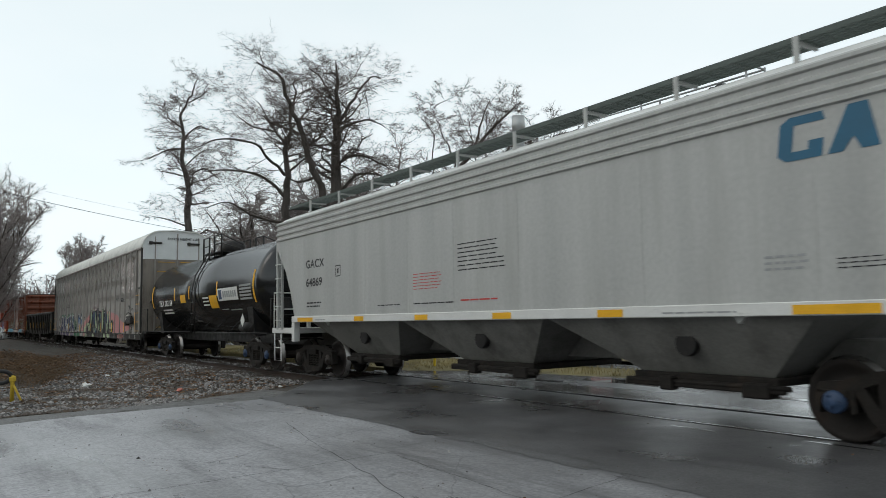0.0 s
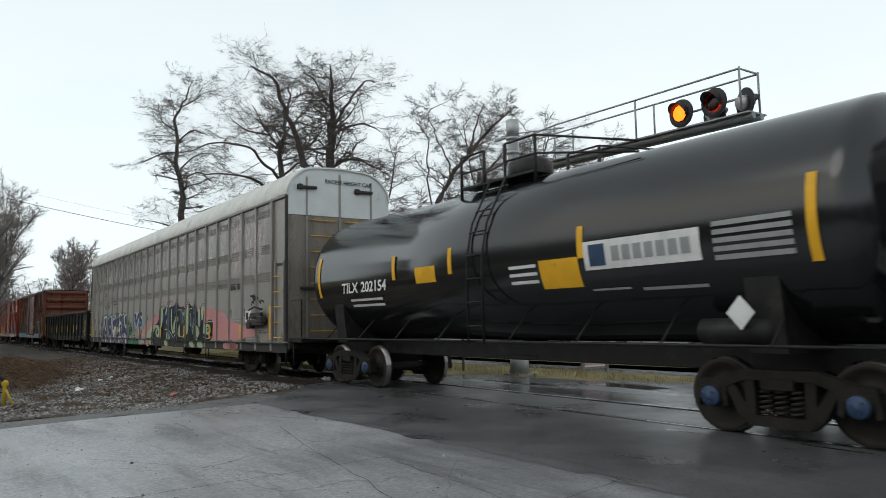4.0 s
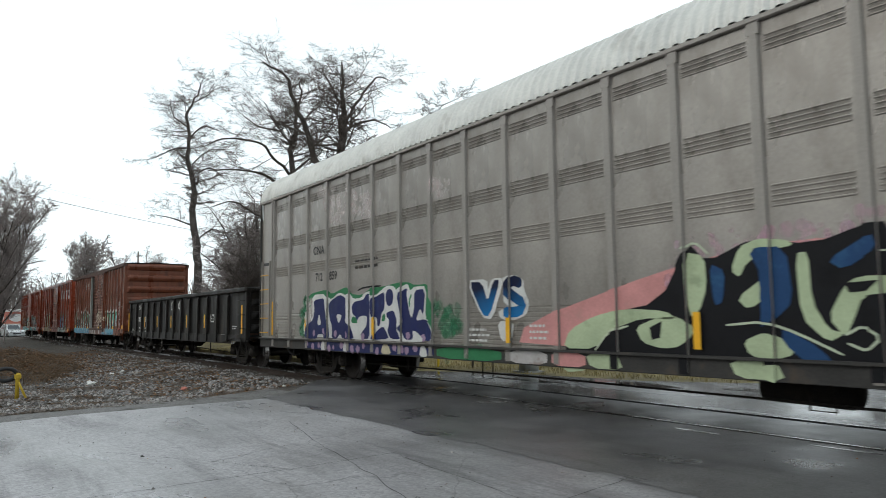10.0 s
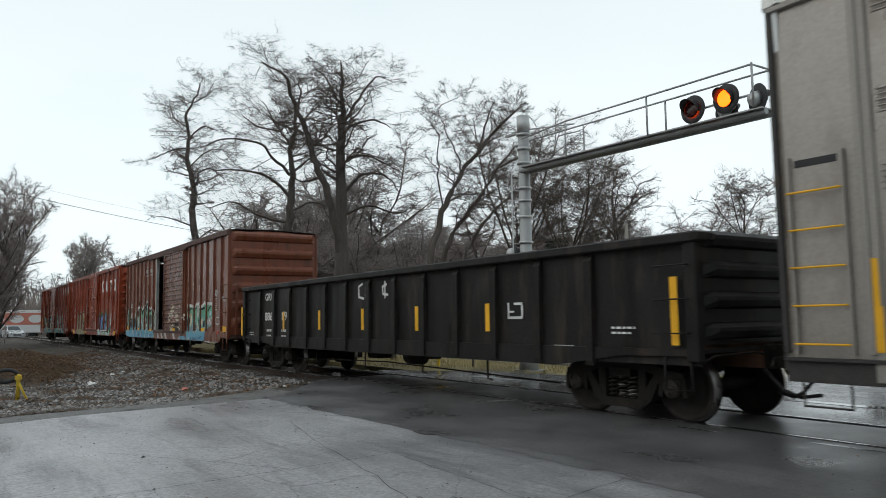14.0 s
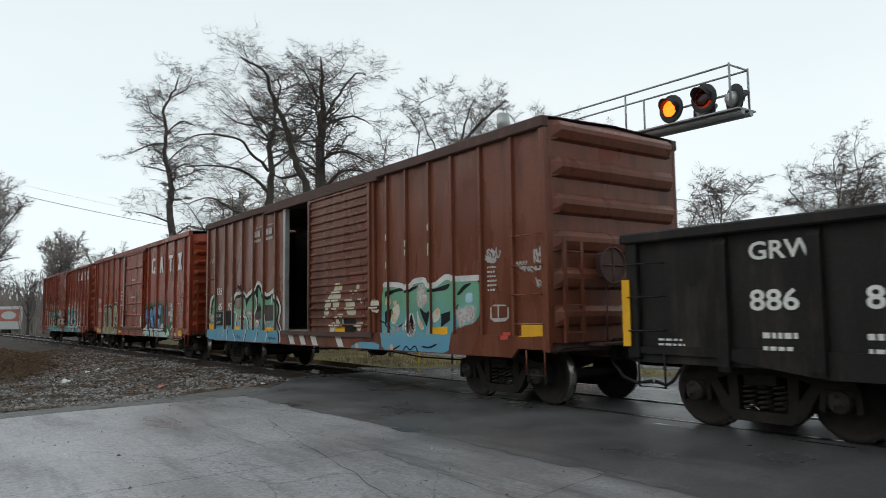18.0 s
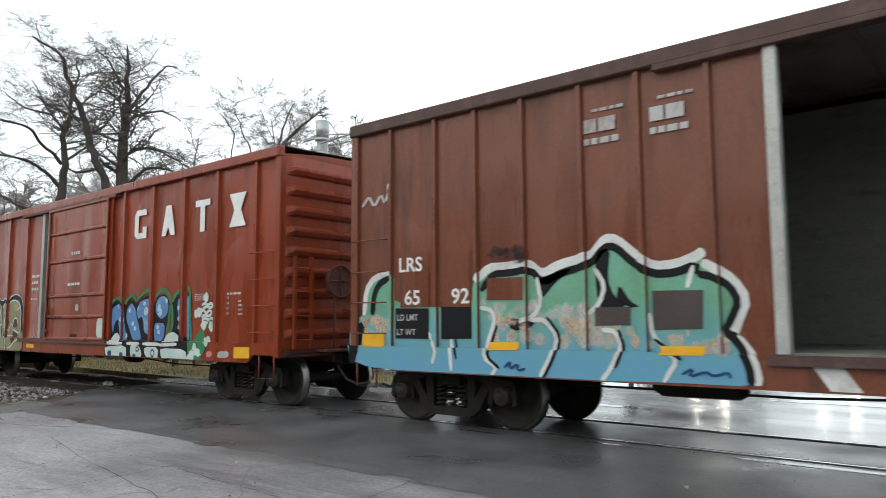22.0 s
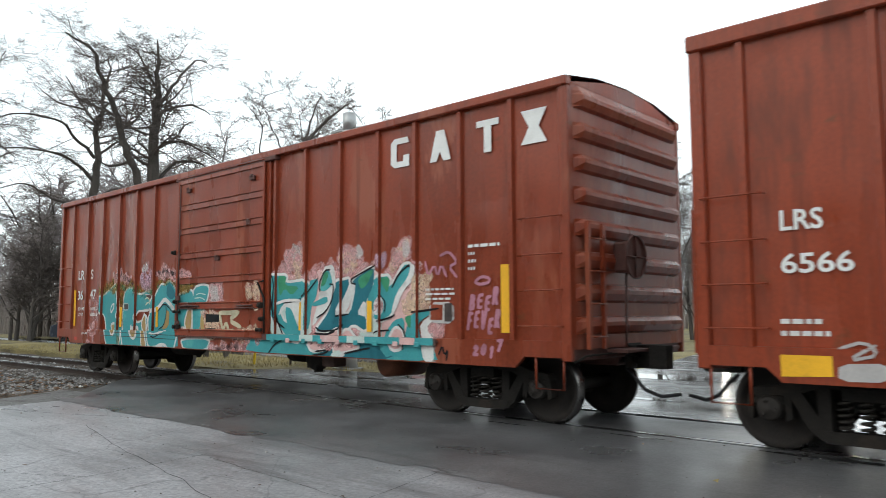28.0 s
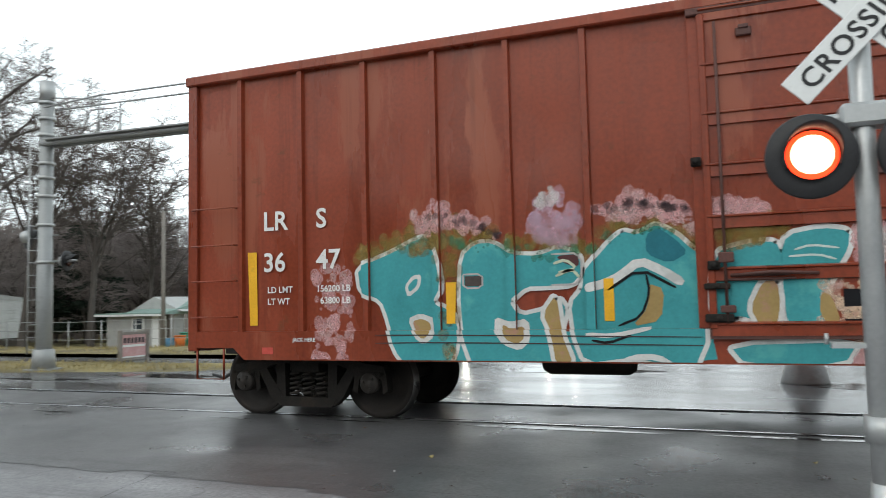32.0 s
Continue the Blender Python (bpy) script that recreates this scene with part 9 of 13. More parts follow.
shape(box3, st3, 3, [(5.68, 1.58), (5.82, 1.58), (5.82, 1.33), (5.68, 1.33)], "darkpanel")
shape(box3, st3, 3, [(5.43, 1.57), (5.65, 1.56), (5.64, 1.35), (5.42, 1.35)], "red2")
bars(box3, st3[0][2] - 0.0100, 5.33, 5.92, 1.63, 1.83, 3, PAINT["white"], seed=197)
stroke(box3, st3, 2, [(5.61, 0.87), (5.68, 1.01), (5.72, 0.87), (5.79, 0.96), (5.75, 0.8)], "black", 0.03)
haze(box3, st3, 1, [(-5.94, 1.81), (-5.46, 1.95), (-5.44, 0.71), (-5.92, 0.7)], "pink", 0.10, 40, 274)
haze(box3, st3, 0, [(-0.44, 0.86), (1.09, 0.9), (1.08, 0.76), (-0.44, 0.72)], "pink", 0.11, 30, 280)
haze(box3, st3, 1, [(-0.08, 0.87), (0.89, 0.9), (0.88, 0.75), (-0.09, 0.73)], "soot", 0.08, 10, 281)
haze(box3, st3, 1, [(-5.39, 2.01), (-4.92, 2.19), (-4.51, 2.36), (-4.19, 2.3), (-3.88, 2.22), (-3.44, 2.05), (-3.02, 2.1), (-2.68, 2.02), (-2.48, 2.18), (-2.29, 2.21), (-2.03, 2.26), (-1.79, 2.13), (-1.6, 1.99), (-1.61, 1.78), (-2.04, 2.03), (-2.48, 1.92), (-3.02, 1.81), (-3.88, 1.96), (-4.51, 2.05), (-5.26, 1.79)], "ochre", 0.1, 130, 501)
haze(box3, st3, 2, [(-5.26, 1.93), (-4.51, 2.17), (-3.88, 2.06), (-3.02, 1.94), (-2.48, 2.05), (-2.04, 2.15), (-1.79, 2.02), (-2.04, 2.03), (-3.02, 1.81), (-4.59, 2.02)], "green", 0.06, 40, 502)
haze(box3, st3, 2, [(-4.92, 2.13), (-4.55, 2.26), (-4.43, 2.12), (-4.11, 2.1), (-4.18, 0.77), (-4.26, 0.77), (-4.43, 1.91), (-4.83, 1.99)], "ochre", 0.09, 40, 503)
shape(box3, st3, 2, [(-5.36, 1.82), (-4.92, 1.97), (-4.59, 2.12), (-4.46, 2.12), (-4.38, 1.91), (-4.32, 1.57), (-4.42, 1.4), (-4.19, 1.29), (-4.13, 1.04), (-4.17, 0.84), (-4.29, 0.69), (-4.72, 0.69), (-4.89, 0.89), (-4.98, 1.23), (-5.06, 1.44), (-5.32, 1.54)], "teal", edge="white")
shape(box3, st3, 3, [(-4.77, 1.59), (-4.67, 1.71), (-4.56, 1.72), (-4.58, 1.57), (-4.73, 1.46)], "white")
shape(box3, st3, 4, [(-4.73, 1.59), (-4.65, 1.67), (-4.6, 1.67), (-4.62, 1.59), (-4.71, 1.52)], "teal")
shape(box3, st3, 3, [(-4.74, 1.23), (-4.58, 1.29), (-4.41, 1.23), (-4.4, 1.03), (-4.53, 0.94), (-4.65, 1.03)], "white")
shape(box3, st3, 4, [(-4.68, 1.2), (-4.57, 1.23), (-4.46, 1.18), (-4.46, 1.06), (-4.54, 1.0), (-4.63, 1.07)], "ochre")
shape(box3, st3, 2, [(-4.08, 1.9), (-3.92, 2.03), (-3.73, 2.03), (-3.51, 1.89), (-3.23, 1.87), (-3.02, 1.94), (-2.8, 1.87), (-2.78, 1.68), (-2.88, 1.56), (-3.16, 1.55), (-3.37, 1.55), (-3.55, 1.4), (-3.44, 1.24), (-3.16, 1.3), (-3.02, 1.42), (-2.95, 1.31), (-3.02, 1.06), (-2.95, 0.81), (-3.03, 0.74), (-3.96, 0.71), (-4.08, 1.04), (-4.11, 1.44)], "teal", edge="white")
shape(box3, st3, 3, [(-3.72, 1.24), (-3.55, 1.18), (-3.36, 1.22), (-3.32, 0.99), (-3.44, 0.88), (-3.62, 0.94), (-3.73, 1.08)], "white")
shape(box3, st3, 4, [(-3.65, 1.16), (-3.53, 1.11), (-3.4, 1.14), (-3.39, 1.01), (-3.47, 0.95), (-3.6, 1.0)], "ochre")
shape(box3, st3, 3, [(-3.2, 1.26), (-3.05, 1.47), (-3.0, 1.06), (-2.88, 0.74), (-3.06, 0.73), (-3.11, 1.06)], "ochre", edge="white")
shape(box3, st3, 2, [(-2.76, 1.67), (-2.65, 1.8), (-2.48, 1.98), (-2.35, 2.08), (-2.23, 2.04), (-2.13, 2.07), (-2.02, 2.13), (-1.84, 2.02), (-1.7, 1.87), (-1.6, 1.81), (-1.61, 0.76), (-2.06, 0.77), (-2.3, 0.82), (-2.76, 0.76), (-2.87, 1.06), (-2.9, 1.37), (-2.78, 1.5)], "teal", edge="white")
shape(box3, st3, 3, [(-2.13, 2.03), (-2.01, 2.1), (-1.86, 1.99), (-1.73, 1.84), (-1.91, 1.74), (-2.13, 1.84)], "deepteal")
stroke(box3, st3, 4, [(-2.75, 1.51), (-2.55, 1.56), (-2.39, 1.63), (-2.2, 1.78), (-1.98, 1.67), (-1.79, 1.54)], "white", 0.09)
stroke(box3, st3, 5, [(-2.52, 1.49), (-2.2, 1.7), (-1.86, 1.5)], "black", 0.028)
shape(box3, st3, 3, [(-2.13, 1.55), (-1.97, 1.49), (-2.01, 1.18), (-2.3, 1.12), (-2.13, 1.31)], "ochre")
stroke(box3, st3, 4, [(-2.14, 1.64), (-2.11, 1.46), (-2.2, 1.22), (-2.43, 1.13)], "black", 0.025)
stroke(box3, st3, 4, [(-2.75, 1.05), (-2.49, 1.03), (-2.11, 1.11)], "white", 0.045)
stroke(box3, st3, 4, [(-2.69, 0.99), (-2.53, 0.96), (-2.3, 1.04)], "black", 0.025)
stroke(box3, st3, 4, [(-2.48, 0.71), (-2.3, 0.82), (-2.06, 0.83), (-1.9, 0.73)], "white", 0.06)
shape(box3, st3, 4, [(-2.4, 0.71), (-2.27, 0.77), (-2.09, 0.78), (-1.98, 0.73)], "green")
stroke(box3, st3, 4, [(-4.07, 1.7), (-3.85, 1.7), (-3.85, 1.55), (-4.07, 1.55), (-4.07, 1.7)], "chalk", 0.02)
shape(box3, st3, 4, [(-4.05, 1.68), (-3.86, 1.68), (-3.86, 1.57), (-4.05, 1.57)], "darkpanel")
stroke(box3, st3, 4, [(-3.09, 1.88), (-2.78, 1.88), (-2.78, 1.56), (-3.1, 1.56)], "chalk", 0.02)
shape(box3, st3, 4, [(-3.05, 1.86), (-2.81, 1.87), (-2.8, 1.74), (-2.94, 1.77)], "maroon")
stroke(box3, st3, 5, [(-3.07, 1.78), (-2.94, 1.82), (-2.82, 1.72), (-3.02, 1.69)], "mint", 0.03)
stroke(box3, st3, 5, [(-3.05, 1.65), (-2.88, 1.72), (-2.8, 1.63)], "mint", 0.03)
shape(box3, st3, 0.6, [(-5.0, 1.08), (-1.55, 1.08), (-1.5, 0.74), (-4.85, 0.74)], "teal")
stroke(box3, st3, 5, [(-5.12, 0.96), (-4.42, 0.97), (-1.63, 0.94)], "blackish", 0.012)
stroke(box3, st3, 5, [(-5.12, 1.05), (-4.42, 1.05), (-1.63, 1.02)], "blackish", 0.012)
haze(box3, st3, 2, [(-3.37, 2.43), (-3.02, 2.54), (-2.78, 2.31), (-2.78, 1.99), (-3.37, 2.05)], "lilac", 0.09, 50, 504)
haze(box3, st3, 3, [(-3.26, 2.49), (-3.08, 2.59), (-2.98, 2.45), (-3.16, 2.33)], "white", 0.06, 16, 505)
haze(box3, st3, 2, [(-2.64, 2.3), (-2.28, 2.5), (-1.97, 2.39), (-1.67, 2.25), (-1.65, 2.02), (-2.04, 2.24), (-2.48, 2.2)], "pink", 0.09, 46, 506)
haze(box3, st3, 3, [(-2.64, 2.33), (-2.28, 2.41), (-1.73, 2.29), (-1.73, 2.25), (-2.29, 2.33), (-2.61, 2.27)], "soot", 0.05, 26, 507)
haze(box3, st3, 2, [(-4.67, 2.4), (-4.43, 2.53), (-3.66, 2.22), (-3.51, 2.02), (-4.11, 2.21), (-4.59, 2.22)], "pink", 0.09, 36, 508)
haze(box3, st3, 3, [(-4.59, 2.36), (-4.11, 2.37), (-3.59, 2.15), (-3.66, 2.09), (-4.19, 2.28)], "soot", 0.05, 22, 509)
shape(box3, st3, 1, [(-1.4, 0.94), (-0.32, 0.97), (-0.44, 0.77), (-1.26, 0.76)], "teal", edge="white")
haze(box3, st3, 1, [(0.92, 1.92), (1.16, 2.07), (1.35, 1.96), (1.41, 1.75), (1.26, 1.49), (0.97, 1.7)], "peach", 0.10, 26, 328)
haze(box3, st3, 1, [(0.48, 1.11), (1.39, 1.22), (1.38, 0.99), (0.47, 0.97)], "pink", 0.10, 26, 329)
haze(box3, st3, 1, [(2.04, 2.54), (2.2, 2.52), (2.18, 2.12), (1.98, 2.18)], "pink", 0.11, 20, 330)
shape(box3, st3, 3, [(-0.44, 1.45), (0.05, 1.44), (0.04, 1.29), (-0.44, 1.29)], "black")
shape(box3, st3, 3, [(-0.44, 1.18), (-0.06, 1.18), (-0.07, 1.04), (-0.45, 1.04)], "black")
shape(box3, st3, 5, [(-6.86, 2.06), (-6.73, 2.06), (-6.72, 1.17), (-6.83, 1.17)], "yellow")
shape(box3, st3, 5, [(-4.27, 1.62), (-4.15, 1.62), (-4.17, 1.17), (-4.27, 1.17)], "yellow")
shape(box3, st3, 5, [(-2.56, 1.61), (-2.46, 1.61), (-2.46, 1.18), (-2.56, 1.18)], "yellow")
shape(box3, st3, 2, [(-6.63, 0.91), (-6.48, 0.91), (-6.48, 0.83), (-6.63, 0.83)], "red")
shape(box3, door3, 0, [(-1.51, 1.82), (-1.14, 1.91), (-0.95, 1.9), (-0.9, 1.76), (-0.93, 1.6), (-0.91, 1.32), (-0.99, 1.09), (-1.22, 1.2), (-1.33, 1.22), (-1.38, 1.14), (-1.53, 1.19)], "teal", edge="white")
shape(box3, door3, 0, [(-0.92, 1.76), (-0.86, 1.96), (-0.56, 2.01), (-0.34, 1.97), (-0.36, 1.81), (-0.49, 1.59), (-0.57, 1.43), (-0.6, 1.22), (-0.49, 1.1), (-0.68, 1.05), (-0.89, 1.07)], "teal", edge="white")
shape(box3, door3, 1, [(-1.2, 1.29), (-1.08, 1.54), (-0.96, 1.54), (-0.94, 1.32), (-0.99, 1.08), (-1.12, 1.12)], "ochre", edge="white")
shape(box3, door3, 1, [(-0.6, 1.43), (-0.52, 1.4), (-0.45, 1.16), (-0.53, 1.12), (-0.62, 1.22)], "ochre")
stroke(box3, door3, 1, [(-0.8, 1.82), (-0.66, 1.86), (-0.43, 1.82)], "mintw", 0.02)
stroke(box3, door3, 1, [(-0.85, 1.76), (-0.61, 1.77), (-0.46, 1.72)], "mintw", 0.02)
haze(box3, door3, 0, [(-1.48, 2.09), (-0.97, 2.16), (-0.87, 2.04), (-1.14, 1.91), (-1.48, 1.86)], "ochre", 0.09, 40, 601)
haze(box3, door3, 0, [(-0.3, 2.02), (0.09, 2.06), (0.12, 1.64), (-0.22, 1.59)], "pink", 0.12, 60, 602)
haze(box3, door3, 1, [(-0.25, 1.96), (-0.01, 1.95), (0.01, 1.74), (-0.24, 1.7)], "white", 0.07, 26, 603)
haze(box3, door3, 0, [(-1.53, 2.33), (-1.14, 2.28), (-0.92, 2.18), (-1.2, 2.11), (-1.51, 2.21)], "pink", 0.08, 30, 604)
haze(box3, door3, 0, [(-0.37, 1.43), (0.07, 1.48), (0.05, 1.07), (-0.38, 1.01)], "peach", 0.12, 50, 605)
haze(box3, door3, 1, [(0.93, 1.92), (1.16, 2.07), (1.35, 1.95), (1.41, 1.74), (1.26, 1.49), (0.98, 1.7)], "peach", 0.10, 26, 346)
haze(box3, door3, 0, [(-0.58, 1.57), (-0.22, 1.56), (-0.24, 1.1), (-0.6, 1.09)], "peach", 0.08, 20, 347)
haze(box3, door3, 0, [(-1.45, 2.37), (-1.01, 2.25), (-1.08, 2.13), (-1.45, 2.14)], "pink", 0.08, 14, 348)
haze(box3, door3, 0, [(0.49, 1.16), (1.3, 1.22), (1.29, 0.99), (0.49, 0.97)], "peach", 0.10, 30, 349)
shape(box3, door3, 1, [(-0.42, 1.45), (0.06, 1.44), (0.06, 1.3), (-0.42, 1.29)], "black")
shape(box3, door3, 1, [(-0.42, 1.18), (-0.05, 1.18), (-0.05, 1.04), (-0.43, 1.04)], "black")
stroke(box3, door3, 1, [(0.05, 1.47), (0.40, 1.47), (0.74, 1.48)], "cream", 0.085)
stroke(box3, door3, 1.4, [(0.72, 1.48), (0.39, 1.33), (0.81, 1.21)], "cream", 0.085)
stroke(box3, door3, 1.8, [(0.08, 1.45), (0.20, 1.13), (0.30, 1.30), (0.40, 1.16)], "cream", 0.075)
stroke(box3, door3, 2.2, [(0.11, 1.13), (0.35, 1.15), (0.60, 1.15)], "cream", 0.05)
dots(box3, door3, 1, [(0.385, 1.60)], "cream", 0.065)
bars(box3, door3[0][2] - 0.0075, -0.35, 0.28, 2.61, 2.66, 1, PAINT["chalk"], seed=31)
# pale ground and teal foot of the front piece
shape(box3, st3, 0, [(1.57, 2.09), (1.92, 2.17), (2.54, 2.04), (2.96, 2.18), (3.32, 2.16), (3.51, 1.95), (3.74, 2.03), (4.25, 2.14), (4.40, 2.04), (4.67, 2.01), (5.05, 2.17), (5.01, 0.77), (2.50, 0.79), (1.53, 0.89)], "palepink")
shape(box3, st3, 0.5, [(1.55, 2.03), (2.27, 2.03), (2.66, 1.85), (2.76, 0.98), (1.57, 1.01)], "mintw")
shape(box3, st3, 0.5, [(3.86, 1.41), (4.37, 1.84), (4.43, 0.92), (3.87, 1.06)], "mintw")
shape(box3, st3, 1, [(1.02, 1.06), (2.55, 1.04), (5.45, 1.08), (5.62, 0.74), (0.9, 0.74)], "teal")
shape(box3, st3, 1.3, [(3.0, 0.95), (3.3, 1.02), (3.5, 0.95), (4.5, 1.12), (4.75, 0.74), (3.05, 0.74)], "deepteal")
shape(box3, st3, 5, [(2.70, 0.99), (3.02, 1.07), (3.50, 1.22), (3.44, 1.05), (3.16, 0.89), (2.82, 0.85)], "palepink", edge="white")
shape(box3, st3, 5, [(3.36, 0.87), (3.45, 1.08), (3.66, 1.21), (3.88, 1.02), (3.97, 0.92), (3.56, 0.85)], "palepink", edge="white")
shape(box3, st3, 5.4, [(3.25, 0.67), (3.36, 0.86), (3.58, 0.88), (3.48, 0.68)], "mintw")
shape(box3, st3, 5, [(4.60, 1.07), (4.71, 1.23), (4.86, 1.19), (4.89, 0.95), (4.71, 0.92)], "palepink", edge="white")
haze(box3, st3, 6, [(2.76, 0.97), (3.37, 1.14), (3.87, 1.01), (3.92, 0.93), (2.82, 0.88)], "pink", 0.07, 20, 711)
stroke(box3, st3, 6, [(2.83, 1.13), (3.14, 1.11), (3.35, 1.17)], "black", 0.035)
stroke(box3, st3, 6, [(2.92, 0.84), (3.22, 0.87), (3.43, 1.01)], "black", 0.03)
stroke(box3, st3, 6, [(3.64, 0.83), (3.97, 0.89), (4.23, 0.93)], "black", 0.03)
stroke(box3, st3, 6, [(1.59, 2.01), (1.76, 1.39), (1.97, 1.09)], "black", 0.035)
stroke(box3, st3, 6, [(1.76, 1.62), (2.05, 1.68), (2.43, 1.67)], "white", 0.05)
haze(box3, st3, 2, [(2.43, 2.49), (2.36, 2.38), (2.22, 2.39), (2.16, 2.51), (2.23, 2.61), (2.36, 2.60)], "white", 0.07, 9, 720)
haze(box3, st3, 2, [(2.28, 2.41), (2.23, 2.33), (2.12, 2.33), (2.06, 2.43), (2.12, 2.52), (2.23, 2.51)], "pink", 0.07, 9, 721)
haze(box3, st3, 2, [(2.53, 2.36), (2.47, 2.27), (2.35, 2.27), (2.29, 2.38), (2.35, 2.48), (2.48, 2.47)], "pink", 0.07, 9, 722)
haze(box3, st3, 2, [(3.99, 2.39), (3.94, 2.31), (3.84, 2.32), (3.80, 2.41), (3.85, 2.50), (3.95, 2.49)], "white", 0.07, 9, 723)
haze(box3, st3, 2, [(3.87, 2.32), (3.81, 2.23), (3.70, 2.23), (3.64, 2.34), (3.70, 2.44), (3.81, 2.43)], "pink", 0.07, 9, 724)
haze(box3, st3, 2, [(3.71, 2.25), (3.66, 2.16), (3.56, 2.17), (3.51, 2.26), (3.57, 2.35), (3.67, 2.34)], "pink", 0.07, 9, 725)
haze(box3, st3, 2, [(5.03, 2.37), (4.98, 2.28), (4.89, 2.29), (4.85, 2.39), (4.90, 2.47), (4.99, 2.47)], "white", 0.07, 9, 726)
haze(box3, st3, 2, [(4.88, 2.27), (4.84, 2.19), (4.75, 2.20), (4.71, 2.28), (4.76, 2.36), (4.85, 2.36)], "pink", 0.07, 9, 727)
haze(box3, st3, 2, [(4.80, 2.20), (4.76, 2.13), (4.68, 2.13), (4.65, 2.21), (4.69, 2.28), (4.77, 2.27)], "pink", 0.07, 9, 728)
dots(box2, door2, 1, [(0.48, 1.81)], "chalk", 0.09)
shape(box2, door2, 1, [(0.18, 1.21), (0.52, 1.21), (0.52, 1.08), (0.18, 1.09)], "black")
bars(box2, door2[0][2] - 0.0075, 0.09, 0.64, 3.03, 3.19, 1, PAINT["white"], seed=3)
bars(box2, door2[0][2] - 0.0075, -0.04, 0.75, 2.32, 2.46, 1, PAINT["white"], seed=1)
shape(box2, door2, 1, [(1.47, 1.56), (1.8, 1.62), (1.8, 1.16), (1.47, 1.12)], "mintw")
dots(box2, door2, 0, [(1.51, 1.16), (1.35, 1.02), (1.75, 1.36)], "green", 0.08)

# readable numbers and block marks on the boxcars
Y0 = SIDE - 0.014
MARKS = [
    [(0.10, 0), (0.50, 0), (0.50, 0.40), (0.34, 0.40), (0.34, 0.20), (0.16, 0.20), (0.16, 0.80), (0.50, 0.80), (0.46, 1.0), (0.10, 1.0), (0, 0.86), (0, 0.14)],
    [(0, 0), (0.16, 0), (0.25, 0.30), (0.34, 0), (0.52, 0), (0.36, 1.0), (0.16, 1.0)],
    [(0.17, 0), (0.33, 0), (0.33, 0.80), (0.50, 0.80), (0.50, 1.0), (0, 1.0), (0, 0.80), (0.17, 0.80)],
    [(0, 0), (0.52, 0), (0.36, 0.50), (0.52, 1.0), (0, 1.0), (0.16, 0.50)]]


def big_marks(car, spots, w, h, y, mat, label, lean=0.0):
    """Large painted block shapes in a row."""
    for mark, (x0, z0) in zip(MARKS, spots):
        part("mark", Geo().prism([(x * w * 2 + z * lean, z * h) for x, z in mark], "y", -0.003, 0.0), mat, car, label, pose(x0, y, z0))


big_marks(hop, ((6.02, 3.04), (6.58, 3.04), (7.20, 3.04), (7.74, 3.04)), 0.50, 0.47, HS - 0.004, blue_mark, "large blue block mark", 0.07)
big_marks(box2, ((2.85, 3.18), (3.93, 3.16), (5.14, 3.14), (6.24, 3.14)), 0.48, 0.60, Y0, white_m, "large white block mark")
big_marks(box3, ((4.62, 3.6), (5.42, 3.58), (6.28, 3.58), (7.02, 3.58)), 0.38, 0.44, Y0, white_m, "large white block mark")


words(box2, "LRS", -6.89, Y0, 2.24, 0.20, white_m, squeeze=0.95)
words(box2, "6566", -6.89, Y0, 1.82, 0.19, white_m, squeeze=1.25)
words(box1, "LRS", -6.79, Y0 - 0.004, 2.14, 0.20, white_m, squeeze=1.05)
words(box1, "65", -6.68, Y0, 1.68, 0.20, white_m, squeeze=1.1)
words(box1, "92", -5.83, Y0, 1.68, 0.20, white_m, squeeze=1.1)
words(box1, "LD LMT", -6.82, Y0 - 0.004, 1.46, 0.085, PAINT["chalk"])
words(box1, "LT WT", -6.82, Y0 - 0.004, 1.26, 0.085, PAINT["chalk"])
for x0, x1 in ((-3.80, -3.22), (-2.98, -2.42)):
    bars(box1, Y0, x0, x1, 3.62, 3.80, 1, PAINT["chalk"], seed=31, fill=0.9, words=2)
    bars(box1, Y0, x0, x1, 3.48, 3.60, 1, PAINT["chalk"], seed=32, fill=0.6)
    bars(box1, Y0, x0 + 0.1, x1, 3.86, 3.92, 1, PAINT["chalk"], seed=33, fill=0.6)
stroke(box1, st1, 0, [(-7.55, 3.15), (-7.4, 3.3), (-7.3, 3.12), (-7.15, 3.3), (-7.08, 3.15), (-6.95, 3.42)], "chalk", 0.05)
words(box3, "LR", -6.64, Y0, 2.32, 0.23, white_m)
words(box3, "S", -5.90, Y0, 2.32, 0.23, white_m)
words(box3, "36", -6.64, Y0, 1.82, 0.23, white_m, squeeze=1.0)
words(box3, "47", -5.90, Y0, 1.83, 0.23, white_m, squeeze=1.0)
words(box3, "LD LMT", -6.58, Y0, 1.56, 0.075, white_m)
words(box3, "LT WT", -6.58, Y0, 1.42, 0.075, white_m)
words(box3, "156200 LB", -5.9, Y0, 1.56, 0.075, white_m)
words(box3, "63800 LB", -5.85, Y0, 1.42, 0.075, white_m)
words(box3, "JACK HERE", -6.2, Y0 - 0.05, 0.98, 0.045, white_m)
for word, x0, x1, z0, z1 in (("BEER", 6.10, 6.62, 1.50, 1.74), ("FEVER", 6.06, 6.64, 1.20, 1.45), ("2017", 6.20, 6.72, 0.90, 1.07)):
    letters(box3, st3 if z0 > 1.1 else [(-999.0, 999.0, RIB + 0.003)], word, x0, x1, z0, z1, 0.045, [(0.0, PAINT["pinkt"], 0, 0)], lean=0.12, seed=len(word), gap=0.15)
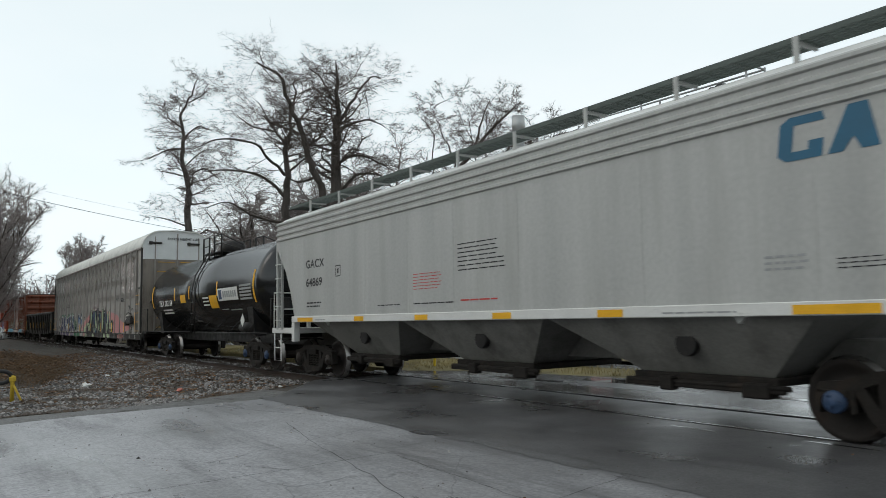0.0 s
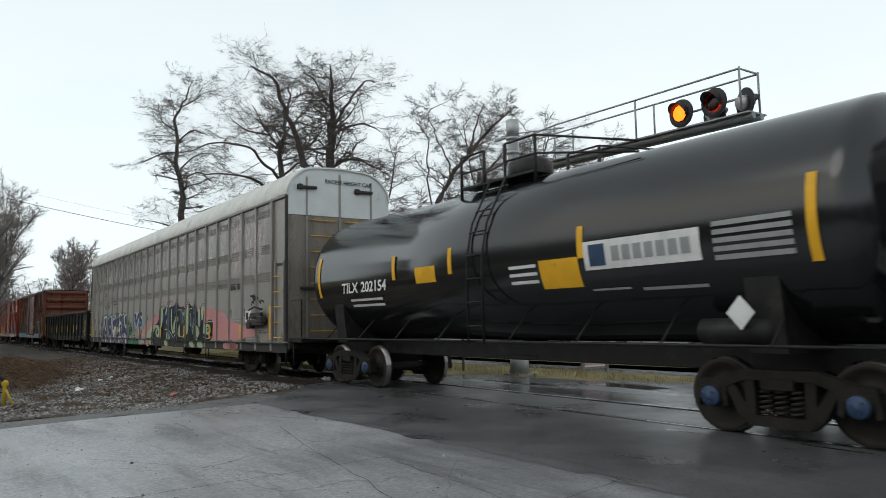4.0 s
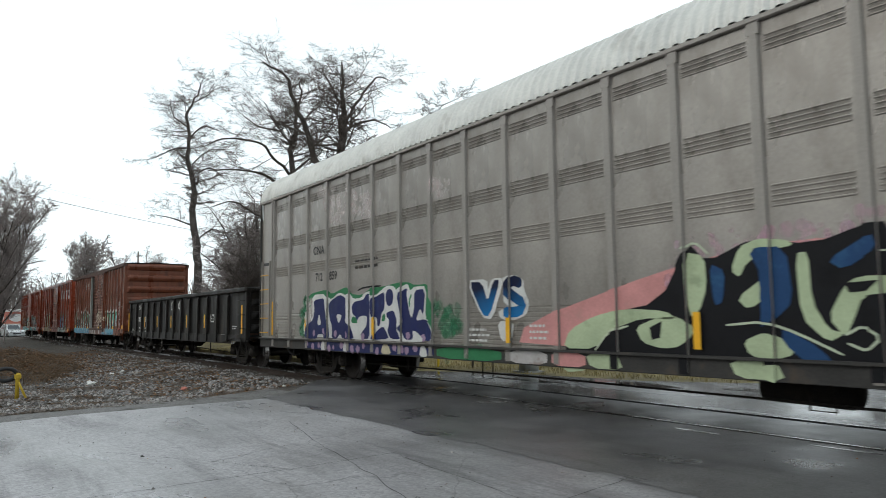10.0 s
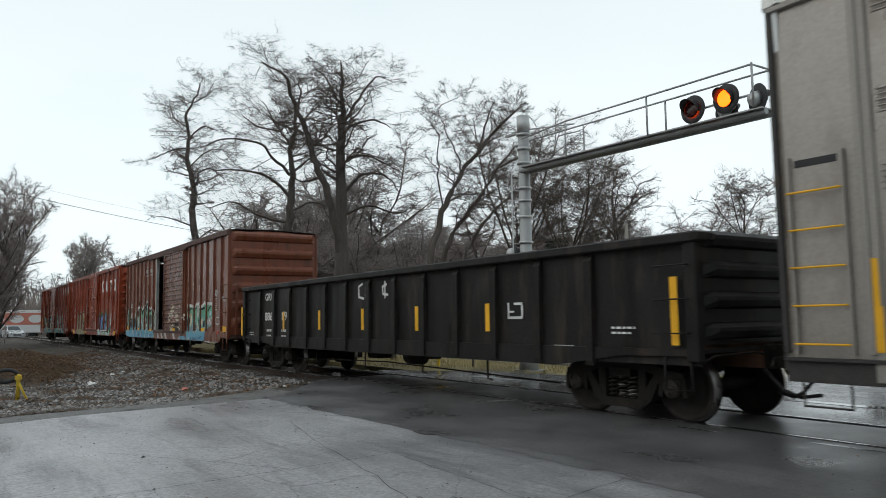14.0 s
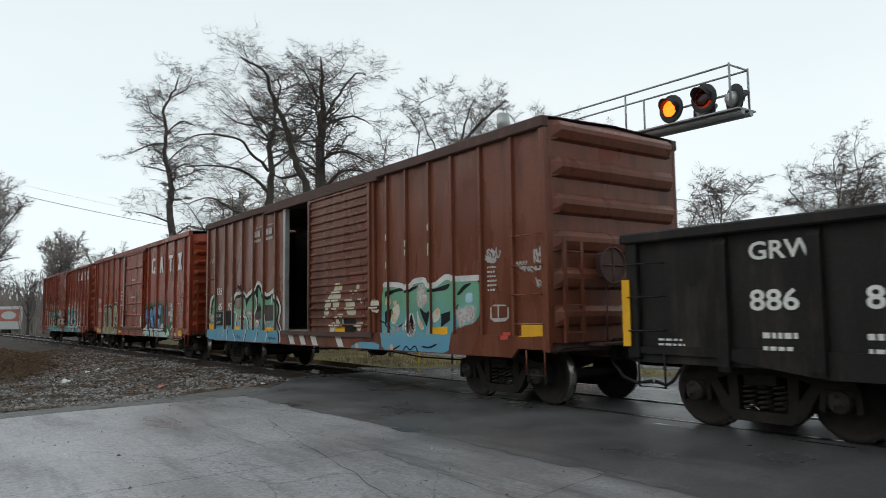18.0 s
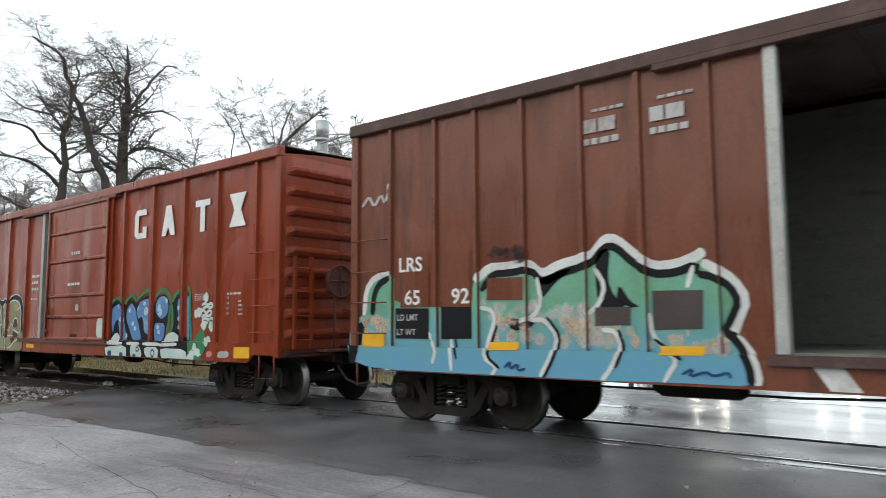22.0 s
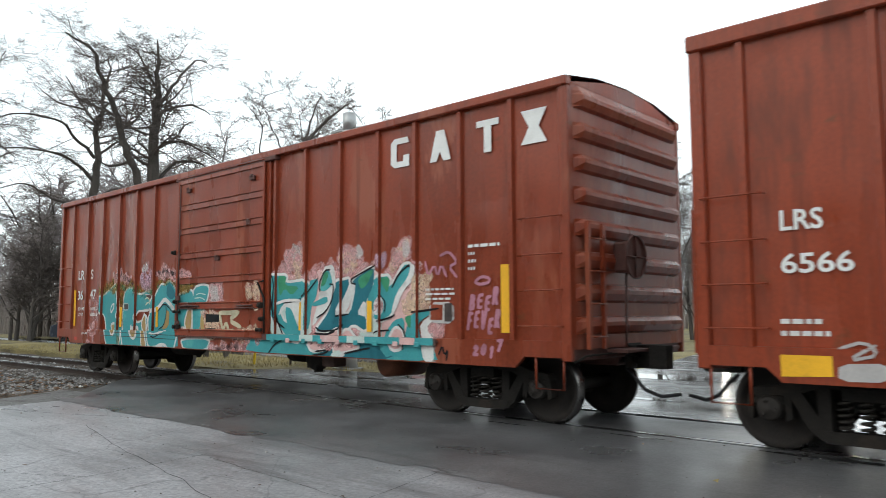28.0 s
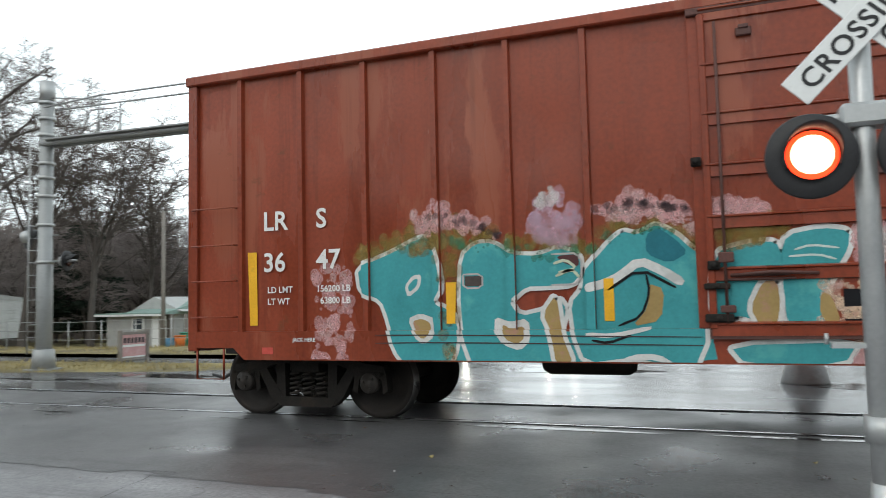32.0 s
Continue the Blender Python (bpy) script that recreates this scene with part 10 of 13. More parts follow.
stroke(box3, st3, 1, [(6.22, 1.86), (6.34, 1.93), (6.48, 1.90), (6.46, 1.84), (6.30, 1.82), (6.22, 1.86)], "pinkt", 0.04)
shape(box3, st3, 1, rect(6.66, 6.80, 1.19, 2.07), "yellow")
bars(box3, Y0, 6.12, 6.75, 2.32, 2.42, 1, white_m, seed=41)
bars(box3, Y0, 6.12, 6.28, 2.02, 2.32, 3, white_m, seed=42)
bars(box1, SIDE - 0.20 + 0.19, 7.0, 7.3, 2.2, 2.3, 1, PAINT["chalk"], seed=44)
# hazard stripes on the first boxcar's sill, scraped patches on its posts
for i in (0, 1, 2, 4):
    x = -1.3 + i * 0.62
    part("hazard_stripe", Geo().prism([(x, 0.78), (x + 0.26, 0.78), (x + 0.10, 1.02), (x - 0.16, 1.02)], "y", RIB - 0.001, RIB + 0.003), PAINT["white"] if i < 5 else PAINT["paleblue"], box1)
for x, zs in ((3.89, (2.55, 2.72)), (4.66, (2.5, 2.6, 2.95)), (3.2, (2.35, 2.9))):
    for z in zs:
        shape(box1, st1, 1, [(x - 0.02, z), (x + 0.025, z + 0.02), (x + 0.02, z + 0.15), (x - 0.025, z + 0.12)], "cream")
# graffiti that runs over the autorack's bottom rail
low_rail = [(-999.0, 999.0, RR + 0.018)]
shape(rack, low_rail, 0, rect(-10.3, -4.4, 0.72, 0.92), "navy")
rnd = random.Random(21)
for i, x in enumerate(np.arange(-10.1, -4.6, 0.30)):
    dots(rack, low_rail, 1, [(float(x) + rnd.uniform(-0.08, 0.08), rnd.uniform(0.77, 0.88))], "lilac", rnd.uniform(0.05, 0.095))
for x, w in ((-9.35, 0.30), (-8.15, 0.22), (-6.4, 0.45), (-4.9, 0.30)):
    shape(rack, low_rail, 2, [(x, 0.72), (x + w, 0.72), (x + w * 0.7, 0.92), (x + w * 0.2, 0.92)], "white" if w < 0.4 else "cream")
shape(rack, low_rail, 0, rect(-4.3, -2.4, 0.72, 0.92), "green")
shape(rack, low_rail, 0, rect(-2.2, -1.3, 0.72, 0.92), "chalk")
shape(rack, low_rail, 0, rect(-1.2, -0.5, 0.72, 0.92), "pink")
for x in (-0.4, 1.9, 5.2, 6.1):
    shape(rack, low_rail, 0, [(x, 0.72), (x + 0.6, 0.72), (x + 0.5, 0.92), (x - 0.1, 0.92)], "lime")
shape(rack, low_rail, 0, rect(8.7, 10.0, 0.72, 0.92), "pink")
shape(rack, low_rail, 1, rect(9.3, 9.9, 0.74, 0.88), "red2")
rnd = random.Random(8)
for k in range(7):
    x, z = 10.95 + rnd.uniform(0, 0.75), rnd.uniform(2.02, 2.26)
    stroke(rack, st_rack, 1 + 0.1 * k, [(x + 0.09 * a + 0.05 * math.sin(a * 2.1 + k), z + rnd.uniform(0.04, 0.11) * math.cos(a * 2.6 + k)) for a in range(5)], "black", 0.05)
words(rack, "EXCESS HEIGHT CAR", 0, 0, 0, 0.11, black_m, turn=Matrix.Translation((rf + 0.03, -0.45, 5.22)) @ pose(0, 0, 0, 90, 0, 90))

# ---- bare winter trees ----
bark_m = surface("grey_brown_bark", (0.085, 0.074, 0.066), 0.9, vary=0.35, scale=3, fine=30, bump=0.8, stretch=(2, 2, 0.4), bump_dist=0.03, rand=0.12)
twig_m = surface("brown_twigs", (0.125, 0.104, 0.094), 0.9, vary=0.3, scale=2, fine=20, bump=0, rand=0.15)
# paler twigs and brush for far growth: distance haze put into the colour
haze_twig = surface("pale_hazed_twigs", (0.27, 0.235, 0.225), 0.95, vary=0.3, scale=2, fine=20, bump=0, rand=0.12)
brush_m = surface("grey_hazed_brush", (0.265, 0.230, 0.212), 0.95, vary=0.3, scale=0.6, fine=10, bump=0, rand=0.12)
needle_m = surface("dark_needles", (0.020, 0.036, 0.024), 0.8, vary=0.4, scale=2, fine=20, bump=0)


class Wood:
    """Branches as thin tapered prisms, gathered fast."""

    def __init__(self):
        self.v, self.f = [], []

    def limb(self, pts, r0, r1, n):
        base = len(self.v)
        last = len(pts) - 1
        for i, p in enumerate(pts):
            a, b = pts[max(i - 1, 0)], pts[min(i + 1, last)]
            dx, dy, dz = b[0] - a[0], b[1] - a[1], b[2] - a[2]
            if abs(dz) > 0.85 * math.sqrt(dx * dx + dy * dy + dz * dz):
                sx, sy, sz = 1.0, 0.0, -dx / (dz or 1e-6)
            else:
                sx, sy, sz = -dy, dx, 0.0
            m = math.sqrt(sx * sx + sy * sy + sz * sz) or 1.0
            sx, sy, sz = sx / m, sy / m, sz / m
            d = math.sqrt(dx * dx + dy * dy + dz * dz) or 1.0
            ux, uy, uz = (sy * dz - sz * dy) / d, (sz * dx - sx * dz) / d, (sx * dy - sy * dx) / d
            r = r0 + (r1 - r0) * i / last
            for k in range(n):
                c, s = math.cos(2 * math.pi * k / n) * r, math.sin(2 * math.pi * k / n) * r
                self.v.append((p[0] + sx * c + ux * s, p[1] + sy * c + uy * s, p[2] + sz * c + uz * s))
        for i in range(last):
            for k in range(n):
                a, b = base + i * n + k, base + i * n + (k + 1) % n
                self.f.append((a, b, b + n, a + n))

    def mesh(self, name, mat):
        me = bpy.data.meshes.new(name)
        me.from_pydata(self.v, [], self.f)
        me.materials.append(mat)
        me.polygons.foreach_set("use_smooth", [True] * len(self.f))
        return me


def unit(v):
    m = math.sqrt(v[0] ** 2 + v[1] ** 2 + v[2] ** 2) or 1.0
    return (v[0] / m, v[1] / m, v[2] / m)


def grow(seed, wood, twigs, p, d, length, r, level, plan, fine):
    """One branch and all that grows from it."""
    rnd = random.Random(seed)
    kids, first, ratio, spread, rise, wob, thin = plan[level]
    last = level + 1 >= len(plan)
    steps = (6, 6, 5, 3, 2, 1)[level] if not last else 1 + (level < 4)
    pts, dirs = [p], [d]
    for i in range(steps):
        d = unit((d[0] + rnd.uniform(-wob, wob), d[1] + rnd.uniform(-wob, wob), d[2] + rnd.uniform(-wob, wob) * 0.8 + rise))
        q = pts[-1]
        s = length / steps
        pts.append((q[0] + d[0] * s, q[1] + d[1] * s, q[2] + d[2] * s))
        dirs.append(d)
    n = (10, 6, 4, 3, 3, 3)[level]
    (wood if level < 2 else twigs).limb(pts, r, max(r * ((0.6 if plan[0][2] > 1 else 0.14) if level == 0 else 0.3), fine * 0.7), n)
    if last:
        return
    for k in range(kids):
        t = min(first + (1.0 - first) * (k + rnd.random()) / kids, 0.999)
        i = int(t * steps)
        f = t * steps - i
        a, b = pts[i], pts[i + 1]
        q = (a[0] + (b[0] - a[0]) * f, a[1] + (b[1] - a[1]) * f, a[2] + (b[2] - a[2]) * f)
        ang = k * 2.4 + rnd.uniform(-0.7, 0.7) if level < 2 else rnd.uniform(0, 2 * math.pi)
        sp = spread * rnd.uniform(0.6, 1.3)
        o = (math.cos(ang), math.sin(ang), rnd.uniform(-0.5, 0.5) if level else 0.1)
        dd = dirs[i + 1]
        keep = max(1 - sp * 0.5, 0.1)
        nd = unit((dd[0] * keep + o[0] * sp, dd[1] * keep + o[1] * sp, dd[2] * keep + o[2] * sp))
        ln = length * ratio * rnd.uniform(0.55, 1.15) * (1.2 - 0.5 * t if level else 1.0)
        grow((seed * 37 + k + 1) % 1000003, wood, twigs, q, nd, ln, max(r * thin * rnd.uniform(0.75, 1.1), fine), level + 1, plan, fine)


# kids, where they begin, their length, spread, rise, wander, thickness
PLANS = {
    "vase": [(13, 0.15, 0.42, 0.42, 0.05, 0.06, 0.35), (9, 0.15, 0.46, 0.50, 0.06, 0.16, 0.45), (7, 0.1, 0.55, 0.6, 0.04, 0.22, 0.5), (5, 0.1, 0.70, 0.7, 0.02, 0.25, 0.6), (0, 0, 0, 0, 0, 0.3, 0)],
    "tall": [(20, 0.26, 0.32, 0.95, 0.02, 0.05, 0.22), (10, 0.22, 0.50, 0.85, 0.03, 0.26, 0.45), (7, 0.15, 0.60, 0.9, 0.0, 0.3, 0.5), (6, 0.1, 0.70, 0.9, 0.0, 0.3, 0.6), (0, 0, 0, 0, 0, 0.3, 0)],
    "broad": [(7, 0.66, 1.35, 0.55, 0.02, 0.06, 0.36), (12, 0.20, 0.42, 0.80, 0.04, 0.12, 0.36), (8, 0.16, 0.54, 0.85, 0.01, 0.26, 0.42), (6, 0.12, 0.60, 0.9, 0.0, 0.32, 0.5), (4, 0.1, 0.80, 0.9, 0.0, 0.3, 0.6), (0, 0, 0, 0, 0, 0.3, 0)],
    "small": [(10, 0.30, 0.52, 0.62, 0.04, 0.07, 0.4), (9, 0.18, 0.50, 0.8, 0.06, 0.2, 0.42), (7, 0.14, 0.58, 0.85, 0.0, 0.28, 0.5), (5, 0.1, 0.75, 0.9, 0.0, 0.3, 0.6), (0, 0, 0, 0, 0, 0.3, 0)],
    "lean": [(16, 0.26, 0.36, 0.75, 0.04, 0.06, 0.30), (9, 0.18, 0.50, 0.8, 0.05, 0.24, 0.42), (7, 0.14, 0.58, 0.85, 0.0, 0.28, 0.5), (5, 0.1, 0.75, 0.9, 0.0, 0.3, 0.6), (0, 0, 0, 0, 0, 0.3, 0)],
}


def tree_meshes(seed, plan, height, r, stems=((0, 0, 1),), fine=0.008, wide=1.0, twig=None):
    """Trunk and crown of a bare tree of the given height."""
    k = 1.0
    for turn in range(2):
        rnd = random.Random(seed)
        wood, twigs = Wood(), Wood()
        for i, st in enumerate(stems):
            grow(seed * 100 + i, wood, twigs, (rnd.uniform(-0.3, 0.3) * (i > 0), rnd.uniform(-0.3, 0.3) * (i > 0), -0.4), unit(st), 10.0 * k, r, 0, PLANS[plan][:4] if turn == 0 else PLANS[plan], fine)
        k *= height / (max(p[2] for p in twigs.v) * (1.04 if turn == 0 else 1.0))
    for w in (wood, twigs):
        w.v = [(x + (x - st[0] / st[2] * z) * (wide - 1) if len(stems) == 1 else x, y + (y - st[1] / st[2] * z) * (wide - 1) if len(stems) == 1 else y, z) for x, y, z in w.v]
    return wood.mesh("trunk", bark_m), twigs.mesh("crown", twig or twig_m)


def tree(name, x, y, z, meshes, label, group="", turn=0.0, size=1.0):
    t = thing(name, pose(x, y, z, 0, 0, turn) @ Matrix.Scale(size, 4), label, "tree", group)
    part("trunk", meshes[0], None, t, "dark rough bark")
    part("crown", meshes[1], None, t, "bare fine twigs")
    return t


def polar(az, dist):
    a = radians(az)
    return EYE[0] + math.sin(a) * dist, EYE[1] + math.cos(a) * dist


def plant(az, dist, *rest, **more):
    """A tree at a bearing and distance, its foot in the ground."""
    x, y = polar(az, dist)
    return tree("tree", x, y, lie(x, y) - 0.05, *rest, **more)


def bowed(pts, n):
    """A smooth line through a limb's main bends."""
    q = [pts[0], *pts, pts[-1]]
    out = []
    for i in range(1, len(q) - 2):
        for k in range(n):
            t = k / n
            out.append(tuple(0.5 * (2 * b + (c - a) * t + (2 * a - 5 * b + 4 * c - d) * t * t + (3 * b - a - 3 * c + d) * t ** 3) for a, b, c, d in zip(q[i - 1], q[i], q[i + 1], q[i + 2])))
    return out + [tuple(pts[-1])]


# twigs on the great limbs: kids, where they begin, their length, spread, rise, wander, thickness
CURLY = [None, None, (7, 0.14, 0.55, 0.80, 0.04, 0.34, 0.50), (5, 0.12, 0.60, 0.9, 0.0, 0.42, 0.6), (3, 0.1, 0.70, 1.0, -0.06, 0.45, 0.7), (0, 0, 0, 0, -0.1, 0.4, 0)]
BRUSHY = [None, None, (8, 0.10, 0.58, 0.70, 0.06, 0.30, 0.55), (6, 0.10, 0.62, 0.8, 0.04, 0.35, 0.6), (3, 0.1, 0.70, 0.9, 0.0, 0.4, 0.7), (0, 0, 0, 0, 0, 0.4, 0)]


def shaped_tree(seed, limbs, tail, fine, per_metre, reach):
    """A tree with great limbs of its own bends. limbs: (thick, thin, bare, bends of (across, height)); twigs grow from them all."""
    rnd = random.Random(seed)
    wood, twigs = Wood(), Wood()
    for j, (r0, r1, bare, bends) in enumerate(limbs):
        side = rnd.uniform(-0.8, 0.8) if j else 0.0
        z0 = bends[0][1]
        run = 0.0
        pts = []
        for i, (x, z) in enumerate(bends):
            if i:
                run += math.hypot(x - bends[i - 1][0], z - bends[i - 1][1])
            pts.append((x, side * run * (0.75 if j else 0.1), z))
        line = bowed(pts, 5)
        line = [(x + 0.05 * noise.noise((x * 2, z * 2, seed)) * min(i, 4), y + 0.08 * noise.noise((z * 1.5, x, seed + 5)) * min(i, 4), z) for i, (x, y, z) in enumerate(line)]
        wood.limb(line, r0, r1, 8 if r0 > 0.1 else 5)
        n = max(int(run * per_metre), 4)
        for k in range(n):
            t = min(bare + (1 - bare) * (k + rnd.random()) / n, 0.995) * (len(line) - 1)
            i = int(t)
            a, b = line[i], line[i + 1]
            q = tuple(u + (v - u) * (t - i) for u, v in zip(a, b))
            ax = unit((b[0] - a[0], b[1] - a[1], b[2] - a[2]))
            g = rnd.uniform(0, 6.283)
            d = unit((math.cos(g) + ax[0] * 0.5, math.sin(g) + ax[1] * 0.5, rnd.uniform(-0.35, 0.75) + ax[2] * 0.3))
            f = t / (len(line) - 1)
            grow(seed * 1000 + j * 101 + k, wood, twigs, q, d, reach * rnd.uniform(0.5, 1.2) * (1.15 - 0.45 * f), max((r0 + (r1 - r0) * f) * 0.32, fine * 2.2), 2, tail, fine)
    return wood.mesh("trunk", bark_m), twigs.mesh("crown", twig_m)


# the great bare trees behind the railway, seen all through the pan
plant(-74.5, 60, shaped_tree(19, [
    (0.34, 0.04, 0.34, [(0.3, -0.4), (0.1, 5.0), (0.0, 7.6), (-0.33, 9.7), (-0.25, 11.5), (-0.4, 12.7), (-0.84, 14.5), (-0.75, 16.1), (-0.9, 18.0), (-0.2, 19.6), (0.2, 21.0)]),
    (0.10, 0.03, 0.2, [(-0.1, 12.4), (0.17, 13.5), (1.0, 13.8), (2.0, 13.0)]), (0.09, 0.03, 0.2, [(-0.8, 15.3), (-2.0, 15.1), (-3.2, 14.4)]), (0.07, 0.03, 0.2, [(-0.4, 9.2), (-1.8, 9.8), (-3.0, 10.1)]),
    (0.07, 0.03, 0.2, [(0.0, 8.0), (1.0, 9.0), (2.2, 8.8)]), (0.08, 0.03, 0.1, [(-0.7, 16.1), (0.33, 17.0), (1.5, 16.6)]), (0.07, 0.03, 0.1, [(-0.9, 17.0), (-1.9, 17.9), (-2.2, 19.4)]),
    (0.06, 0.03, 0.1, [(-0.4, 19.0), (0.7, 19.8), (1.0, 20.8)]), (0.06, 0.03, 0.1, [(-0.5, 14.0), (0.8, 15.2), (2.0, 15.3)])], CURLY, 0.0070, 1.9, 2.8), "tall slender bare tree with a winding dark trunk", turn=74.5)
plant(-63.8, 33.2, shaped_tree(39, [
    (0.40, 0.025, 0.45, [(0.1, -0.4), (0.0, 4.0), (-0.05, 7.2), (0.0, 10.1), (0.05, 11.8), (0.0, 13.6)]),
    (0.085, 0.02, 0.1, [(0.1, 10.7), (0.78, 12.1), (1.6, 13.4), (2.2, 13.5)]), (0.19, 0.03, 0.35, [(-0.05, 4.6), (-0.57, 7.2), (-1.2, 8.8), (-1.6, 10.1), (-2.0, 11.0), (-2.3, 11.95), (-3.3, 12.3)]),
    (0.07, 0.02, 0.1, [(-1.45, 9.5), (-0.9, 9.9), (-0.45, 10.6), (-0.5, 12.0)]), (0.08, 0.02, 0.15, [(0.25, 9.1), (1.2, 9.1), (2.4, 8.3)]), (0.09, 0.02, 0.15, [(0.1, 7.4), (0.9, 8.4), (2.0, 8.5), (2.7, 7.8)]),
    (0.065, 0.02, 0.1, [(0.1, 10.4), (1.4, 11.0), (2.3, 10.7)]), (0.06, 0.02, 0.1, [(-0.1, 8.4), (-0.55, 9.2), (-0.7, 9.9)]), (0.06, 0.02, 0.1, [(-0.1, 11.6), (-0.7, 12.7), (-1.2, 13.1)]),
    (0.07, 0.02, 0.1, [(-1.0, 8.2), (-1.7, 7.9), (-2.3, 8.2)]), (0.06, 0.02, 0.1, [(-1.7, 10.2), (-2.6, 10.6), (-3.4, 11.2)]), (0.07, 0.02, 0.2, [(0.0, 6.4), (1.2, 6.9), (2.4, 6.6), (3.2, 6.8)])], CURLY, 0.0043, 2.3, 2.5), "large old bare tree with a thick forked trunk", turn=63.8)
plant(-67.7, 37, shaped_tree(42, [
    (0.24, 0.03, 0.5, [(0.0, -0.4), (-0.05, 5.0), (0.0, 7.7), (0.1, 8.9), (0.0, 10.2), (0.2, 11.4), (0.3, 12.7), (0.5, 14.0)]),
    (0.09, 0.02, 0.1, [(-0.05, 9.0), (-0.77, 9.7), (-1.65, 10.3), (-3.1, 10.2), (-4.0, 9.6)]), (0.09, 0.02, 0.15, [(-0.05, 7.9), (-0.9, 8.7), (-2.4, 8.9), (-3.8, 8.7)]), (0.08, 0.02, 0.1, [(0.05, 9.1), (1.0, 10.0), (1.8, 10.7)]),
    (0.08, 0.02, 0.1, [(0.05, 10.4), (-0.55, 11.4), (-1.4, 13.0)]), (0.06, 0.02, 0.1, [(0.2, 11.3), (1.0, 12.3), (1.6, 12.9)]), (0.06, 0.02, 0.1, [(-0.5, 11.2), (-1.6, 11.5), (-2.4, 12.2)]),
    (0.07, 0.02, 0.1, [(0.0, 6.6), (-1.4, 6.9), (-2.8, 7.7), (-3.9, 7.4)]), (0.06, 0.02, 0.1, [(0.1, 7.2), (1.0, 7.7), (1.7, 7.6)])], CURLY, 0.0047, 2.2, 2.6), "bare spreading tree beside the largest one", turn=67.7)
plant(-71.3, 50, tree_meshes(41, "small", 8.6, 0.16, ((0, 0, 1), (0.2, 0.1, 1)), 0.011), "small bare tree behind the railway", turn=60)
# leaning stems beside the mobile home
plant(-57.1, 31.5, shaped_tree(31, [
    (0.21, 0.03, 0.5, [(-0.9, -0.4), (-0.4, 2.0), (0.0, 3.9), (0.54, 6.0), (1.2, 7.5), (2.15, 8.85), (3.35, 10.2), (4.0, 10.9)]), (0.17, 0.03, 0.45, [(-0.5, -0.4), (0.0, 2.2), (0.54, 4.0), (1.34, 5.8), (2.3, 7.1), (3.1, 8.3), (4.0, 9.5)]),
    (0.14, 0.03, 0.45, [(-0.4, -0.4), (0.5, 2.0), (1.34, 3.9), (2.0, 5.2), (3.1, 6.6), (4.3, 7.6)]), (0.045, 0.015, 0.4, [(1.5, 8.0), (1.3, 9.1), (0.8, 10.3), (0.67, 11.4), (1.2, 11.9)]), (0.04, 0.015, 0.4, [(0.67, 6.5), (0.4, 8.2), (0.5, 9.4), (0.0, 10.0)]),
    (0.07, 0.02, 0.2, [(2.2, 8.9), (2.5, 10.0), (3.0, 11.2)]), (0.06, 0.02, 0.2, [(3.0, 8.2), (4.2, 8.8), (5.2, 8.9)])], BRUSHY, 0.0052, 1.8, 1.6), "clump of bare trunks leaning over", turn=57.1)
plant(-50.8, 45, tree_meshes(18, "broad", 16.6, 0.28, ((0.05, 0.1, 1),), 0.0065, 0.85), "bare upright tree behind the mobile home")
plant(-46.6, 50, tree_meshes(55, "broad", 17.2, 0.28, ((0.05, 0.1, 1),), 0.0070, 0.85), "bare upright tree behind the crossing mast", turn=50)
plant(-43.0, 54, tree_meshes(57, "small", 15.6, 0.24, ((0.05, 0.1, 1),), 0.012), "bare upright tree behind the grey house")
plant(-33.8, 60, tree_meshes(52, "lean", 14.8, 0.19, ((-0.12, 0.1, 1),), 0.012), "slim bare tree beyond the street")
plant(-25.7, 58, tree_meshes(57, "broad", 15.4, 0.32, ((0, 0, 1),), 0.0085, 0.9), "broad bare tree beyond the street")
plant(-20.6, 70, tree_meshes(36, "broad", 15.0, 0.32, ((0, 0, 1),), 0.0095), "broad bare tree beyond the street", turn=75)
plant(-6.5, 96, tree_meshes(71, "small", 13.5, 0.30, ((0, 0, 1), (0.2, 0, 1)), 0.016), "broad bare tree beside the street")
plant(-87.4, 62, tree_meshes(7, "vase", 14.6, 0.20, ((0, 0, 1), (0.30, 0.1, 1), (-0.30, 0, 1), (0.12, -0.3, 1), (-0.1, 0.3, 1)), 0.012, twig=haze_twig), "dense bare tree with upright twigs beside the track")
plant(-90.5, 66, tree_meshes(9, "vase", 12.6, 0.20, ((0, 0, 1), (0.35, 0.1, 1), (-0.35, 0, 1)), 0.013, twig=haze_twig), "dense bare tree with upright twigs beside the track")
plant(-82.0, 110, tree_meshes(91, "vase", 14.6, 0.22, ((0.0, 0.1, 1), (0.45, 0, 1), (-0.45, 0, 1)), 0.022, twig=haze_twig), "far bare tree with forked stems")

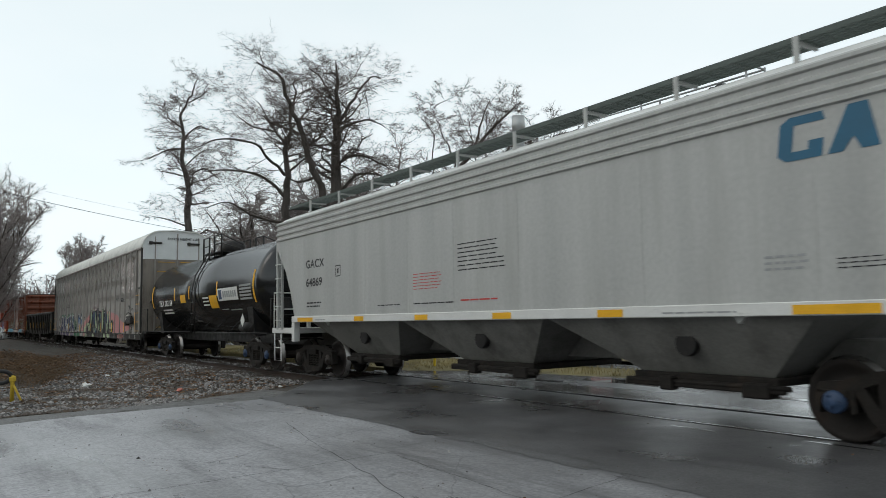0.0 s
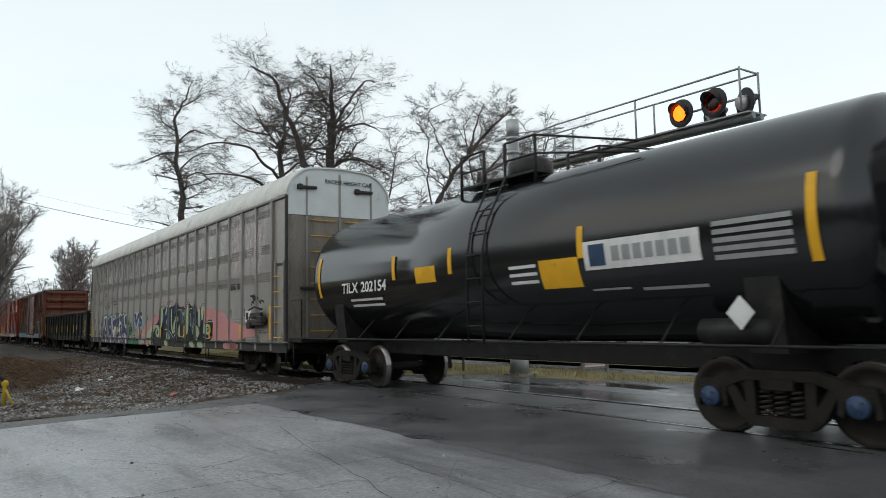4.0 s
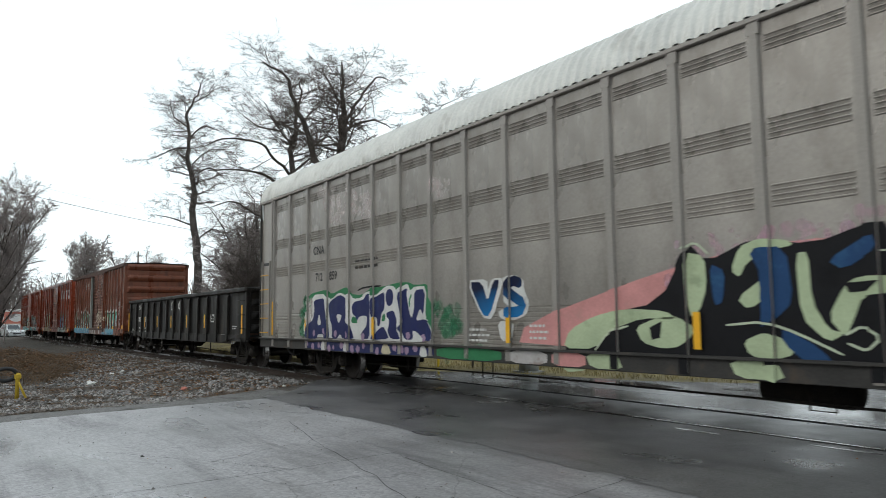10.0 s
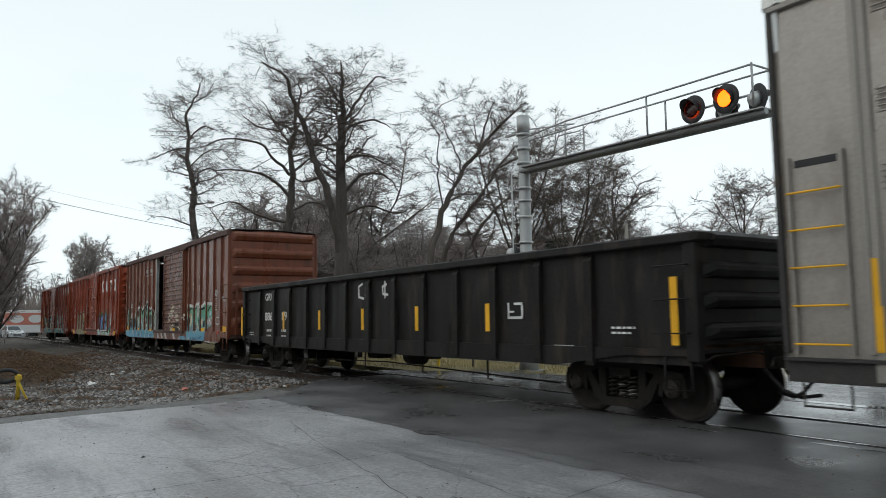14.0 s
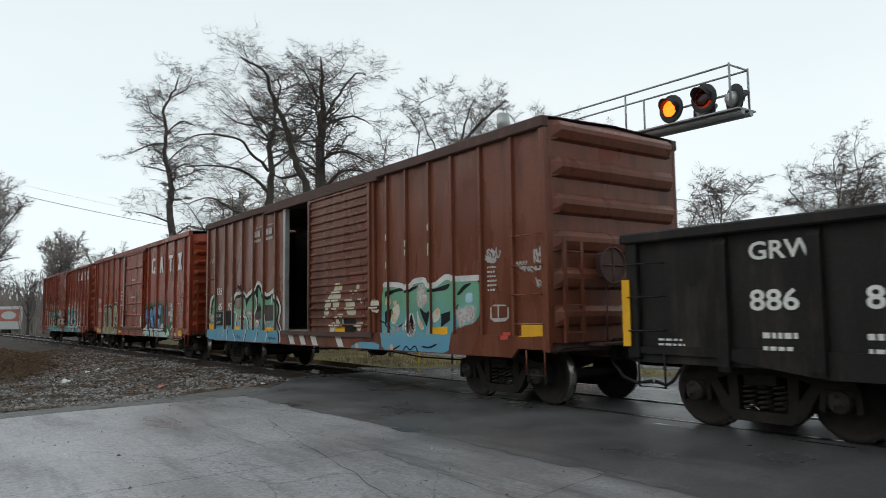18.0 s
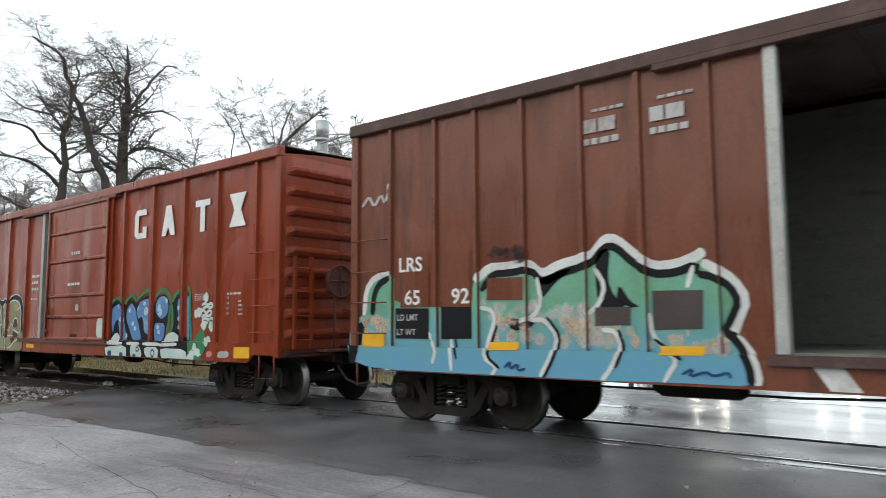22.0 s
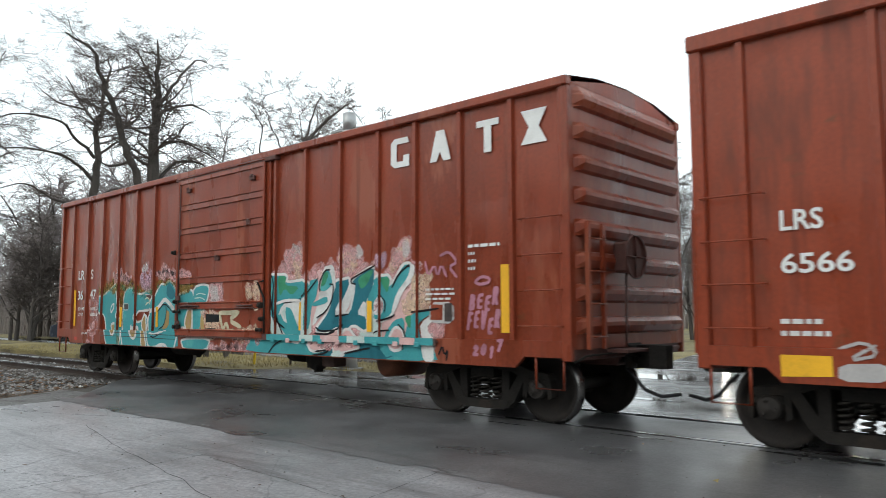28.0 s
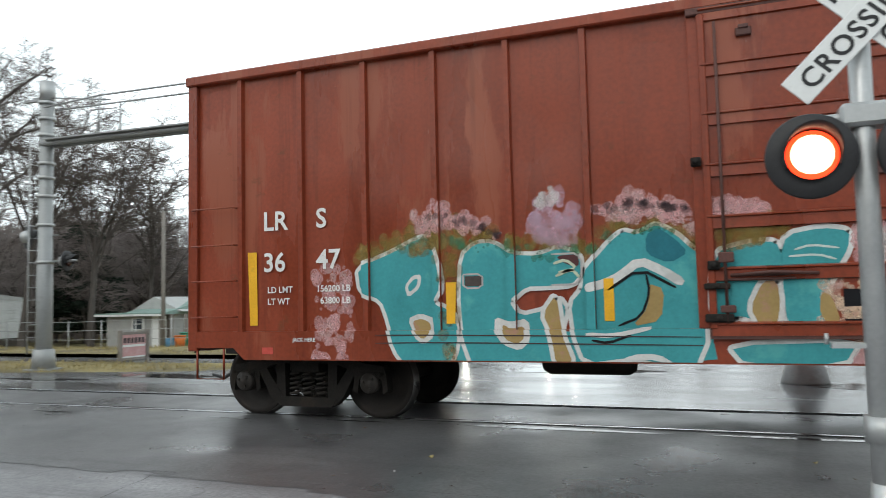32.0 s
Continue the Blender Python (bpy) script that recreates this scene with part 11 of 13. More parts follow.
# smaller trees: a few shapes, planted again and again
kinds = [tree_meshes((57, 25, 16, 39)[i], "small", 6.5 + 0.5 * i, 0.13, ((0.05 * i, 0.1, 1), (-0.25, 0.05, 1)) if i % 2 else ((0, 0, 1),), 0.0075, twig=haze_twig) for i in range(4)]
rnd = random.Random(5)
spots = [(-72.3, 52), (-69, 55), (-66, 50), (-63, 66), (-61.5, 70), (-60, 68), (-57, 64), (-55.5, 66), (-53, 60), (-52, 64), (-49.5, 60), (-47.5, 56), (-46, 62), (-44.5, 64),
         (-43, 62), (-41, 60), (-39.5, 64), (-38, 58), (-36.3, 66), (-31.5, 64), (-29.5, 70), (-24, 72), (-21.5, 76), (-19, 82), (-16, 90), (-5, 96), (-1, 90), (4, 66), (9, 70), (14, 66),
         (-79.5, 92), (-77, 84), (-84, 95), (-88.8, 80), (-91, 70), (-93, 78), (-58.5, 58), (-56, 58), (-51.5, 56), (-66.8, 60), (-48.6, 70), (-45.2, 72), (-50.6, 72), (-54.3, 74)] + [(-66 + 1.15 * i, 68 + (i * 37) % 23) for i in range(28)]
spots += [(-72 + 0.9 * i, 56 + (i * 29) % 13) for i in range(13)]
spots += [(-62.5 + 3.1 * i, 50 + (i * 7) % 10) for i in range(4)]
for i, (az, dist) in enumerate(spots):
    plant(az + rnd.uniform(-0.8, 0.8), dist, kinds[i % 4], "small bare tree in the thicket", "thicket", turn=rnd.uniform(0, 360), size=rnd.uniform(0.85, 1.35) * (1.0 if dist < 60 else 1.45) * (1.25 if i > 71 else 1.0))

# brush and far woods, nothing to count
w = Wood()
rnd = random.Random(9)
for i in range(9000):
    az = rnd.uniform(-96, 24)
    dist = rnd.uniform(60, 90) if az > -72 else rnd.uniform(75, 150)
    x, y = polar(az, dist)
    if az < -76 and abs(y - bend(x)) < 4 or -26 < az < -3:
        continue
    hgt = rnd.uniform(0.8, 2.6) if az > -72 else rnd.uniform(2, 6)
    lx, ly = rnd.uniform(-0.4, 0.4) * hgt, rnd.uniform(-0.4, 0.4) * hgt
    w.limb([(x, y, lie(x, y) - 0.2), (x + lx * 0.4, y + ly * 0.4, hgt * 0.55), (x + lx, y + ly, hgt)], 0.022 * (1 + dist / 60), 0.008 * (1 + dist / 60), 3)
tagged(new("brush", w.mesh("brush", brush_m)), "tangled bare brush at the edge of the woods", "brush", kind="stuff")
w = Wood()
for i in range(5200):
    az = rnd.uniform(-100, 30)
    dist = rnd.uniform(130, 230)
    x, y = polar(az, dist)
    hgt = rnd.uniform(5, 10) * (1 + 0.25 * noise.noise((az * 0.3, 0, 0)))
    for k in range(2):
        lx, ly = rnd.uniform(-0.25, 0.25) * hgt, rnd.uniform(-0.25, 0.25) * hgt
        w.limb([(x, y, -1.6), (x + lx * 0.4, y + ly * 0.4, hgt * 0.6), (x + lx, y + ly, hgt)], 0.16, 0.05, 3)
for i in range(5200):
    # unseen tree belt round the rest, behind the camera, added to darken reflections
    az, dist = rnd.uniform(30, 258), rnd.uniform(46, 74)
    x, y = polar(az, dist)
    hgt = rnd.uniform(8, 15) * (1 + 0.3 * noise.noise((az * 0.12, 4, 0)))
    if abs(y - bend(x)) < 6:
        continue
    lx, ly = rnd.uniform(-0.2, 0.2) * hgt, rnd.uniform(-0.2, 0.2) * hgt
    w.limb([(x, y, -0.6), (x + lx * 0.4, y + ly * 0.4, hgt * 0.6), (x + lx, y + ly, hgt)], 0.20, 0.06, 3)
tagged(new("far_woods", w.mesh("far_woods", brush_m)), "bare far woods paled for haze, with an unseen belt behind the camera", "woods", kind="stuff")

# one dark evergreen behind the mast
x, y = polar(-46.9, 57)
fir = thing("evergreen", pose(x, y, lie(x, y)), "ragged dark green conifer behind the grey house", "tree")
trunk = Wood()
trunk.limb([(0, 0, -0.2), (0.1, 0, 4.5), (0, 0, 8.6)], 0.22, 0.03, 7)
part("trunk", trunk.mesh("trunk", bark_m), None, fir)
nd = Wood()
rnd = random.Random(3)
for k in range(150):
    # boughs that droop and end in tufts
    z = 0.7 + 7.6 * rnd.random() ** 1.15
    a, ln = rnd.uniform(0, 6.283), (0.5 + 2.5 * (1 - (z / 8.8) ** 1.6)) * rnd.uniform(0.55, 1.15)
    for i in range(int(26 + 30 * ln)):
        t = rnd.random() ** 0.6
        p = (math.cos(a) * ln * t + rnd.gauss(0, 0.16), math.sin(a) * ln * t + rnd.gauss(0, 0.16), z + 0.25 * ln * t - 0.28 * ln * t * t + rnd.gauss(0, 0.10))
        d = unit((math.cos(a) + rnd.uniform(-0.8, 0.8), math.sin(a) + rnd.uniform(-0.8, 0.8), rnd.uniform(-0.5, 0.4)))
        nd.limb([p, (p[0] + d[0] * 0.26, p[1] + d[1] * 0.26, p[2] + d[2] * 0.26)], 0.045, 0.015, 3)
part("crown", nd.mesh("crown", needle_m), None, fir, "ragged dark needles")

# ---- crossing signals ----
alu_m = surface("dull_aluminium", (0.44, 0.45, 0.45), 0.45, 0.6, vary=0.1, scale=4, fine=40, bump=0.06, dirt=(0.30, 0.30, 0.29), dirt_at=0.57, dirt_scale=3)
mast_m = surface("grey_galvanised_mast", (0.33, 0.34, 0.34), 0.55, 0.35, vary=0.12, scale=3, fine=40, bump=0.08, dirt=(0.22, 0.22, 0.21), dirt_at=0.55, dirt_scale=2)
black_hood = surface("black_signal_hood", (0.026, 0.026, 0.028), 0.5, vary=0.2, scale=6, fine=50, bump=0.05)
sign_white = surface("white_sign_sheet", (0.74, 0.75, 0.74), 0.45, vary=0.05, scale=3, fine=40, bump=0.02, dirt=(0.55, 0.55, 0.53), dirt_at=0.62, dirt_scale=4)
sign_black = surface("black_sign_paint", (0.02, 0.02, 0.022), 0.5, vary=0.1, scale=4, fine=40, bump=0)
lamp_on = glow("lit_red_lens", (1.0, 0.42, 0.24), 7.0)
lamp_rim = glow("lit_red_rim", (1.0, 0.045, 0.012), 2.8)
lamp_far = glow("lit_far_lens", (1.0, 0.062, 0.003), 11.0)
lamp_off = surface("dark_red_lens", (0.04, 0.009, 0.009), 0.2, vary=0.2, scale=6, fine=40, bump=0.05)


FLASH = []  # lenses that turn between their bright and their dark face


def lamp_head(parent, at, flash="", disc_r=0.305, label=""):
    """A flashing-light unit that looks along its own -y: dish, hood, turning lens, housing. flash: "first", "second" or "" for a dark one."""
    dish = part("backing_dish", Geo().lathe((0, 0, 0), "y", [(0.015, disc_r), (-0.005, disc_r), (-0.02, disc_r * 0.97), (-0.005, disc_r * 0.62), (-0.005, 0.0)], 40), black_hood, parent, label or "black round backing dish", at)
    part("housing", Geo().lathe((0, 0, 0), "y", [(0.015, 0.16), (0.10, 0.15), (0.17, 0.10), (0.18, 0.0)], 24), alu_m, dish, "grey lamp housing")
    n, ln, r = 22, 0.27, disc_r * 0.62
    v, f = [], []
    for i in range(n + 1):
        a = radians(-25 + 230 * i / n)
        cut = ln * (0.35 + 0.65 * max(math.sin(a), 0) ** 0.6) if math.sin(a) > 0 else ln * 0.35
        for rr, yy in ((r, -0.01), (r, -0.01 - cut), (r - 0.006, -0.01 - cut), (r - 0.006, -0.01)):
            v.append((math.cos(a) * rr, yy, math.sin(a) * rr))
    for i in range(n):
        for k in range(3):
            f.append((i * 4 + k, i * 4 + 4 + k, i * 4 + 5 + k, i * 4 + 1 + k))
    part("hood", Geo().add(v, f, 0, True), black_hood, dish, "black sun hood")
    q = disc_r * 0.57
    lens = Geo().lathe((0, 0, 0), "y", [(-0.034, 0.0), (-0.030, q * 0.4), (-0.018, q * 0.80)], 28, 0)
    lens.lathe((0, 0, 0), "y", [(-0.018, q * 0.80), (-0.002, q)], 28, 2)
    lens.lathe((0, 0, 0), "y", [(-0.002, q), (0.016, q * 0.75), (0.026, q * 0.4), (0.030, 0.0)], 28, 1)
    bright = lamp_off if not flash else lamp_far if disc_r > 0.25 else lamp_on
    ob = part("lens", lens, [bright, lamp_off, lamp_rim if bright is lamp_on else bright], dish, "flashing red lens" if flash else "dark red lens", pose(0, -0.045, 0))
    if flash:
        FLASH.append((ob, flash, 0.0 if parent.name == "cantilever_signal" else -0.06))
    return dish


def toward(x, y, z, az, tilt=0.0):
    """A pose that looks towards a bearing: degrees from -y, turning to -x."""
    return Matrix.Translation((x, y, z)) @ pose(0, 0, 0, 0, 0, -az) @ pose(0, 0, 0, tilt)


MX, MY, MH = -15.35, 4.05, 7.0
mast = thing("cantilever_signal", pose(MX, MY, -0.05), "grey cantilever crossing signal reaching over the street", "signal")
part("pole", Geo().lathe((0, 0, 0), "z", [(0.0, 0.19), (2.6, 0.175), (2.62, 0.165), (MH, 0.15), (MH + 0.02, 0.13), (MH + 0.02, 0)], 24), mast_m, mast, "thick grey tapered pole")
part("base", Geo().prism([(-0.30, -0.30), (0.30, -0.30), (0.30, 0.30), (-0.30, 0.30)], "z", 0.0, 0.06).lathe((0, 0, 0), "z", [(0.06, 0.27), (0.5, 0.24), (0.52, 0.19)], 20), mast_m, mast)
for z in (2.6, 3.5, 4.2, 4.65, 5.0, 5.7, 6.1, 6.5):
    part("band", Geo().lathe((0, 0, 0), "z", [(z - 0.035, 0.16), (z - 0.035, 0.198), (z + 0.035, 0.198), (z + 0.035, 0.16)], 20), alu_m, mast, "clamping band")
part("pole_cap", Geo().lathe((0, 0, 0), "z", [(MH - 0.45, 0.165), (MH - 0.45, 0.18), (MH + 0.03, 0.18), (MH + 0.04, 0)], 20), alu_m, mast)
lad = part("ladder", Geo().tube([(-0.36, -0.16, 0.4), (-0.36, -0.16, 5.6)], 0.02, 6).tube([(-0.36, 0.16, 0.4), (-0.36, 0.16, 5.6)], 0.02, 6), alu_m, mast, "aluminium ladder on the pole")
for z in np.arange(0.5, 5.6, 0.30):
    part("rung", Geo().tube([(-0.36, -0.16, z), (-0.36, 0.16, z)], 0.012, 6), alu_m, lad)
AL = 7.35
arm = part("arm", Geo().tube([(0.0, -0.14, 5.48), (AL, -0.14, 5.36)], 0.065, 10).tube([(0.0, 0.14, 5.48), (AL, 0.14, 5.36)], 0.065, 10), mast_m, mast, "grey cantilever arm with a walkway")
part("walkway", Geo().prism([(0.2, 5.52), (AL, 5.40), (AL, 5.43), (0.2, 5.55)], "y", -0.30, 0.30), mast_m, arm, "grating walkway")
for k in range(14):
    xa, xb = 0.3 + k * 0.5, 0.3 + (k + 1) * 0.5
    s = 1 if k % 2 else -1
    part("lattice", Geo().tube([(xa, -0.14 * s, 5.47 - 0.016 * xa), (xb, 0.14 * s, 5.47 - 0.016 * xb)], 0.02, 6), mast_m, arm)
for y in (-0.32, 0.32):
    part("handrail", Geo().tube([(0.1, y * 0.5, 6.35), (2.0, y, 6.38), (AL - 0.15, y, 6.30), (AL - 0.15, 0, 6.30)], 0.022, 8), mast_m, arm, "thin handrail")
    for x in (2.0, 4.6, AL - 0.15):
        part("handrail_post", Geo().tube([(x, y, 5.45), (x, y, 6.34)], 0.022, 6), mast_m, arm)
part("stay", Geo().tube([(-0.5, 0, 6.68), (0.15, 0, 6.62), (2.0, 0.0, 6.36)], 0.018, 6).box(-0.75, 0.1, -0.05, 0.05, 6.58, 6.64), mast_m, mast)
lamp_head(mast, toward(-9.74 - MX, -0.05, 5.83, 2), "first")
lamp_head(mast, toward(-8.93 - MX, -0.05, 5.86, 2), "second")
lamp_head(mast, toward(-8.32 - MX, 0.10, 5.72, 205))
lamp_head(mast, toward(-9.15 - MX, 0.28, 5.70, 190))
part("cross_arm", Geo().tube([(-9.8 - MX, 0.06, 5.83), (-8.2 - MX, 0.06, 5.83)], 0.025, 6).tube([(-9.1 - MX, 0, 5.4), (-9.1 - MX, 0.05, 5.85)], 0.03, 6), mast_m, mast)
lamp_head(mast, toward(-0.62, 0.05, 3.25, 200))
lamp_head(mast, toward(0.55, 0.15, 2.62, 255), "", 0.25)
part("lamp_bracket", Geo().tube([(-0.6, 0.1, 3.25), (0.3, 0.1, 3.25)], 0.025, 6).tube([(0, 0.1, 2.62), (0.9, 0.1, 2.62)], 0.03, 6), mast_m, mast)
# a second cantilever, reaching the other way from beside the street
M2X, M2Y = 1.08, 3.95
mast2 = thing("cantilever_signal", pose(M2X, M2Y, -0.03), "grey cantilever crossing signal with a lit red lamp", "signal")
part("pole", Geo().lathe((0, 0, 0), "z", [(0.0, 0.18), (2.6, 0.165), (MH - 0.5, 0.14), (MH - 0.48, 0.0)], 24), mast_m, mast2, "thick grey tapered pole")
part("base", Geo().lathe((0, 0, 0), "z", [(0.0, 0.36), (0.05, 0.36), (0.55, 0.21), (0.60, 0.18)], 24), mast_m, mast2, "flared grey base")
A2 = -4.85 - M2X
arm2 = part("arm", Geo().prism([(0, 4.98), (A2 + 0.25, 4.86), (A2, 4.98), (A2 + 0.1, 5.02), (0, 5.14)], "y", -0.30, 0.30), mast_m, mast2, "grey boxed cantilever arm with a walkway")
part("beam", Geo().tube([(0.0, -0.30, 5.12), (A2 + 0.1, -0.30, 5.04)], 0.055, 10), mast_m, arm2)
part("beam", Geo().tube([(0.0, 0.30, 5.12), (A2 + 0.1, 0.30, 5.04)], 0.055, 10), mast_m, arm2)
for y in (-0.30, 0.30):
    part("handrail", Geo().tube([(-0.1, y, 6.12), (A2 + 0.12, y, 5.96)], 0.026, 8), mast_m, arm2, "thin dark handrail")
    for x in (-0.6, -2.4, -4.1, A2 + 0.2):
        part("handrail_post", Geo().tube([(x, y, 5.05), (x, y, 6.10 + 0.027 * x)], 0.024, 6), mast_m, arm2)
part("handrail", Geo().tube([(A2 + 0.12, -0.30, 5.96), (A2 + 0.12, 0.30, 5.96)], 0.026, 8), mast_m, arm2)
lamp_head(mast2, toward(-4.82 - M2X, -0.36, 5.28, 0), "first", 0.33)
lamp_head(mast2, toward(-4.12 - M2X, -0.36, 5.34, 0), "second", 0.33)
lamp_head(mast2, toward(-4.45 - M2X, 0.30, 5.32, 195), "", 0.33)
part("cross_arm", Geo().tube([(-4.95 - M2X, -0.10, 5.28), (-3.95 - M2X, -0.10, 5.34)], 0.03, 6), mast_m, mast2)
part("junction_box", Geo().box(-4.62 - M2X, -4.34 - M2X, -0.24, 0.0, 5.10, 5.40, 0.02), alu_m, mast2, "pale junction box between the lamps")

# the near signal with its crossbuck
NX, NY = 0.735, -4.52
near = thing("crossing_signal", pose(NX, NY, -0.02), "aluminium crossing signal with a white crossbuck and red lamps", "signal")
part("pole", Geo().lathe((0, 0, 0), "z", [(0.0, 0.062), (3.6, 0.058), (3.62, 0.0)], 24), alu_m, near, "dull aluminium pole")
part("base", Geo().lathe((0, 0, 0), "z", [(0.0, 0.19), (0.03, 0.19), (0.05, 0.12), (0.28, 0.10), (0.30, 0.075), (0.42, 0.07), (0.43, 0.06)], 20), alu_m, near, "flared cast base")
part("collar", Geo().lathe((0, 0, 0), "z", [(0.64, 0.062), (0.64, 0.085), (0.78, 0.085), (0.78, 0.062)], 20), alu_m, near)
part("crossarm", Geo().tube([(-0.32, -0.02, 2.40), (0.32, -0.02, 2.40)], 0.028, 8).box(-0.12, 0.12, -0.09, 0.09, 2.34, 2.47, 0.02), alu_m, near, "lamp crossarm")
lamp_head(near, toward(-0.275, -0.10, 2.19, 0), "first", 0.235)
lamp_head(near, toward(0.275, -0.10, 2.19, 0), "second", 0.235)
part("drop_pipe", Geo().tube([(-0.275, 0.0, 2.40), (-0.275, 0.0, 2.2)], 0.024, 8).tube([(0.275, 0.0, 2.40), (0.275, 0.0, 2.2)], 0.024, 8), alu_m, near)
part("small_bracket", Geo().box(-0.22, -0.05, -0.03, 0.03, 1.14, 1.17).tube([(-0.24, 0, 1.16), (-0.24, 0, 1.22)], 0.012, 6), alu_m, near)
for s, text in ((1, "CROSSING"), (-1, "RAIL    ROAD")):
    y = -0.085 - (0.022 if s > 0 else 0.0)
    b = part("crossbuck_board", Geo().box(-0.56, 0.56, y - 0.006, y + 0.006, -0.092, 0.092, 0.003), sign_white, near, "white crossbuck board", Matrix.Translation((0.055, 0, 2.935)) @ pose(0, 0, 0, 0, -s * 45 if s > 0 else 45))
    words(b, text, -0.49, y - 0.0085, -0.055, 0.11, sign_black, "lettering", wide=1.10 if s > 0 else 1.0)

# ---- loose stones, litter, dead leaves, puddles ----
stone_m = surface("grey_ballast_stone", (0.215, 0.205, 0.198), 0.8, vary=0.3, scale=9, fine=40, bump=0.3, dirt=(0.10, 0.072, 0.052), dirt_at=0.50, dirt_soft=0.1, dirt_scale=0.7, island=0.75)
leaf_m = surface("dead_brown_leaves", (0.16, 0.088, 0.045), 0.9, vary=0.4, scale=7, fine=30, bump=0.2, island=0.6)
weed_m = surface("dead_brown_weeds", (0.13, 0.085, 0.05), 0.95, vary=0.45, scale=2, fine=20, bump=0)
straw_m = surface("straw_grass", (0.30, 0.245, 0.11), 0.9, vary=0.4, scale=1.2, fine=20, bump=0)
litter_m = surface("white_litter", (0.72, 0.72, 0.70), 0.6, vary=0.15, scale=9, fine=40, bump=0.1)
red_litter = surface("faded_red_litter", (0.55, 0.20, 0.15), 0.6, vary=0.2, scale=9, fine=40, bump=0.1)
yellow_pipe = surface("yellow_marker_paint", (0.55, 0.38, 0.04), 0.6, vary=0.2, scale=6, fine=40, bump=0.1, dirt=(0.22, 0.15, 0.05), dirt_at=0.55, dirt_scale=6)
crack_m = surface("tar_filled_joint", (0.035, 0.034, 0.033), 0.7, vary=0.3, scale=5, fine=40, bump=0.2)


def pebble(v, f, rnd, x, y, z, r):
    """A small angular stone of eight faces."""
    n = len(v)
    for dx, dy, dz in ((1, 0, 0), (0, 1, 0), (-1, 0, 0), (0, -1, 0), (0, 0, 0.7), (0, 0, -0.5)):
        a = rnd.uniform(-0.5, 0.5)
        v.append((x + r * (dx * rnd.uniform(0.7, 1.3) + dy * a), y + r * (dy * rnd.uniform(0.7, 1.3) + dx * a), z + r * (dz + rnd.uniform(-0.25, 0.25))))
    for k in range(4):
        f.append((n + k, n + (k + 1) % 4, n + 4))
        f.append((n + (k + 1) % 4, n + k, n + 5))


def raw(name, v, f, mat, label, category):
    me = bpy.data.meshes.new(name)
    me.from_pydata(v, [], f)
    me.materials.append(mat)
    return tagged(new(name, me), label, category, kind="stuff")


rnd = random.Random(77)
v, f = [], []
for i in range(19000):
    x = -14.0 - 26 * rnd.random() ** 1.5
    y = rnd.uniform(-9.4, -1.25) + bend(x)
    edge = -14.05 - 0.2 * (y + 7.4) * (y > -7.4) - max(0, (y + 4.6) * 0.75)
    if x > edge + rnd.uniform(-0.35, 0.2):
        continue
    pebble(v, f, rnd, x, y, bank(x, y) + 0.012, rnd.uniform(0.018, 0.052) * (1.25 if rnd.random() < 0.1 else 1))
for i in range(2600):
    x = -15.5 - 60 * rnd.random()
    y = rnd.choice((-1.5, -1.2, 1.2, 1.5, 0.3, -0.3)) + rnd.uniform(-0.3, 0.3) + bend(x)
    pebble(v, f, rnd, x, y, bank(x, y) + 0.015, rnd.uniform(0.025, 0.06))
raw("ballast_stones", v, f, stone_m, "loose angular grey ballast stones", "stones")
v, f = [], []
for i in range(420):
    x, y = rnd.uniform(-13, 3), rnd.uniform(-8.3, -0.9)
    pebble(v, f, rnd, x, y, -0.008, rnd.uniform(0.003, 0.011) if rnd.random() < 0.95 else rnd.uniform(0.012, 0.02))
raw("road_grit", v, f, stone_m, "small loose grit on the pavement", "stones")


def flake(v, f, rnd, x, y, z, r):
    n = len(v)
    a = rnd.uniform(0, 6.283)
    c, s = math.cos(a) * r, math.sin(a) * r
    up = rnd.uniform(0.1, 0.6) * r
    v += [(x - c, y - s, z), (x + s * 0.6, y - c * 0.6, z + up), (x + c, y + s, z + rnd.uniform(0, 0.3) * r), (x - s * 0.6, y + c * 0.6, z + up * 0.6)]
    f += [(n, n + 1, n + 2), (n, n + 2, n + 3)]


def heap(x, y):
    """Height of the heap of dead weeds beside the track."""
    h = 0.0
    for cx, cy, sx, sy, top in ((-27.5, -7.2, 2.6, 1.1, 0.55), (-31.5, -6.2, 3.0, 1.2, 0.6), (-36.5, -6.6, 4.0, 1.8, 0.7), (-24.5, -6.9, 1.5, 0.8, 0.22)):
        h = max(h, top * math.exp(-((x - cx) / sx) ** 2 - ((y - cy) / sy) ** 2))
    return h


setting("soil_mound", sheet(-46, -20, -12, -3.4, 0.5, lambda x, y: bank(x, y) - 0.10 + heap(x, y) * 0.75 + 0.05 * noise.noise((x * 2, y * 2, 1)) * (heap(x, y) > 0.05)), gravel_bed, "low mound of brown soil beside the track", "mound")
v, f = [], []
for i in range(16000):
    x, y = rnd.uniform(-46, -16), rnd.uniform(-10.5, -1.8)
    h = heap(x, y)
    if rnd.random() > 0.12 + 2.2 * h + (0.75 if y > -4.8 + 0.1 * (x + 17) and x < -16.5 else 0.06):
        continue
    flake(v, f, rnd, x, y, bank(x, y) + h * rnd.uniform(0.72, 1.1) + 0.015, rnd.uniform(0.03, 0.075))
for i in range(60):
    flake(v, f, rnd, rnd.uniform(-13, 2), rnd.uniform(-8, -1), -0.006, rnd.uniform(0.01, 0.025))
raw("dead_leaves", v, f, leaf_m, "scattered dead brown leaves", "leaves")
w = Wood()
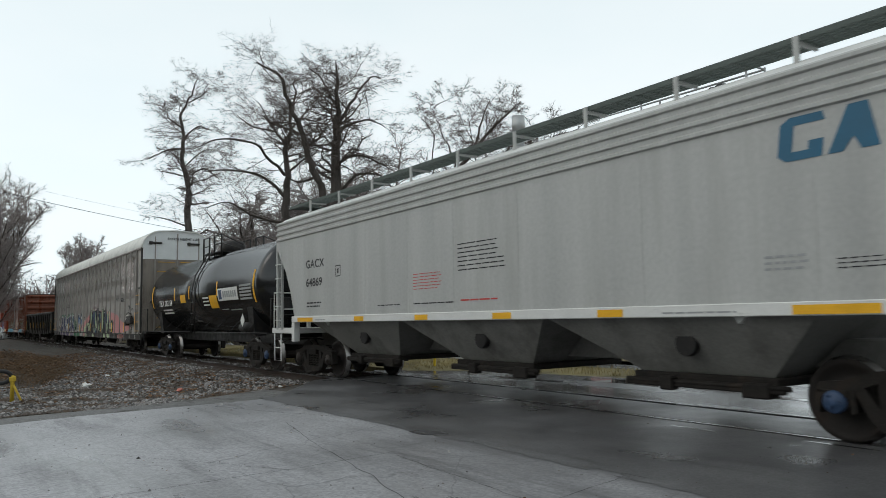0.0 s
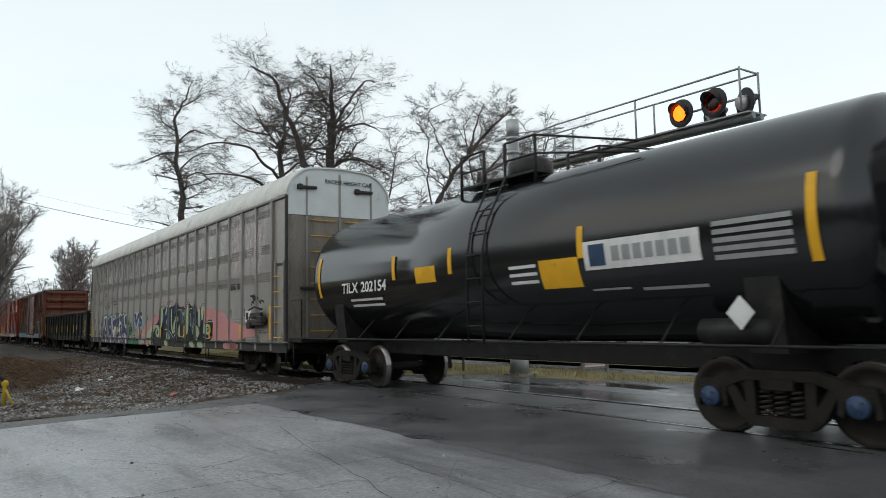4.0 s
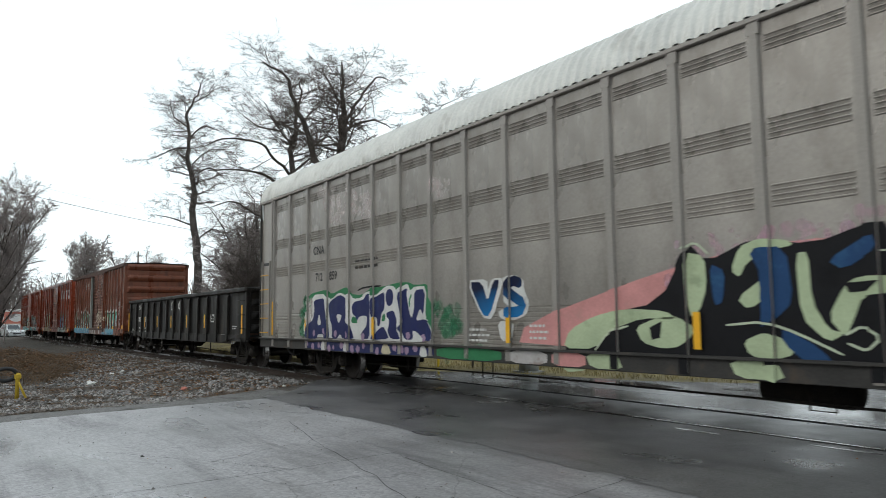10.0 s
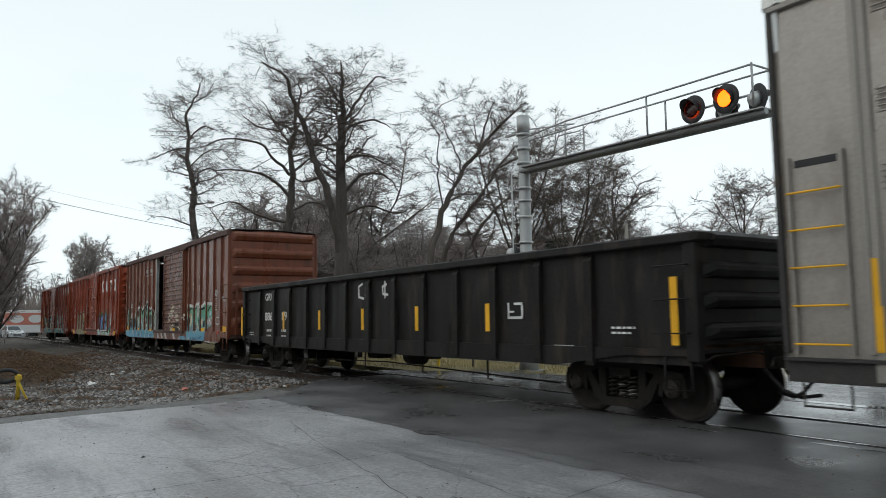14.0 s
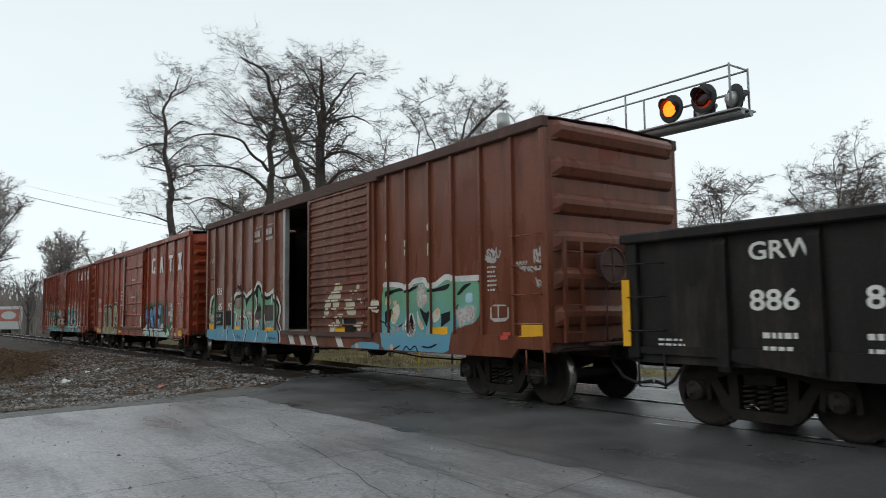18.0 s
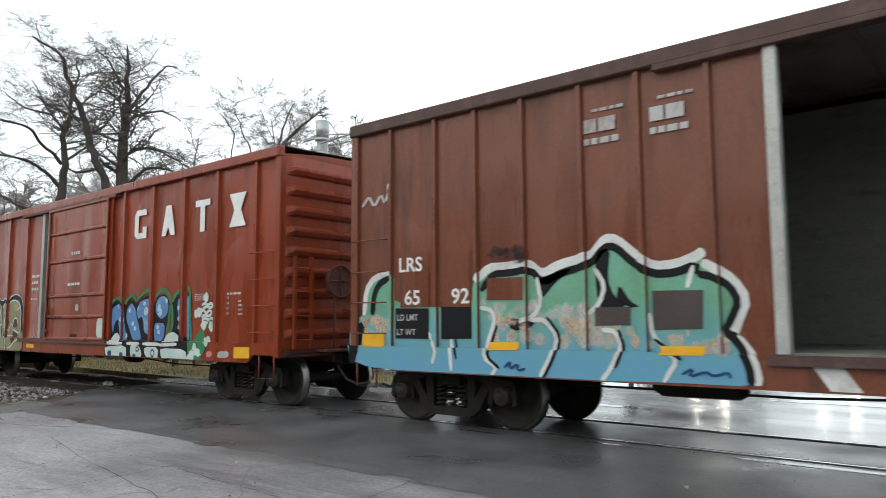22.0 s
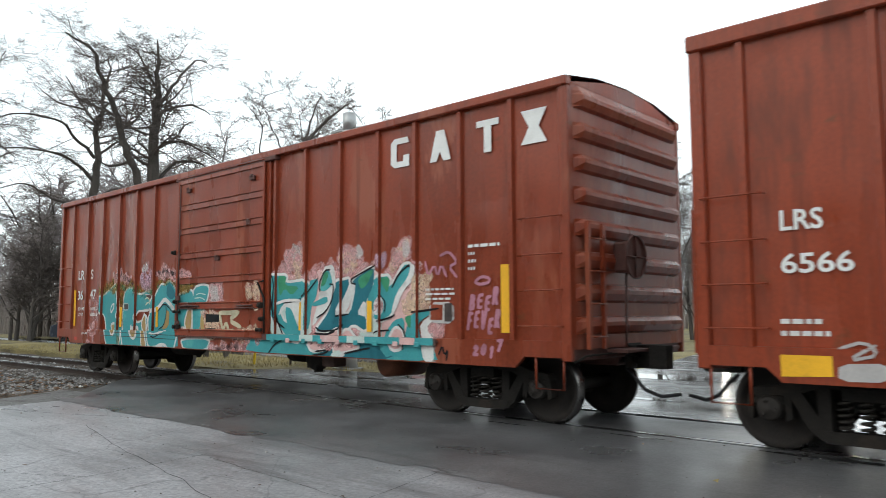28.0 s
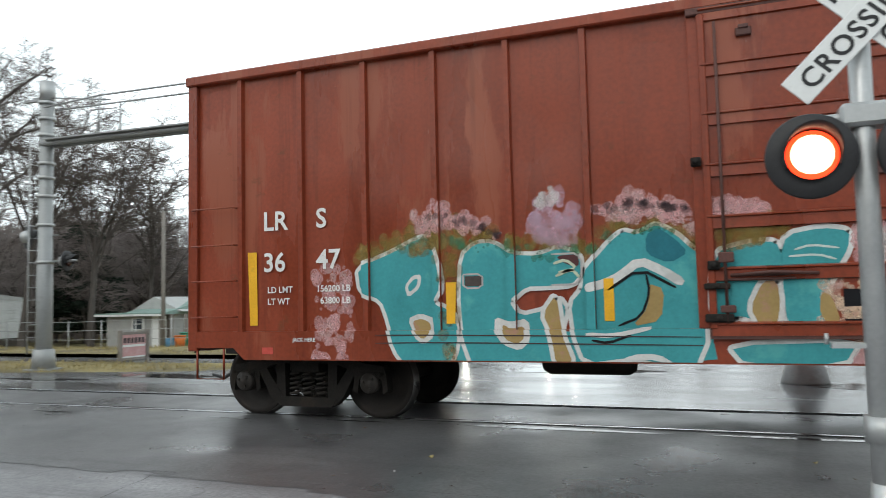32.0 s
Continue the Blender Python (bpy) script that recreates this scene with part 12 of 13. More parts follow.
for i in range(3200):
    x, y = rnd.gauss(-30, 5), rnd.gauss(-6.8, 1.2)
    h = heap(x, y)
    if h < 0.12:
        continue
    z = bank(x, y) + h * 0.7
    a, ln = rnd.uniform(0, 6.283), rnd.uniform(0.25, 0.8)
    w.limb([(x, y, z - 0.1), (x + math.cos(a) * ln * 0.4, y + math.sin(a) * ln * 0.4, z + ln * 0.25), (x + math.cos(a) * ln, y + math.sin(a) * ln, z + ln * rnd.uniform(0.0, 0.35))], 0.006, 0.003, 3)
tagged(new("dead_weeds", w.mesh("dead_weeds", weed_m)), "tangled dead brown weeds and vines", "weeds", kind="stuff")

# straw-coloured grass on the verge and lawns
w = Wood()
for i in range(9000):
    if i < 6000:
        x, y = rnd.uniform(-40, -9.8), rnd.uniform(2.2, 6.2)
        if y < 3.4 + max(0, (x + 15.5) * 0.25) and x > -17.5:
            continue
        z = -0.04
    else:
        x, y = rnd.uniform(-45, -10.5), rnd.uniform(9.5, 16)
        z = lie(x, y)
    ln = rnd.uniform(0.04, 0.13)
    w.limb([(x, y, z - 0.01), (x + rnd.uniform(-0.7, 0.7) * ln, y + rnd.uniform(-0.7, 0.7) * ln, z + ln)], 0.012, 0.003, 3)
tagged(new("grass_tufts", w.mesh("grass_tufts", straw_m)), "short straw-coloured grass tufts", "grass", kind="stuff")

# litter beside the track
for x, y, s, m, lb in ((-22.77, -5.58, 0.17, litter_m, "crumpled white litter"), (-26.5, -4.4, 0.10, litter_m, "crumpled white litter"), (-27.5, -3.9, 0.10, litter_m, "crumpled white litter"), (-19.2, -4.0, 0.11, red_litter, "faded red litter"), (-18.9, 0.05, 0.16, litter_m, "crumpled white bag by the rail"), (-16.6, -2.4, 0.06, litter_m, "crumpled white litter")):
    g = Geo()
    vv, ff = [], []
    for k in range(7):
        pebble(vv, ff, rnd, rnd.uniform(-0.5, 0.5) * s, rnd.uniform(-0.5, 0.5) * s, rnd.uniform(0.1, 0.6) * s, s * rnd.uniform(0.3, 0.6))
    g.add(vv, ff)
    thing("litter", pose(x, y, (bank(x, y) + 0.02) if x < -14 else -0.01), lb + " on the ballast", "litter", "litter", g, m)
for x, y, r in ((-2.61, -2.72, 0.05), (0.62, -2.11, 0.04)):
    vv, ff = [], []
    flake(vv, ff, rnd, 0, 0, 0.001, r)
    thing("fallen_leaf", pose(x, y, -0.006), "small yellow fallen leaf on damp asphalt", "leaf", "fallen leaves", Geo().add(vv, ff), straw_m)

# the yellow marker by the track, with its loop of pipe
mk = thing("marker_post", pose(-19.6, -7.62, -0.33), "chipped yellow marker post beside the ballast", "post")
part("post", Geo().tube([(0, 0, 0), (0.02, 0.0, 0.55), (0.0, 0.02, 0.62)], 0.045, 10).box(-0.07, 0.07, -0.07, 0.07, 0.50, 0.60, 0.01), yellow_pipe, mk)
part("brace", Geo().tube([(0.12, 0.20, 0.0), (0.05, 0.02, 0.42)], 0.025, 8), yellow_pipe, mk)
ring = [(-0.05 + 0.02 * math.sin(a), -0.24 + 0.22 * math.cos(a), 0.60 + 0.14 * math.sin(a)) for a in [i * math.pi / 10 for i in range(21)]]
part("loop", Geo().tube(ring, 0.045, 8), rubber_m, mk, "black rubber loop")

# joints and cracks in the old pavement
def joint(pts, wide):
    """A wandering dark joint, a shallow strip on the pavement."""
    g = Geo()
    line = []
    for (x0, y0), (x1, y1) in zip(pts, pts[1:]):
        n = max(int(math.hypot(x1 - x0, y1 - y0) / 0.12), 1)
        for k in range(n):
            line.append((x0 + (x1 - x0) * k / n, y0 + (y1 - y0) * k / n))
    line.append(pts[-1])
    line = [(x + 0.03 * noise.noise((x * 3, y * 3, 0)), y + 0.03 * noise.noise((x * 3, y * 3, 9))) for x, y in line]
    v = []
    for i, (x, y) in enumerate(line):
        a, b = line[max(i - 1, 0)], line[min(i + 1, len(line) - 1)]
        d = math.hypot(b[0] - a[0], b[1] - a[1]) or 1
        k = wide * (0.35 + 0.65 * abs(noise.noise((x * 5, y * 5, 4)) * 1.6)) / d
        v += [(x - (b[1] - a[1]) * k, y + (b[0] - a[0]) * k, -0.0105), (x + (b[1] - a[1]) * k, y - (b[0] - a[0]) * k, -0.0105)]
    g.add(v, [(2 * i, 2 * i + 1, 2 * i + 3, 2 * i + 2) for i in range(len(line) - 1)])
    return g


apron_crack = tagged(new("pavement_joint", joint([(-6.8, -8.6), (-6.95, -6.0), (-7.1, -4.9)], 0.006).mesh("pavement_joint", crack_m)), "dark tarred joints across the pavement", "joint", kind="structure")
for pts, wd in (([(-10.2, -4.9), (-8.22, -5.35), (-6.29, -5.68), (-4.4, -6.1)], 0.006), ([(-13.2, -5.2), (-11.4, -4.6), (-10.0, -3.95)], 0.010), ([(-9.2, -7.6), (-7.8, -6.7), (-6.9, -6.2)], 0.005),
                ([(-4.6, -7.4), (-4.4, -5.2), (-4.7, -3.9)], 0.005), ([(-6.9, -5.0), (-4.4, -5.2), (-1.8, -5.1), (0.4, -5.4)], 0.005), ([(-2.2, -6.6), (-1.9, -4.8), (-2.3, -3.9)], 0.004)):
    part("joint", joint(pts, wd), crack_m, apron_crack)


def puddle(cx, cy, rx, ry, z, seed, turn=0.0):
    """A ragged sheet of water."""
    n, c, s = 44, math.cos(turn), math.sin(turn)
    pts = []
    for k in range(n):
        a = 2 * math.pi * k / n
        r = 1 + 0.45 * noise.noise((math.cos(a) * 1.8, math.sin(a) * 1.8, seed)) + 0.2 * noise.noise((math.cos(a) * 5, math.sin(a) * 5, seed))
        x, y = math.cos(a) * rx * r, math.sin(a) * ry * r
        pts.append((cx + x * c - y * s, cy + x * s + y * c, z))
    return tagged(new("puddle", Geo().face(pts).mesh("puddle", water_m)), "shallow puddle on the wet street", "puddle", kind="structure")


for i, (x, y, rx, ry, z) in enumerate(((-10.9, 3.2, 1.3, 0.35, -0.006), (-8.6, 3.9, 0.7, 0.22, -0.006), (-6.2, 2.6, 1.0, 0.14, -0.006), (-3.0, 5.4, 1.6, 0.4, -0.006), (-7.5, 6.8, 1.8, 0.5, -0.006),
                                       (-1.9, -1.02, 1.15, 0.055, -0.004), (0.6, -1.0, 0.9, 0.05, -0.004), (-4.2, -1.05, 0.4, 0.03, -0.004), (-6.0, -1.2, 0.3, 0.035, -0.004), (-8.9, -1.3, 0.35, 0.03, -0.004), (1.9, 3.6, 1.0, 0.4, -0.006), (-13.2, 2.2, 1.2, 0.18, -0.006))):
    puddle(x, y, rx, ry, z, i * 3.7)

# ragged tar patches where the dark strip meets the old pavement
rnd = random.Random(12)
for i in range(15):
    x = -12.9 + i * 0.95 + rnd.uniform(-0.3, 0.3)
    n, rx, ry, cy = 36, rnd.uniform(0.5, 1.2), rnd.uniform(0.06, 0.22), SEAM - rnd.uniform(-0.02, 0.10)
    pts = []
    for k in range(n):
        a = 2 * math.pi * k / n
        q = 1 + 0.6 * noise.noise((math.cos(a) * 2, math.sin(a) * 2, i * 5.1)) + 0.25 * noise.noise((math.cos(a) * 6, math.sin(a) * 6, i * 3.3))
        pts.append((x + math.cos(a) * rx * q, cy + math.sin(a) * ry * q, -0.0065 - 0.0002 * i))
    part("tar_patch", Geo().face(pts), asphalt_dark, apron_crack, "dark tar patch")

# ---- houses, signs, vehicles and wires behind the railway ----
siding_m = surface("pale_vinyl_siding", (0.55, 0.56, 0.55), 0.6, vary=0.08, scale=2, fine=30, bump=0.05, dirt=(0.40, 0.41, 0.39), dirt_at=0.55, dirt_scale=1.5)
siding_grey = surface("grey_weathered_siding", (0.34, 0.34, 0.33), 0.7, vary=0.12, scale=2, fine=30, bump=0.05, dirt=(0.24, 0.24, 0.23), dirt_at=0.55, dirt_scale=1.5)
roof_green = surface("faded_green_metal_roof", (0.22, 0.32, 0.29), 0.55, vary=0.15, scale=2, fine=30, bump=0.05, dirt=(0.16, 0.21, 0.19), dirt_at=0.55, dirt_scale=1.5)
roof_grey = surface("pale_grey_roof", (0.42, 0.43, 0.42), 0.6, vary=0.12, scale=2, fine=30, bump=0.05)
frame_white = surface("white_window_frame", (0.68, 0.69, 0.68), 0.5, vary=0.06, scale=4, fine=30, bump=0.02)
pane_m = surface("dark_window_glass", (0.04, 0.05, 0.06), 0.06, vary=0.1, scale=2, fine=10, bump=0, spec=0.6)
pink_m = surface("faded_pink_panel", (0.52, 0.30, 0.30), 0.7, vary=0.15, scale=3, fine=30, bump=0.05, dirt=(0.58, 0.44, 0.43), dirt_at=0.5, dirt_scale=4)
post_wood = surface("grey_weathered_wood", (0.22, 0.20, 0.18), 0.85, vary=0.25, scale=4, fine=40, bump=0.3, stretch=(3, 3, 0.6))
dark_wood = surface("dark_damp_wood", (0.07, 0.06, 0.05), 0.85, vary=0.3, scale=4, fine=40, bump=0.3)
sign_yellow = surface("yellow_sign_sheet", (0.70, 0.50, 0.03), 0.5, vary=0.08, scale=4, fine=30, bump=0.02)
sign_back = surface("grey_sign_back", (0.36, 0.37, 0.37), 0.45, 0.4, vary=0.1, scale=4, fine=30, bump=0.02)
silver_m = surface("silver_car_paint", (0.52, 0.54, 0.55), 0.28, 0.35, vary=0.05, scale=2, fine=20, bump=0, coat=0.6)
dark_car = surface("dark_blue_car_paint", (0.05, 0.06, 0.08), 0.28, 0.2, vary=0.08, scale=2, fine=20, bump=0, coat=0.6)
teal_m = surface("teal_truck_paint", (0.04, 0.30, 0.32), 0.3, vary=0.08, scale=2, fine=20, bump=0, coat=0.5)
tyre_m = surface("black_tyre", (0.025, 0.025, 0.026), 0.8, vary=0.2, scale=6, fine=40, bump=0.1)
chrome_m = surface("dull_chrome", (0.55, 0.55, 0.55), 0.25, 0.9, vary=0.08, scale=4, fine=30, bump=0)
orange_m = surface("orange_plastic", (0.62, 0.17, 0.04), 0.5, vary=0.15, scale=4, fine=30, bump=0.05)
blue_m = surface("blue_plastic", (0.10, 0.26, 0.42), 0.5, vary=0.15, scale=4, fine=30, bump=0.05)
green_bin = surface("green_plastic", (0.05, 0.25, 0.16), 0.5, vary=0.15, scale=4, fine=30, bump=0.05)
headlight_m = glow("lit_headlight", (1.0, 0.93, 0.80), 160.0)
amber_m = glow("amber_marker_light", (1.0, 0.45, 0.08), 3.0)
wire_m = surface("black_cable", (0.02, 0.02, 0.022), 0.6, vary=0.1, scale=4, fine=30, bump=0)


def boards(parent, name, x0, x1, y, z0, z1, step, mat, holes=()):
    """Lap siding, board by board, with gaps at the openings (x0, x1, z0, z1)."""
    z = z0
    while z < z1 - 0.02:
        top = min(z + step, z1)
        spans = [(x0, x1)]
        for a, b, c, d in holes:
            if c < top and d > z:
                spans = [q for p, r in spans for q in ((p, min(r, a)), (max(p, b), r)) if q[1] - q[0] > 0.01]
        for a, b in spans:
            part(name, Geo().prism([(y, z), (y - 0.028, z), (y - 0.006, top + 0.01), (y, top + 0.01)], "x", a, b), mat, parent)
        z += step


def window(parent, x, y, z, w, h, cols=2):
    g = Geo()
    for k in range(cols + 1):
        xx = x + w * k / cols
        g.box(xx - 0.04, xx + 0.04, y - 0.06, y + 0.02, z, z + h)
    g.box(x - 0.04, x + w + 0.04, y - 0.06, y + 0.02, z - 0.05, z + 0.02).box(x - 0.04, x + w + 0.04, y - 0.06, y + 0.02, z + h - 0.02, z + h + 0.05).box(x, x + w, y - 0.05, y + 0.02, z + h * 0.5 - 0.02, z + h * 0.5 + 0.02)
    f = part("window", g, frame_white, parent, "white-framed window")
    for k in range(cols):
        part("pane", Geo().box(x + w * k / cols + 0.04, x + w * (k + 1) / cols - 0.04, y - 0.03, y, z + 0.02, z + h - 0.02), pane_m, f)


# the long mobile home
zb = -0.52
home = thing("mobile_home", pose(-39.9, 19.9, zb), "long pale mobile home with lap siding", "house")
part("wall", Geo().box(-25.5, 0, 0, 3.6, 0.25, 2.55), siding_m, home, "pale siding wall")
# solid dark block fills the open underside, its shade given as colour
part("under_home_shade", Geo().box(-25.4, -0.1, 0.06, 3.5, -0.2, 0.26), dark_wood, home, "dark block for the shaded open space under the home")
boards(home, "siding_board", -18.2, 0.0, 0.0, 0.25, 2.55, 0.16, siding_m)
part("roof", Geo().prism([(-0.25, 2.53), (-0.25, 2.62), (1.8, 2.86), (3.85, 2.62), (3.85, 2.53)], "x", -25.7, 0.12), roof_grey, home, "low pale roof")
part("fascia", Geo().box(-25.7, 0.12, -0.29, -0.252, 2.46, 2.62), frame_white, home)
for k in range(14):
    z = 0.26 + k * 0.163
    part("siding_board", Geo().prism([(0.0, z), (0.055, z + 0.012), (0.010, z + 0.163), (0.0, z + 0.163)], "y", 0.02, 3.58), siding_m, home)
for y in (-0.03, 3.55):
    part("corner_trim", Geo().box(-0.06, 0.036, y, y + 0.08, 0.25, 2.55), frame_white, home)
window(home, -6.4, -0.03, 1.0, 0.9, 1.0)
window(home, -21.6, -0.002, 1.1, 1.5, 1.0)
window(home, -11.0, -0.03, 1.2, 1.2, 0.9)
part("door", Geo().box(-19.2, -18.3, -0.05, 0.0, 0.3, 2.35, 0.01), pink_m, home, "faded pink door")
porch = thing("porch", pose(-43.6, 18.4, -0.45), "weathered wooden porch with railing before the mobile home", "porch")
for k in range(10):
    part("deck_board", Geo().box(-3.6, 3.6, -1.0 + k * 0.25, -0.765 + k * 0.25, 0.44, 0.50), post_wood, porch)
part("deck_frame", Geo().box(-3.6, 3.6, -0.99, -0.95, 0.24, 0.44).box(3.55, 3.6, -0.95, 1.4, 0.24, 0.44), post_wood, porch)
for x in (-3.55, -1.8, 0, 1.8, 3.55):
    part("porch_post", Geo().box(x - 0.05, x + 0.05, -1.0, -0.9, -0.15, 1.42, 0.008), post_wood, porch)
for z in (0.62, 0.92, 1.36):
    part("porch_rail", Geo().box(-3.6, 3.6, -1.03, -0.99, z, z + 0.09), post_wood, porch, "grey weathered railing")
    part("porch_rail", Geo().box(3.56, 3.62, -0.95, 0.3, z, z + 0.09), post_wood, porch)
# dark sheet added in place of the shade below the deck
part("deck_shade", Geo().box(-3.5, 3.5, -0.85, -0.82, -0.15, 0.30), dark_wood, porch, "dark sheet for the shade under the deck")
# the grey house with its green roof
zb = -0.98
hx0, hx1 = polar(-45.9, 46)[0], polar(-39.0, 46)[0]
hy = polar(-45.9, 46)[1] + 0.4
house = thing("house", pose(0, 0, zb), "small grey house with lap siding and green metal roof", "house")
part("wall", Geo().box(hx0, hx1, hy, hy + 6, -0.1, 2.0), siding_grey, house, "grey siding wall")
boards(house, "siding_board", hx0, hx1, hy, 0.0, 2.0, 0.17, siding_grey, ((hx0 + 3.2, hx0 + 4.3, 0, 1.9), (hx0 + 4.7, hx1, 0, 2.0)))
part("roof", Geo().prism([(hy - 0.4, 1.97), (hy - 0.4, 2.06), (hy + 3, 2.75), (hy + 6.4, 2.06), (hy + 6.4, 1.97)], "x", hx0 + 1.6, hx1 + 0.4), roof_green, house, "faded green metal roof")
part("lean_roof", Geo().prism([(hx0 - 0.45, 1.98), (hx0 - 0.45, 2.05), (hx0 + 1.62, 2.10), (hx0 + 1.62, 1.98)], "y", hy - 0.45, hy + 6.3), roof_green, house)
part("gable", Geo().prism([(hx0 + 1.0, 2.10), (hx0 + 2.8, 2.95), (hx0 + 4.8, 2.10)], "y", hy + 0.6, hy + 5.5), roof_grey, house, "pale gable behind the roof")
part("fascia", Geo().box(hx0 - 0.5, hx1 + 0.4, hy - 0.47, hy - 0.42, 1.88, 1.99), frame_white, house)
window(house, hx0 + 1.9, hy - 0.03, 1.15, 0.75, 0.6, 1)
part("door", Geo().box(hx0 + 3.25, hx0 + 4.25, hy - 0.05, hy, 0.05, 1.88, 0.01), frame_white, house, "white door")
# the carport is not hollow: a dark sheet gives its inner shade
part("carport_back", Geo().box(hx0 + 4.7, hx1, hy - 0.04, hy - 0.005, 0.0, 1.95), dark_wood, house, "dark sheet for the shaded inside of the carport")
for x in (hx0 + 4.75, hx0 + 5.7, hx1 - 0.1):
    part("carport_post", Geo().box(x - 0.06, x + 0.06, hy - 0.25, hy - 0.13, 0.0, 1.97), post_wood, house)
for (az, d, mat, lb, s) in ((-41.4, 40, blue_m, "blue plastic tub beside the house", 0.55), (-40.7, 40, orange_m, "orange plastic heap beside the house", 0.7), (-40.2, 41, green_bin, "green plastic bin beside the house", 0.9), (-41.8, 41, green_bin, "small green tub beside the house", 0.4)):
    x, y = polar(az, d)
    t = thing("tub", pose(x, y, lie(x, y)), lb, "container", "clutter by the house")
    part("body", Geo().lathe((0, 0, 0), "z", [(0.0, 0.30 * s), (s * 0.9, 0.42 * s), (s * 0.92, 0.38 * s), (0.06, 0.26 * s), (0.06, 0)], 14), mat, t)
    part("rim", Geo().lathe((0, 0, 0), "z", [(s * 0.86, 0.42 * s), (s * 0.86, 0.46 * s), (s * 0.92, 0.46 * s), (s * 0.92, 0.40 * s)], 14), mat, t)

# fence behind the verge
fence = thing("wire_fence", pose(0, 0, 0), "low thin wire fence behind the side street", "fence")
fp = Geo().tube([(0, 0, -0.3), (0, 0, 1.1)], 0.025, 6).mesh("fence_post", sign_back)
for k in range(12):
    x = -33 + k * 1.7
    part("fence_post", fp, None, fence, at=pose(x, 13.0, lie(x, 13.0)))
for z in (0.35, 0.7, 1.05):
    part("fence_wire", Geo().tube([(-33 + k * 1.7, 13.0, lie(-33 + k * 1.7, 13.0) + z) for k in range(12)], 0.010, 4), sign_back, fence)

# the framed pink board on the verge
bd = thing("notice_board", pose(-14.75, 6.3, -0.04, 0, 0, 84), "pink and white framed notice board on posts", "sign")
part("panel", Geo().box(-0.38, 0.38, -0.012, 0.012, 0.16, 0.74), pink_m, bd, "faded pink panel")
for k in range(6):
    part("line", Geo().box(-0.33 + k * 0.115, -0.25 + k * 0.115, -0.0165, -0.0125, 0.52, 0.66), sign_black, bd, "dark unreadable writing")
for z0, z1 in ((0.42, 0.48), (0.14, 0.18)):
    part("stripe", Geo().box(-0.36, 0.36, -0.016, -0.0125, z0, z1), frame_white, bd, "white stripe")
for x in (-0.43, 0.43):
    part("post", Geo().box(x - 0.045, x + 0.045, -0.045, 0.045, -0.1, 0.86, 0.008), post_wood, bd, "grey wooden post")
part("frame_top", Geo().box(-0.385, 0.385, -0.03, 0.03, 0.745, 0.81), post_wood, bd)
part("frame_bottom", Geo().box(-0.385, 0.385, -0.03, 0.03, 0.08, 0.14), post_wood, bd)

# traffic signs
x, y = -17.7, 3.9
ss = thing("stop_sign", pose(x, y, -0.05), "stop sign seen from behind with a one-way sign below", "sign")
part("post", Geo().box(-0.03, 0.03, -0.02, 0.02, -0.1, 2.5), dark_wood, ss, "dark brown sign post")
part("post_rail", Geo().box(-0.03, 0.03, -0.06, -0.036, 1.79, 2.54, 0.004), dark_wood, ss, "", pose(0, 0, 0, 0, 0, 40))
oct_ = [(0.38 * math.cos(math.pi / 8 + k * math.pi / 4), 2.18 + 0.38 * math.sin(math.pi / 8 + k * math.pi / 4)) for k in range(8)]
part("sign_plate", Geo().prism(oct_, "y", -0.035, -0.030), sign_back, ss, "grey back of an octagonal plate", pose(0, 0, 0, 0, 0, 40))
ow = part("one_way_plate", Geo().box(-0.225, 0.225, -0.045, -0.04, 1.02, 1.78, 0.002), sign_white, ss, "white one-way plate", pose(0, 0, 0, 0, 0, 38))
words(ow, "ONE", -0.15, -0.047, 1.56, 0.14, sign_black, "lettering", wide=0.30)
words(ow, "WAY", -0.16, -0.047, 1.38, 0.14, sign_black, "lettering", wide=0.32)
part("arrow", Geo().prism([(-0.17, 1.19), (-0.05, 1.30), (-0.05, 1.22), (0.16, 1.22), (0.16, 1.16), (-0.05, 1.16), (-0.05, 1.08)], "y", -0.049, -0.0455), sign_black, ow, "black arrow")
ys_ = thing("yellow_sign", pose(-18.95, 3.5, -0.05, 0, 7), "small yellow sign on a leaning yellow post", "sign")
part("post", Geo().box(-0.035, 0.035, -0.025, 0.025, -0.1, 1.66), sign_yellow, ys_, "yellow post")
yp = part("sign_plate", Geo().box(-0.20, 0.20, -0.035, -0.03, 1.33, 1.68, 0.002), sign_yellow, ys_, "yellow plate with dark lines", pose(0, 0, 0, 0, 0, 40))
for k in range(3):
    part("line", Geo().box(-0.15, 0.15, -0.038, -0.0355, 1.41 + k * 0.08, 1.44 + k * 0.08), sign_black, yp)
# bench by the leaning trunks
bn = thing("bench", pose(-23.0, 4.65, -0.04, 0, 0, 35), "low dark wooden bench on the verge", "bench")
part("seat", Geo().box(-0.5, 0.5, -0.16, 0.16, 0.40, 0.46, 0.01), dark_wood, bn)
for x in (-0.36, 0.36):
    part("leg", Geo().box(x - 0.05, x + 0.05, -0.14, 0.14, -0.05, 0.40, 0.01), dark_wood, bn)


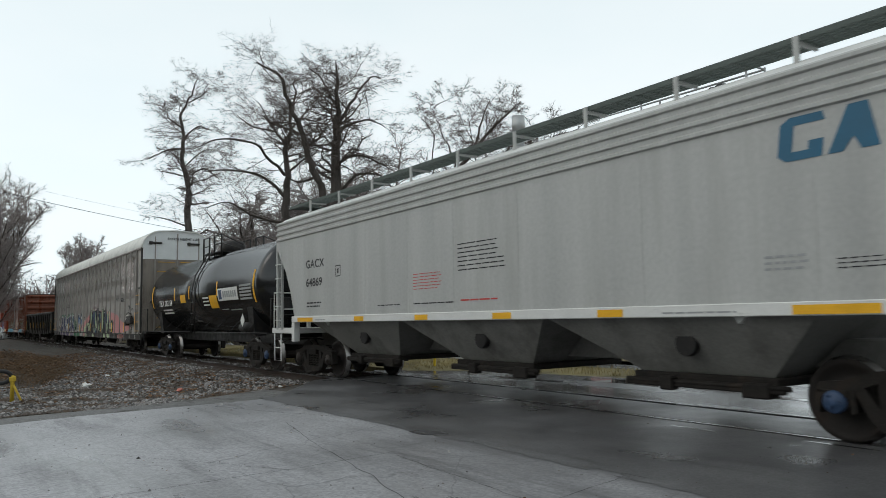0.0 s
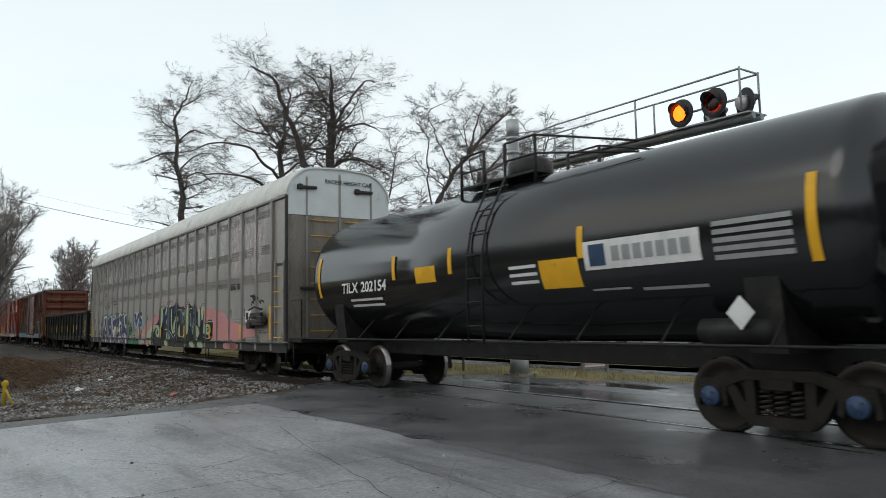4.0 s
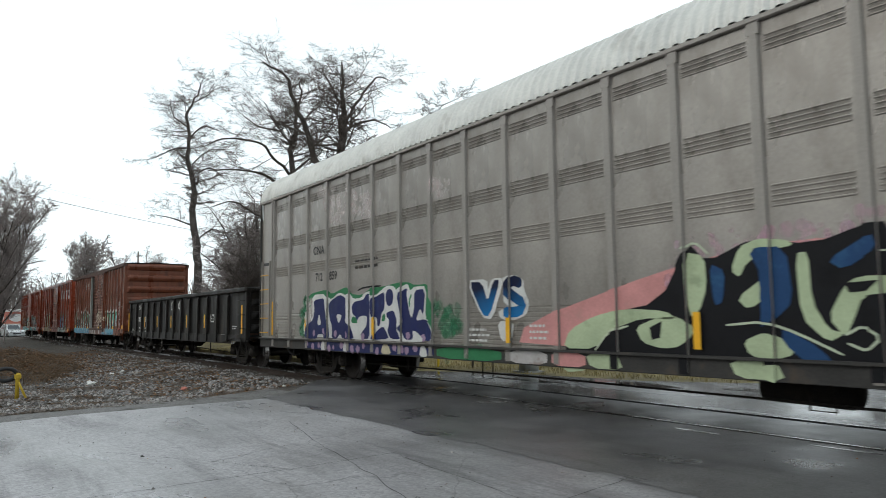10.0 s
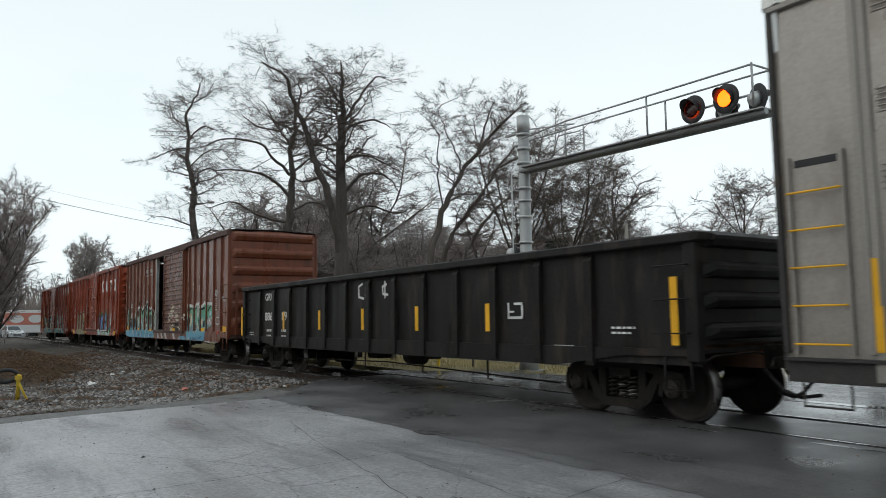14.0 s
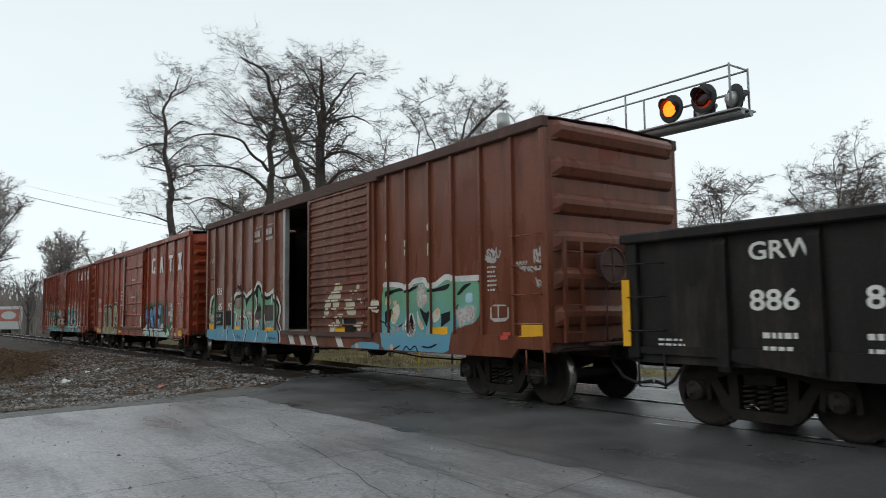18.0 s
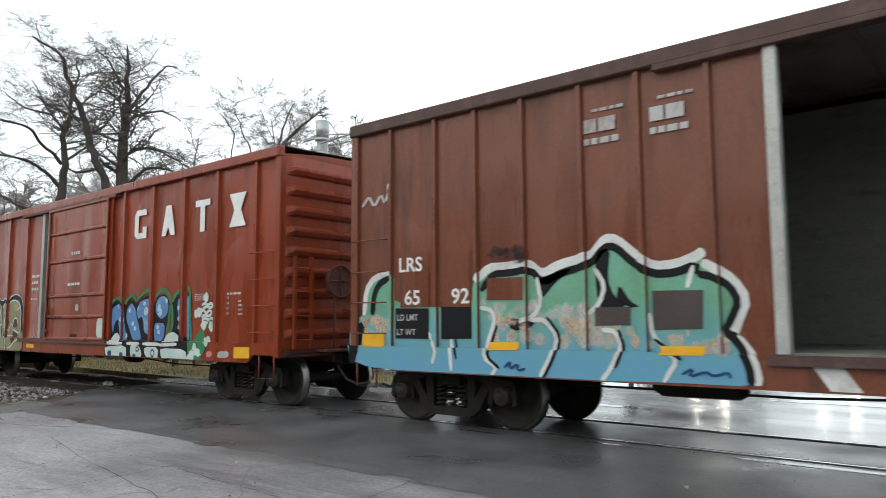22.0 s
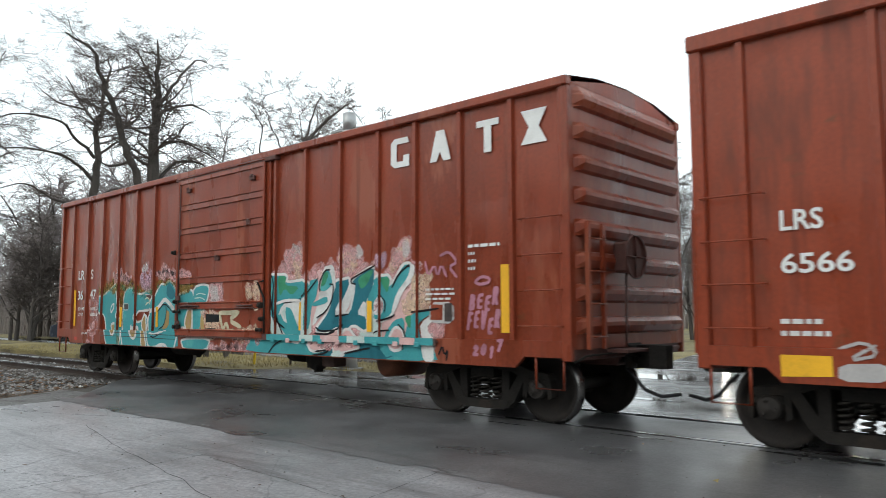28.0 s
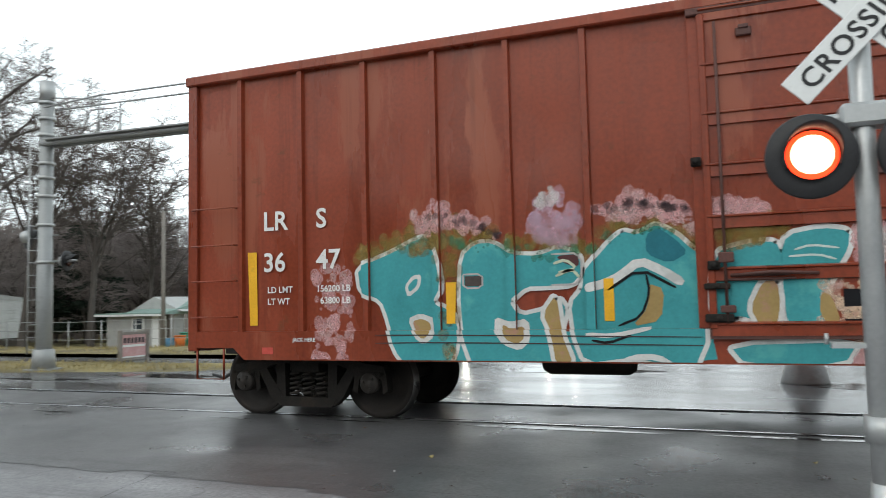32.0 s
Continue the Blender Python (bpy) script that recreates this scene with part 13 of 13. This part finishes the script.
def vehicle(name, x, y, z, turn, paint, label, tall=1.42, lit=False, length=4.5):
    """A car: body with wheel arches, glasshouse, windows, wheels, lamps; it heads along its own +x."""
    k, hl = tall / 1.42, length / 2
    car = thing(name, pose(x, y, z, 0, 0, turn), label, "car")
    side = [(-hl, 0.42), (-hl + 0.05, 0.85 * k), (-hl + 0.5, 0.93 * k), (hl - 1.35, 0.90 * k), (hl - 0.3, 0.74 * k), (hl - 0.02, 0.60 * k), (hl, 0.32), (hl - 0.1, 0.24)]
    for cx in (hl - 0.85, -hl + 0.85):
        arch = [(cx + 0.38 * math.cos(a), 0.30 + 0.38 * math.sin(a)) for a in [i * math.pi / 8 for i in range(9)]]
        side += [(cx + 0.38, 0.24)] + arch + [(cx - 0.38, 0.24)]
    side.append((-hl + 0.08, 0.26))
    part("body", Geo().prism(side, "y", -0.86, 0.86), paint, car)
    g = Geo()
    low = [(-hl + 0.35, 0.92 * k), (hl - 1.2, 0.90 * k)]
    up = [(-hl + 1.0, tall - 0.02), (-hl + 1.4, tall), (hl - 2.3, tall), (hl - 2.0, tall - 0.03)]
    ring = [(low[0][0], -0.80, low[0][1]), (low[1][0], -0.80, low[1][1]), (low[1][0], 0.80, low[1][1]), (low[0][0], 0.80, low[0][1])]
    cap = [(up[0][0], -0.60, up[0][1]), (up[3][0], -0.60, up[3][1]), (up[3][0], 0.60, up[3][1]), (up[0][0], 0.60, up[0][1])]
    g.add(ring + cap, [(0, 1, 5, 4), (1, 2, 6, 5), (2, 3, 7, 6), (3, 0, 4, 7), (4, 5, 6, 7)])
    part("cabin", g, paint, car)

    def on(a, b, c, d, s, t0, t1, u0, u1):
        """A pane inset in one face of the cabin."""
        def at(u, t):
            p = [a[i] + (b[i] - a[i]) * u for i in range(3)]
            q = [d[i] + (c[i] - d[i]) * u for i in range(3)]
            return [p[i] + (q[i] - p[i]) * t for i in range(3)]
        pts = [at(u0, t0), at(u1, t0), at(u1, t1), at(u0, t1)]
        nrm = (Vector(pts[1]) - Vector(pts[0])).cross(Vector(pts[3]) - Vector(pts[0])).normalized() * 0.008 * s
        part("window", Geo().face([Vector(p) + nrm for p in pts]), pane_m, car, "dark glass")
    on(ring[1], ring[2], cap[2], cap[1], 1, 0.10, 0.92, 0.06, 0.94)
    on(ring[3], ring[0], cap[0], cap[3], 1, 0.15, 0.9, 0.08, 0.92)
    for u0, u1 in ((0.12, 0.48), (0.52, 0.90)):
        on(ring[0], ring[1], cap[1], cap[0], 1, 0.12, 0.88, u0, u1)
        on(ring[2], ring[3], cap[3], cap[2], 1, 0.12, 0.88, u0, u1)
    for cx in (hl - 0.85, -hl + 0.85):
        for s in (-1, 1):
            w = part("wheel", Geo().lathe((cx, s * 0.76, 0.31), "y", [(-0.10, 0.22), (-0.10, 0.29), (-0.07, 0.31), (0.07, 0.31), (0.10, 0.29), (0.10, 0.22), (0.02, 0.21)], 20), tyre_m, car, "black tyre")
            part("rim", Geo().lathe((cx, s * 0.80, 0.31), "y", [(-0.05, 0.21), (0.05, 0.21), (0.03, 0.12), (0.04, 0.0)], 16), chrome_m, w, "bright rim")
    for s in (-1, 1):
        part("headlight", Geo().lathe((hl - 0.10, s * 0.62, 0.62 * k), "x", [(0.0, 0.11), (0.11, 0.10), (0.14, 0.0)], 14), headlight_m if lit else chrome_m, car, "lit headlight" if lit else "clear headlight")
    part("grille", Geo().box(hl - 0.06, hl + 0.01, -0.40, 0.40, 0.42, 0.58, 0.01), black_m, car)
    part("bumper", Geo().box(hl - 0.08, hl + 0.05, -0.84, 0.84, 0.26, 0.42, 0.03), paint, car)
    part("mirror", Geo().box(hl - 1.75, hl - 1.6, -0.98, -0.84, 0.90 * k, 1.02 * k, 0.02), paint, car)
    return car


vehicle("car", -31.0, 6.9, -0.16, 0, silver_m, "silver sedan parked on the side street")
x, y = polar(-67.4, 48)
vehicle("car", x, y, lie(x, y), 30, dark_car, "dark car parked in the yard", 1.5)
x, y = polar(-10.8, 36)
vehicle("car", x, y, street_z(y), -101, silver_m, "silver car waiting on the wet street with lit headlights", lit=True)
x, y = polar(-18.2, 33)
vehicle("car", x, y, street_z(y), -105, dark_car, "dark car waiting on the wet street with lit headlights", 1.7, lit=True)

# teal truck behind the waiting car
x, y = polar(-11.5, 66)
tz = street_z(y)
tr = thing("truck", pose(x, y, tz, 0, 0, -101), "teal truck with a white box trailer on the street", "truck")
part("cab", Geo().prism([(0.0, 0.9), (0.0, 3.0), (-0.35, 3.35), (-1.9, 3.45), (-1.9, 0.9)], "y", -1.2, 1.2), teal_m, tr, "teal cab")
part("hood", Geo().prism([(0.0, 0.7), (0.0, 1.75), (1.2, 1.55), (1.35, 1.4), (1.35, 0.7)], "y", -0.85, 0.85), teal_m, tr, "teal hood")
part("windscreen", Geo().box(0.002, 0.02, -1.05, 1.05, 1.85, 2.75), pane_m, tr, "dark windscreen")
part("grille", Geo().box(1.351, 1.38, -0.5, 0.5, 0.8, 1.45, 0.01), chrome_m, tr, "chrome grille")
part("bumper", Geo().box(1.2, 1.5, -1.2, 1.2, 0.4, 0.72, 0.03), chrome_m, tr, "chrome bumper")
for s in (-1, 1):
    part("headlight", Geo().lathe((1.3, s * 0.98, 0.95), "x", [(0.0, 0.13), (0.1, 0.12), (0.12, 0)], 14), headlight_m, tr, "lit headlight")
    part("fender", Geo().box(0.2, 1.3, s * 0.86, s * 1.2, 0.72, 1.08, 0.06), teal_m, tr)
    part("wheel", Geo().lathe((0.75, s * 1.0, 0.5), "y", [(-0.14, 0.3), (-0.14, 0.5), (0.14, 0.5), (0.14, 0.3)], 20), tyre_m, tr, "black tyre")
for k in range(5):
    part("marker_light", Geo().box(-0.36, -0.26, -0.8 + k * 0.4 - 0.05, -0.8 + k * 0.4 + 0.05, 3.36, 3.44), amber_m, tr, "amber roof light")
part("trailer", Geo().box(-14.0, -2.3, -1.25, 1.25, 1.1, 3.55, 0.03), frame_white, tr, "white box trailer")
part("chassis", Geo().box(-13.8, 1.2, -0.5, 0.5, 0.55, 0.9), black_m, tr)
for xx in (-1.5, -12.6):
    for s in (-1, 1):
        part("wheel", Geo().lathe((xx, s * 1.0, 0.5), "y", [(-0.16, 0.3), (-0.16, 0.5), (0.16, 0.5), (0.16, 0.3)], 20), tyre_m, tr, "black tyre")

# poles and wires
def wire(name, a, b, sag, r):
    pts = []
    for i in range(17):
        t = i / 16
        pts.append((a[0] + (b[0] - a[0]) * t, a[1] + (b[1] - a[1]) * t, a[2] + (b[2] - a[2]) * t - sag * 4 * t * (1 - t)))
    return thing(name, pose(0, 0, 0), "thin dark overhead cable", "cable", "overhead cables", Geo().tube(pts, r, 5), wire_m)


def up(az, d, el):
    x, y = polar(az, d)
    return (x, y, EYE[2] + d * math.tan(radians(el)))


wire("cable", up(-94, 50, 10.4), up(-70, 66, 6.0), 0.4, 0.018)
wire("cable", up(-94, 50, 11.1), up(-70, 66, 6.7), 0.4, 0.006)
for az, d, el, lb in ((-78.5, 90, 5.0, "grey wooden utility pole beside the track"), (-41.85, 31, 6.5, "thin grey utility pole by the house")):
    x, y = polar(az, d)
    top = EYE[2] + d * math.tan(radians(el))
    p = thing("utility_pole", pose(x, y, lie(x, y) - 0.1), lb, "pole")
    part("shaft", Geo().lathe((0, 0, 0), "z", [(0.0, 0.12 if d > 60 else 0.09), (top + 0.5, 0.09 if d > 60 else 0.07), (top + 0.5, 0)], 12), post_wood, p)
    if d > 60:
        part("cross_arm", Geo().box(-1.0, 1.0, -0.05, 0.05, top - 0.1, top + 0.02), post_wood, p)
# a painted trailer and a pale pickup far beyond the bend
x, y = polar(-87.0, 118)
ft = thing("trailer", pose(x, y, -0.6, 0, 0, 78), "far white box trailer with a red painted band", "trailer")
part("body", Geo().box(-6.0, 6.0, -1.2, 1.2, 0.9, 4.0, 0.04), frame_white, ft, "white box body")
part("painted_band", Geo().box(-5.9, 5.9, -1.225, -1.205, 2.0, 3.6), red_litter, ft, "faded red painted band")
for k in range(5):
    part("pale_oval", Geo().prism(disc(-4.6 + k * 2.3, 2.8, 0.55, 14, 1.6), "y", -1.235, -1.227), frame_white, ft, "pale oval patch")
for k in (-4.6, -3.6, 4.2):
    for sd in (-1, 1):
        part("wheel", Geo().lathe((k, sd * 1.0, 0.5), "y", [(-0.14, 0.3), (-0.14, 0.5), (0.14, 0.5), (0.14, 0.3)], 18), tyre_m, ft, "black tyre")
x, y = polar(-86.2, 104)
vehicle("car", x, y, lie(x, y), 10, silver_m, "pale car parked far beyond the bend", 1.6)

# ---- what moves ----
def gone(t):
    return float(np.interp(t, [a for a, _ in GONE], [b for _, b in GONE]))


def motions():
    for car, x in CARS:
        walk(car, [(t, pose(x + d, bend(x + d), 0, 0, 0, swing(x + d))) for t, d in GONE])
    steps = [i * 0.1 for i in range(321)]
    for w, dx in WHEELS:
        walk(w, [(t, Matrix.Translation((dx, 0, WHEEL_R)) @ Matrix.Rotation(gone(t) / WHEEL_R, 4, "Y")) for t in steps])
    # the two lenses of a pair show their bright faces in turn
    for lens, which, late in FLASH:
        at = lens.matrix_basis.translation.copy()
        turned = 0 if which == "second" else 180
        rows = [(0, Matrix.Translation(at) @ pose(0, 0, 0, 0, 0, turned))]
        for k in range(-5, 18):
            for t in (5.86 + 1.565 * k + late, 6.62 + 1.565 * k + late):
                if 0.1 < t < 31.95:
                    for dt, d in ((-0.07, 0), (-0.03, 60), (0.02, 120), (0.06, 180)):
                        rows.append((t + dt, Matrix.Translation(at) @ pose(0, 0, 0, 0, 0, turned + d)))
                    turned += 180
        rows.append((32, rows[-1][1]))
        walk(lens, rows)


motions()
